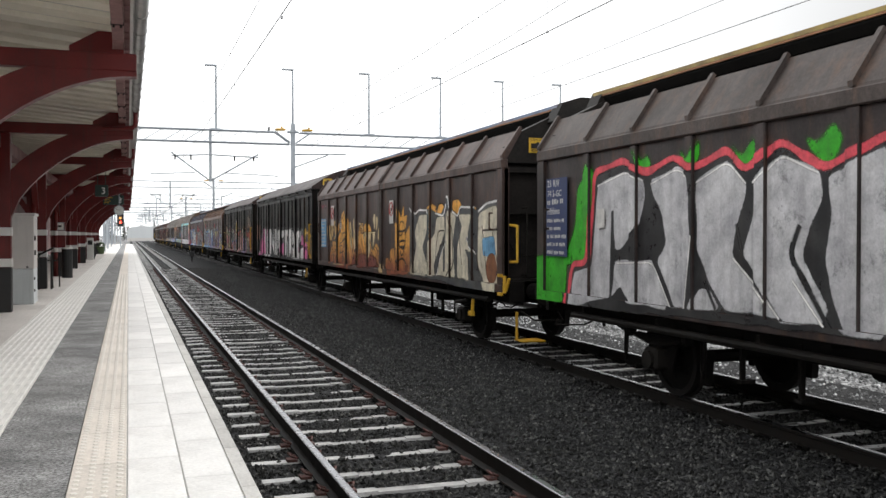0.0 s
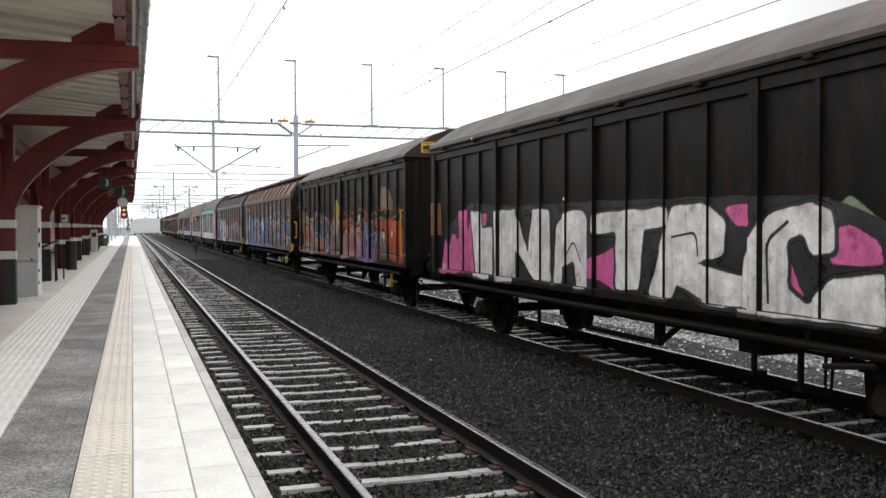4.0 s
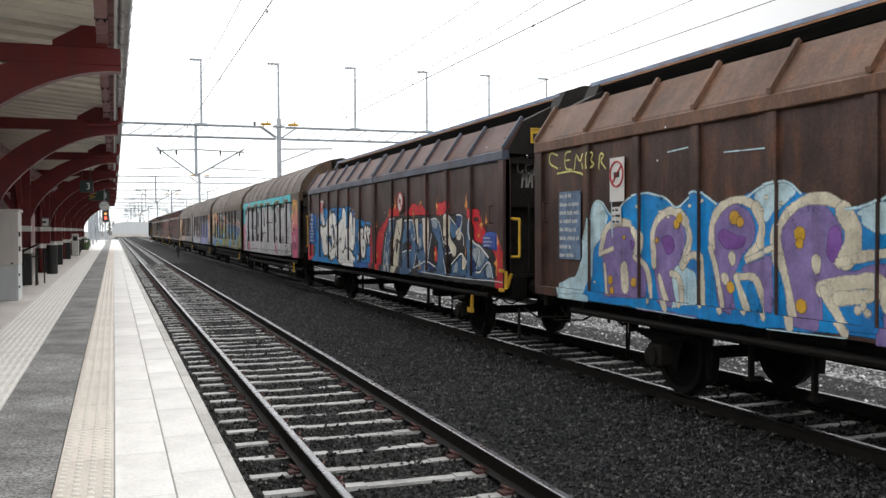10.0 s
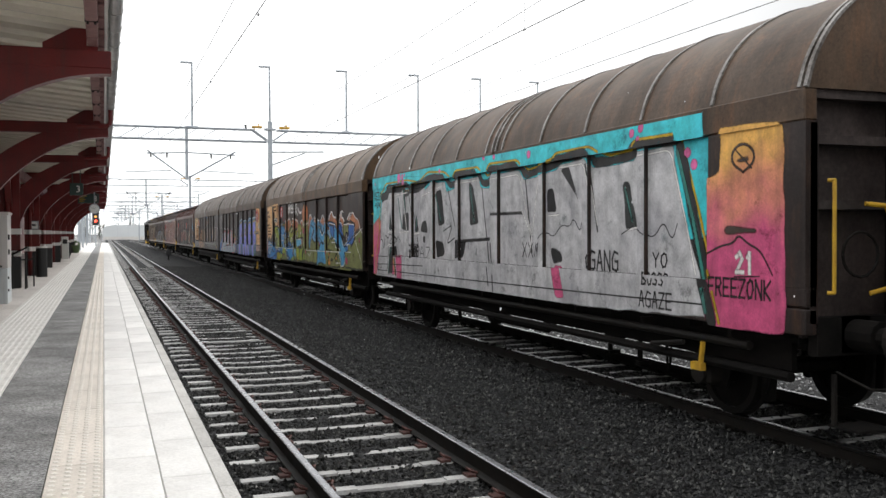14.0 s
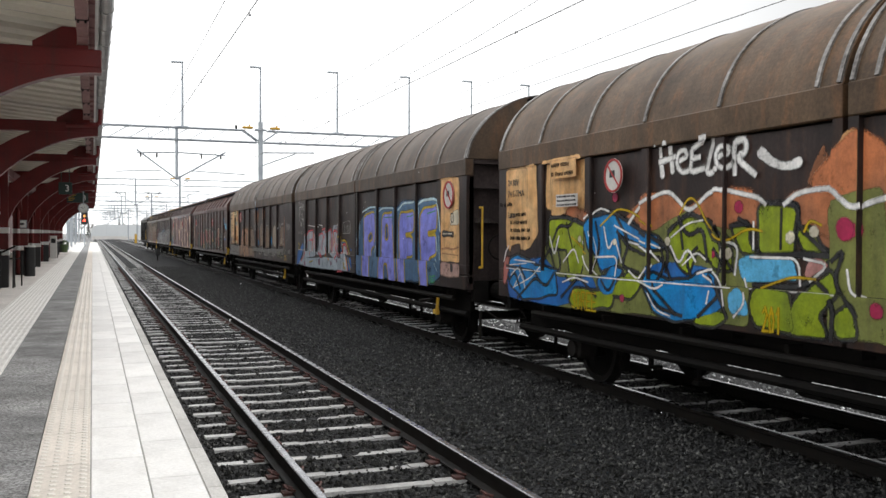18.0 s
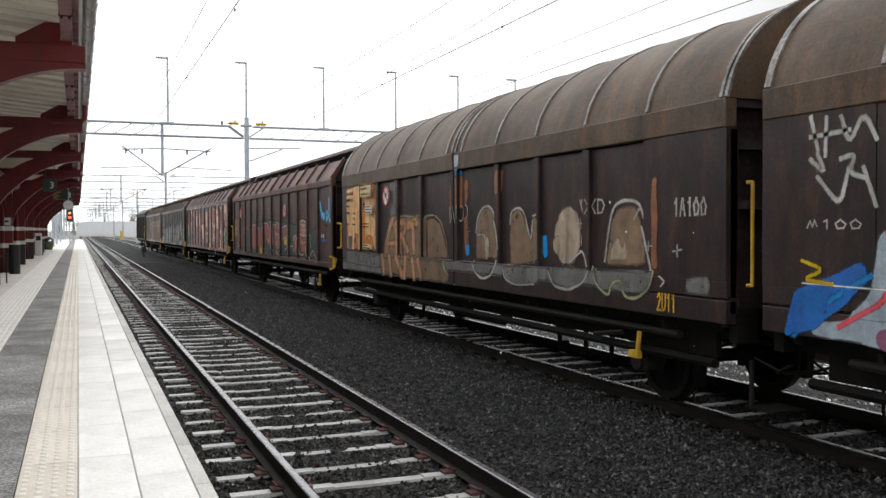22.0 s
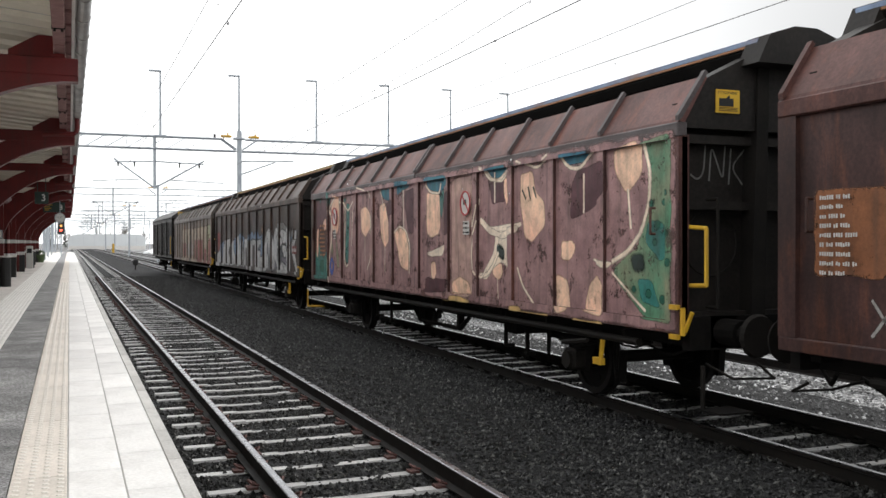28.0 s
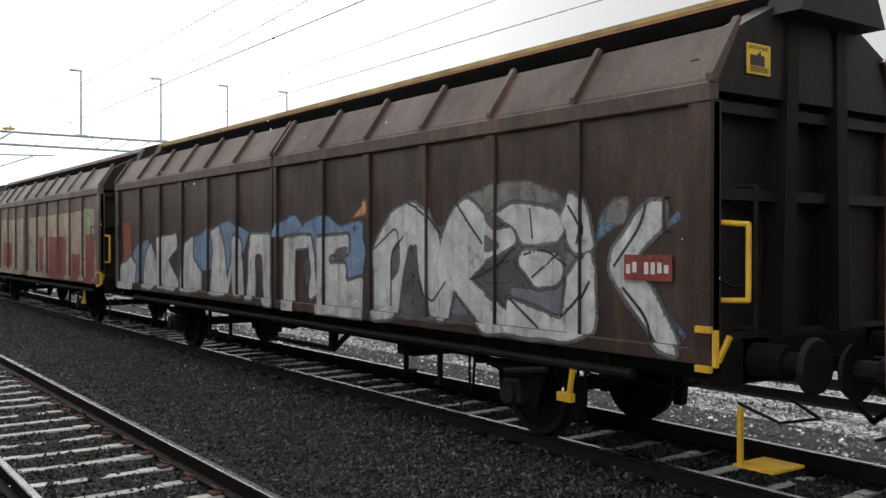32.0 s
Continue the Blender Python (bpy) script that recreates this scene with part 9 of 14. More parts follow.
# wagon 5 of the train
g_blue = [
    blob("7.67,0.98 7.83,2.08 8.15,2.11 8.47,2.31 8.74,2.37 9.11,2.26 9.23,2.32 9.41,2.23 9.58,2.27 9.69,2.42 9.85,2.52 10.31,2.34 10.45,2.26 10.82,2.26 10.86,2.41 10.95,2.50 11.11,2.53 11.25,2.56 11.47,2.49 11.62,2.37 11.73,2.28 12.01,2.29 12.11,2.45 12.23,2.52 12.39,2.56 12.60,2.50 12.70,2.50 12.71,1.84 11.62,1.12 8.67,0.98"),
    blob("13.31,1.63 13.50,2.19 13.75,2.30 13.98,2.15 14.52,2.04 14.87,1.98 15.04,1.78 15.22,1.58 15.24,1.45 15.13,1.36 14.93,1.02 14.58,1.02 13.92,1.37")]
g_plum = [
    blob("8.47,1.10 8.93,1.73 9.29,2.28 10.26,2.22 11.62,2.23 11.90,2.25 12.07,2.26 12.30,2.30 12.42,2.18 12.51,2.06 12.71,1.84 12.71,1.12 11.91,1.14 10.82,1.07 8.80,0.99"),
    blob("12.27,1.02 12.73,1.93 13.00,2.02 13.50,1.96 13.64,1.81 14.00,1.74 14.34,1.69 14.56,1.46 14.58,1.05 13.46,0.94")]
g_violet = [
    blob("8.29,1.72 8.40,1.86 8.56,1.76 8.47,1.60"),
    blob("9.05,1.01 9.11,1.28 9.46,1.36 9.63,1.12 9.61,1.01"),
    blob("11.12,1.39 11.14,1.79 11.62,1.83 11.68,1.68 11.55,1.42 11.24,1.35"),
    blob("12.18,1.07 12.11,1.30 12.49,1.29 12.64,1.12"),
    blob("12.55,1.75 12.71,1.79 12.71,1.39 12.58,1.56"),
    blob("9.90,1.08 10.01,1.27 10.26,1.23 10.22,1.06"),
    disc(12.46, 1.37, 0.09),
    blob("12.50,1.10 12.56,1.42 12.95,1.75 13.10,1.57 13.03,1.08"),
    blob("13.31,1.78 13.57,1.80 13.78,1.65 13.63,1.47 13.36,1.63")]
g_black = [
    blob("8.60,2.10 8.95,2.13 8.93,1.96 8.77,1.73 8.60,1.80"),
    blob("9.52,2.28 9.98,2.28 9.74,2.05 9.63,1.93 9.47,1.49 9.63,1.25 9.29,1.29 9.35,1.68 9.55,1.93"),
    blob("10.01,2.20 10.26,2.22 10.06,1.69 9.96,1.75"),
    blob("10.82,2.26 11.07,2.26 11.12,1.82 11.14,1.15 11.01,1.12 10.99,1.82"),
    blob("11.47,1.18 11.36,1.17 11.49,1.57 11.62,1.65 11.59,1.42"),
    blob("11.80,1.53 11.84,1.73 12.01,1.85 12.14,1.89 12.11,1.74 12.06,1.44 12.11,1.23 11.91,1.24 11.80,1.38"),
    blob("11.76,2.20 11.90,2.22 11.91,2.12 11.78,2.13"),
    blob("12.30,2.35 12.51,2.27 12.66,2.11 12.71,1.79 12.52,1.65 12.46,1.74 12.57,1.93 12.48,2.16"),
    blob("10.11,1.63 10.59,1.70 10.62,1.25 10.26,1.26 10.21,1.40"),
    blob("8.26,1.51 8.47,1.55 8.51,1.24 8.29,1.23"),
    blob("13.08,1.44 13.27,1.60 13.57,1.50 13.63,1.36 13.43,1.32 13.40,0.99 13.24,1.01 13.15,1.23"),
    blob("14.09,1.82 14.70,1.65 14.79,1.42 14.81,1.11 14.56,1.11 14.49,1.57 14.26,1.71"),
    blob("13.31,2.25 13.50,2.26 13.53,1.96 13.36,1.93")]
g_inblue = [
    blob("9.47,1.55 9.58,1.52 9.72,1.31 9.69,1.22 9.54,1.30"),
    blob("12.06,1.66 12.14,1.78 12.21,1.81 12.16,1.59 12.14,1.38 12.08,1.25 12.03,1.39"),
    blob("10.47,1.36 10.55,1.42 10.59,1.31 10.47,1.29"),
    blob("13.46,1.53 13.60,1.36 13.33,1.35"),
    blob("4.86,1.43 4.98,1.45 5.09,1.18 4.92,1.14"),
    blob("6.03,1.31 6.51,1.39 6.56,1.12 6.12,1.08")]
g_letters = [
    blob("8.53,1.11 8.77,1.46 9.17,2.19 9.35,2.24 9.35,2.06 9.05,1.73 8.82,1.33 8.67,1.12"),
    blob("9.74,2.18 9.90,2.22 10.01,2.05 9.85,1.99 9.74,2.05"),
    blob("10.41,2.19 10.82,2.22 10.73,1.93 10.66,1.70 10.59,1.93 10.53,1.64 10.45,1.93"),
    blob("11.11,2.20 11.39,2.21 11.36,2.03 11.30,1.82 11.24,1.93 11.17,1.80 11.12,1.93"),
    blob("11.43,1.93 11.55,2.18 11.78,2.22 11.75,2.03 11.62,1.80 11.53,1.88"),
    blob("11.94,2.12 12.11,2.24 12.22,2.16 12.24,2.02 12.11,1.97 11.97,2.02"),
    blob("12.31,2.09 12.39,2.18 12.48,2.16 12.45,2.04 12.35,2.00"),
    blob("12.14,1.59 12.17,1.74 12.30,1.74 12.40,1.63 12.27,1.50 12.14,1.45"),
    blob("10.22,1.81 10.32,1.87 10.36,1.76 10.28,1.68"),
    blob("11.14,1.45 11.28,1.40 11.36,1.30 11.26,1.15 11.16,1.14"),
    blob("11.38,1.56 11.55,1.62 11.53,1.47 11.38,1.46"),
    blob("11.59,1.27 11.66,1.32 11.73,1.28 11.64,1.22"),
    blob("10.86,1.43 10.90,1.52 10.97,1.41 10.92,1.30"),
    disc(9.85, 1.90, 0.035),
    disc(12.28, 1.95, 0.05),
    disc(12.40, 1.83, 0.05),
    disc(13.93, 1.54, 0.14),
    disc(13.91, 1.24, 0.12),
    blob("14.20,1.58 14.42,1.64 14.54,1.46 14.51,1.20 14.30,1.21 14.13,1.33"),
    blob("13.36,1.12 13.60,1.15 13.57,1.02 13.41,1.02")]
g_rim = [
    line("8.00,2.15 8.19,2.09 8.47,2.30 8.70,2.36 9.15,2.26", 0.04),
    line("9.61,2.28 9.72,2.43 9.90,2.52 10.26,2.35 10.38,2.29", 0.04),
    line("10.78,2.29 10.86,2.41 10.97,2.49 11.12,2.51 11.25,2.56 11.45,2.49 11.60,2.37 11.71,2.29", 0.04),
    line("11.99,2.29 12.09,2.44 12.23,2.51 12.37,2.56 12.59,2.50", 0.04),
    line("13.50,2.19 13.64,2.28 13.78,2.28 13.98,2.14 14.52,2.03 14.87,1.97 15.05,1.77 15.23,1.57 15.24,1.49 15.09,1.29 14.94,1.06", 0.04),
    line("13.03,1.38 13.08,1.49 13.26,1.58 13.45,1.60 13.69,1.46", 0.03),
    line("13.18,1.76 13.36,1.81 13.57,1.81 13.78,1.69 13.83,1.61 14.04,1.73 14.34,1.67 14.53,1.45", 0.03),
    line("13.10,1.95 13.27,1.99 13.44,1.95 13.51,1.88 13.61,1.89", 0.03),
    line("9.15,2.24 9.47,2.23 9.47,1.93", 0.03),
    line("8.60,1.11 8.90,1.53 9.17,1.93 9.29,2.19", 0.028),
    line("8.90,1.60 9.11,1.74 9.39,1.87", 0.028),
    line("9.47,1.65 9.55,1.80 9.69,1.87", 0.028),
    line("9.80,1.78 10.08,1.86 10.01,1.66", 0.028),
    line("9.69,1.68 10.01,1.63 10.08,1.36 9.90,1.29 9.85,1.05", 0.028),
    line("10.43,1.79 10.36,1.61 10.53,1.73 10.99,1.90", 0.028),
    line("10.21,1.34 10.28,1.64 10.59,1.87", 0.028),
    line("10.41,2.22 10.86,2.23 10.99,2.21", 0.028),
    line("11.13,2.20 11.39,2.21 11.43,2.03", 0.028),
    line("11.51,2.18 11.79,2.22 11.77,2.03 11.68,1.73 11.59,1.62 11.24,1.35", 0.028),
    line("11.16,1.79 11.39,2.11", 0.028),
    line("11.36,1.64 11.41,2.03", 0.028),
    line("11.59,1.62 11.61,1.42 11.44,1.18", 0.028),
    line("11.01,1.14 10.99,1.82", 0.028),
    line("8.67,1.12 9.05,1.34", 0.028),
    line("8.93,1.40 9.17,1.64 9.41,1.42", 0.028),
    line("12.17,1.87 12.08,1.84 11.87,1.68 11.82,1.53 11.84,1.33 12.01,1.22 12.11,1.22", 0.035),
    line("12.11,2.24 12.27,2.29 12.42,2.25 12.57,2.15", 0.035),
    line("12.30,1.97 12.54,2.06 12.48,1.56 12.55,1.34 12.64,1.14", 0.03),
    line("12.43,1.60 12.21,1.48", 0.03),
    line("8.23,1.14 9.85,1.09 11.47,1.08 12.71,1.04", 0.02)]
g_hatch = [
    line("8.72,2.05 8.88,2.05", 0.022),
    line("8.72,1.99 8.88,2.00", 0.022),
    line("8.72,1.94 8.88,1.94", 0.022),
    line("9.59,2.21 9.72,2.21", 0.022),
    line("9.59,2.16 9.72,2.16", 0.022),
    line("10.26,2.12 10.33,2.12", 0.022),
    line("10.26,2.07 10.33,2.07", 0.022),
    line("11.03,1.77 11.10,1.77", 0.022),
    line("11.03,1.72 11.10,1.72", 0.022),
    line("11.06,1.39 11.14,1.38", 0.022),
    line("11.06,1.35 11.14,1.34", 0.022),
    line("10.31,1.58 10.55,1.58", 0.022),
    line("10.31,1.53 10.55,1.52", 0.022),
    line("10.24,1.37 10.43,1.37", 0.022),
    line("10.24,1.32 10.43,1.32", 0.022),
    line("11.81,1.53 12.03,1.53", 0.025),
    line("11.81,1.47 12.03,1.47", 0.025),
    line("11.85,1.42 12.03,1.42", 0.025),
    line("12.52,1.84 12.65,1.84", 0.025),
    line("12.52,1.80 12.65,1.80", 0.025),
    line("12.54,2.19 12.67,2.19", 0.025),
    line("11.46,1.21 11.56,1.20", 0.022),
    line("11.46,1.18 11.56,1.17", 0.022),
    line("9.41,1.45 9.50,1.46", 0.022),
    line("9.41,1.41 9.50,1.41", 0.022),
    line("13.27,2.24 13.43,2.24", 0.025),
    line("13.27,2.19 13.43,2.20", 0.025),
    line("13.27,2.15 13.43,2.15", 0.025),
    line("14.53,1.54 14.66,1.54", 0.025),
    line("14.53,1.49 14.66,1.49", 0.025),
    line("14.56,1.41 14.67,1.41", 0.025),
    line("13.25,1.22 13.39,1.21", 0.025),
    line("13.70,1.81 13.86,1.81", 0.025),
    line("13.72,1.77 13.88,1.76", 0.025)]
g_lines = [
    line("9.47,1.74 9.85,1.90 10.01,1.96", 0.028),
    line("10.82,2.21 10.73,1.96 10.50,1.79 10.99,1.93", 0.028),
    line("11.16,1.93 11.39,2.11", 0.028),
    line("12.17,1.93 12.51,2.13", 0.03),
    line("12.18,1.45 12.46,1.61", 0.03),
    line("10.64,1.34 10.99,1.37", 0.028),
    line("9.05,1.67 9.41,1.80", 0.028),
    line("11.16,1.29 11.32,1.46", 0.03),
    line("8.54,1.45 8.86,1.56", 0.03),
    line("10.36,2.25 11.07,2.25", 0.05),
    line("11.43,2.26 11.90,2.25", 0.05),
    line("9.29,2.28 10.36,2.27", 0.07),
    line("14.00,1.38 14.54,1.42", 0.028),
    line("13.10,2.08 13.50,2.13", 0.03)]
g_stars = [
    disc(8.15, 1.97, 0.018),
    disc(8.26, 1.90, 0.018),
    disc(11.07, 2.40, 0.018),
    disc(11.30, 2.43, 0.018),
    disc(11.45, 2.42, 0.018),
    disc(12.36, 2.48, 0.022),
    disc(12.48, 2.35, 0.022),
    disc(12.63, 2.38, 0.022),
    disc(9.80, 2.39, 0.018),
    disc(7.97, 1.65, 0.018),
    disc(7.90, 1.35, 0.018),
    disc(9.61, 1.43, 0.018),
    disc(12.11, 1.69, 0.02),
    disc(12.10, 1.54, 0.02),
    disc(10.57, 1.36, 0.018),
    disc(13.83, 2.07, 0.022),
    disc(13.91, 1.96, 0.022),
    disc(14.13, 2.01, 0.022),
    disc(14.35, 1.95, 0.022),
    disc(14.53, 1.90, 0.022),
    disc(14.25, 1.90, 0.022),
    disc(14.71, 1.87, 0.022),
    disc(14.90, 1.79, 0.022),
    disc(15.06, 1.61, 0.022),
    disc(15.01, 1.46, 0.022),
    disc(14.81, 1.50, 0.022),
    disc(14.87, 1.33, 0.022),
    disc(13.44, 1.43, 0.022)]
g_crown = [
    line("14.61,2.42 14.57,2.52 14.54,2.56", 0.028),
    line("14.57,2.52 14.63,2.42 14.67,2.53 14.70,2.44 14.78,2.52 14.80,2.58", 0.028),
    line("14.55,2.44 14.59,2.35 14.70,2.31 14.81,2.37 14.83,2.58", 0.028),
    line("14.57,2.38 14.68,2.40 14.78,2.37", 0.028),
    *word("DOMBR", 14.28, 14.76, 2.13, 2.23, 0.028),
    *word("HILL", 14.81, 15.22, 2.08, 2.30, 0.028)]
g_rednum = [
    blob("14.48,1.88 14.74,1.89 14.74,1.76 14.49,1.75")]
g_sky = [
    blob("1.43,1.03 1.55,1.55 1.74,1.99 1.85,2.30 2.03,2.31 2.31,2.09 2.64,2.31 3.07,2.37 3.47,2.30 3.69,2.15 3.90,2.25 4.07,2.36 4.39,2.20 4.70,2.25 5.00,2.30 5.08,2.35 5.28,2.36 5.43,2.39 5.59,2.27 5.79,2.24 6.05,2.14 6.42,2.13 6.58,2.19 6.59,1.08 4.71,1.01 2.57,1.04"),
    blob("6.94,2.17 7.19,2.31 7.52,2.38 7.97,2.04 8.00,1.00 6.93,1.00")]
g_pale = [
    blob("0.85,1.22 1.35,1.32 1.58,1.63 1.74,1.99 1.85,2.29 2.03,2.30 2.24,2.09 2.06,1.85 1.85,1.71 1.81,1.34 1.66,1.12 0.94,1.03"),
    blob("4.96,2.27 5.08,2.35 5.43,2.38 5.58,2.27 5.32,2.13 5.20,1.98 5.08,2.08"),
    blob("6.12,2.10 6.42,2.12 6.58,2.18 6.58,1.88 6.36,1.97 6.27,2.06"),
    blob("3.36,1.48 3.75,1.56 4.10,1.51 4.15,1.16 3.64,1.09"),
    blob("0.94,1.09 1.81,1.11 1.81,1.02 0.94,1.00"),
    blob("6.76,2.05 7.03,2.30 7.44,2.38 7.75,2.33 7.97,2.00 7.97,1.79 7.35,1.63 6.94,1.78")]
g_purple = [
    blob("2.06,1.67 2.10,1.92 2.37,2.00 2.77,2.00 2.95,1.86 2.93,1.73 3.07,1.53 3.10,1.15 2.17,1.12 2.10,1.43"),
    blob("3.21,1.60 3.21,1.92 3.33,2.08 3.58,2.16 3.80,2.04 3.87,1.86 3.80,1.65 3.59,1.46 3.69,1.10 3.36,1.13"),
    blob("4.27,1.81 4.32,2.04 4.48,2.18 4.70,2.21 4.92,2.11 5.00,1.98 4.96,1.82 4.79,1.70 4.71,1.54 4.62,1.42 4.71,1.09 4.42,1.16 4.34,1.52"),
    blob("4.79,1.60 5.12,1.69 5.28,1.72 5.30,1.15 5.17,1.16 5.04,1.44 4.79,1.49"),
    blob("5.32,1.67 5.29,1.92 5.47,2.10 5.72,2.18 5.92,2.14 6.09,2.00 6.12,1.83 5.99,1.64 6.18,1.60 6.59,1.68 6.59,1.57 6.06,1.47 5.86,1.39 5.90,1.05 5.51,1.09"),
    blob("2.95,1.04 4.15,1.05 4.15,0.98 2.95,0.97"),
    blob("5.28,0.99 5.93,1.01 5.93,0.94 5.28,0.94"),
    blob("6.48,0.65 6.58,1.69 6.93,1.74 7.35,1.56 7.67,1.34 7.82,0.99 7.66,0.75")]
g_dpurple = [
    blob("5.92,1.73 5.94,1.95 6.05,2.00 6.11,1.88 6.09,1.74 5.99,1.64"),
    blob("4.39,1.87 4.48,1.95 4.88,1.87 4.79,1.76 4.53,1.73"),
    blob("3.36,1.86 3.59,1.89 3.69,1.74 3.53,1.64"),
    blob("2.70,1.82 2.93,1.79 2.85,1.69")]
g_lrim = [
    line("2.03,1.64 2.14,1.96 2.44,2.04 2.80,2.00 3.01,1.82 2.93,1.67", 0.10),
    line("2.03,1.64 2.33,1.71", 0.07),
    line("2.14,1.50 2.20,1.08", 0.07),
    line("2.89,1.63 3.13,1.50 3.19,1.12", 0.08),
    line("3.25,1.54 3.21,1.92 3.36,2.10 3.62,2.17 3.85,2.07 3.95,1.86 3.85,1.65", 0.10),
    line("3.80,2.07 4.00,1.92 3.97,1.74 3.80,1.56", 0.12),
    line("3.85,1.62 4.15,1.70 4.17,1.16", 0.08),
    line("3.59,1.46 3.75,1.44 3.80,1.14", 0.09),
    line("3.36,1.42 3.53,1.08", 0.09),
    line("4.33,1.75 4.30,2.01 4.48,2.19 4.75,2.25 5.00,2.16 5.11,2.00 5.08,1.82 4.88,1.66", 0.09),
    line("5.00,2.14 5.14,1.98 5.08,1.82", 0.14),
    line("4.88,1.65 5.28,1.77", 0.07),
    line("4.30,1.75 4.39,1.52 4.51,1.13", 0.08),
    line("4.71,1.47 5.00,1.51 5.17,1.13", 0.09),
    line("4.71,1.47 4.88,1.16", 0.09),
    line("5.34,1.67 5.29,1.92 5.47,2.13 5.72,2.22 5.95,2.21 6.18,2.09 6.26,1.93 6.21,1.79 6.07,1.66", 0.10),
    line("6.12,2.09 6.24,1.95 6.23,1.79 6.15,1.69", 0.20),
    line("6.07,1.66 6.59,1.76", 0.09),
    line("5.34,1.67 5.47,1.37 5.52,1.06", 0.10),
    line("5.86,1.43 6.18,1.50 6.51,1.54 6.59,1.33", 0.14),
    line("5.89,1.42 6.09,1.17 6.19,1.08", 0.10),
    line("6.06,1.36 6.46,1.41", 0.12),
    line("7.19,1.86 7.51,1.64 7.82,1.50 7.97,1.07", 0.06),
    line("6.93,1.70 7.19,1.40 7.35,1.18", 0.05)]
g_creamdrop = [
    blob("2.51,1.51 2.64,1.59 2.73,1.39 2.68,1.18 2.55,1.19"),
    blob("4.57,1.70 4.64,1.74 4.71,1.68 4.66,1.56"),
    blob("5.73,1.70 5.82,1.75 5.87,1.66 5.83,1.53 5.76,1.58"),
    blob("4.44,1.47 4.53,1.52 4.62,1.45 4.55,1.36")]
g_ydots = [
    disc(2.28, 1.33, 0.06),
    disc(2.31, 1.20, 0.05),
    disc(2.89, 1.33, 0.06),
    disc(3.69, 2.00, 0.05),
    disc(3.75, 2.06, 0.05),
    disc(3.31, 1.83, 0.04),
    disc(4.68, 2.06, 0.07),
    disc(4.77, 2.01, 0.06),
    disc(4.62, 1.37, 0.06),
    disc(5.59, 1.90, 0.07),
    disc(5.59, 1.82, 0.05),
    disc(5.62, 1.27, 0.07),
    disc(2.60, 1.85, 0.04)]
g_pdots = [
    disc(6.37, 1.33, 0.05),
    disc(6.28, 1.28, 0.04),
    disc(6.43, 1.27, 0.04),
    disc(4.00, 2.19, 0.02),
    disc(4.15, 2.24, 0.02),
    disc(3.53, 2.08, 0.02),
    disc(3.36, 2.14, 0.02),
    disc(2.95, 2.21, 0.02),
    disc(5.20, 2.24, 0.02),
    disc(5.35, 2.18, 0.02),
    disc(6.33, 1.86, 0.025),
    disc(5.08, 2.13, 0.02),
    disc(3.80, 1.32, 0.02),
    disc(1.88, 1.28, 0.02)]
g_thinrim = [
    line("1.58,1.63 1.74,1.99 1.85,2.29 2.06,2.31 2.31,2.09 2.68,2.31 3.07,2.37 3.51,2.29 3.69,2.15 3.90,2.27 4.07,2.36 4.39,2.20", 0.03),
    line("4.88,2.25 5.08,2.35 5.43,2.39 5.61,2.26", 0.03),
    line("6.15,2.11 6.42,2.13 6.58,2.20", 0.03),
    line("3.53,2.79 3.90,2.81", 0.018),
    line("4.52,2.71 5.12,2.70", 0.015),
    line("2.37,2.19 2.44,2.06", 0.03),
    line("2.31,2.30 2.33,1.85", 0.03),
    line("2.95,1.04 4.71,1.01 6.19,1.04", 0.012)]
g_ytag = [
    line("0.86,2.96 0.63,3.02 0.60,2.86 0.86,2.78", 0.03),
    disc(0.94, 2.78, 0.012),
    line("1.24,2.98 1.08,2.98 1.08,2.75 1.27,2.74", 0.03),
    line("1.08,2.87 1.21,2.87", 0.03),
    line("1.35,2.74 1.40,2.96 1.51,2.80 1.59,2.96 1.66,2.73", 0.03),
    line("1.74,2.73 1.74,2.94 1.88,2.90 1.77,2.83 1.91,2.76 1.74,2.73", 0.03),
    line("2.00,2.71 2.03,2.91 2.14,2.86 2.03,2.80 2.17,2.70", 0.03),
    line("0.86,2.71 1.27,2.72 1.66,2.65", 0.03)]
g_scrawl = [
    *word("BEES", 8.90, 9.29, 2.36, 2.54, 0.02)]
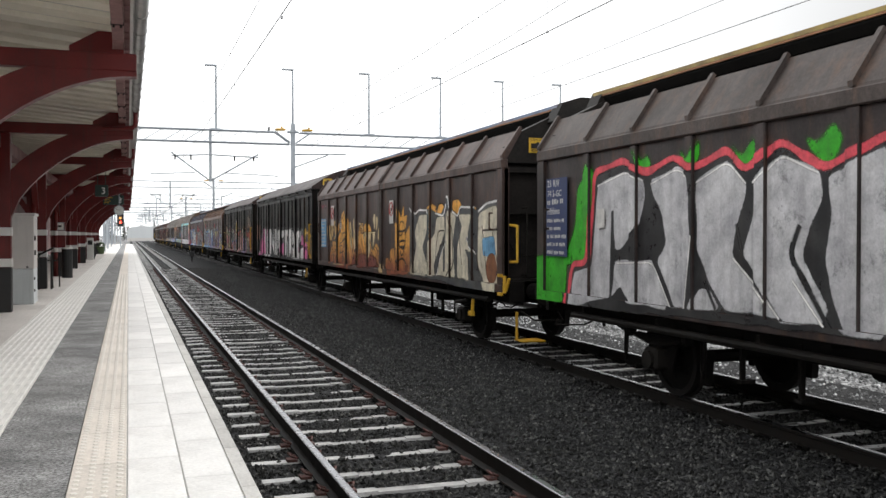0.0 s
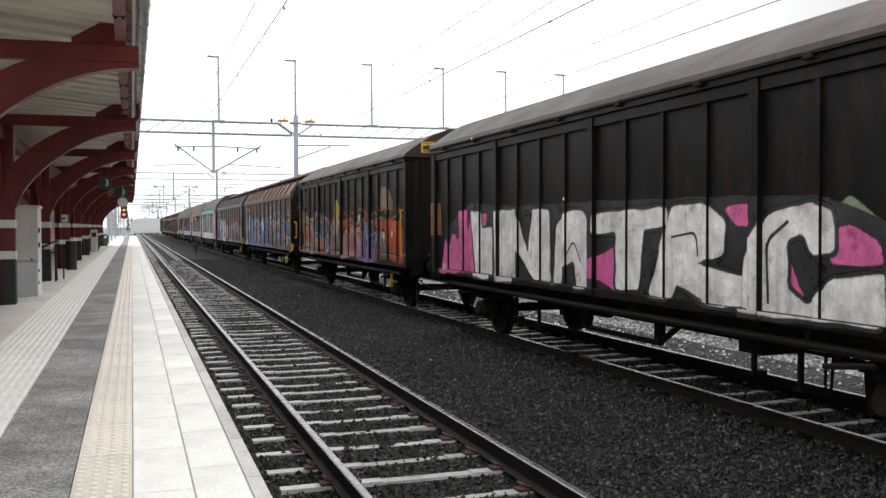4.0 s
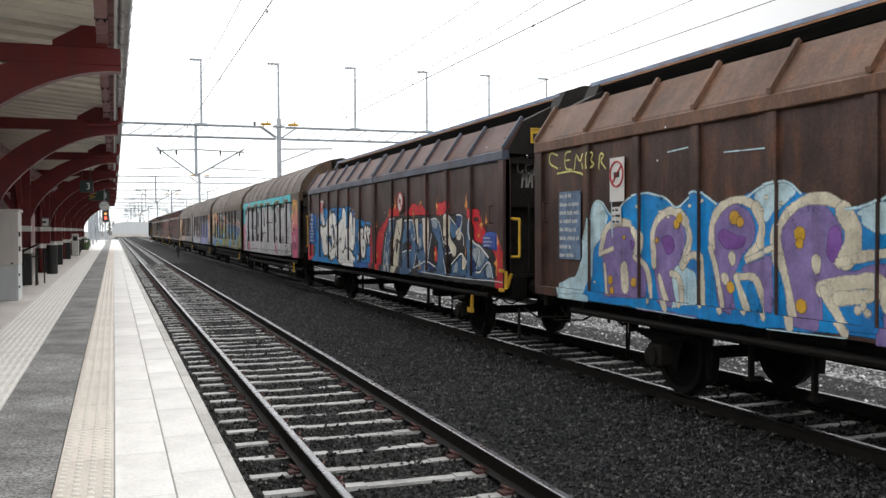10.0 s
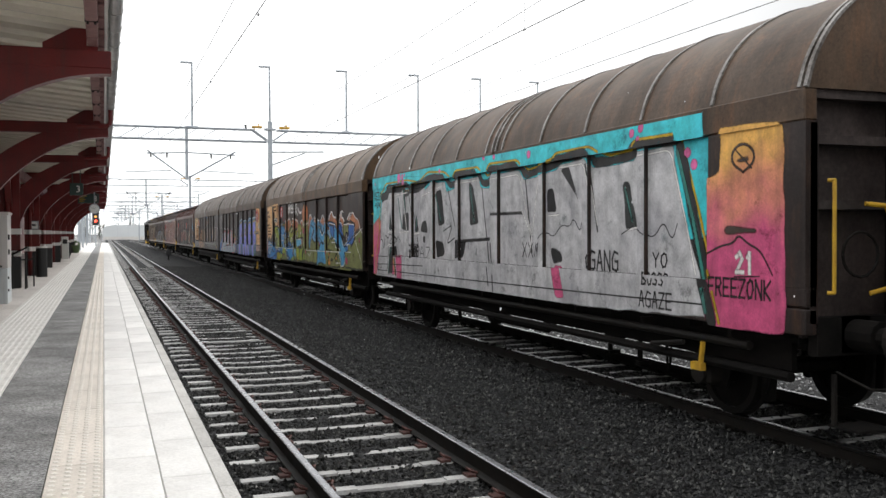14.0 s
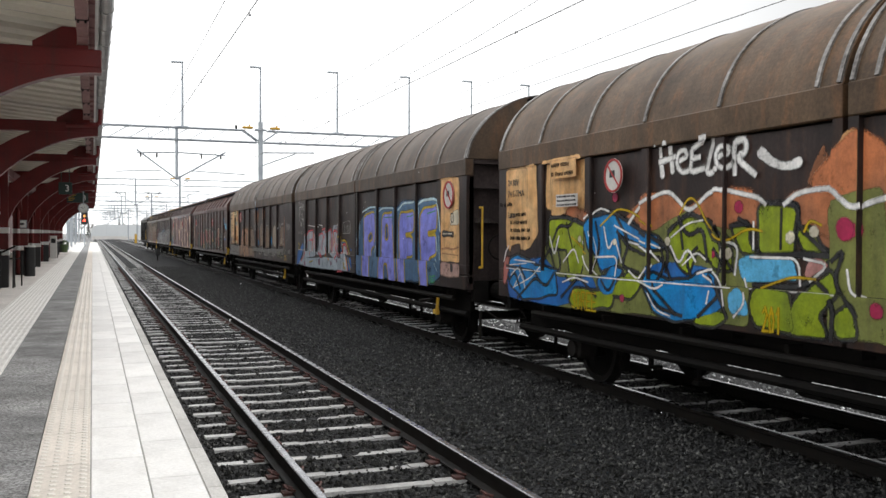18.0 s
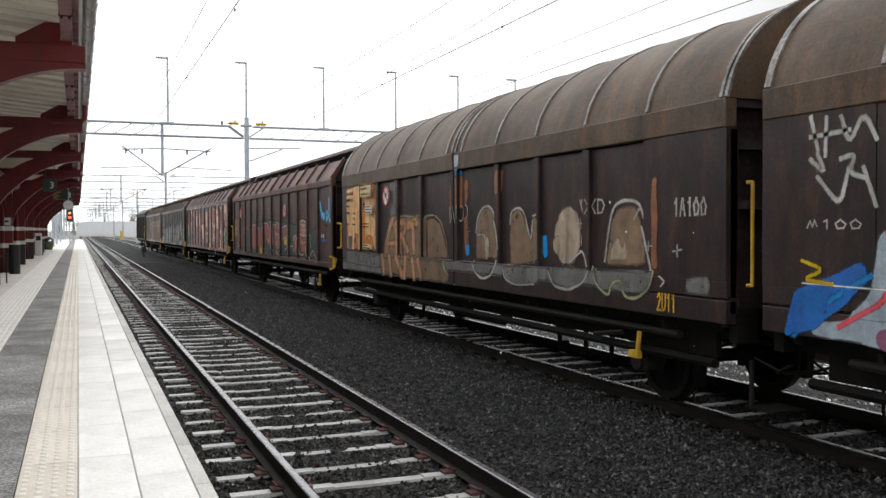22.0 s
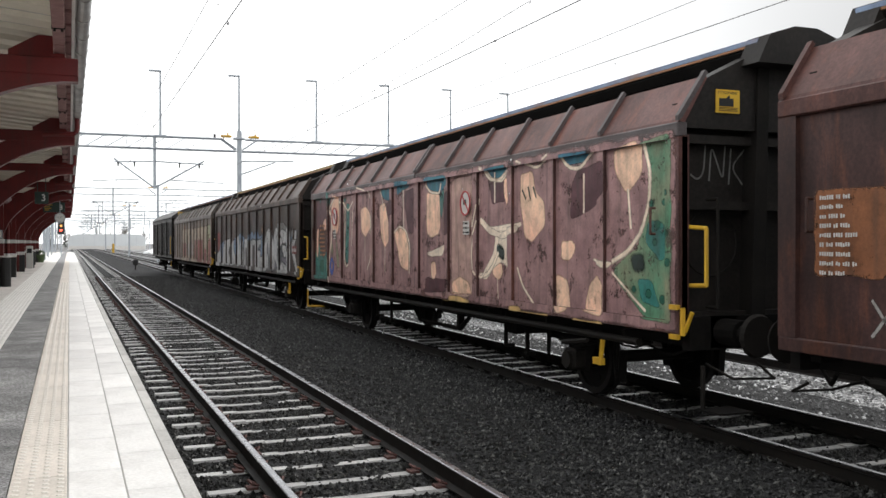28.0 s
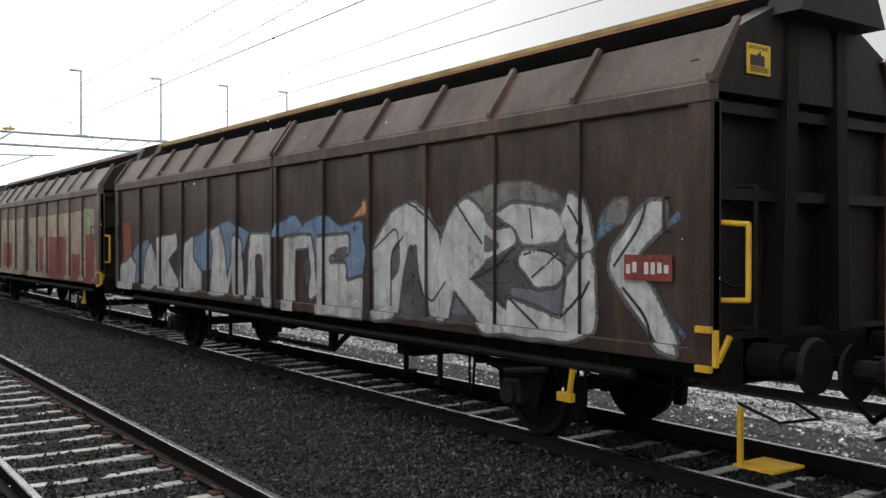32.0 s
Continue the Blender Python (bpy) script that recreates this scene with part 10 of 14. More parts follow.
spray(W4, A_HALF, depth_a, [
    ("graffiti_blue", P_DEEPBLUE, g_blue, 0),
    ("graffiti_sky", P_BLUE, g_sky, 0),
    ("graffiti_pale", P_ICE, g_pale, 0),
    ("graffiti_ground", P_PLUM, g_plum, 0),
    ("graffiti_purple", P_VIOLET, g_purple, 0),
    ("graffiti_violet", P_VIOLET2, g_violet, 0),
    ("graffiti_black", P_BLACK, g_black, 0),
    ("graffiti_letters", P_LEMON, g_letters, 0),
    ("graffiti_blue", P_BLUE, g_inblue, 0),
    ("graffiti_violet", P_VIOLET2D, g_dpurple, 0),
    ("graffiti_bands", P_CREAM, g_lrim, 0),
    ("graffiti_cream", P_CREAM, g_creamdrop, 0),
    ("graffiti_lines", P_BLACK, g_lines, 0),
    ("graffiti_rim", P_WHITE, g_rim, 0),
    ("graffiti_rim", P_WHITE, g_hatch, 0),
    ("graffiti_dots", P_WHITE, g_stars, 0),
    ("graffiti_rim", P_ICE, g_thinrim, 0),
    ("graffiti_dots", P_CREAM, g_pdots, 0),
    ("graffiti_spots", P_OCHRE, g_ydots, 0),
    ("graffiti_tag", P_LEMON, g_ytag, 0),
    ("graffiti_crown", P_WHITE, g_crown, 0),
    ("graffiti_scrawl", P_GREYPALE, g_scrawl, 0),
    ("graffiti_plate", P_TANDARK, g_rednum, 0),
])
ban_sign(W4, -1.42, -2.26, 2.52, 0.21)
data_panel(W4, -1.425, -2.27, 2.09, 0.22, 0.21, P_CREAM, INK_WHITE, 4, "small pale paper label", 29)
ban_sign(W4, -1.42, 5.35, 2.55, 0.2)
data_panel(W4, -1.425, 5.35, 2.11, 0.20, 0.21, SIGN_WHITE, NEAR_BLACK, 3, "small white label", 31)
data_panel(W4, -1.425, 6.57, 2.00, 0.61, 0.90, P_STEEL2, INK_WHITE, 8, "faded blue data panel", 32)
end_scrawl(W4, "CEMBR", -1.24, -0.45, 2.81, 3.09, -7.41, 0.02, P_HAZEGREY)
end_scrawl(W4, "MAVE", -1.15, -0.57, 2.57, 2.75, -7.41, 0.02, P_HAZEGREY)

# wagon 6 of the train
g_red = [
    blob("10.62,2.20 11.16,2.48 11.65,2.35 11.73,2.18"),
    blob("12.12,2.20 12.26,2.44 12.82,2.48 12.89,2.34 12.68,2.19"),
    blob("13.83,2.31 14.32,2.29 14.39,2.17 14.52,2.02 14.67,1.88 14.90,1.80 14.78,1.68 14.12,1.73 14.12,2.00 13.90,2.12"),
    blob("14.78,1.77 15.20,1.86 15.41,1.64 15.53,1.39 15.49,1.01 15.10,1.00 15.12,1.42 14.94,1.57"),
    blob("8.06,0.80 7.90,1.19 7.93,1.63 8.12,1.91 8.43,2.06 8.77,2.15 8.93,2.16 8.77,1.94 8.53,1.64 8.33,1.34 8.25,0.82"),
    blob("8.62,2.11 9.13,2.38 9.38,2.45 9.63,2.41 9.80,2.21 9.22,2.16"),
    blob("10.28,2.22 10.48,2.39 10.73,2.49 11.02,2.43 11.07,2.34 11.07,2.20")]
g_black = [
    blob("9.01,0.90 9.29,2.20 10.89,2.23 13.39,2.22 13.79,2.17 14.01,2.12 14.07,1.79 14.27,1.73 14.76,1.68 15.03,1.52 15.12,1.14 15.10,1.03 13.62,1.02 11.57,1.00"),
    blob("8.28,0.82 8.40,1.46 8.62,1.88 8.86,2.05 9.00,2.22 10.00,2.23 11.07,2.21 11.07,0.93 10.01,0.88")]
g_blue = [
    blob("10.89,2.06 11.57,2.13 11.73,1.75 11.81,1.09 11.15,1.08 10.92,1.50"),
    blob("11.81,2.12 12.19,2.17 12.41,2.01 12.55,1.55 12.88,1.12 12.11,1.07 12.26,1.69 11.96,1.90"),
    blob("12.82,2.14 13.20,2.04 13.24,2.22 13.56,2.21 13.56,1.91 13.27,1.84 13.08,1.77 12.88,1.90"),
    blob("13.74,1.78 13.79,2.03 13.94,2.12 14.01,2.09 13.96,1.85 14.07,1.72 14.38,1.68 14.67,1.51 14.90,1.38 14.99,1.13 14.38,1.11 13.79,1.12"),
    blob("13.01,1.30 13.56,1.52 13.79,1.12 13.01,1.10"),
    blob("8.50,0.94 8.63,1.59 9.00,2.17 9.40,2.20 9.39,1.94 9.22,1.67 9.00,1.27 8.88,0.92"),
    blob("9.90,0.97 9.97,1.69 10.14,2.14 10.74,2.16 10.88,1.76 10.91,1.31 10.68,1.06 10.36,1.00")]
g_ice = [
    blob("11.03,1.74 11.24,1.82 11.32,1.67 11.15,1.55"),
    blob("11.89,2.16 12.12,2.17 12.28,2.04 12.12,1.94 11.92,2.01"),
    blob("13.96,1.60 14.27,1.67 14.62,1.56 14.57,1.42 14.33,1.31 14.12,1.42"),
    blob("14.62,1.33 14.78,1.43 14.94,1.18 14.67,1.16"),
    blob("13.08,1.17 13.20,1.38 13.33,1.38 13.33,1.19"),
    disc(11.15, 1.28, 0.08),
    disc(9.17, 2.02, 0.12),
    disc(9.13, 1.66, 0.06),
    disc(10.48, 2.03, 0.09),
    disc(10.67, 1.80, 0.07),
    disc(8.77, 1.37, 0.1),
    disc(9.04, 1.10, 0.1),
    disc(8.86, 1.65, 0.05)]
g_navy = [
    blob("13.24,2.20 13.56,2.20 13.56,2.03 13.39,1.97 13.24,2.04"),
    blob("11.65,1.38 12.04,1.32 12.11,1.18 11.73,1.19"),
    disc(11.07, 1.94, 0.09),
    disc(12.59, 1.24, 0.08),
    disc(12.82, 1.56, 0.05),
    disc(14.07, 1.33, 0.1),
    disc(14.62, 1.22, 0.07),
    disc(10.21, 2.04, 0.1),
    disc(10.48, 1.84, 0.06),
    disc(8.91, 1.83, 0.07)]
g_grey = [
    blob("11.32,2.13 11.73,2.18 11.70,1.75 11.65,1.38 11.49,1.82"),
    blob("12.55,1.97 12.75,2.25 12.95,2.16 12.91,1.87 13.01,1.74 13.27,1.64 13.24,1.48 13.08,1.44 12.82,1.70"),
    blob("13.20,1.90 13.45,2.00 13.51,1.78 13.33,1.74"),
    blob("13.53,1.53 13.79,1.41 13.68,1.27 13.53,1.23"),
    blob("9.22,1.01 9.37,1.45 9.29,1.61 9.59,2.16 10.02,2.19 9.95,1.89 9.78,1.68 9.65,1.21 9.51,0.96"),
    blob("10.86,2.16 11.07,2.18 11.07,1.59 11.01,1.72"),
    blob("8.67,1.13 8.82,1.31 8.88,1.14 8.77,0.96")]
g_flare = [
    blob("12.04,1.54 12.12,1.68 12.26,1.47 12.19,1.33 12.04,1.36"),
    blob("10.48,1.61 10.58,1.68 10.62,1.57 10.52,1.54")]
g_rim = [
    line("11.32,2.14 11.75,2.18 11.70,1.75", 0.03),
    line("11.86,2.14 12.16,2.17 12.41,2.03 12.62,1.56 12.82,1.15", 0.03),
    line("12.59,1.97 12.75,2.25 12.95,2.16 13.20,2.04", 0.03),
    line("13.27,2.21 13.56,2.20 13.53,2.03 13.33,1.84", 0.03),
    line("13.39,1.94 13.62,1.84 13.62,1.68", 0.03),
    line("12.62,1.76 12.88,1.67", 0.03),
    line("11.89,1.86 11.73,1.53 11.57,1.11", 0.03),
    line("12.82,1.51 13.14,1.57", 0.03),
    line("13.01,1.33 13.51,1.55 13.79,1.37", 0.03),
    line("13.98,2.12 13.94,1.91 14.07,1.72 14.38,1.67 14.74,1.50", 0.045),
    line("14.20,1.23 14.38,1.23 14.57,1.36 14.78,1.44 14.90,1.24 14.93,1.15", 0.035),
    line("14.40,1.64 14.29,1.43 14.22,1.31", 0.03),
    line("10.80,1.18 11.32,1.29 11.65,1.34 12.11,1.24", 0.03),
    line("11.40,1.12 13.01,1.10 14.17,1.11 15.10,1.13 15.49,1.12", 0.018),
    line("9.00,2.16 9.40,2.19", 0.035),
    line("8.53,1.12 8.65,1.59 8.84,1.91", 0.035),
    line("10.15,2.13 10.74,2.15 10.91,1.78 10.76,1.73", 0.035),
    line("9.59,2.14 9.69,1.99 9.77,1.91", 0.03),
    line("9.40,1.46 9.55,1.67", 0.03),
    line("8.72,1.07 8.86,1.37 9.13,1.61", 0.03),
    line("10.01,1.48 10.61,1.53", 0.03),
    line("9.59,0.99 9.72,1.32 9.78,1.63", 0.03),
    line("10.68,1.10 10.86,1.31 10.94,1.49", 0.03)]
g_lines = [
    line("13.53,1.59 13.53,1.23", 0.035),
    line("13.14,1.74 13.51,2.00", 0.03),
    line("14.17,1.33 14.43,1.64", 0.035),
    line("14.22,1.25 14.47,1.26 14.78,1.45", 0.04),
    line("12.86,1.84 12.59,1.76", 0.04),
    line("10.89,1.50 11.41,1.58", 0.03),
    line("14.12,2.12 14.29,2.12", 0.07),
    line("9.29,2.22 11.73,2.21", 0.05),
    line("12.48,2.01 12.59,1.76 12.88,1.63", 0.04),
    line("9.59,2.16 9.72,1.94 9.82,1.84", 0.05),
    line("9.37,1.48 9.59,1.76 9.78,1.68", 0.05),
    line("8.62,1.88 8.81,1.77", 0.06),
    line("10.02,2.18 9.97,1.89 9.82,1.66 9.67,1.21", 0.06),
    line("10.79,2.16 10.94,1.78 11.07,1.50", 0.06)]
g_stars = [
    star(11.24, 2.48, 0.22, 0.09),
    star(12.21, 2.39, 0.22, 0.08),
    star(12.62, 2.42, 0.2, 0.08),
    star(13.75, 2.36, 0.25, 0.13),
    star(12.41, 2.22, 0.12, 0.05),
    star(14.45, 2.03, 0.25, 0.12),
    star(14.65, 2.08, 0.18, 0.08),
    star(14.32, 1.85, 0.16, 0.07),
    star(12.11, 1.50, 0.22, 0.08),
    star(13.71, 1.53, 0.14, 0.05),
    star(11.15, 1.20, 0.14, 0.06),
    star(15.08, 1.41, 0.24, 0.13),
    star(15.23, 1.75, 0.22, 0.09),
    star(15.45, 1.46, 0.24, 0.09),
    star(9.02, 2.27, 0.2, 0.09),
    star(9.48, 2.44, 0.28, 0.1),
    star(9.78, 2.33, 0.16, 0.08),
    star(10.77, 2.27, 0.2, 0.1),
    star(10.26, 1.40, 0.28, 0.12),
    star(7.98, 2.03, 0.16, 0.07),
    star(8.38, 1.82, 0.12, 0.05),
    star(8.00, 1.35, 0.16, 0.07),
    star(8.06, 1.63, 0.1, 0.05),
    star(8.04, 1.08, 0.12, 0.06)]
g_sticker = [
    blob("14.67,1.91 15.12,1.91 15.12,1.61 14.94,1.63 14.55,1.66 14.57,1.85")]
g_ghost = [
    line("15.41,1.64 15.33,1.80 15.49,1.88 15.53,1.75 15.45,1.59 15.57,1.65 15.53,1.52", 0.03),
    line("15.37,1.86 15.47,1.75 15.41,1.67", 0.025)]
g_dslot = [
    blob("10.04,1.66 10.64,1.73 10.61,1.54 10.01,1.49"),
    blob("9.47,1.51 9.63,1.73 9.72,1.68 9.59,1.41")]
g_lblue = [
    blob("0.64,0.91 0.84,1.51 1.49,2.08 1.84,2.54 2.17,2.60 2.79,2.53 3.61,2.56 4.55,2.54 5.25,2.56 5.87,2.44 6.12,2.19 6.63,2.20 6.77,2.15 7.43,2.13 7.41,1.12 5.71,1.00 3.61,0.99")]
g_dblue = [
    blob("0.33,1.49 0.40,2.43 1.20,2.42 1.22,1.56"),
    blob("5.88,1.12 7.43,1.17 7.43,1.07 5.88,0.96"),
    blob("6.12,1.51 6.35,1.62 6.42,1.32 6.20,1.20"),
    blob("5.53,2.49 5.87,2.41 6.08,2.25 6.00,2.04 5.79,2.36")]
g_wletters = [
    blob("2.09,2.29 2.36,2.31 2.41,2.11 2.30,2.06 2.04,2.11"),
    blob("1.79,2.00 1.88,2.09 2.17,2.01 2.49,2.03 2.79,2.05 2.71,1.78 2.64,1.49 2.93,1.32 2.79,1.24 2.33,1.22 2.09,1.39 2.01,1.70 1.84,1.81"),
    blob("3.05,2.27 3.07,2.48 3.16,2.55 3.21,2.41 3.10,2.24"),
    blob("2.79,2.07 3.00,2.31 3.28,2.41 3.61,2.41 3.84,2.32 3.92,2.06 3.88,1.73 3.84,1.47 3.67,1.19 3.48,1.11 3.14,1.16 2.86,1.28 2.79,1.50 2.93,1.68 3.28,1.44 3.41,1.52 3.28,1.79 2.86,1.78"),
    blob("3.96,1.28 3.92,1.47 4.10,1.61 3.98,1.80 3.96,2.02 4.33,2.18 4.55,2.26 4.60,2.45 4.76,2.53 4.94,2.46 5.01,2.28 5.01,1.93 4.92,1.69 4.81,1.45 5.26,1.47 5.62,1.38 5.79,1.25 5.92,1.29 5.96,1.10 5.62,1.09 4.44,1.06"),
    blob("5.12,1.93 5.26,1.99 5.37,2.01 5.39,2.35 5.53,2.42 5.66,2.34 5.71,1.82 5.77,2.04 5.81,2.25 5.89,2.28 5.96,2.20 5.96,1.93 5.92,1.61 5.79,1.44 5.66,1.41 5.44,1.45 5.16,1.46 5.11,1.70"),
    blob("4.55,1.07 5.16,1.12 5.96,1.10 5.96,1.02 4.87,0.97"),
    blob("6.46,1.68 6.42,1.83 6.49,1.93 6.67,1.99 6.77,1.95 6.77,1.83 6.67,1.73 6.88,1.71 7.01,1.60 6.97,1.41 6.84,1.28 6.64,1.26 6.55,1.38 6.57,1.58"),
    blob("6.81,1.88 6.87,1.98 6.97,2.06 7.07,2.05 7.08,1.93 7.00,1.84 7.07,1.70 7.16,1.61 7.13,1.57 7.01,1.65 6.87,1.76"),
    blob("7.12,1.84 7.10,1.93 7.16,2.03 7.23,2.05 7.25,1.95 7.34,2.01 7.42,2.00 7.42,1.82 7.31,1.84 7.28,1.82 7.34,1.66 7.37,1.61 7.28,1.61 7.19,1.72"),
    blob("6.29,1.24 6.31,1.31 6.42,1.35 6.51,1.28 6.46,1.20 6.33,1.20")]
g_cuts = [
    line("3.32,2.03 3.51,2.09 3.67,1.86 3.67,1.59 3.51,1.49", 0.10),
    line("2.86,1.75 3.05,1.78 3.35,1.52", 0.05),
    line("4.22,1.67 4.50,1.74 4.42,1.62", 0.05),
    line("4.53,1.39 4.64,1.33 4.81,1.45", 0.06),
    line("5.72,1.87 5.76,1.82", 0.04),
    line("3.92,1.44 4.16,1.64", 0.035),
    line("3.07,1.33 3.41,1.45 3.86,1.50", 0.03),
    line("5.11,1.46 5.35,1.49 5.71,1.38", 0.03),
    line("6.57,1.81 6.65,1.88 6.67,1.83", 0.035),
    line("6.71,1.49 6.81,1.54 6.78,1.42", 0.035),
    line("6.89,1.88 6.94,1.84 7.00,1.91", 0.035),
    line("7.21,1.89 7.26,1.93", 0.035),
    line("5.92,1.29 5.86,1.23", 0.03)]
g_spots = [
    blob("3.43,1.99 3.53,2.03 3.61,1.79 3.58,1.62 3.48,1.72"),
    disc(6.10, 1.70, 0.07),
    disc(6.46, 2.11, 0.05),
    disc(7.04, 1.29, 0.06),
    disc(6.16, 1.56, 0.06),
    disc(3.74, 2.49, 0.05),
    disc(1.49, 1.29, 0.04),
    disc(3.35, 2.40, 0.03),
    disc(6.04, 2.11, 0.04)]
g_orangeline = [
    line("4.16,2.09 4.50,2.20 4.55,2.39", 0.04),
    line("5.37,2.41 5.53,2.50 5.75,2.45", 0.05),
    line("5.81,2.34 5.94,2.36 6.04,2.25", 0.05),
    line("1.31,1.60 1.49,1.29", 0.03),
    line("5.96,1.40 6.08,1.43 6.12,1.35", 0.03),
    line("6.08,1.80 6.16,1.83", 0.03),
    line("4.10,2.15 4.33,2.18", 0.03),
    line("1.76,2.54 1.93,2.46", 0.04)]
g_rednear = [
    blob("7.43,2.02 7.56,2.06 7.57,1.05 7.41,1.03 7.37,1.39"),
    blob("0.11,0.96 0.16,1.49 0.84,1.51 0.90,1.10")]
g_hatchp = [
    blob("0.70,1.46 1.09,1.47 1.09,1.21 0.70,1.19")]
spray(W5, A_HALF, depth_a, [
    ("graffiti_azure", P_BLUE, g_lblue, 0),
    ("graffiti_navy", P_BLUE3, g_dblue, 0),
    ("graffiti_red", P_RED, g_rednear, 0),
    ("graffiti_orange", P_DULLORANGE, g_orangeline, 0),
    ("graffiti_red", P_RED, g_red, 0),
    ("graffiti_black", P_BLACK, g_black, 0),
    ("graffiti_blue", P_STEEL, g_blue, 0),
    ("graffiti_navy", P_NAVY, g_navy, 0),
    ("graffiti_ice", P_STEELPALE, g_ice, 0),
    ("graffiti_grey", P_CREAM, g_grey, 0),
    ("graffiti_black", P_BLACK, g_dslot, 0),
    ("graffiti_red", P_RED, g_flare, 0),
    ("graffiti_lines", P_BLACK, g_lines, 0),
    ("graffiti_rim", P_WHITE, g_rim, 0),
    ("graffiti_stars", P_FLAME, g_stars, 0),
    ("graffiti_patch", P_BLUE2, g_sticker, 0),
    ("graffiti_scrawl", P_HAZEGREY, g_ghost, 0),
    ("graffiti_outline", P_BLACK, g_wletters, 0.06),
    ("graffiti_letters", P_OFFWHITE, g_wletters, 0),
    ("graffiti_cuts", P_BLACK, g_cuts, 0),
    ("graffiti_spots", P_NAVY, g_spots, 0),
    ("graffiti_vent", P_SLATE, g_hatchp, 0),
])
ban_disc(W5, -1.42, -2.10, 2.53, 0.22)
data_panel(W5, -1.425, -7.01, 1.75, 0.51, 0.18, P_BLUE2, INK_WHITE, 3, "blue painted data plate", 36)
ban_sign(W5, -1.42, 5.68, 2.51, 0.22)
end_scrawl(W5, "CEMB8", -1.12, -0.39, 2.83, 3.10, -7.41, 0.03, P_GREYPALE)
end_scrawl(W5, "MAVOE", -1.03, -0.50, 2.61, 2.86, -7.41, 0.03, P_GREYPALE)
data_panel(W5, -1.425, 7.10, 1.78, 0.58, 0.38, P_BLUE3, INK_WHITE, 4, "white stencilled data on blue paint", 3)
data_panel(W5, -1.425, 7.10, 2.13, 0.58, 0.12, P_BLUE3, INK_WHITE, 1, "blurred white number on blue paint", 5)
writing("lettering", "21 RIV", 0.15, INK_WHITE, W5, pose(-1.432, 7.38, 2.35) @ SIDEWAYS)
writing("lettering", "74 S-GC", 0.14, INK_WHITE, W5, pose(-1.432, 7.38, 2.22) @ SIDEWAYS)
writing("lettering", "Hbbins", 0.14, INK_WHITE, W5, pose(-1.432, 7.38, 1.99) @ SIDEWAYS)

# wagon 7 of the train
g_turq = [
    blob("0.12,3.24 4.41,3.28 7.74,3.24 10.15,3.22 12.16,3.23 12.19,2.55 12.14,1.89 7.73,1.68 0.14,1.42"),
    blob("-0.12,3.22 1.56,3.12 3.38,3.02 3.38,2.02 1.57,1.92 -0.12,2.05")]
g_silver = [
    blob("0.12,0.85 0.73,2.52 1.17,2.81 2.39,2.83 2.53,2.68 3.22,2.73 3.78,2.89 4.48,2.86 4.56,2.68 5.02,2.72 5.17,2.86 6.08,2.86 6.15,2.67 6.54,2.65 6.67,2.87 7.65,2.87 7.79,2.70 8.23,2.74 8.84,2.80 8.91,2.86 9.72,2.89 9.80,2.75 10.18,2.75 10.78,2.78 10.83,2.87 11.55,2.89 11.71,2.19 11.95,1.67 12.26,1.09 10.13,1.03 4.37,0.92"),
    blob("0.20,1.04 0.44,1.56 0.54,2.04 0.66,2.66 1.30,2.67 1.35,2.78 1.96,2.81 2.03,2.54 2.23,2.53 2.24,2.70 2.71,2.73 2.74,2.83 3.33,2.83 3.38,2.82 3.39,1.12 2.34,1.09")]
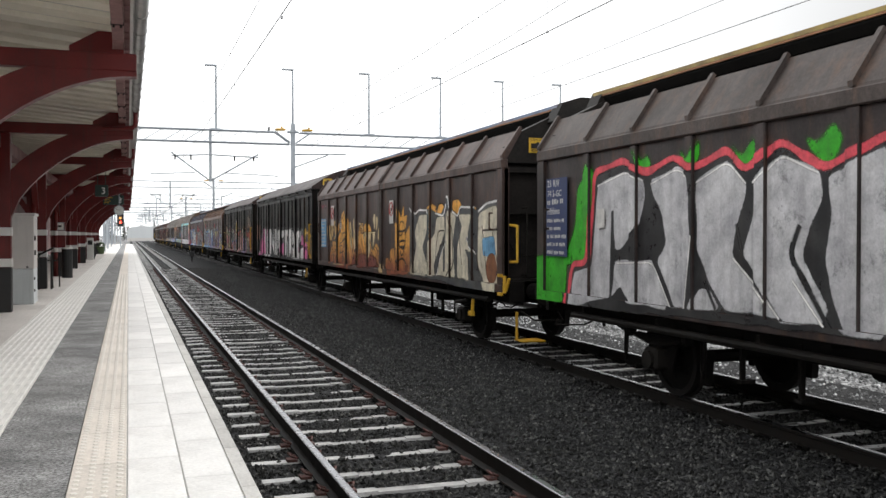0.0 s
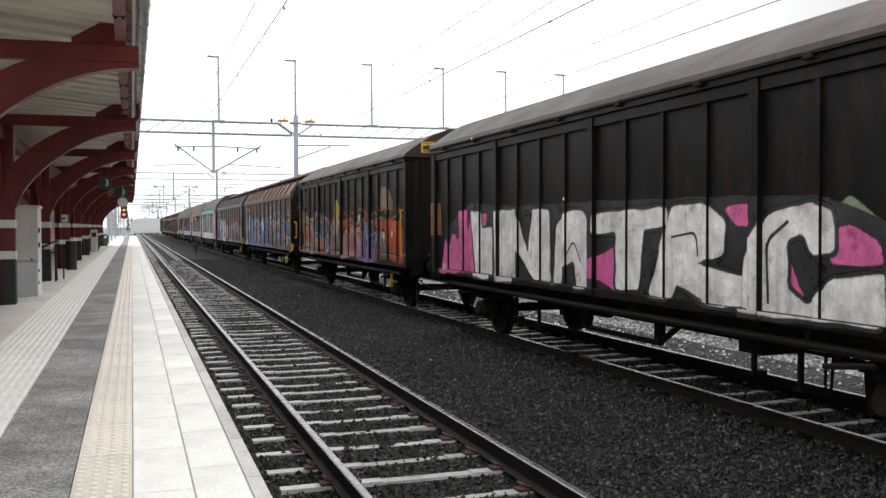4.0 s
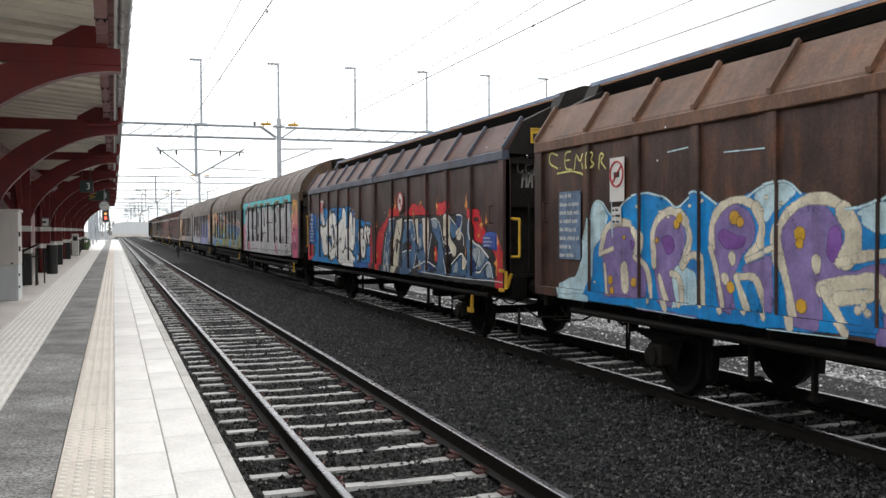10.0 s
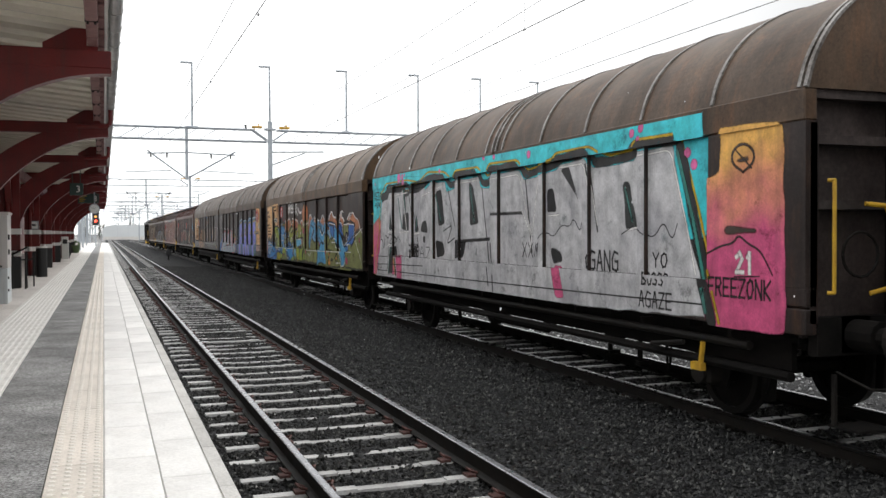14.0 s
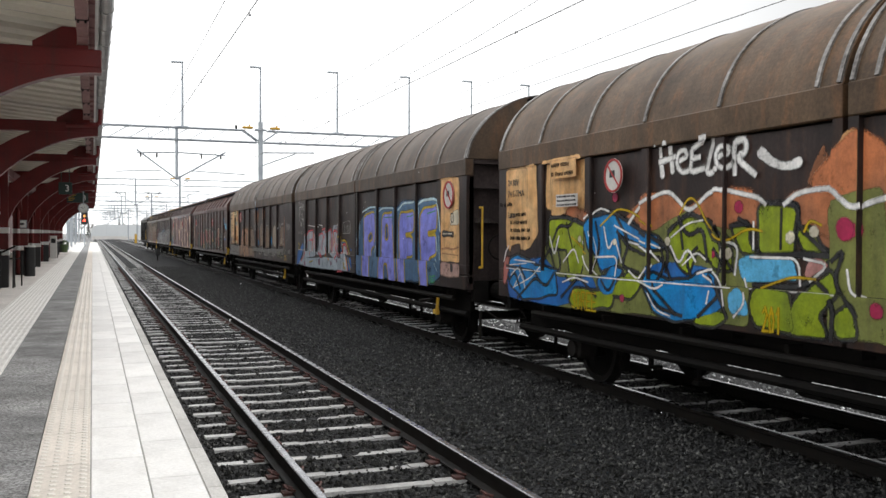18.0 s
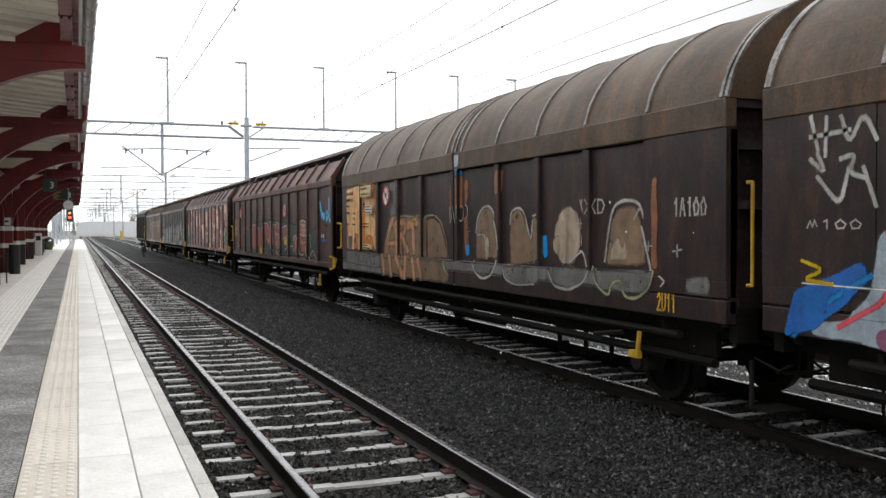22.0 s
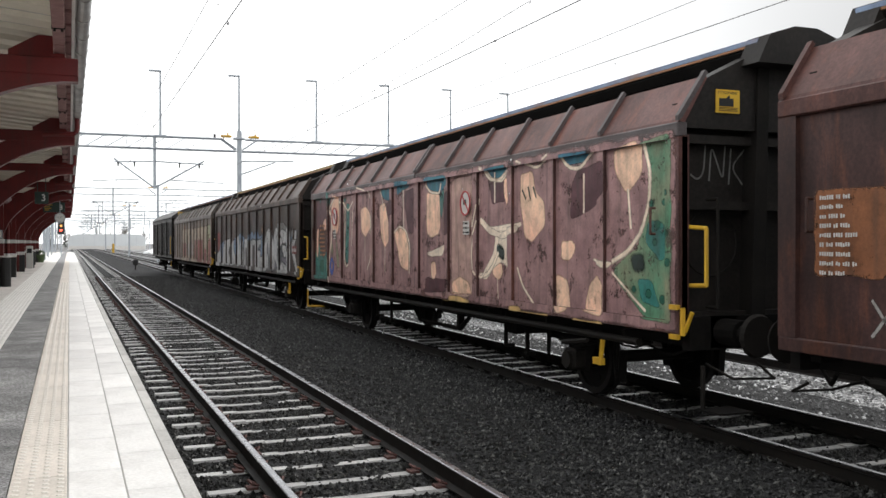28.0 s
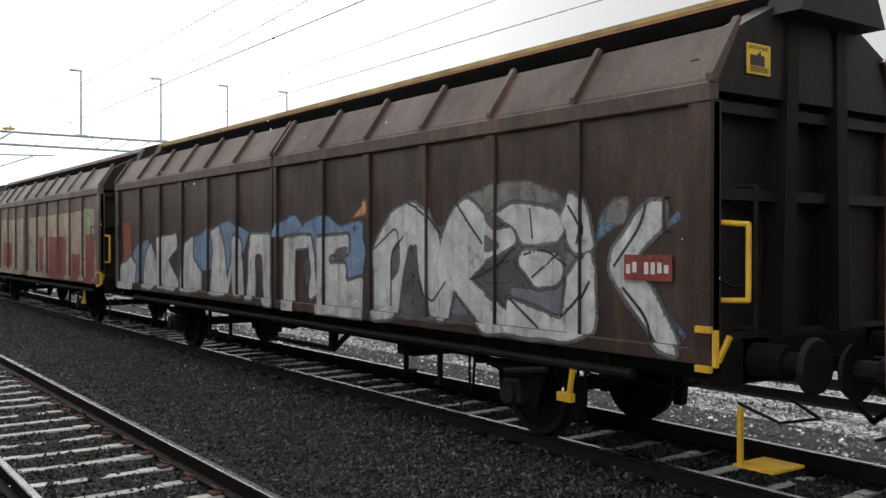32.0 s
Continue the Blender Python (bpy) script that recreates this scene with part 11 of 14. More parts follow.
g_shade = [
    line("0.73,2.66 1.17,2.90 2.48,2.91 2.67,2.78 3.22,2.83 3.74,2.98 4.56,2.94 4.71,2.79 5.02,2.80 5.17,2.94 6.08,2.94 6.22,2.75 6.54,2.74 6.67,2.94 7.68,2.93 7.85,2.78 8.23,2.82 8.84,2.87 8.94,2.93 9.76,2.95 9.85,2.82 10.18,2.81 10.78,2.84 10.85,2.94 11.60,2.94", 0.12),
    line("11.68,2.84 11.92,2.11 12.11,1.52 12.29,1.05", 0.16),
    blob("2.03,2.35 2.38,2.37 2.47,2.01 1.93,2.01"),
    blob("3.21,2.17 3.43,2.19 3.55,1.96 3.11,1.96"),
    blob("3.99,2.70 4.28,2.75 4.47,2.12 4.14,2.08"),
    blob("5.64,2.81 5.84,2.69 6.07,2.09 5.69,2.07"),
    line("6.60,2.24 7.73,2.24", 0.05),
    line("5.08,1.80 6.53,1.85", 0.06),
    blob("5.08,1.81 5.51,1.81 5.37,1.53 5.07,1.50"),
    blob("3.98,1.80 4.38,1.80 4.46,1.57 4.05,1.48"),
    blob("8.56,2.54 8.74,2.55 8.83,2.23 8.53,2.22"),
    blob("10.52,2.53 10.66,2.54 10.85,2.01 10.60,1.98"),
    blob("8.65,1.74 8.97,1.70 9.02,1.56 8.73,1.51"),
    blob("8.93,2.80 9.17,2.82 9.45,2.33 9.62,2.06 9.40,2.42"),
    line("2.57,2.68 3.02,1.61", 0.035),
    line("4.63,2.74 5.08,1.86", 0.035),
    line("6.21,2.67 6.58,1.13", 0.035),
    line("7.85,2.71 8.06,1.68", 0.035),
    line("9.72,2.80 9.93,1.97", 0.04),
    line("6.60,2.29 6.77,1.04", 0.04),
    line("0.36,1.14 6.19,1.17 10.13,1.20 12.19,1.22", 0.02),
    line("0.69,2.73 1.12,2.75 1.16,2.87 2.01,2.87 2.14,2.75", 0.16),
    line("2.23,2.74 2.67,2.78 2.70,2.88 3.38,2.88", 0.12),
    blob("1.98,2.82 2.10,2.83 2.21,2.37 2.15,2.34 2.06,2.59"),
    blob("1.29,2.38 1.42,2.02 1.19,2.01"),
    blob("2.85,2.33 3.02,1.98 2.77,1.97"),
    blob("1.17,1.64 1.52,1.68 1.48,1.49 1.44,1.11 1.02,1.09"),
    line("1.51,1.65 1.67,1.08", 0.07),
    blob("3.23,1.86 3.38,1.91 3.39,1.75 3.28,1.77"),
    line("0.28,1.44 1.97,1.46 3.39,1.47", 0.018),
    line("0.28,1.27 1.97,1.30 3.39,1.32", 0.018)]
g_edge = [
    line("0.51,2.76 1.07,3.00 2.49,3.00 3.22,2.92 3.75,3.08 4.64,3.03 5.02,2.88 5.17,3.02 6.22,3.01 6.48,2.82 6.64,3.03 7.74,3.01 7.90,2.85 8.84,2.94 8.94,3.01 9.85,3.02 10.18,2.88 10.81,2.91 10.89,3.00 11.63,2.99", 0.04),
    line("11.71,2.91 12.03,2.11 12.23,1.53 12.41,1.06", 0.045),
    line("0.64,2.77 1.08,2.79 1.12,2.91 2.11,2.90 2.16,2.78 2.66,2.79 2.68,2.91 3.38,2.91", 0.05),
    line("0.59,2.70 0.44,1.92 0.22,1.43 0.17,1.05", 0.05),
    line("1.43,1.59 1.62,1.09", 0.045)]
g_pinkend = [
    blob("12.17,1.07 12.14,2.48 12.42,2.54 12.42,2.97 13.32,2.95 13.37,1.04 12.41,0.99"),
    blob("0.08,1.49 0.09,2.13 0.61,2.24 0.48,1.50"),
    blob("8.73,1.52 8.97,1.51 9.16,1.09 8.89,1.08"),
    blob("1.66,1.49 2.07,1.49 2.06,0.97 1.75,0.96"),
    blob("-0.14,1.04 -0.12,2.05 0.22,2.23 0.54,2.34 0.44,1.56 0.26,1.04"),
    blob("1.47,1.55 1.62,1.08 1.40,1.08")]
g_pinkdots = [
    disc(10.83, 3.08, 0.05),
    disc(11.02, 3.12, 0.05),
    disc(10.96, 3.01, 0.03),
    disc(11.80, 2.79, 0.06),
    disc(11.92, 2.65, 0.05),
    disc(8.10, 3.06, 0.06),
    disc(6.45, 3.14, 0.05),
    disc(6.86, 3.12, 0.04),
    disc(4.40, 3.06, 0.05),
    disc(2.34, 3.11, 0.04),
    disc(1.96, 3.07, 0.1),
    disc(2.22, 2.97, 0.07),
    disc(2.20, 3.08, 0.06),
    disc(-0.06, 2.52, 0.05),
    disc(0.22, 3.03, 0.03),
    disc(1.92, 2.99, 0.04)]
g_teal = [
    line("11.63,2.80 11.92,2.04 12.19,1.16", 0.07),
    line("1.69,2.65 1.93,2.05", 0.05),
    line("3.99,2.64 4.27,2.16", 0.05),
    line("5.70,2.69 5.87,2.14", 0.05),
    line("10.58,2.46 10.73,2.09", 0.05),
    line("2.04,2.80 2.15,2.41", 0.07),
    line("1.29,2.25 1.26,2.05", 0.06),
    line("2.87,2.22 2.86,2.01", 0.06),
    line("1.29,1.60 1.15,1.13", 0.07)]
g_white = [
    line("0.47,1.01 0.89,2.40 1.27,2.73 2.29,2.76", 0.03),
    line("3.22,2.66 4.40,2.81", 0.03),
    line("5.17,2.80 6.05,2.81", 0.03),
    line("6.70,2.79 7.62,2.81 8.06,1.88 7.73,2.27", 0.03),
    line("8.91,2.82 9.67,2.83 9.93,2.05", 0.03),
    line("10.85,2.82 11.50,2.84 11.79,2.04 11.95,1.52", 0.03),
    line("10.64,1.98 10.88,2.01", 0.03),
    line("8.58,2.18 8.90,2.19", 0.03),
    line("1.78,1.96 2.56,1.98", 0.03),
    line("8.00,1.68 8.28,2.74", 0.03),
    line("1.24,1.69 1.08,1.11", 0.05),
    line("1.18,1.97 1.45,1.98", 0.05),
    line("2.76,1.93 3.03,1.95", 0.05),
    line("1.98,2.80 2.24,2.03", 0.04),
    line("1.03,1.66 1.31,1.73", 0.04)]
g_scrawl = [
    line("8.22,1.78 8.53,1.97 8.73,1.88 8.98,2.06 9.21,2.02 9.31,2.15 9.49,1.95 9.53,2.08", 0.016),
    line("10.50,1.93 10.83,2.05 11.01,1.93 11.19,1.89 11.37,2.08 11.54,1.85 11.63,2.04", 0.016),
    line("4.39,1.98 4.86,2.09 4.58,1.75 4.97,1.86", 0.025),
    *word("GANG", 9.71, 10.44, 1.49, 1.72, 0.035),
    *word("YO", 11.14, 11.46, 1.57, 1.72, 0.025),
    *word("BOSS", 11.01, 11.46, 1.37, 1.50, 0.025),
    *word("AGAZE", 10.95, 11.62, 1.12, 1.29, 0.025),
    *word("XX?", 7.72, 8.32, 1.60, 1.80, 0.02),
    *word("?", 1.15, 1.93, 1.74, 1.88, 0.02),
    *word("GAZ", 2.64, 3.76, 1.47, 1.68, 0.018),
    line("0.59,2.03 0.60,1.79 0.70,1.83 0.76,1.63 0.86,1.64 0.94,1.94 1.13,1.81 1.26,1.95 1.48,1.86 1.58,1.83 1.44,1.73 1.26,1.73", 0.022),
    *word("GANG", 2.51, 2.99, 1.48, 1.72, 0.045),
    *word("RFTP", 0.28, 0.65, 1.13, 1.27, 0.02),
    *word("KEZA", 0.09, 0.62, 2.68, 2.84, 0.03),
    *word("HUK", 0.11, 0.59, 2.51, 2.62, 0.025),
    line("12.23,1.74 12.45,1.82 12.63,1.84 12.71,1.93 12.85,1.84 13.01,1.79 13.12,1.66 13.19,1.56", 0.022),
    *word("FREEZONK", 12.23, 13.18, 1.33, 1.50, 0.028),
    line("12.65,1.52 13.01,1.54", 0.015)]
g_pale = [
    *word("921", 12.53, 12.93, 1.57, 1.75, 0.05)]
g_ring = [
    line("12.78,2.52 12.61,2.61 12.62,2.74 12.78,2.80 12.93,2.72 12.94,2.60 12.78,2.52", 0.03),
    blob("12.68,2.65 12.87,2.67 12.87,2.62 12.68,2.62"),
    line("12.65,2.75 12.90,2.55", 0.02),
    blob("12.50,2.00 12.98,2.00 12.98,1.93 12.50,1.93")]
spray(W6, C_HALF, depth_c, [
    ("graffiti_turquoise", P_TURQ, g_turq, 0),
    ("graffiti_silver", P_SILVER, g_silver, 0),
    ("graffiti_pink", P_PINKFADE, g_pinkend, 0),
    ("graffiti_edge", P_MUSTARD, g_edge, 0),
    ("graffiti_shade", P_BLACK, g_shade, 0),
    ("graffiti_teal", P_TEAL, g_teal, 0),
    ("graffiti_white", P_WHITE, g_white, 0),
    ("graffiti_dots", P_PINK, g_pinkdots, 0),
    ("graffiti_scrawl", P_BLACK, g_scrawl, 0),
    ("graffiti_pale", P_WHITE, g_pale, 0),
    ("graffiti_ring", P_BROWN, g_ring, 0),
])

# wagon 8 of the train
g_back = [
    blob("7.26,2.14 7.41,2.43 7.59,2.49 7.78,2.41 8.13,2.30 8.33,2.43 8.52,2.29 8.77,2.26 9.01,2.31 9.26,2.42 9.45,2.29 9.77,2.25 10.01,2.36 10.25,2.52 10.43,2.43 10.60,2.38 10.77,2.31 11.16,2.26 11.27,2.44 11.35,2.48 11.46,2.33 11.60,2.30 11.63,2.22 11.46,2.03 10.85,1.93 9.77,1.93 7.26,1.48"),
    blob("6.77,1.84 7.02,2.22 7.26,2.29 7.26,1.55"),
    blob("12.14,2.25 12.29,2.34 12.50,2.42 12.50,2.02 12.17,2.12"),
    blob("12.28,2.22 12.52,2.36 12.76,2.47 12.98,2.31 13.28,2.27 13.42,2.09 13.50,2.02 13.13,1.77 12.44,1.84")]
g_green = [
    blob("7.31,1.33 7.41,1.55 7.78,1.78 8.13,1.65 8.59,1.72 8.89,1.47 8.65,1.10 7.34,1.11"),
    blob("9.30,1.55 9.51,1.86 9.82,1.90 10.11,1.76 10.61,1.74 10.77,1.66 11.06,1.57 11.47,1.31 11.55,1.24 11.47,1.09 9.78,1.04 9.24,1.14"),
    blob("11.60,2.23 12.17,2.14 12.19,1.98 11.99,1.96 11.80,1.98 11.67,1.84 11.54,1.88"),
    blob("11.93,1.46 12.24,1.64 12.51,1.72 12.51,1.10 11.97,1.09"),
    blob("8.65,2.12 8.71,2.18 8.77,2.05"),
    blob("12.91,1.77 13.13,1.95 13.48,2.06 13.58,1.92 13.58,1.09 12.52,1.09 12.44,1.54"),
    blob("10.27,1.91 10.70,2.00 10.90,1.74 10.70,1.23 9.81,1.19")]
g_blue = [
    blob("7.34,1.55 7.44,1.92 7.56,2.13 7.78,2.26 8.06,2.34 8.52,2.12 8.59,1.79 8.33,1.85 8.20,2.06 7.99,1.99 7.64,1.78 7.49,1.48"),
    blob("8.77,2.25 8.89,2.18 9.12,1.92 9.45,2.17 9.61,2.29 9.77,2.13 9.67,1.93 9.24,1.67 8.71,1.86"),
    blob("8.65,1.00 8.77,1.53 8.95,1.70 9.24,1.61 9.46,1.74 9.62,1.56 9.82,1.10 9.24,1.14 8.90,1.12"),
    blob("10.61,1.71 10.47,1.87 10.60,2.15 10.77,2.29 10.93,2.14 11.17,1.93 11.43,1.78 11.60,1.64 11.80,1.55 11.93,1.37 11.90,1.11 11.61,1.10 11.39,1.28 11.17,1.62 10.77,1.77")]
g_dblue = [
    blob("9.77,2.22 10.01,2.25 10.60,2.20 10.69,2.15 10.56,1.87 10.39,1.82 10.01,2.04"),
    blob("11.05,2.09 11.20,2.24 11.39,2.18 11.49,2.03 11.52,1.83 11.32,1.93"),
    blob("11.64,1.64 11.80,1.69 12.32,1.89 12.32,2.16 12.50,2.18 12.51,1.67 12.12,1.61 11.93,1.46"),
    blob("12.44,1.76 12.52,2.18 12.91,2.17 12.86,1.77 12.52,1.65")]
g_spots = [
    disc(8.90, 1.41, 0.05),
    disc(9.13, 1.55, 0.05),
    disc(9.41, 1.43, 0.05),
    disc(9.57, 1.32, 0.05),
    disc(9.01, 1.22, 0.05),
    disc(9.30, 1.24, 0.04),
    disc(9.67, 1.21, 0.05),
    disc(9.13, 1.36, 0.04)]
g_orange = [
    blob("10.11,1.41 10.30,1.45 10.21,1.24 10.37,1.09 10.07,1.09 10.18,1.27"),
    blob("10.98,1.35 11.06,1.31 11.02,1.22 10.96,1.27"),
    blob("8.13,2.40 8.33,2.43 8.58,2.29 8.46,2.22")]
g_dark = [
    line("7.41,1.44 7.71,1.85 8.10,2.09 7.71,2.17", 0.05),
    line("8.10,2.37 8.59,2.12 8.63,1.72", 0.05),
    line("8.77,2.18 9.15,1.89 9.56,2.26", 0.06),
    line("9.82,2.25 10.01,2.07 10.06,1.75 9.87,1.63", 0.05),
    line("10.01,2.19 10.56,2.12 10.52,1.82 10.25,1.79", 0.06),
    line("10.77,2.29 11.09,2.03 11.43,1.81 11.64,1.64", 0.08),
    line("10.61,1.71 10.77,1.77 11.05,1.62", 0.05),
    line("11.93,1.75 12.11,1.89 12.32,1.91", 0.05),
    line("11.86,1.93 12.05,1.91 12.02,1.84", 0.08),
    line("11.05,1.62 11.47,1.31 11.54,1.22", 0.06),
    line("10.86,1.29 11.06,1.44 11.19,1.32 11.06,1.15 10.90,1.27", 0.05),
    line("9.87,1.51 10.11,1.47 10.30,1.48 10.02,1.12", 0.05),
    line("8.65,1.00 8.80,1.40 8.59,1.46", 0.05),
    line("11.63,2.18 11.73,2.20 12.23,2.16", 0.05),
    line("12.00,1.51 12.18,1.57 12.21,1.41", 0.05),
    line("10.48,1.24 10.57,1.24", 0.09),
    line("12.02,2.22 12.52,2.25 12.91,2.17 12.83,1.77", 0.05),
    line("11.67,1.59 12.44,1.76 13.28,2.06", 0.04),
    line("11.00,2.33 11.58,1.91 11.94,1.60", 0.05)]
g_rim = [
    line("7.29,2.18 7.41,2.43 7.59,2.51 7.78,2.40", 0.05),
    line("8.13,2.32 8.34,2.45 8.50,2.34 8.77,2.30", 0.05),
    line("8.95,2.29 9.12,2.42 9.29,2.45 9.43,2.28", 0.05),
    line("9.98,2.33 10.15,2.47 10.32,2.53 10.43,2.40 10.75,2.35", 0.06),
    line("11.16,2.26 11.25,2.36 11.30,2.49 11.40,2.49 11.42,2.33 11.56,2.33 11.65,2.25", 0.06),
    line("12.14,2.25 12.29,2.34 12.50,2.44", 0.05),
    line("12.36,2.25 12.52,2.38 12.73,2.47 12.95,2.33 13.28,2.25 13.39,2.06 13.58,1.95", 0.04),
    line("12.98,1.88 13.58,2.05", 0.025),
    line("12.95,1.77 13.42,1.36 13.58,1.20", 0.025),
    line("11.20,2.40 11.39,2.54 11.58,2.47", 0.03),
    line("11.94,2.19 12.91,2.15 12.83,1.84", 0.03),
    line("7.49,1.48 7.71,1.78 7.92,2.06", 0.028),
    line("8.13,2.30 8.52,2.13", 0.028),
    line("8.77,2.12 9.15,1.86 9.56,2.11", 0.028),
    line("9.61,2.28 9.87,2.19", 0.028),
    line("10.01,2.22 10.69,2.16", 0.028),
    line("10.04,1.81 10.04,2.10", 0.028),
    line("10.48,1.82 10.77,1.77", 0.035),
    line("11.16,2.21 11.35,2.22 11.46,2.11 11.52,1.91", 0.03),
    line("11.43,1.76 11.57,1.59", 0.03),
    line("11.70,1.64 12.29,1.85", 0.028),
    line("11.63,2.17 12.20,2.15", 0.03),
    line("10.73,1.61 11.09,1.57 11.47,1.31 11.55,1.22 11.47,1.09", 0.028),
    line("11.57,1.10 11.87,1.13 11.97,1.28 11.95,1.46", 0.03),
    line("10.30,1.70 10.73,1.70 10.94,1.61", 0.03),
    line("10.98,1.17 11.43,1.18", 0.028),
    line("7.42,1.34 7.71,1.28 7.93,1.43", 0.025),
    line("9.29,1.74 9.51,1.62", 0.025),
    line("11.86,1.91 11.93,1.79", 0.03),
    line("11.90,1.65 12.38,1.67", 0.028),
    line("7.26,1.44 9.77,1.45 11.46,1.46 12.51,1.48", 0.02)]
g_berry = [
    disc(10.77, 1.96, 0.075),
    disc(8.75, 1.64, 0.06),
    disc(9.77, 1.42, 0.06),
    disc(12.12, 1.24, 0.1),
    disc(7.15, 1.38, 0.06),
    disc(6.89, 2.01, 0.06),
    disc(13.35, 1.78, 0.06),
    disc(10.80, 1.95, 0.05)]
g_berryglint = [
    disc(16.22, 1.98, 0.02),
    disc(14.20, 1.68, 0.018)]
g_back2 = [
    blob("1.95,2.08 2.03,2.30 2.21,2.36 2.68,2.21 2.75,2.11 2.47,2.07"),
    blob("3.58,2.07 3.75,2.29 4.08,2.40 4.29,2.42 4.49,2.30 4.64,2.20 4.79,2.26 4.97,2.37 5.15,2.41 5.40,2.35 5.72,2.31 5.76,2.26 5.76,2.05 5.15,1.95 4.50,1.94 4.19,1.88"),
    blob("6.06,2.25 6.16,2.35 6.50,2.38 6.66,2.35 6.81,2.23 6.93,2.18 7.20,2.30 7.20,1.91 6.82,1.68 6.57,1.95 6.17,2.05")]
g_tan = [
    blob("0.36,1.72 0.36,2.91 1.24,2.93 1.31,1.97 1.05,1.77"),
    blob("1.42,2.31 1.44,2.96 2.49,2.97 2.56,2.23 2.03,2.22"),
    blob("6.65,2.60 6.80,2.82 6.95,2.81 6.95,2.45 6.90,2.27 6.69,2.37")]
g_green2 = [
    blob("1.53,1.78 1.55,2.16 1.95,2.19 2.54,2.07 2.55,1.79 2.34,1.36 2.12,1.42 2.04,1.79"),
    blob("4.30,2.00 4.50,2.09 4.64,2.18 4.93,2.09 5.02,1.95 5.33,1.84 5.33,1.62 5.07,1.67 4.79,1.83 4.65,1.54 4.50,1.65 4.30,1.82"),
    blob("5.73,1.79 5.72,2.23 5.91,2.25 6.23,2.22 6.17,2.05 6.17,1.80"),
    blob("6.20,2.00 6.37,2.02 6.51,1.86 6.63,1.81 6.54,1.72 6.31,1.81"),
    blob("6.18,1.26 6.25,1.41 6.48,1.57 6.67,1.67 6.76,1.49 6.51,1.29 6.64,1.11 6.18,1.11"),
    blob("5.32,2.05 5.57,2.08 5.57,1.89 5.73,1.79 5.49,1.79"),
    blob("5.66,1.32 5.73,1.48 6.18,1.48 6.25,1.12 5.74,1.12"),
    blob("4.80,1.08 4.99,1.24 5.34,1.19 5.17,1.06"),
    blob("3.16,1.27 3.52,1.55 3.87,1.44 3.65,1.24"),
    blob("6.70,1.30 6.88,1.41 6.97,1.15 6.74,1.12"),
    blob("2.20,1.14 2.34,1.29 3.28,1.28 3.22,1.11 2.34,1.04")]
g_blue2 = [
    blob("2.54,2.07 2.75,2.21 3.08,2.24 3.64,2.07 4.09,1.94 4.25,1.82 3.98,1.82 3.52,1.91 3.27,2.00 3.34,1.74 3.22,1.61 2.89,1.53 2.69,1.80"),
    blob("0.40,1.59 0.68,1.68 1.23,1.54 1.81,1.48 1.89,1.19 0.88,1.05 0.40,1.27"),
    blob("3.87,1.44 3.98,1.57 4.30,1.46 4.65,1.51 4.84,1.60 5.16,1.56 5.29,1.29 5.08,1.17 4.51,1.06 4.10,1.14"),
    blob("2.90,1.39 3.15,1.60 3.40,1.55 3.28,1.28 3.03,1.26")]
g_skyp = [
    blob("5.41,1.73 5.61,1.79 6.17,1.75 6.24,1.56 5.50,1.52"),
    blob("5.33,1.40 5.50,1.49 5.62,1.37 5.66,1.21 5.38,1.22")]
g_pink2 = [
    blob("6.34,1.76 6.44,1.81 6.60,1.72 6.45,1.57 6.31,1.59")]
g_dark2 = [
    line("1.48,1.78 1.52,2.19 2.03,2.19 2.54,2.07", 0.06),
    line("2.68,2.18 3.14,2.24 4.30,1.82 4.25,1.58", 0.06),
    line("3.27,2.00 3.52,1.81 4.20,1.70 4.36,1.46", 0.05),
    line("4.30,2.00 4.64,2.19 5.06,2.08 5.41,1.84", 0.06),
    line("4.79,1.83 4.60,1.71 4.70,1.54", 0.05),
    line("5.69,1.77 6.31,1.80 6.63,1.79", 0.07),
    line("5.76,2.26 6.23,2.23 6.22,2.05 6.57,1.81", 0.06),
    line("5.66,1.50 6.24,1.51 6.64,1.70", 0.06),
    line("4.50,2.09 4.55,1.83", 0.05),
    line("4.88,2.17 5.11,1.83 5.37,1.62", 0.05),
    line("5.32,2.05 5.61,2.08 5.65,1.84", 0.06),
    line("6.64,1.72 6.82,1.86 6.70,1.58 6.94,1.32", 0.05),
    line("6.45,1.57 6.70,1.40 6.68,1.11", 0.06),
    line("6.02,2.20 6.01,1.85", 0.04),
    line("2.03,2.11 2.19,1.79", 0.03),
    line("3.87,1.44 4.20,1.18 4.61,1.13", 0.05),
    line("4.90,1.15 5.25,1.40 4.98,1.55", 0.05),
    line("0.30,1.51 1.23,1.46 1.40,1.32", 0.04),
    line("2.89,1.53 3.16,1.27 3.40,1.55", 0.04)]
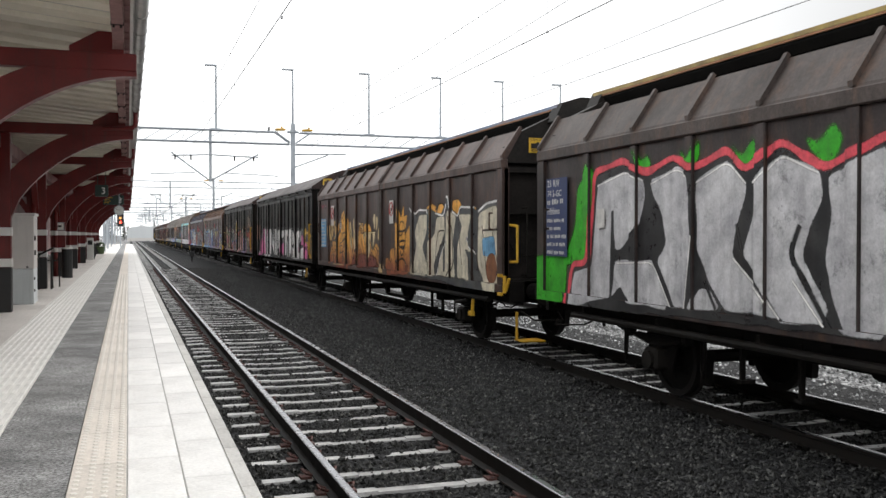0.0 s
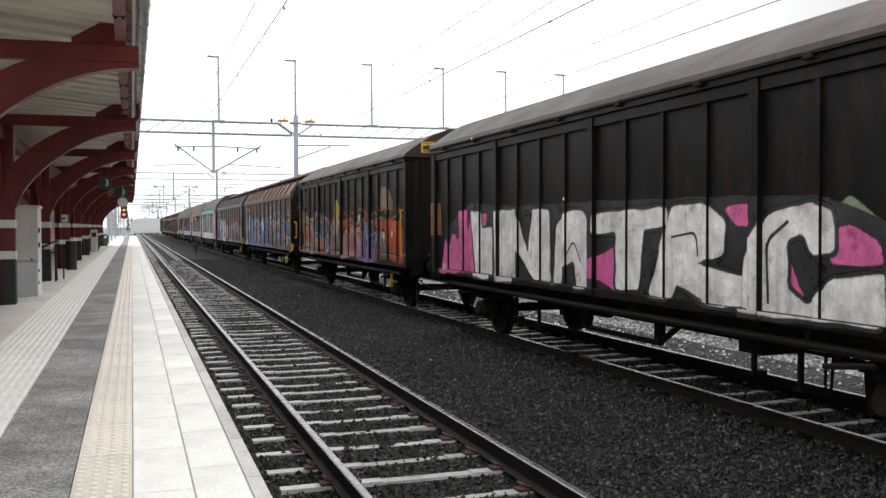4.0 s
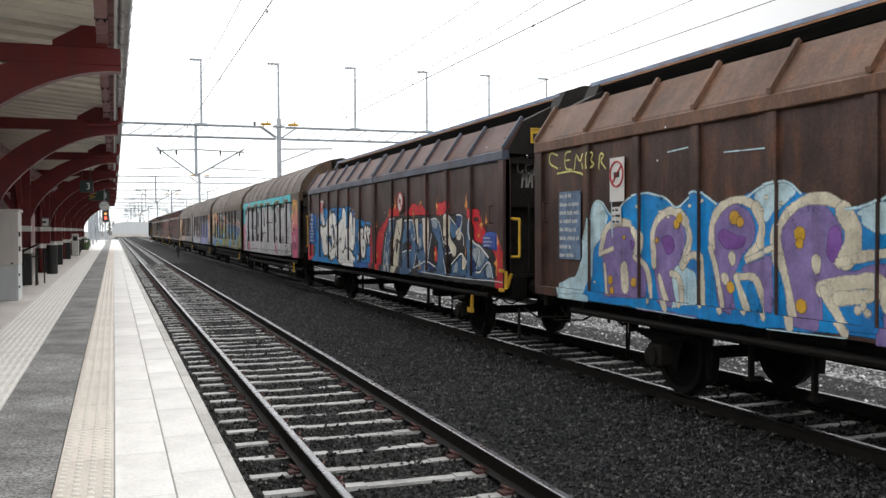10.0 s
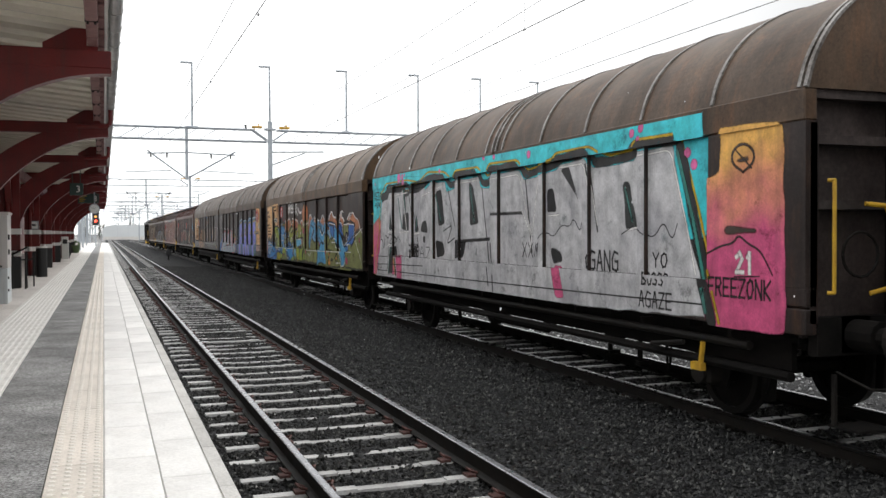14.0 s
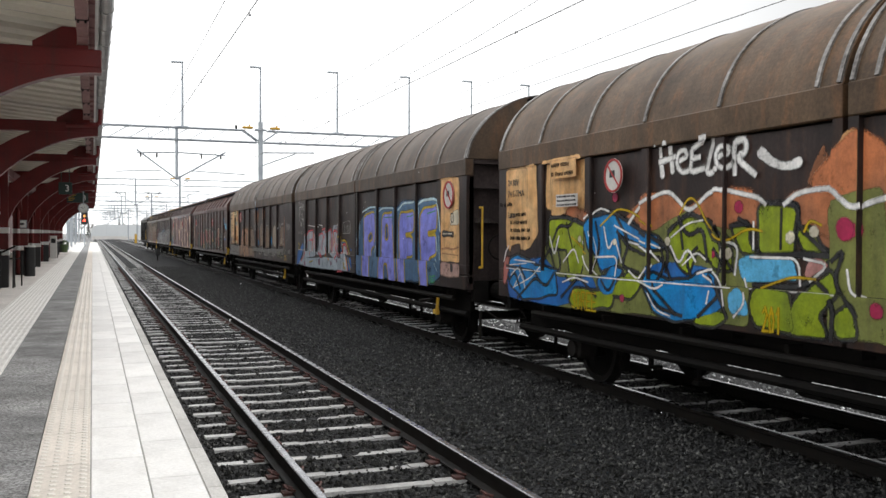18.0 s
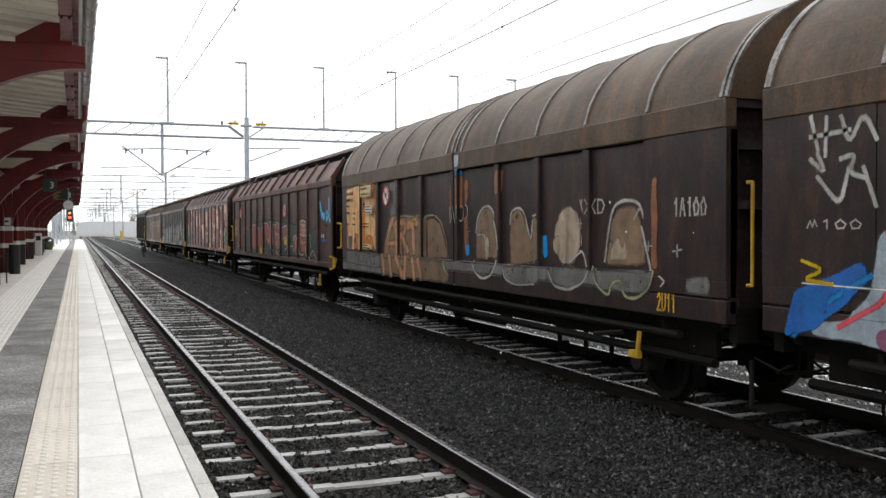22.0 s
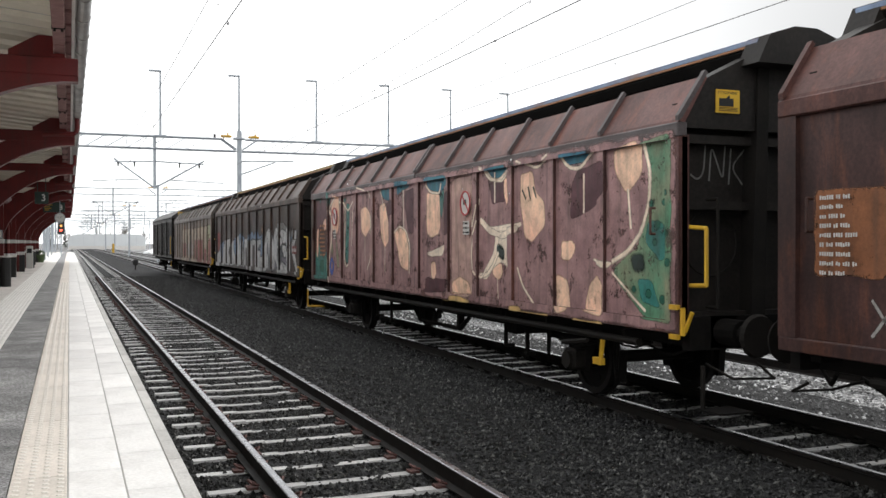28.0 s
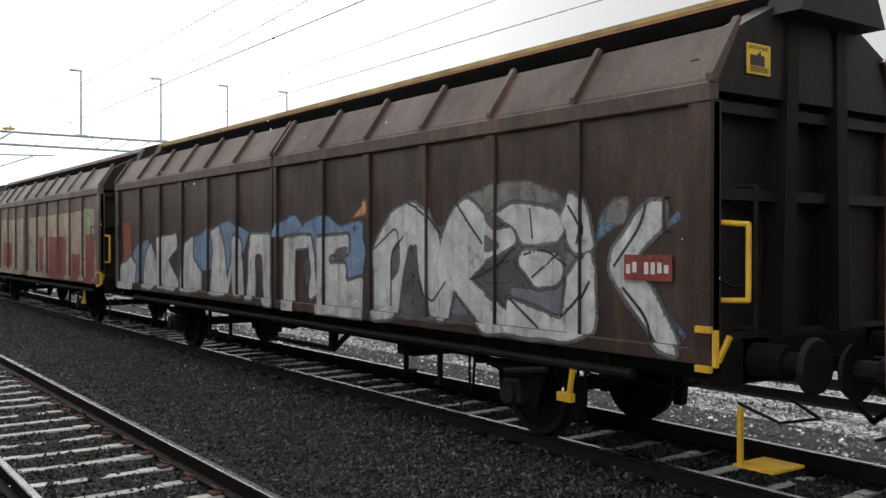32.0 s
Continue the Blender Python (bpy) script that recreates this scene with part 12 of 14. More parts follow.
g_rim2 = [
    line("3.52,2.10 3.75,2.29 4.08,2.40 4.29,2.43 4.44,2.35 4.64,2.20 4.83,2.29 4.97,2.38 5.15,2.42 5.40,2.37 5.72,2.31 5.80,2.25", 0.05),
    line("6.06,2.24 6.20,2.33 6.50,2.36 6.66,2.35 6.78,2.25 6.90,2.18 7.04,2.23 7.20,2.26", 0.05),
    line("2.47,2.11 2.68,2.21 2.88,2.29 3.08,2.24", 0.03),
    line("3.21,2.07 3.75,1.91 4.14,1.82", 0.025),
    line("2.68,2.00 2.82,1.73 2.69,1.52", 0.025),
    line("4.35,1.94 4.64,2.09 4.88,2.11", 0.025),
    line("4.55,1.65 4.79,1.80 4.93,1.72", 0.025),
    line("3.52,1.55 3.76,1.43 3.98,1.63", 0.03),
    line("5.61,1.76 6.24,1.76 6.26,1.53", 0.03),
    line("4.80,1.57 5.07,1.64 5.25,1.51 5.29,1.29", 0.03),
    line("6.31,1.76 6.60,1.72 6.38,1.57", 0.03),
    line("5.65,1.84 5.65,2.08", 0.03),
    line("2.76,1.69 3.28,1.71 3.22,1.47", 0.03),
    line("2.04,1.35 2.34,1.43 2.69,1.38", 0.03),
    line("6.18,1.31 6.18,1.46", 0.03),
    line("6.85,1.68 6.88,1.50 7.00,1.46", 0.03),
    line("0.30,1.47 3.41,1.45 5.41,1.46 6.70,1.47", 0.018),
    line("3.99,1.32 4.15,1.15 4.41,1.11", 0.025),
    line("0.59,1.60 1.23,1.58", 0.025)]
g_pales = [
    disc(4.28, 1.89, 0.05),
    disc(6.13, 1.95, 0.06),
    disc(5.28, 1.79, 0.06),
    disc(6.42, 1.99, 0.045),
    disc(2.38, 1.90, 0.05),
    disc(3.21, 1.88, 0.05)]
g_yline = [
    line("2.89,2.07 3.27,2.27 3.57,2.23 3.98,2.06", 0.03),
    line("4.50,2.18 4.64,2.35 4.78,2.32 4.97,2.06 5.24,1.89 5.57,2.03 5.77,2.00", 0.03),
    line("5.77,1.48 5.96,1.54 6.17,1.60 6.44,1.59", 0.03),
    line("6.31,2.00 6.37,2.10 6.50,2.05", 0.03),
    line("2.18,1.93 2.62,1.73", 0.03),
    *word("2019", 5.85, 6.18, 1.10, 1.31, 0.035),
    *word("SOREE", 2.27, 2.90, 1.04, 1.25, 0.03)]
g_berry2 = [
    disc(3.21, 2.40, 0.06),
    disc(5.43, 2.23, 0.065),
    disc(6.81, 2.02, 0.1),
    disc(5.11, 1.78, 0.04),
    disc(3.47, 1.24, 0.05)]
g_wtag = [
    line("4.14,2.90 4.18,2.60", 0.075),
    line("4.31,2.93 4.37,2.64", 0.075),
    line("4.14,2.75 4.39,2.78", 0.07),
    line("4.44,2.72 4.63,2.77 4.58,2.85 4.46,2.82 4.44,2.69 4.55,2.60 4.69,2.64", 0.06),
    line("4.86,2.89 4.70,2.84 4.70,2.74 4.82,2.75", 0.065),
    line("4.70,2.74 4.67,2.60 4.89,2.63", 0.065),
    line("4.88,2.92 5.08,2.94 4.93,2.56 5.15,2.61", 0.065),
    line("5.17,2.70 5.30,2.76 5.26,2.83 5.17,2.79 5.16,2.67 5.26,2.60 5.35,2.66", 0.06),
    line("5.38,2.56 5.36,2.86 5.53,2.87 5.55,2.75 5.40,2.70 5.66,2.53", 0.07),
    line("5.75,2.72 5.91,2.61 6.12,2.56 6.23,2.60", 0.09)]
g_under = [
    blob("1.38,1.79 2.00,2.19 2.56,2.05 3.44,1.94 4.11,2.04 4.62,2.23 5.02,2.08 5.65,1.95 5.66,1.12 4.64,1.10 1.89,1.02 1.52,1.39"),
    blob("7.30,1.55 8.56,1.59 11.49,1.54 12.53,1.59 12.54,0.93 11.49,0.99 7.30,1.09"),
    blob("6.56,2.23 7.14,2.36 7.30,1.11 6.65,1.14")]
g_under2 = [
    blob("0.31,1.41 1.38,1.66 1.89,1.41 2.78,1.46 2.93,1.26 1.89,1.02 0.39,1.04"),
    blob("3.88,1.62 4.19,1.68 4.90,1.66 5.15,1.58 5.16,1.14 4.50,1.09 3.96,1.30")]
g_under3 = [
    blob("1.63,2.13 2.00,2.24 2.34,2.29 2.61,2.19 2.87,2.20 3.35,2.12 3.70,2.32 3.95,2.43 4.26,2.41 4.52,2.30 4.62,2.23 4.82,2.32 5.08,2.42 5.65,2.40 5.65,1.95 4.63,1.89 1.64,1.86"),
    blob("6.29,1.91 6.38,2.47 6.89,2.83 7.17,2.66 7.22,2.21 7.14,1.69")]
g_under4 = [
    blob("7.37,2.06 7.60,2.35 8.16,2.40 9.80,2.05 11.48,1.83 11.49,1.54 9.80,1.63 7.30,1.59")]
g_spark = [
    line("0.54,1.20 1.12,1.37 1.38,1.52", 0.025),
    line("1.57,1.93 1.70,1.67 1.82,1.93", 0.04),
    line("1.95,1.61 2.24,1.81 2.35,1.62", 0.03),
    line("2.46,1.87 2.62,1.57 2.83,1.46", 0.03),
    line("2.97,2.05 3.07,1.76 3.21,1.94 3.36,1.65", 0.035),
    line("3.53,1.88 3.87,1.83 4.12,1.68", 0.03),
    line("3.80,1.45 4.12,1.37 4.27,1.43", 0.03),
    line("4.34,1.84 4.49,1.64 4.63,1.84 4.77,1.70", 0.035),
    line("4.90,1.56 5.09,1.48 5.03,1.29", 0.03),
    line("5.27,1.90 5.44,1.86 5.39,1.59", 0.035),
    line("5.53,1.55 5.62,1.34 5.45,1.19", 0.03)]
g_inkline = [
    line("0.69,1.06 1.25,1.38 1.58,1.26 1.89,1.54 1.76,1.86", 0.05),
    line("2.01,1.16 2.46,1.44 2.88,1.22", 0.05),
    line("2.77,2.11 2.88,1.82 2.73,1.57", 0.05),
    line("3.26,2.16 3.53,1.88 3.36,1.60 3.88,1.51", 0.055),
    line("4.11,1.94 4.23,1.63 4.04,1.41 4.50,1.14", 0.05),
    line("4.48,2.14 4.63,1.94 4.89,2.04 4.96,1.71", 0.055),
    line("5.15,2.04 5.27,1.76 5.15,1.48 5.34,1.18", 0.055),
    line("5.44,2.12 5.65,2.03", 0.05)]
g_rust = [
    blob("6.30,2.39 6.43,2.62 6.52,2.76 6.59,2.52 6.56,2.33")]
g_tanend = [
    blob("0.26,2.90 0.96,2.91 0.97,1.74 0.27,1.75"),
    blob("1.56,2.93 2.42,2.93 2.48,2.05 1.61,1.93")]
g_endrose = [
    blob("0.17,1.47 0.27,1.64 0.44,1.62 0.48,1.40 0.41,1.26 0.17,1.21")]
g_endblue = [
    blob("0.42,1.58 0.97,1.61 0.97,1.13 0.36,1.15 0.47,1.40"),
    blob("0.69,1.57 1.76,1.70 2.01,1.42 2.01,1.13 0.54,1.05")]
g_endhatch = [
    blob("0.43,1.80 0.77,1.83 0.77,1.66 0.43,1.64")]
g_endline = [
    line("0.47,1.38 0.71,1.51 0.85,1.34", 0.03),
    line("0.59,1.23 0.82,1.45 0.93,1.22", 0.03),
    line("0.22,1.57 0.28,1.71 0.38,1.79", 0.03),
    line("0.41,1.52 0.97,1.56", 0.02)]
g_endink = [
    line("0.41,1.30 0.59,1.45 0.77,1.20", 0.05),
    line("0.76,1.51 0.93,1.35", 0.05),
    line("0.28,1.22 0.41,1.40", 0.05),
    line("1.64,1.86 1.82,2.09 2.12,2.06 2.23,2.18 2.51,2.08", 0.05),
    line("1.38,1.59 1.57,1.79 1.70,1.53", 0.05)]
spray(W7, C_HALF, depth_c, [
    ("graffiti_panel", P_TAN, g_tan + g_tanend, 0),
    ("graffiti_patch", P_RUST, g_rust, 0),
    ("graffiti_ground", P_SALMON, g_endrose, 0),
    ("graffiti_ground", P_BLUE3, g_endblue, 0),
    ("graffiti_hatch", P_BROWN, g_endhatch, 0),
    ("graffiti_ground", P_PEACH, g_under3, 0),
    ("graffiti_haze", P_PEACH, g_back, 0),
    ("graffiti_haze", P_PEACH, g_back2, 0),
    ("graffiti_ground", P_OLIVE2, g_under, 0),
    ("graffiti_ground", P_BLUE3, g_under2, 0),
    ("graffiti_ground", P_STEELBLUE, g_under4, 0),
    ("graffiti_outline", P_BLACK, g_green + g_blue + g_dblue, 0.035),
    ("graffiti_outline", P_BLACK, g_green2 + g_blue2, 0.035),
    ("graffiti_green", P_OLIVE2, g_green, 0),
    ("graffiti_green", P_LIME, g_green2, 0),
    ("graffiti_blue", P_SKYMID, g_blue, 0),
    ("graffiti_blue", P_BLUE, g_blue2, 0),
    ("graffiti_navy", P_BLUE3, g_dblue, 0),
    ("graffiti_sky", P_SKY, g_skyp, 0),
    ("graffiti_sky", P_SKYMID, g_spots, 0),
    ("graffiti_pink", P_ROSEPALE, g_pink2, 0),
    ("graffiti_orange", P_FLAME, g_orange, 0),
    ("graffiti_dark", P_BLACK, g_dark, 0),
    ("graffiti_dark", P_BLACK, g_dark2, 0),
    ("graffiti_dark", P_BLACK, g_inkline, 0),
    ("graffiti_rim", P_WHITE, g_rim, 0),
    ("graffiti_rim", P_WHITE, g_rim2, 0),
    ("graffiti_dark", P_BLACK, g_endink, 0),
    ("graffiti_rim", P_WHITE, g_spark + g_endline, 0),
    ("graffiti_berry", P_BERRY, g_berry, 0),
    ("graffiti_berry", P_BERRY, g_berry2, 0),
    ("graffiti_glint", P_WHITE, g_berryglint, 0),
    ("graffiti_pale", P_CREAM, g_pales, 0),
    ("graffiti_yellow", P_MUSTARD, g_yline, 0),
    ("graffiti_tag", P_WHITE, g_wtag, 0),
])
ban_disc(W7, -1.465, 3.51, 2.65, 0.2)
data_panel(W7, -1.452, 6.03, 2.08, 0.73, 0.45, None, NEAR_BLACK, 4, "tan data panel with dark stencils", 50)
data_panel(W7, -1.468, 4.75, 2.81, 0.69, 0.23, P_TAN, NEAR_BLACK, 2, "tan data panel with dark stencils", 51)
data_panel(W7, -1.468, 4.64, 2.40, 0.57, 0.16, SIGN_WHITE, NEAR_BLACK, 3, "white label with small print", 52)
writing("lettering", "24 RIV", 0.13, BLACK, W7, pose(-1.472, 6.42, 2.66) @ SIDEWAYS)
writing("lettering", "74 S-TMA", 0.13, BLACK, W7, pose(-1.472, 6.42, 2.50) @ SIDEWAYS)
writing("lettering", "Laaes", 0.12, BLACK, W7, pose(-1.472, 6.42, 2.20) @ SIDEWAYS)
data_panel(W7, -1.468, 6.36, 2.40, 0.7, 0.13, None, NEAR_BLACK, 1, "", 4)

# wagon 9 of the train
g_haze = [
    blob("6.88,1.07 6.92,2.08 7.20,2.35 7.65,2.50 8.54,2.54 9.84,2.51 10.08,2.63 11.04,2.60 11.24,2.62 11.94,2.62 12.18,2.58 12.37,2.29 12.41,2.03 12.43,1.22 12.03,1.07 10.64,1.06 7.11,1.00")]
g_rimhaze = [
    line("7.25,2.46 7.82,2.55 8.43,2.54", 0.05),
    line("8.54,2.45 8.76,2.51 9.65,2.49", 0.05),
    line("9.84,2.44 10.19,2.57 10.96,2.57", 0.05),
    line("11.07,2.52 11.33,2.59 11.94,2.60 12.22,2.53 12.33,2.34 12.40,2.03", 0.06),
    line("12.34,1.93 12.38,1.52", 0.03),
    line("12.18,2.03 12.26,1.67", 0.03),
    line("11.09,2.45 11.14,2.27", 0.04),
    line("7.01,2.24 6.92,1.67", 0.03),
    line("8.31,1.47 8.47,1.70", 0.03),
    line("12.03,1.50 12.27,1.31", 0.03)]
g_letters = [
    blob("7.44,0.92 7.37,1.75 7.36,2.31 7.65,2.40 8.23,2.42 8.40,2.32 8.41,1.84 8.23,1.73 7.92,1.62 7.93,0.92"),
    blob("8.62,0.89 8.71,1.49 8.77,2.29 8.91,2.38 9.54,2.38 9.63,2.05 9.85,0.94 9.44,0.93 9.30,1.38 9.06,1.37 9.00,0.92"),
    blob("10.04,0.90 9.94,1.79 9.94,2.23 10.03,2.37 10.97,2.39 10.99,2.03 10.33,2.00 10.33,1.89 10.74,1.90 10.78,1.56 10.39,1.54 10.45,0.93"),
    blob("11.38,0.90 11.20,1.87 11.20,2.29 11.35,2.41 12.23,2.47 12.23,2.06 11.60,2.03 11.62,1.91 12.03,1.93 12.05,1.62 11.68,1.54 11.75,0.90")]
g_holes = [
    blob("7.72,1.88 7.96,1.98 8.05,1.88 7.82,1.81"),
    blob("9.01,2.11 9.15,2.14 9.19,1.88 9.03,1.86")]
g_green = [
    line("10.42,2.30 10.95,2.33", 0.02),
    line("11.60,2.34 12.02,2.38", 0.02),
    line("8.91,2.31 9.46,2.31", 0.02),
    *word("CVST", 11.87, 12.17, 1.09, 1.22, 0.02)]
g_tan = [
    blob("12.44,1.49 12.42,2.93 13.29,2.92 13.31,1.49")]
g_greyfoot = [
    blob("12.43,1.48 13.32,1.47 13.32,1.24 12.43,1.24")]
g_tanline = [
    line("12.49,1.70 12.77,1.73 13.03,1.70 13.28,1.75", 0.03),
    line("12.52,1.63 13.28,1.61", 0.02)]
g_pale = [
    blob("13.09,2.35 13.29,2.39 13.30,2.12 12.90,2.10 12.90,2.27")]
g_mark = [
    blob("12.52,2.02 13.08,2.02 13.08,1.91 12.52,1.91"),
    blob("12.90,1.48 13.03,1.47 13.04,1.32 12.91,1.32"),
    line("12.93,2.31 13.06,2.32 13.07,2.17 12.94,2.16 12.93,2.31", 0.02)]
g_ivory = [
    line("12.56,1.97 12.66,1.97", 0.03),
    line("12.70,1.97 12.77,1.97", 0.03),
    line("12.82,1.97 12.98,1.97", 0.03)]
g_grey = [
    blob("0.91,1.13 1.22,1.48 1.30,1.92 1.60,2.03 2.15,2.04 2.28,1.85 2.40,2.02 2.65,1.99 2.77,1.47 2.65,1.34 1.59,1.28"),
    blob("2.77,1.41 2.94,1.95 3.22,2.01 3.74,2.07 3.84,1.92 3.94,2.04 4.17,2.12 4.30,1.98 4.26,1.59 4.12,1.47 3.44,1.38"),
    blob("4.30,1.53 4.35,1.98 4.72,2.05 4.88,2.00 4.96,1.87 4.81,1.71 5.22,1.75 5.00,1.48 5.15,1.41 4.73,1.34 4.39,1.43"),
    blob("4.43,2.00 4.48,2.14 4.64,2.20 4.88,2.17 4.96,2.05 4.80,2.03 4.56,2.02"),
    blob("5.40,1.13 5.48,1.68 5.67,1.73 5.83,1.59 6.11,1.11"),
    blob("0.66,1.20 1.59,1.28 3.94,1.35 5.44,1.38 6.17,1.25 6.17,1.07 4.81,1.05 1.59,1.03 0.58,1.08")]
g_sky = [
    blob("4.46,2.06 4.52,2.18 4.72,2.20 4.90,2.13 4.90,2.05 4.68,2.08")]
g_splash = [
    blob("0.28,1.02 0.41,1.45 0.83,1.58 1.15,1.70 1.22,1.55 0.66,1.12"),
    blob("5.26,1.87 5.34,1.87 5.39,1.58 5.27,1.52"),
    blob("6.11,1.24 6.22,1.43 6.42,1.40 6.50,1.15 6.22,1.07"),
    blob("6.16,1.62 6.28,1.62 6.29,1.55 6.19,1.54")]
g_redline = [
    line("1.38,1.92 1.67,2.04 2.21,2.07 2.15,1.79 1.98,1.37", 0.05),
    line("2.40,2.02 2.59,1.95 2.71,1.40", 0.05),
    line("1.74,1.78 2.15,1.80", 0.05),
    line("0.91,1.17 1.37,1.41 1.45,1.78", 0.05),
    line("2.89,1.92 3.28,1.99 3.44,1.92 3.22,1.55", 0.05),
    line("3.44,1.86 3.79,1.95 3.74,1.75 3.98,1.46 3.84,1.40", 0.05),
    line("3.28,2.07 3.69,2.11 3.84,2.01", 0.05),
    line("3.94,2.01 4.21,2.10 4.33,2.02 4.30,1.53", 0.05),
    line("4.39,1.48 4.48,1.98 4.64,2.06 4.88,2.02 5.04,1.95 4.96,1.77", 0.06),
    line("4.72,1.87 4.64,1.76 4.81,1.50 4.88,1.35", 0.07),
    line("4.96,2.03 4.92,2.08", 0.05),
    line("5.26,1.75 5.08,1.56 5.15,1.44", 0.05),
    line("5.47,1.38 5.50,1.70 5.70,1.73 5.89,1.55 6.14,1.11", 0.07),
    line("3.00,1.48 3.44,1.32 3.33,1.43", 0.05),
    line("5.15,1.03 5.54,1.05", 0.06),
    line("4.92,1.35 5.04,1.46 5.40,1.50", 0.05)]
g_orange = [
    line("4.56,1.92 4.52,1.65", 0.05),
    line("4.17,1.81 4.20,1.58", 0.05),
    line("2.14,1.51 2.21,1.72 2.28,1.95", 0.05),
    line("5.94,1.46 6.14,1.15", 0.06),
    line("4.81,1.66 4.77,1.76", 0.05),
    line("4.26,1.28 4.17,1.33", 0.05)]
g_glint = [
    line("1.88,1.99 1.74,1.50", 0.04),
    line("2.34,1.79 2.53,1.99 2.59,1.59", 0.03),
    line("3.59,1.92 3.44,1.62 3.69,1.45", 0.03),
    line("4.08,1.98 4.17,1.64", 0.03),
    line("4.88,1.97 4.72,1.82 4.68,1.66", 0.045),
    line("4.81,1.72 5.19,1.77", 0.03),
    line("5.83,1.50 5.93,1.23", 0.05),
    line("3.00,1.86 3.17,1.49", 0.03),
    line("3.33,2.13 3.22,2.20 3.06,2.18 2.89,2.23 2.89,2.14 1.60,2.20", 0.025),
    line("4.88,2.21 4.96,2.13", 0.03),
    line("0.50,1.50 2.89,1.48 4.81,1.49 6.16,1.50", 0.015)]
g_yel = [
    line("5.04,1.87 5.26,1.90 5.29,1.82 5.37,1.63", 0.05),
    line("5.43,1.80 5.73,1.80 5.89,1.69 6.05,1.51 6.39,1.14", 0.07),
    line("5.70,1.26 5.80,1.22 5.74,1.14 5.93,1.13", 0.05),
    line("0.50,1.69 0.75,1.62 0.50,1.53 0.83,1.51", 0.04),
    line("2.01,1.17 2.40,1.22", 0.04),
    line("3.84,1.46 3.94,1.35", 0.04)]
g_blueline = [
    line("5.37,1.75 5.73,1.77 5.99,1.55 6.28,1.12", 0.06),
    line("5.29,1.82 5.33,1.62 5.26,1.52", 0.05),
    line("0.41,1.06 0.83,1.39 1.22,1.59", 0.06)]
g_plumdots = [
    disc(3.17, 1.21, 0.09),
    disc(1.37, 1.11, 0.08),
    disc(5.30, 1.45, 0.08),
    disc(4.48, 1.21, 0.06),
    disc(5.04, 1.28, 0.05)]
g_wscrawl = [
    line("0.59,2.88 0.67,2.60", 0.05),
    line("0.76,2.86 0.75,2.56", 0.05),
    line("0.59,2.72 1.00,2.74", 0.05),
    line("0.92,2.85 1.00,2.62 1.15,2.87 1.27,2.65", 0.05),
    line("0.59,2.53 0.75,2.41 0.67,2.57", 0.05),
    line("0.92,2.52 1.07,2.55 1.00,2.40 1.15,2.36", 0.05),
    line("0.67,2.38 0.91,2.14 1.00,2.44", 0.05),
    line("1.15,2.43 1.27,2.14", 0.05),
    *word("?100", 0.53, 1.15, 1.96, 2.03, 0.018)]
g_box = [
    line("5.45,2.19 5.50,2.24 5.73,2.25 5.92,2.29 6.16,2.26 6.20,2.17 6.19,2.01 5.98,1.96 5.73,1.98 5.47,1.96 5.43,2.07 5.45,2.19", 0.022),
    *word("1100", 5.54, 6.16, 2.01, 2.18, 0.022)]
spray(W8, C_HALF, depth_c, [
    ("graffiti_tan", P_TAN, g_tan, 0),
    ("graffiti_grey", P_STEELPALE, g_grey, 0),
    ("graffiti_sky", P_STEELPALE, g_sky, 0),
    ("graffiti_plum", P_PLUM, g_plumdots, 0),
    ("graffiti_blue", P_BLUE, g_blueline, 0),
    ("graffiti_splash", P_BLUE3, g_splash, 0),
    ("graffiti_red", P_ROSE, g_redline, 0),
    ("graffiti_orange", P_FLAME, g_orange, 0),
    ("graffiti_glint", P_WHITE, g_glint, 0),
    ("graffiti_yellow", P_MUSTARD, g_yel, 0),
    ("graffiti_scrawl", P_GREYPALE, g_wscrawl, 0),
    ("graffiti_box", P_GREYPALE, g_box, 0),
    ("graffiti_haze", P_STEEL, g_haze, 0),
    ("graffiti_glow", P_ICE, g_rimhaze, 0),
    ("graffiti_outline", P_MUSTARD, g_letters, 0.05),
    ("graffiti_letters", P_PERI, g_letters, 0),
    ("graffiti_outline", P_MUSTARD, g_holes, 0.05),
    ("graffiti_dark", P_NAVY, g_holes, 0),
    ("graffiti_green", P_GREEN, g_green, 0),
    ("graffiti_foot", P_FADEDMAUVE, g_greyfoot, 0),
    ("graffiti_lines", P_DULLORANGE, g_tanline, 0),
    ("graffiti_pale", P_CREAM, g_pale, 0),
    ("graffiti_mark", P_BLACK, g_mark, 0),
    ("graffiti_bars", P_CREAM, g_ivory, 0),
])
ban_disc(W8, -1.465, -6.07, 2.63, 0.24)

# wagon 10 of the train
g_grey = [
    blob("0.36,1.49 0.94,1.50 2.25,1.46 3.24,1.42 3.24,1.19 2.25,1.18 0.37,1.21"),
    blob("8.67,1.42 9.81,1.47 9.78,1.24 8.97,1.15 8.67,1.28"),
    blob("9.25,1.64 9.72,1.65 9.72,1.50 9.25,1.48"),
    blob("10.05,1.47 11.07,1.48 11.00,1.34 10.61,1.20 10.21,1.26"),
    blob("12.99,1.45 13.37,1.50 13.36,1.32 12.99,1.31"),
    blob("11.22,1.47 12.42,1.52 12.35,1.27 11.32,1.25"),
    blob("3.32,2.89 3.81,2.93 3.89,2.56 3.73,2.20 3.41,2.05 3.32,2.43")]
g_rail = [
    blob("5.00,1.29 5.00,1.45 12.30,1.45 12.30,1.29"),
    blob("0.05,1.06 0.05,1.24 6.60,1.26 6.60,1.08")]
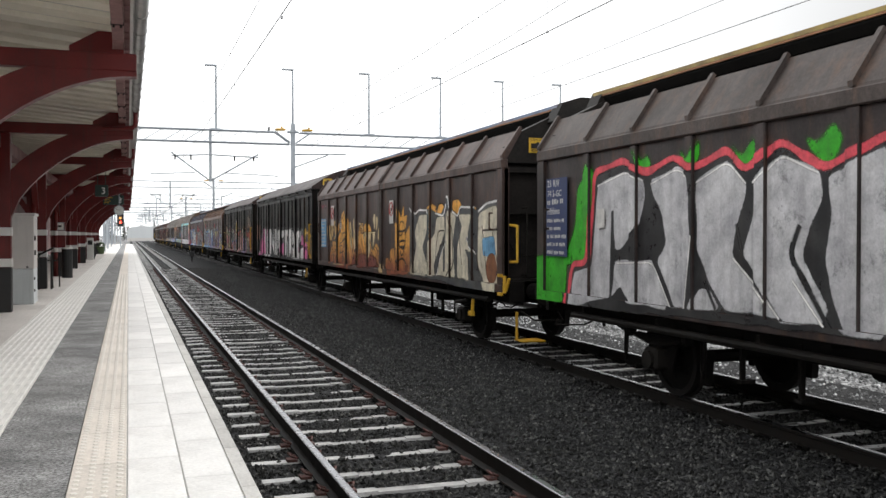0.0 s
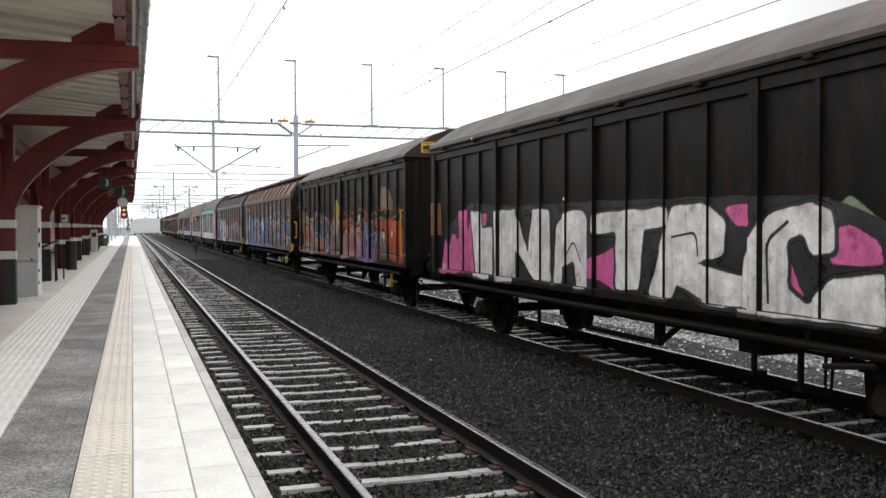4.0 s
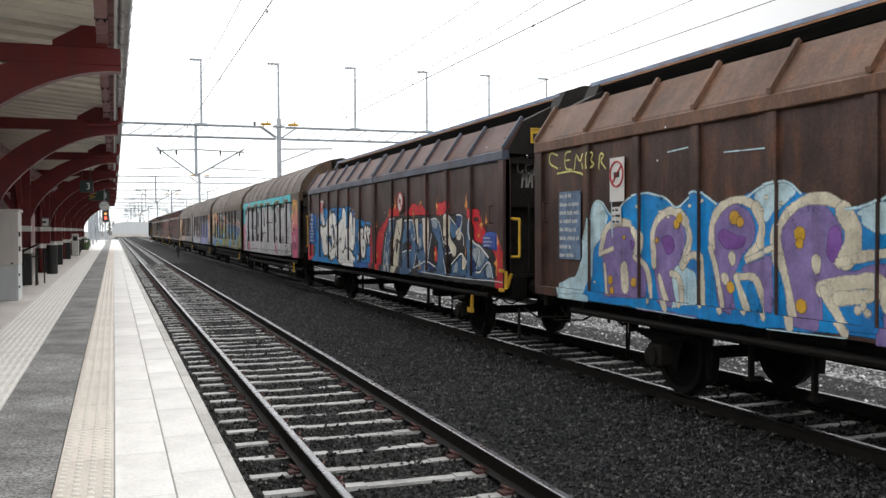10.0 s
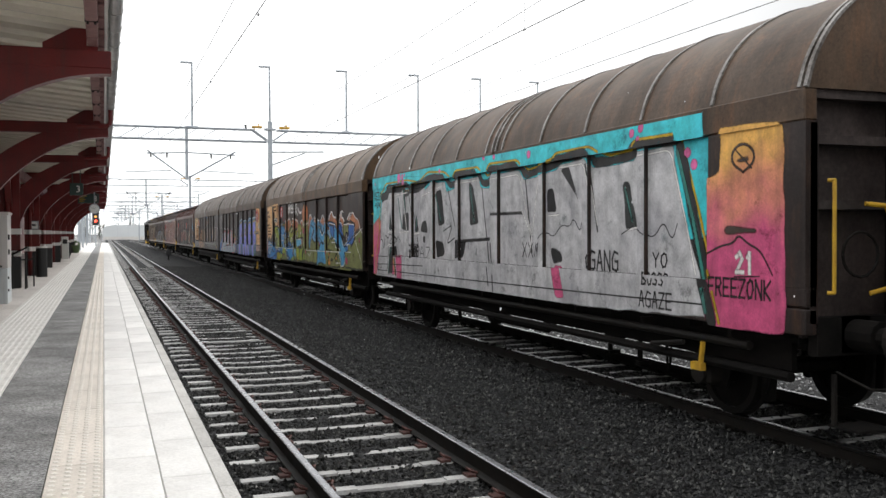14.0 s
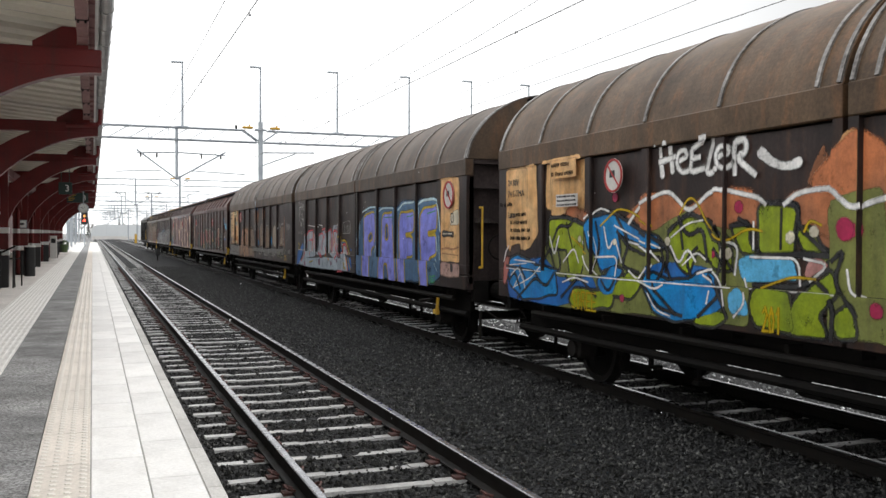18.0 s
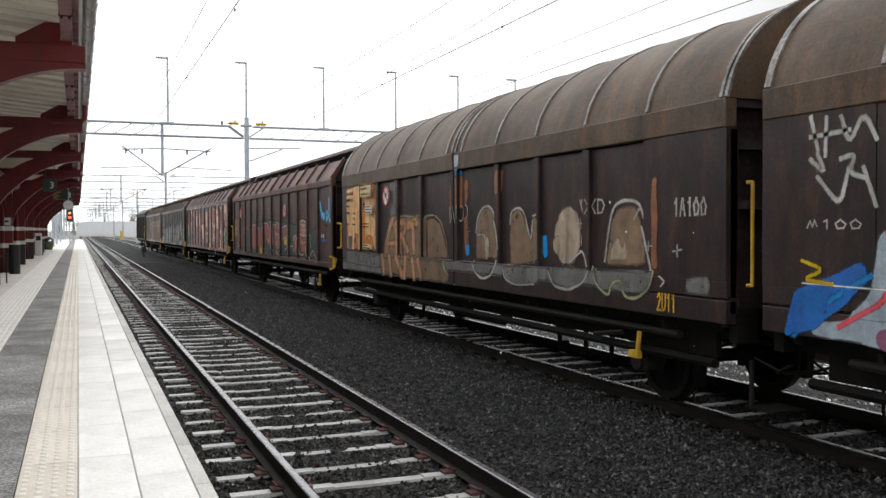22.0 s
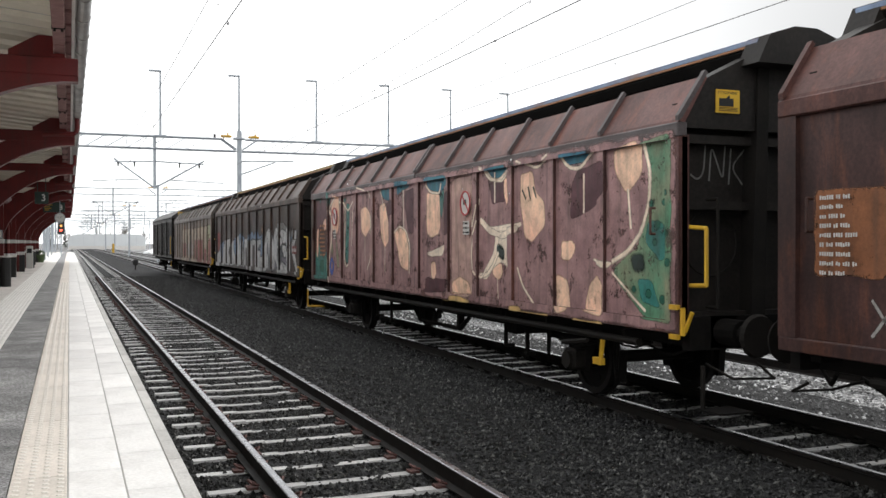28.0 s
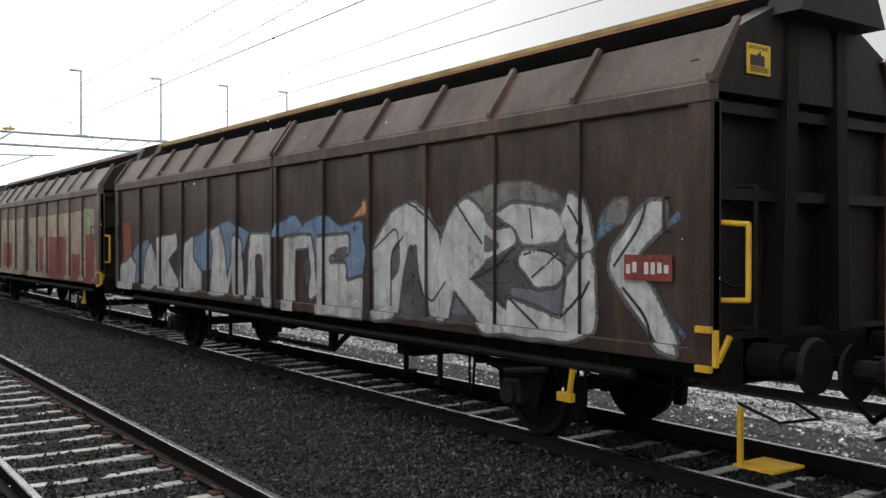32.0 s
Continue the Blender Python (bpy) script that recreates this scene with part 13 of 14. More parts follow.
g_tan = [
    blob("0.36,2.87 1.47,2.91 1.45,1.52 0.40,1.52"),
    blob("1.52,2.93 2.45,2.92 2.51,1.52 1.54,1.52")]
g_stain = [
    blob("1.43,2.42 1.60,2.57 1.64,1.53 1.41,1.52"),
    blob("2.26,2.88 2.47,2.91 2.51,1.55 2.41,1.57 2.33,2.52"),
    blob("1.03,1.89 1.32,1.84 1.30,1.53 0.99,1.53"),
    blob("0.39,2.17 0.49,2.06 0.50,1.51 0.40,1.53"),
    blob("1.75,1.84 2.18,1.80 2.25,1.54 1.68,1.53")]
g_hatch = [
    blob("0.52,1.80 0.83,1.82 0.84,1.54 0.52,1.52"),
    blob("0.99,1.78 1.15,1.79 1.13,1.67 1.01,1.66")]
g_haze = [
    blob("3.01,1.35 3.24,1.74 3.57,2.11 4.09,2.18 4.12,1.54 4.15,1.32"),
    blob("4.15,1.32 4.15,2.15 4.55,2.20 4.96,2.07 5.21,2.14 5.41,2.17 5.41,1.45"),
    blob("5.43,2.13 5.81,2.16 6.08,2.06 6.24,1.85 6.40,1.56 6.40,1.47 5.46,1.44"),
    blob("2.89,1.40 6.35,1.42 6.60,1.21 6.55,1.08 4.42,1.06 2.89,1.14")]
g_orange = [
    line("3.05,1.50 3.24,1.83 3.46,2.13 3.62,2.12 3.72,1.84 3.79,1.54", 0.17),
    line("3.21,1.68 3.72,1.70", 0.1),
    line("3.93,1.54 3.89,2.10", 0.17),
    line("3.89,2.08 4.20,2.11 4.30,1.99 4.17,1.87 3.94,1.83", 0.15),
    line("4.08,1.84 4.39,1.56", 0.15),
    line("4.43,2.03 4.94,2.10", 0.17),
    line("4.69,2.06 4.76,1.56", 0.18),
    line("3.02,1.43 3.11,1.12", 0.15),
    line("3.47,1.42 3.57,1.11", 0.16),
    line("3.87,1.42 4.21,1.12", 0.15),
    line("4.43,1.42 4.36,1.08", 0.16),
    line("4.79,1.40 4.91,1.12", 0.15),
    line("5.12,1.39 5.24,1.13", 0.15)]
g_dull = [
    line("2.89,1.34 3.24,1.82 3.65,2.16 4.19,2.22 4.83,2.18 5.21,2.12 5.40,2.20 5.81,2.21 6.14,2.09 6.35,1.79 6.45,1.50", 0.05),
    line("3.49,1.41 3.76,1.75 3.94,1.42", 0.05),
    line("4.41,2.01 4.72,1.96 4.47,1.82 4.80,1.51", 0.05),
    line("5.24,2.03 5.04,1.70 5.04,1.34", 0.06),
    line("5.69,1.97 5.92,1.79 5.70,1.59 6.03,1.51", 0.05),
    line("3.32,1.25 3.66,1.04 4.20,1.29 4.56,1.07", 0.05),
    line("5.09,1.34 5.22,1.08 5.81,1.31 5.93,1.10", 0.05)]
g_rust = [
    blob("6.86,2.82 7.06,2.82 7.06,2.30 6.87,2.31"),
    blob("6.49,2.62 6.68,2.75 6.73,2.37 6.69,2.03 6.49,2.15"),
    blob("7.14,2.74 7.29,2.74 7.25,2.41 7.14,2.25"),
    blob("7.10,2.18 7.29,2.13 7.32,1.59 7.15,1.59"),
    blob("12.38,2.50 12.49,2.52 12.50,1.53 12.38,1.53"),
    blob("8.39,2.82 8.59,2.84 8.55,2.52 8.39,2.45")]
g_seam = [
    blob("6.87,3.20 7.06,3.19 7.06,2.96 6.87,2.95")]
g_seamblue = [
    blob("6.87,2.95 7.06,2.95 7.06,2.83 6.87,2.82"),
    blob("7.19,1.71 7.34,1.73 7.33,1.54 7.19,1.53"),
    blob("9.80,1.87 9.93,1.90 9.95,1.60 9.83,1.55")]
g_bronze = [
    blob("7.60,1.97 7.68,2.18 7.91,2.30 8.12,2.29 8.33,2.16 8.46,1.92 8.50,1.59 8.47,1.54 7.61,1.50"),
    blob("8.82,1.43 8.82,2.18 9.11,2.25 9.32,2.07 9.52,1.80 9.59,2.10 9.75,2.13 9.78,1.54"),
    blob("11.41,1.54 11.50,2.05 11.64,2.19 12.02,2.21 12.15,1.99 12.25,1.78 12.31,1.57")]
g_pale = [
    blob("10.15,2.00 10.32,2.19 10.54,2.26 10.76,2.15 10.82,1.94 10.76,1.69 10.60,1.53 10.32,1.52 10.15,1.68"),
    blob("11.46,1.60 11.55,1.82 11.68,1.88 11.73,1.72 11.81,1.86 11.84,1.61"),
    blob("10.09,1.81 10.26,1.90 10.27,1.62 10.12,1.65"),
    blob("7.95,1.82 8.02,1.87 8.10,1.77 8.10,1.55 7.99,1.49")]
g_hand = [
    line("7.60,1.92 7.66,2.15 7.87,2.30 8.12,2.31 8.33,2.15 8.46,1.92 8.50,1.68", 0.05),
    line("7.53,1.47 7.69,1.29 7.95,1.21 8.24,1.26 8.40,1.39 8.45,1.49", 0.05),
    line("7.64,1.87 7.87,1.89 7.95,1.82 7.99,1.52", 0.035),
    line("6.50,2.31 6.69,2.35 6.74,2.09 6.53,2.04 6.50,2.31", 0.025),
    line("6.78,2.32 6.86,2.08", 0.025),
    line("6.92,2.33 7.10,2.33 7.10,2.11 6.92,2.08 6.92,2.33", 0.025),
    line("7.19,2.35 7.27,2.31 7.27,2.19 7.19,2.13", 0.025),
    line("7.29,2.00 7.29,1.85", 0.025),
    line("7.24,1.93 7.36,1.93", 0.025),
    line("8.82,2.04 8.85,2.22 9.11,2.27 9.28,2.18 9.39,1.93 9.48,1.80 9.52,2.12 9.71,2.15", 0.04),
    line("10.55,1.56 10.82,1.69 10.97,1.69 11.04,1.52", 0.04),
    line("10.03,1.45 10.21,1.23 10.61,1.20 10.97,1.31 11.10,1.50", 0.045),
    line("8.67,1.41 8.75,1.25 9.11,1.18 9.65,1.22", 0.035),
    line("11.37,1.59 11.46,1.99 11.55,2.22 11.77,2.29 12.06,2.26 12.14,2.15 12.27,1.83 12.38,1.53", 0.045),
    line("11.98,2.07 12.10,2.20", 0.03),
    line("10.81,2.09 10.82,1.97", 0.022),
    line("10.74,2.03 10.90,2.03", 0.022),
    line("10.92,1.88 10.92,1.77", 0.022),
    line("12.34,1.82 12.34,1.73", 0.025),
    line("12.29,1.77 12.41,1.78", 0.025),
    line("12.85,1.79 12.85,1.68", 0.025),
    line("12.78,1.73 12.92,1.75", 0.025),
    line("12.54,1.46 12.64,1.41 12.57,1.36", 0.03),
    *word("VXD", 10.76, 11.39, 2.15, 2.31, 0.03),
    *word("1A100", 12.77, 13.33, 2.10, 2.26, 0.035)]
g_green = [
    line("11.17,1.47 11.27,1.30 11.55,1.18 11.60,1.35 11.82,1.39 11.86,1.20 12.11,1.19 12.35,1.32 12.42,1.50", 0.045),
    blob("6.30,1.46 6.40,1.44 6.50,1.21 6.35,1.26")]
g_ochre = [
    blob("4.62,2.15 4.83,2.18 4.96,2.12 4.69,2.08"),
    *word("2U11", 12.50, 12.83, 1.11, 1.28, 0.03)]
g_scrawl = [
    *word("PMSONE", 0.99, 2.57, 1.25, 1.54, 0.03)]
spray(W9, C_HALF, depth_c, [
    ("graffiti_wash", P_HAZEGREY, g_rail, 0),
    ("graffiti_wash", P_HAZEGREY, g_grey, 0),
    ("graffiti_panel", P_TAN, g_tan, 0),
    ("graffiti_stain", P_STAIN, g_stain, 0),
    ("graffiti_hatch", P_SLATE, g_hatch, 0),
    ("graffiti_rust", P_RUST, g_rust, 0),
    ("graffiti_seam", P_STEELPALE, g_seam, 0),
    ("graffiti_blue", P_BLUE, g_seamblue, 0),
    ("graffiti_haze", P_TANDARK, g_haze, 0),
    ("graffiti_outline", P_TAUPE, g_orange, 0.035),
    ("graffiti_orange", P_DULLORANGE, g_orange, 0),
    ("graffiti_outline", P_TAUPE, g_dull[:1], 0),
    ("graffiti_bronze", P_TANDARK, g_bronze, 0),
    ("graffiti_pale", P_PALEWASH, g_pale, 0),
    ("graffiti_line", P_GREYPALE, g_hand, 0),
    ("graffiti_green", P_PALEGREEN, g_green, 0),
    ("graffiti_ochre", P_OCHRE, g_ochre, 0),
    ("graffiti_scrawl", P_SLATE, g_scrawl, 0),
])
ban_disc(W9, -1.465, 3.46, 2.62, 0.2)
writing("lettering", "74 S-TMASE", 0.105, BLACK, W9, pose(-1.468, 6.34, 2.72) @ SIDEWAYS)
writing("lettering", "Laaes", 0.100, BLACK, W9, pose(-1.468, 6.34, 2.46) @ SIDEWAYS)
writing("lettering", "76,0m", 0.070, BLACK, W9, pose(-1.468, 5.81, 2.29) @ SIDEWAYS)
writing("lettering", "27,0m", 0.070, BLACK, W9, pose(-1.468, 5.85, 2.18) @ SIDEWAYS)
writing("lettering", "2x12,6m", 0.070, BLACK, W9, pose(-1.468, 6.33, 2.06) @ SIDEWAYS)
writing("lettering", "B 75m", 0.075, BLACK, W9, pose(-1.468, 5.87, 2.05) @ SIDEWAYS)
writing("lettering", "27150kg", 0.070, BLACK, W9, pose(-1.468, 6.34, 2.31) @ SIDEWAYS)
data_panel(W9, -1.468, 6.06, 2.62, 0.57, 0.17, None, NEAR_BLACK, 1, "", 64)
data_panel(W9, -1.468, 4.86, 2.77, 0.76, 0.23, P_TANPALE2, NEAR_BLACK, 2, "pale strip of small stencils", 65)
data_panel(W9, -1.468, 4.65, 2.38, 0.48, 0.17, SIGN_WHITE, NEAR_BLACK, 3, "white label with small print", 66)
data_panel(W9, -1.468, 4.77, 1.60, 0.61, 0.11, P_TANPALE2, NEAR_BLACK, 2, "worn pale label with small print", 67)
data_panel(W9, -1.468, 4.86, 2.05, 0.49, 0.12, None, NEAR_BLACK, 2, "", 68)
data_panel(W9, -1.468, 5.01, 2.46, 0.19, 0.11, None, NEAR_BLACK, 2, "", 69)

# wagon 11 of the train
g_green = [
    blob("3.37,1.12 3.55,1.94 5.16,2.21 7.21,2.29 9.48,2.21 11.21,2.11 11.80,2.24 12.82,2.22 13.27,1.91 13.88,2.09 13.94,1.17 13.39,1.21 11.23,1.23 7.74,1.12")]
g_red = [
    blob("4.20,1.43 4.23,2.00 4.65,2.13 5.03,2.05 5.11,1.46 4.77,1.26 4.42,1.27"),
    blob("5.27,1.41 5.32,2.00 5.67,2.03 5.96,1.74 6.25,2.10 6.48,2.00 6.35,1.45 5.81,1.33"),
    blob("6.48,2.15 6.95,2.16 7.35,2.09 7.61,1.77 7.36,1.48 6.82,1.51 6.62,1.85"),
    blob("7.28,1.57 7.72,2.05 7.97,2.14 8.05,1.50 7.61,1.30"),
    blob("8.20,2.09 8.48,2.13 8.91,2.13 9.19,1.96 9.19,1.54 9.05,1.38 8.56,1.34 8.26,1.51"),
    blob("9.45,2.02 10.10,2.10 9.96,1.80 9.69,1.55 9.49,1.67"),
    blob("10.99,1.52 10.94,1.74 11.22,1.82 11.59,1.75 11.67,1.61 11.60,1.40 11.07,1.37"),
    blob("11.76,1.76 11.77,2.10 12.07,2.20 12.39,2.21 12.64,2.13 12.73,1.97 12.74,1.32 11.95,1.35")]
g_rim = [
    line("4.23,1.94 4.40,2.11 4.82,2.14 5.03,2.03", 0.035),
    line("5.32,2.00 5.67,2.03 5.80,1.74 6.25,2.10 6.54,2.00", 0.03),
    line("6.48,2.17 7.00,2.18 7.37,2.05 7.60,1.86 7.43,1.57 7.01,1.66", 0.035),
    line("7.28,1.52 7.68,1.95 7.60,2.19 7.82,2.23 7.97,2.04 7.93,1.50", 0.035),
    line("7.69,1.49 7.98,1.31 8.10,1.14", 0.03),
    line("8.16,2.11 8.54,2.11 8.54,2.18 8.91,2.15 8.91,2.00 9.19,1.87 9.21,1.54 8.99,1.37", 0.035),
    line("8.32,1.91 8.62,1.78 8.77,1.87 8.77,1.61 8.49,1.51", 0.03),
    line("8.56,1.29 8.93,1.14", 0.03),
    line("9.48,2.02 10.10,2.10 10.09,1.80 10.24,1.57", 0.04),
    line("9.53,1.67 9.87,1.72", 0.03),
    line("10.20,1.65 10.41,1.46 10.88,1.50 11.07,1.34", 0.03),
    line("10.99,1.65 11.14,1.80 11.44,1.82 11.64,1.70", 0.035),
    line("11.31,1.78 11.20,1.34", 0.05),
    line("11.40,1.78 11.46,1.57", 0.045),
    line("11.76,2.11 12.00,2.21 12.33,2.21 12.60,2.13 12.73,1.97", 0.04),
    line("12.73,1.94 12.78,1.74 12.71,1.68", 0.03),
    line("11.94,1.72 11.92,1.62 12.21,1.58 12.53,1.63", 0.03),
    line("12.53,1.61 12.47,1.31", 0.03),
    line("11.67,1.47 11.67,1.33 11.95,1.24 12.28,1.30", 0.03),
    line("12.49,1.34 12.71,1.35 12.83,1.23 12.95,1.18", 0.03),
    line("12.94,1.81 13.05,1.78 13.03,1.59 13.12,1.44", 0.03),
    line("13.01,1.28 13.33,1.43 13.55,1.28 13.85,1.11", 0.03),
    line("6.55,1.35 6.83,1.17", 0.03),
    line("9.79,1.31 10.06,1.44 10.33,1.24", 0.03)]
g_cream = [
    blob("5.66,1.32 5.96,1.43 6.35,1.19 5.88,1.12"),
    blob("9.65,1.55 10.05,1.84 10.15,1.57 9.88,1.48"),
    blob("12.90,1.27 13.01,1.18 12.95,1.12")]
g_orange = [
    *word("RGE", 11.94, 12.58, 1.79, 2.10, 0.045),
    line("12.64,2.03 12.73,1.74 12.40,1.77 11.87,1.83", 0.03)]
g_tag = [
    blob("14.10,2.71 14.29,2.53 14.35,2.25 14.29,2.22 14.15,2.48"),
    line("14.32,2.28 14.42,2.38 14.51,2.20 14.61,2.38 14.72,2.19", 0.11),
    line("14.75,2.29 14.79,2.40 14.90,2.39 14.90,2.24 14.79,2.21 14.75,2.29", 0.10),
    line("15.04,2.70 15.08,2.38 15.07,2.21 15.30,2.18", 0.13),
    line("14.91,2.39 15.05,2.21", 0.10)]
g_rtag = [
    *word("RYG", 14.14, 14.76, 1.94, 2.05, 0.05)]
g_sticker = [
    blob("14.27,1.73 14.80,1.72 14.81,1.65 14.28,1.64")]
g_ochre = [
    blob("0.58,2.39 1.33,2.39 1.33,1.74 1.28,1.68 0.58,1.69")]
g_teal = [
    blob("2.66,1.32 2.73,1.72 3.06,1.82 3.37,1.92 3.65,2.18 3.85,1.88 3.86,1.15 3.19,1.17")]
g_xm = [
    line("1.19,1.50 1.40,1.25", 0.035),
    line("1.42,1.51 1.19,1.24", 0.035)]
g_otag = [
    line("2.86,1.99 3.03,2.07 2.93,1.91 3.06,1.91 3.12,2.06 3.19,1.92 3.28,2.08 3.37,2.03 3.31,1.92", 0.035),
    line("3.03,1.80 3.12,1.85 3.06,1.77 3.19,1.80", 0.03)]
g_streak = [
    blob("2.06,1.38 2.18,1.96 2.29,2.12 2.41,2.06 2.30,1.60 2.22,1.24")]
spray(W10, A_HALF, depth_a, [
    ("graffiti_green", P_BOTTLE, g_green, 0),
    ("graffiti_teal", P_BOTTLE, g_teal, 0),
    ("graffiti_streak", P_DULLRED, g_streak, 0),
    ("graffiti_ochre", P_RUST, g_ochre, 0),
    ("graffiti_red", P_BRICK, g_red, 0),
    ("graffiti_rim", P_CREAM, g_rim, 0),
    ("graffiti_cream", P_OCHRE, g_cream, 0),
    ("graffiti_orange", P_CREAM, g_orange, 0),
    ("graffiti_tag", P_SKY, g_tag, 0),
    ("graffiti_tag", P_RUST, g_rtag, 0),
    ("graffiti_patch", P_BLUE3, g_sticker, 0),
    ("graffiti_cross", P_GREYPALE, g_xm, 0),
    ("graffiti_tag", P_DULLORANGE, g_otag, 0),
])
ban_disc(W10, -1.42, 5.78, 2.57, 0.2)
data_panel(W10, -1.425, 6.95, 2.02, 0.44, 0.69, None, INK_WHITE, 9, "white stencilled data", 71)
ban_disc(W10, -1.42, -2.09, 2.52, 0.2)
data_panel(W10, -1.425, -6.67, 1.80, 0.30, 0.10, SIGN_WHITE, NEAR_BLACK, 3, "white label with small print", 73)

# wagon 12 of the train
g_coat = [
    blob("1.75,1.05 1.75,3.10 15.40,3.10 15.40,1.05")]
g_light = [
    blob("9.37,2.96 10.19,3.06 10.20,1.10 9.38,1.14")]
g_plum = [
    blob("13.38,2.84 14.02,2.91 14.05,2.55 13.66,2.33 13.21,2.25 13.21,2.66"),
    blob("9.01,2.70 9.31,2.80 9.31,2.11 9.07,2.05"),
    blob("7.12,2.91 7.62,2.94 7.62,2.13 7.33,2.13 7.12,2.63"),
    blob("5.90,2.69 6.46,2.81 6.54,2.51 6.15,2.42"),
    blob("8.21,1.36 9.31,1.36 9.26,1.15 8.21,1.10"),
    blob("10.80,2.92 11.31,2.93 11.38,2.53 10.93,2.52"),
    blob("1.79,2.78 1.93,2.62 1.97,2.27 1.79,2.23"),
    blob("0.61,2.99 1.68,3.06 1.72,2.43 1.26,2.35 0.62,2.26"),
    blob("2.92,2.41 3.13,2.40 3.11,1.76 2.92,1.80")]
g_sea = [
    blob("14.77,3.03 15.32,3.08 15.32,1.12 14.81,1.14 14.22,1.55 14.17,1.67 14.64,1.90 14.86,2.29 14.91,2.66")]
g_teal = [
    blob("14.86,2.20 15.14,2.17 15.22,1.85 15.06,1.75 14.81,1.96"),
    blob("14.64,1.57 14.92,1.55 15.08,1.27 14.73,1.31"),
    blob("8.86,2.77 9.08,2.87 9.02,2.52 8.96,2.35 8.86,2.47"),
    blob("3.28,2.84 3.54,2.82 3.40,1.47 3.16,1.55"),
    blob("0.50,1.69 0.84,1.92 1.22,1.60 1.72,1.77 1.80,1.10 0.50,1.05"),
    blob("1.71,3.14 1.99,3.15 1.93,3.01 1.75,2.78"),
    blob("3.02,2.97 3.26,2.96 3.18,2.84 3.02,2.90"),
    blob("3.19,2.10 3.38,2.02 3.38,1.50 3.22,1.51 3.16,1.68"),
    blob("0.88,3.02 1.01,3.09 1.03,2.95 0.92,2.88")]
g_bluetop = [
    blob("12.97,3.06 13.74,3.05 13.53,2.91 13.09,2.91"),
    blob("10.73,3.05 11.49,3.06 11.39,2.88 10.89,2.89"),
    blob("8.23,3.08 9.26,3.06 9.26,2.89 8.86,2.79 8.32,2.86"),
    blob("6.69,3.12 7.49,3.07 7.33,2.95 7.05,2.93 6.69,2.85"),
    blob("5.73,3.01 6.38,3.00 6.31,2.75 5.81,2.84"),
    blob("10.69,3.00 11.43,3.01 11.31,2.88 11.03,2.84")]
g_beige = [
    blob("14.17,3.01 14.74,3.05 14.76,2.73 14.64,2.62 14.50,2.51 14.41,2.52 14.31,2.64 14.19,2.83"),
    blob("12.97,1.99 13.27,1.99 13.33,1.90 13.21,1.75 12.97,1.75"),
    blob("12.85,1.55 13.15,1.51 13.21,1.13 12.97,1.06 12.87,1.10"),
    blob("13.55,1.14 13.66,1.47 13.87,1.60 14.02,1.48 13.99,1.11"),
    blob("11.84,2.89 12.19,2.93 12.27,2.65 12.54,2.50 12.54,2.16 12.19,1.96 11.98,2.03 11.84,2.53"),
    blob("10.94,1.65 11.27,1.68 11.30,1.51 11.14,1.41 10.94,1.48"),
    blob("8.26,2.82 8.43,2.82 8.86,2.77 8.86,2.53 8.91,2.23 8.81,2.11 8.43,2.04 8.26,2.11"),
    blob("8.47,1.62 8.65,1.64 8.72,1.44 8.60,1.32 8.47,1.36"),
    blob("9.40,1.31 9.72,1.44 10.05,1.35 10.20,1.16 9.40,1.15"),
    blob("4.34,2.65 4.70,2.72 5.02,2.58 5.02,2.25 4.70,2.07 4.40,2.21"),
    blob("5.64,2.71 5.98,2.73 6.15,2.45 6.23,2.00 5.98,1.85 5.73,2.08"),
    blob("11.33,2.90 11.49,2.84 11.55,2.52 11.44,2.44 11.33,2.63"),
    blob("6.54,2.15 6.84,2.25 7.19,2.17 7.36,1.86 7.33,1.45 6.91,1.50"),
    blob("2.00,2.81 2.32,3.05 2.64,3.04 2.69,2.43 2.58,2.20 2.39,2.15 2.07,2.26"),
    blob("0.62,2.26 0.80,2.31 0.77,1.69 0.67,1.57 0.57,1.69"),
    blob("1.22,2.45 1.57,2.58 1.64,2.32 1.34,2.23")]
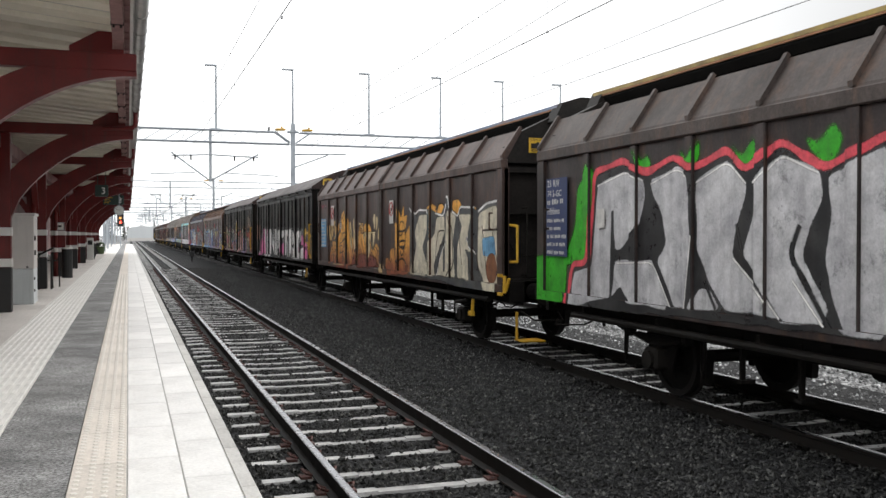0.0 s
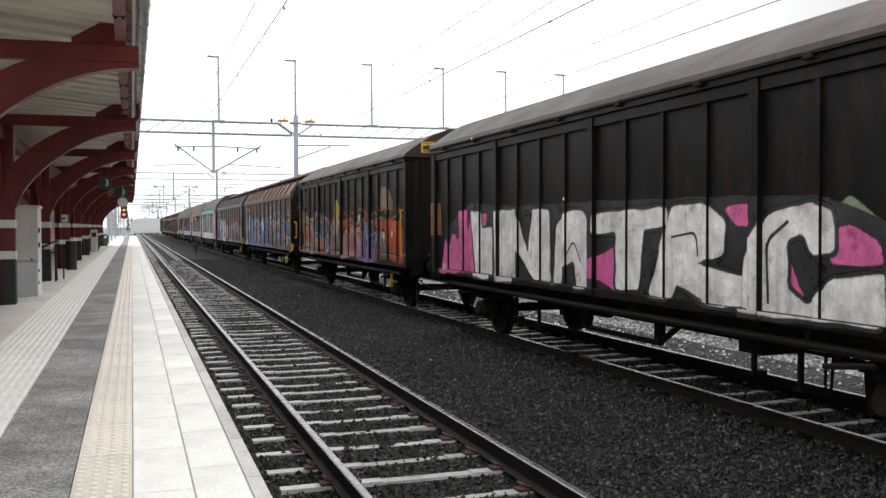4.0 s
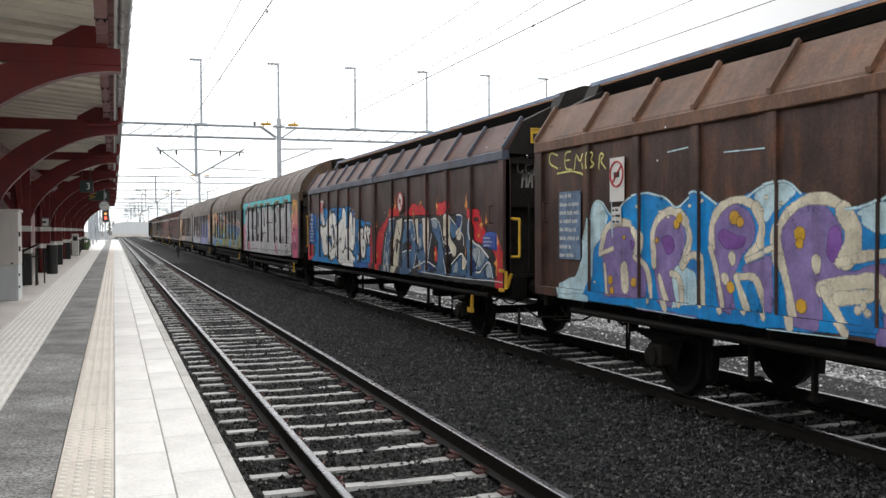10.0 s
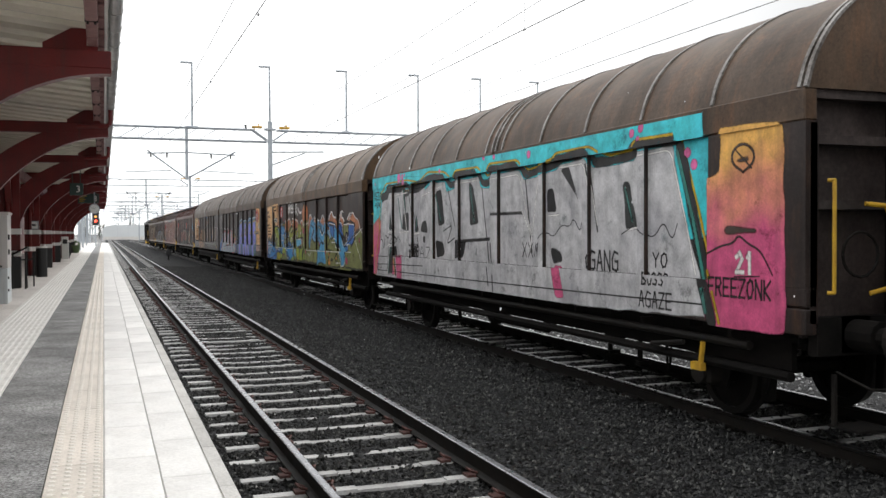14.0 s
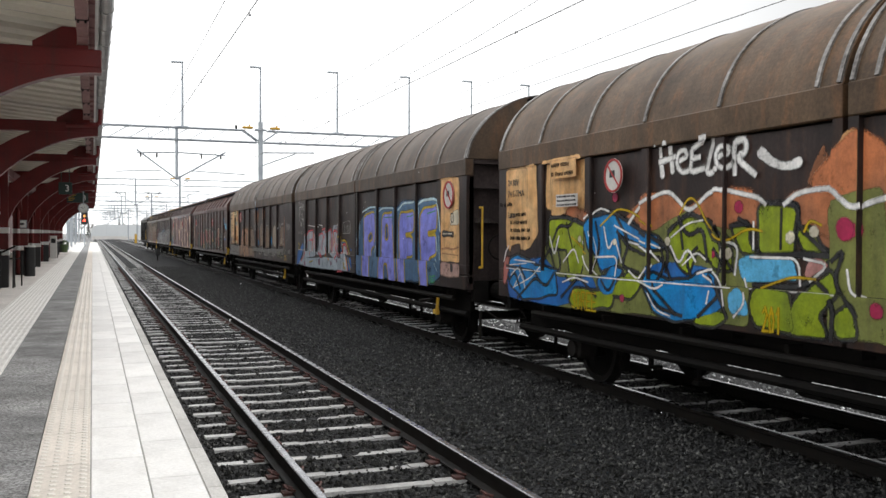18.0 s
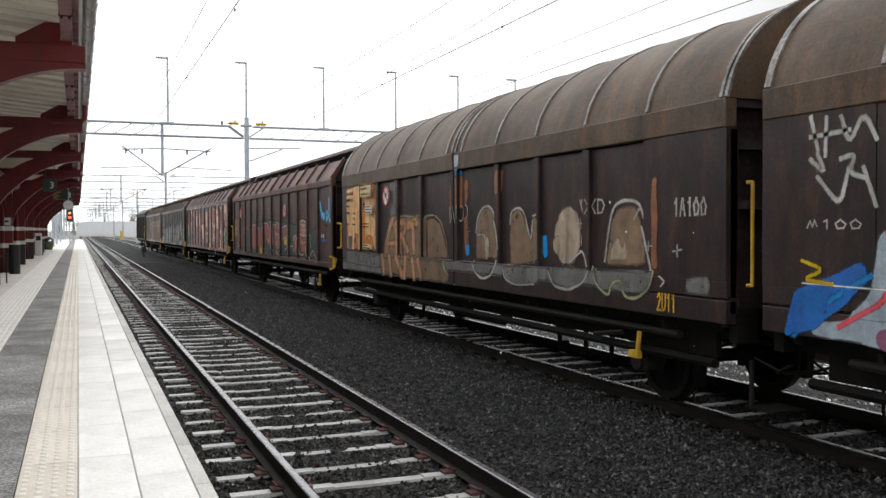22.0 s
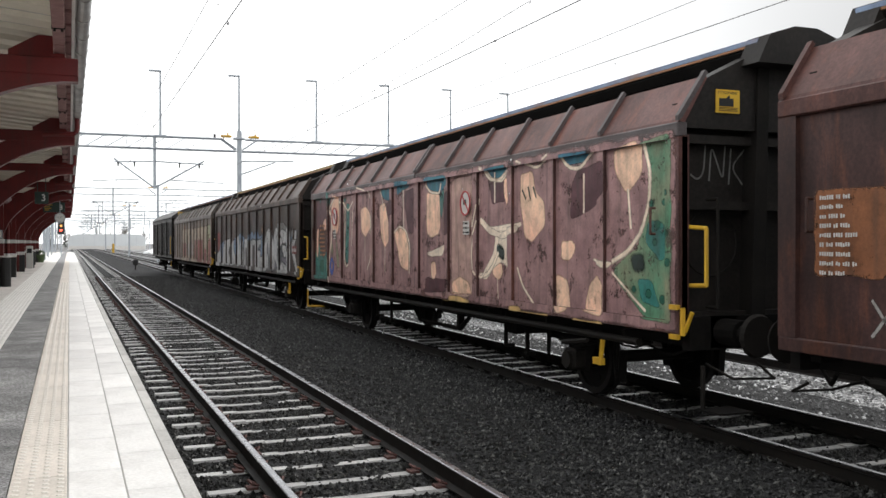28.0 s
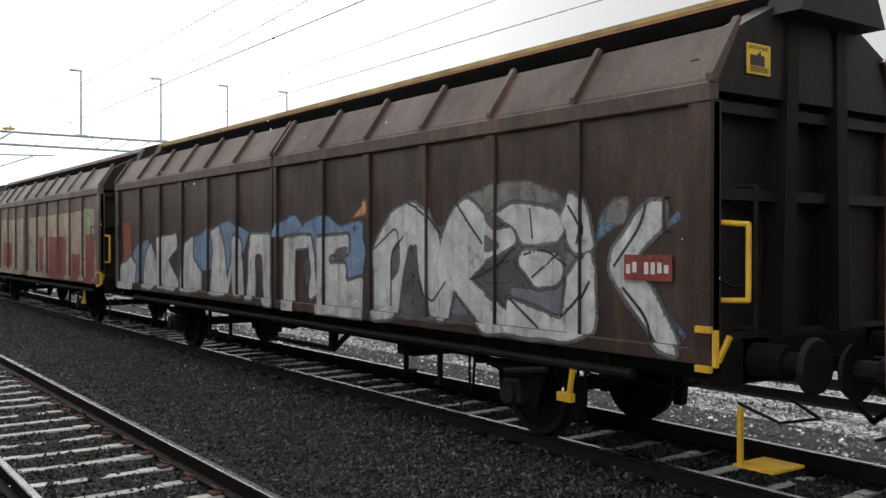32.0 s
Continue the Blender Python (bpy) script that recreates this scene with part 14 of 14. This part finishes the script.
g_cream = [
    blob("11.06,2.15 11.46,2.14 11.54,1.59 11.22,1.67 10.97,1.58 10.72,1.40 10.54,1.44 10.80,1.65 10.97,1.81"),
    blob("13.66,1.79 14.17,1.73 14.02,1.65"),
    blob("8.26,1.77 8.86,1.90 9.14,1.94 8.97,1.75 8.55,1.71"),
    blob("11.19,2.08 11.41,2.07 11.50,1.67 11.23,1.80 11.13,1.94"),
    line("14.78,3.03 14.90,2.72 14.88,2.39 14.73,2.07 14.46,1.85 14.17,1.75", 0.065),
    line("14.17,1.61 14.64,1.32 14.80,1.23", 0.04),
    line("12.97,3.04 13.15,2.89 13.44,2.85 13.76,3.05", 0.055),
    line("13.53,2.77 13.53,2.33", 0.04),
    line("14.48,2.53 14.53,2.13", 0.05),
    line("11.84,3.07 12.33,2.94 12.70,3.08", 0.045),
    line("11.76,1.60 11.91,1.37 12.22,1.16", 0.05),
    line("10.66,3.06 10.97,2.86 11.30,2.84 11.52,3.05", 0.05),
    line("10.54,2.28 10.89,2.15 11.46,2.17 11.84,2.21", 0.08),
    line("11.11,1.43 11.14,1.13", 0.03),
    line("10.45,2.28 10.23,1.96 10.27,1.56 10.54,1.41 10.72,1.57", 0.05),
    line("8.23,2.95 8.43,2.82 8.86,2.78 8.92,2.93", 0.05),
    line("7.05,2.91 7.08,2.21", 0.05),
    line("6.54,2.15 6.84,2.27 7.19,2.19 7.41,1.92 7.38,1.42", 0.05),
    line("5.64,3.06 5.81,2.84 5.91,2.60", 0.04),
    line("5.09,2.74 5.21,2.33 5.02,1.60 4.82,1.41", 0.05),
    line("4.25,3.13 4.90,3.02 5.02,2.89", 0.045),
    line("3.04,2.85 3.40,2.65 3.77,2.85", 0.045),
    line("3.75,2.63 3.68,1.90", 0.045),
    line("11.02,2.96 11.02,2.56", 0.05),
    line("10.62,3.06 10.83,2.89 11.19,2.85 11.40,2.96", 0.06),
    line("10.55,2.29 10.87,2.13 11.26,2.05 11.72,2.16", 0.1),
    line("10.48,2.60 10.30,2.19 10.17,1.83 10.21,1.57", 0.05),
    line("10.52,1.48 10.73,1.47 10.94,1.60 11.13,1.80", 0.07),
    line("4.66,2.09 4.66,1.59", 0.03),
    line("5.98,1.85 5.98,1.39", 0.03),
    line("1.80,2.69 1.96,2.65 2.03,2.36 1.99,1.97 1.85,1.73 1.77,1.47 1.83,1.13 1.96,0.94", 0.09),
    line("1.79,2.77 2.10,2.92 2.32,3.06", 0.05),
    line("2.86,2.88 3.13,2.83 3.16,2.69 3.15,2.53 3.13,2.10 3.11,1.76 3.14,1.51 3.27,1.42 3.38,1.47", 0.06)]
g_darkmark = [
    blob("11.11,1.96 11.30,1.89 11.35,1.69 11.14,1.77"),
    blob("14.53,1.82 14.78,1.85 14.81,1.66 14.59,1.62"),
    blob("11.08,1.96 11.19,1.89 11.35,1.85 11.33,1.71 11.23,1.73 11.10,1.82"),
    line("11.91,2.67 12.00,2.56", 0.04),
    line("12.08,2.70 12.14,2.55", 0.04),
    line("12.23,2.69 12.30,2.57", 0.04)]
g_dots = [
    disc(15.02, 2.15, 0.05),
    disc(14.91, 2.37, 0.05),
    disc(15.14, 2.38, 0.04),
    disc(15.22, 2.06, 0.05),
    disc(14.98, 1.96, 0.04),
    disc(15.26, 1.75, 0.04),
    disc(14.86, 1.41, 0.05),
    disc(15.11, 1.37, 0.05),
    disc(15.22, 2.48, 0.04),
    disc(14.59, 1.45, 0.05)]
g_ring = [
    line("1.88,1.40 2.04,1.62 2.22,1.43 2.04,1.19 1.88,1.40 1.96,1.53", 0.1)]
g_olive = [
    blob("2.39,2.12 2.58,1.75 2.71,1.39 2.52,1.37 2.43,1.65"),
    blob("2.07,2.02 2.14,1.73 2.01,1.63 1.97,1.83")]
g_hatch = [
    blob("0.91,1.51 1.30,1.55 1.31,1.26 0.91,1.25")]
g_scrap = [
    blob("7.75,1.01 9.48,1.02 9.48,0.92 7.75,0.87"),
    blob("11.84,1.03 12.72,1.04 12.72,0.95 11.84,0.92"),
    blob("13.33,1.04 14.02,1.04 14.02,0.95 13.33,0.95"),
    blob("9.36,1.12 10.20,1.09 10.20,1.03 9.36,1.02"),
    blob("11.56,1.09 11.93,1.08 11.93,1.01 11.56,1.00")]
spray(W11, A_HALF, depth_a, [
    ("graffiti_coat", P_MAUVE, g_coat, 0),
    ("graffiti_light", P_FADEDMAUVE, g_light, 0),
    ("graffiti_plum", P_PLUM2, g_plum, 0),
    ("graffiti_sea", P_SEA, g_sea, 0),
    ("graffiti_teal", P_TEAL, g_teal, 0),
    ("graffiti_blue", P_PETROL, g_bluetop, 0),
    ("graffiti_beige", P_DUSTYPINK, g_beige, 0),
    ("graffiti_olive", P_PALEGREEN, g_olive, 0),
    ("graffiti_scrap", P_TANPALE, g_scrap, 0),
    ("graffiti_cream", P_BONE, g_cream, 0),
    ("graffiti_mark", P_BOTTLE, g_darkmark, 0),
    ("graffiti_dots", P_TEALDARK, g_dots, 0),
    ("graffiti_ring", P_BLUE2, g_ring, 0),
    ("graffiti_hatch", P_TEALDARK, g_hatch, 0),
])
data_panel(W11, -1.425, 6.52, 2.02, 0.62, 0.80, None, P_DULLORANGE, 8, "rust-coloured stencilled data", 75)
ban_disc(W11, -1.42, -2.18, 2.57, 0.2)
data_panel(W11, -1.425, -2.21, 2.19, 0.24, 0.21, SIGN_WHITE, NEAR_BLACK, 3, "small white label", 78)
ban_disc(W11, -1.42, 5.46, 2.56, 0.22)
data_panel(W11, -1.425, 5.46, 2.16, 0.20, 0.21, SIGN_WHITE, NEAR_BLACK, 3, "small white label", 80)
end_scrawl(W11, "JNK", -1.18, -0.42, 2.60, 2.97, -7.41, 0.02, P_HAZEGREY)

# wagon 13 of the train
g_blue = [
    blob("1.12,1.16 1.31,1.84 2.19,2.06 2.52,1.21"),
    blob("4.32,1.47 4.59,2.05 6.07,2.31 6.94,2.13 6.52,1.52"),
    blob("7.73,2.04 7.91,2.24 8.45,2.35 8.86,2.03"),
    blob("8.45,2.07 8.78,2.26 9.34,2.32 9.71,2.17 10.26,2.23 10.40,1.89 10.33,1.55 9.71,1.32"),
    blob("14.19,1.96 14.26,2.20 14.45,2.34 14.52,2.15"),
    blob("14.83,2.01 15.12,2.23 15.12,2.14"),
    blob("14.65,1.64 14.83,1.50 15.12,1.25 15.18,1.21 15.06,1.34")]
g_haze = [
    blob("12.12,2.32 12.41,2.48 12.87,2.54 13.29,2.57 13.76,2.39 13.76,2.27 12.87,2.24 12.02,2.14"),
    blob("14.26,2.11 14.36,2.32 14.58,2.34 14.55,2.10")]
g_dark = [
    blob("10.53,1.09 10.59,1.89 11.26,2.28 11.91,2.14 12.12,2.26 13.04,2.26 13.83,2.37 14.19,2.11 14.22,1.33 13.84,1.20 12.12,1.10")]
g_letters = [
    blob("10.53,1.05 10.50,1.89 10.90,2.32 11.32,2.43 11.65,2.33 11.86,2.02 11.97,1.18 11.70,1.16 11.54,1.65 11.48,1.90 11.26,1.96 11.02,1.09"),
    blob("11.91,2.02 12.12,2.32 12.36,2.42 12.60,2.27 12.82,2.07 13.08,2.12 13.17,1.96 12.60,1.73 12.41,1.59 13.09,1.25 13.33,1.11 12.69,1.06 12.12,1.49 12.02,1.13 11.86,1.14 11.81,1.72"),
    blob("12.78,2.24 13.04,2.34 13.68,2.27 13.83,2.11 13.72,1.96 13.21,1.95 13.08,2.12"),
    blob("13.17,1.75 13.21,1.88 13.72,1.88 13.80,1.71 13.72,1.58 13.41,1.54 13.29,1.64"),
    blob("13.00,1.44 13.76,1.25 13.83,1.61 14.12,1.91 14.19,1.72 14.19,1.18 13.84,1.08 12.96,1.08"),
    blob("13.72,2.19 13.91,2.41 14.05,2.36 14.12,2.11 14.19,1.91 13.98,1.86"),
    blob("14.36,1.72 14.39,1.91 14.71,2.24 14.86,2.33 15.00,2.28 14.95,2.10 14.77,1.96 14.65,1.82 15.01,1.33 15.15,1.06 14.95,1.10 14.58,1.45 14.46,1.58")]
g_letters2 = [
    blob("0.36,1.01 0.44,1.49 1.13,1.67 1.49,1.51 1.31,1.00"),
    blob("1.91,1.08 2.02,1.68 2.36,1.96 2.59,1.74 2.84,1.22 2.52,1.08"),
    blob("2.84,1.11 2.78,2.06 3.76,2.11 3.81,1.86 3.31,1.65 3.90,1.26 3.81,1.10"),
    blob("4.04,1.11 4.18,1.96 4.59,2.05 4.59,1.67 4.98,1.48 4.98,1.15 4.45,1.10"),
    blob("5.36,1.12 5.48,1.87 5.36,2.14 5.72,2.23 5.96,1.87 6.07,1.33 6.41,2.09 6.62,1.96 6.73,1.14 6.41,1.13 6.30,1.61 6.07,1.11"),
    blob("6.83,1.10 6.94,2.09 7.73,2.08 7.76,1.03 7.44,1.05 7.38,1.79 7.14,1.79 7.14,1.12"),
    blob("8.09,0.93 8.09,2.04 8.94,2.05 9.10,1.29 8.86,1.21 8.86,1.88 8.44,1.88 8.44,0.95"),
    blob("9.10,2.03 9.92,2.06 9.92,1.82 9.41,1.81 9.41,1.67 9.85,1.71 9.85,1.47 10.26,1.55 10.33,1.04 9.10,1.03")]
g_cracks = [
    line("10.53,1.89 11.02,2.15 11.08,1.90", 0.025),
    line("12.12,2.42 12.41,2.13 12.60,1.96", 0.03),
    line("12.41,1.59 12.78,1.68 13.09,1.91", 0.03),
    line("13.25,1.85 13.53,1.91 13.83,1.76", 0.025),
    line("13.37,1.64 13.72,1.86", 0.025),
    line("13.83,2.37 14.05,2.11 14.01,1.96", 0.03),
    line("14.77,2.28 14.71,2.10 14.42,1.77", 0.03),
    line("14.52,1.58 14.77,1.36 14.83,1.18", 0.03),
    line("13.33,2.28 13.37,2.01", 0.025),
    line("13.04,1.42 13.45,1.17", 0.03),
    line("13.76,1.30 13.98,1.41 14.12,1.62", 0.03),
    line("11.26,2.40 11.59,2.30 11.91,2.02", 0.03),
    line("11.54,1.53 11.70,1.29 11.97,1.54", 0.025),
    line("10.90,1.24 10.90,1.83 11.14,2.02", 0.03)]
g_gaps = [
    blob("12.69,2.05 12.91,1.93 12.78,1.85 12.65,1.88"),
    blob("10.90,1.50 10.90,1.89 11.08,2.02 11.08,1.64"),
    blob("11.32,1.90 11.43,1.96 11.54,1.65 11.43,1.71"),
    blob("12.69,1.74 13.13,1.80 13.09,1.58 12.69,1.57"),
    blob("9.56,1.89 9.92,1.92 9.85,1.75 9.56,1.73"),
    blob("8.70,1.73 8.86,1.81 8.94,1.51 8.78,1.35")]
g_greyfill = [
    blob("13.04,1.55 13.53,1.52 13.83,1.61 13.76,1.76 14.05,2.01 14.08,1.86 13.83,1.51 13.76,1.30 13.04,1.42"),
    blob("12.07,1.19 12.12,1.43 12.41,1.21")]
g_red = [
    blob("0.56,2.36 1.13,2.41 1.20,1.62 0.63,1.55")]
g_orange = [
    blob("9.99,2.27 10.40,2.50 10.42,2.30")]
spray(W12, A_HALF, depth_a, [
    ("graffiti_blue", P_STEEL2, g_blue, 0),
    ("graffiti_haze", P_HAZEGREY, g_haze, 0),
    ("graffiti_red", P_DULLRED, g_red, 0),
    ("graffiti_orange", P_DULLORANGE, g_orange, 0),
    ("graffiti_ground", P_SLATE, g_dark, 0),
    ("graffiti_violet", P_GREYVIOLET, g_greyfill, 0),
    ("graffiti_outline", P_SLATE, g_letters2, 0.04),
    ("graffiti_outline", P_SLATE, g_letters, 0.04),
    ("graffiti_letters", P_ASH, g_letters, 0),
    ("graffiti_letters", P_ASH, g_letters2, 0),
    ("graffiti_gaps", P_SLATE, g_gaps, 0),
    ("graffiti_cracks", P_BLACK, g_cracks, 0),
])
data_panel(W12, -1.425, -6.99, 1.76, 0.51, 0.21, P_DULLRED, INK_WHITE, 1, "dull red maintenance panel", 84)
writing("lettering", "- 9.0m -", 0.075, INK_WHITE, W12, pose(-1.436, -5.52, 1.84) @ SIDEWAYS)
writing("lettering", "BR.KE-GP-A", 0.068, INK_WHITE, W12, pose(-1.436, -5.52, 1.75) @ SIDEWAYS)

# wagon 14 of the train
g_pale = [
    blob("4.02,0.95 4.04,2.67 7.46,2.69 7.44,1.00"),
    blob("8.20,0.99 8.21,2.67 14.94,2.72 15.07,1.07")]
g_rust = [
    blob("9.48,1.18 9.48,2.11 9.95,2.10 9.95,1.19"),
    blob("10.59,1.06 10.60,2.10 12.39,2.09 12.38,1.04"),
    blob("12.93,1.06 12.93,1.68 13.72,1.69 13.71,1.02"),
    blob("14.21,0.97 14.22,2.15 14.94,2.15 14.93,1.00"),
    blob("4.49,1.23 4.50,1.95 5.83,1.95 5.82,1.26")]
g_white = [
    blob("8.20,1.31 8.35,1.95 8.93,1.79 8.92,1.32"),
    blob("6.65,1.28 6.66,1.95 7.14,1.95 7.13,1.29")]
g_green = [
    blob("13.97,1.56 13.98,2.75 14.94,2.74 14.93,1.57")]
spray(W13, A_HALF, depth_a, [
    ("graffiti_pale", P_PALEWASH, g_pale, 0),
    ("graffiti_green", P_PALEGREEN, g_green, 0),
    ("graffiti_red", P_DULLRED, g_rust, 0),
    ("graffiti_white", P_GREYPALE, g_white, 0),
])


# ---- falling snow ----
vs, fs = [], []
for i in range(520):
    z = 4.5 + 44.0 * rng.random() ** 0.85
    c = Vector((0.5 + 4.8 * rng.random(), 2.2 + 13.0 * rng.random(), z))
    r = 0.0025 + 0.0035 * rng.random()
    k = len(vs)
    for d in ((1, 0, 0), (0, 1, 0), (-1, 0, 0), (0, -1, 0), (0.2, 0, 1.7), (-0.2, 0, -1.7)):
        vs.append(tuple(c + Vector(d) * r))
    fs += [(k + a, k + (a + 1) % 4, k + 4) for a in range(4)] + [(k + (a + 1) % 4, k + a, k + 5) for a in range(4)]
flakes = tagged(loose("snowflakes", vs, fs, SNOW), "sparse small white snowflakes drifting down", "snow", kind="stuff")


# ---- motion ----
def run(t):
    """How far the train has rolled towards the camera after t seconds."""
    q = t / 32.0
    return 200.268 * q + 87.082 * q ** 2 - 324.977 * q ** 3 + 337.519 * q ** 4 - 119.055 * q ** 5


def motions():
    walk(flakes, [(t, pose(0.12 * math.sin(t * 0.4), -0.004 * t, -1.05 * t)) for t in range(33)])
    for wagon, middle, wheelsets, radius in WAGONS:
        walk(wagon, [(t, pose(T2, middle - run(t), 0)) for t in range(33)])
        for ws, yo in wheelsets:
            walk(ws, [(i * 0.1, pose(0, yo, radius, math.degrees(run(i * 0.1) / radius), 0, 0)) for i in range(321)])


motions()
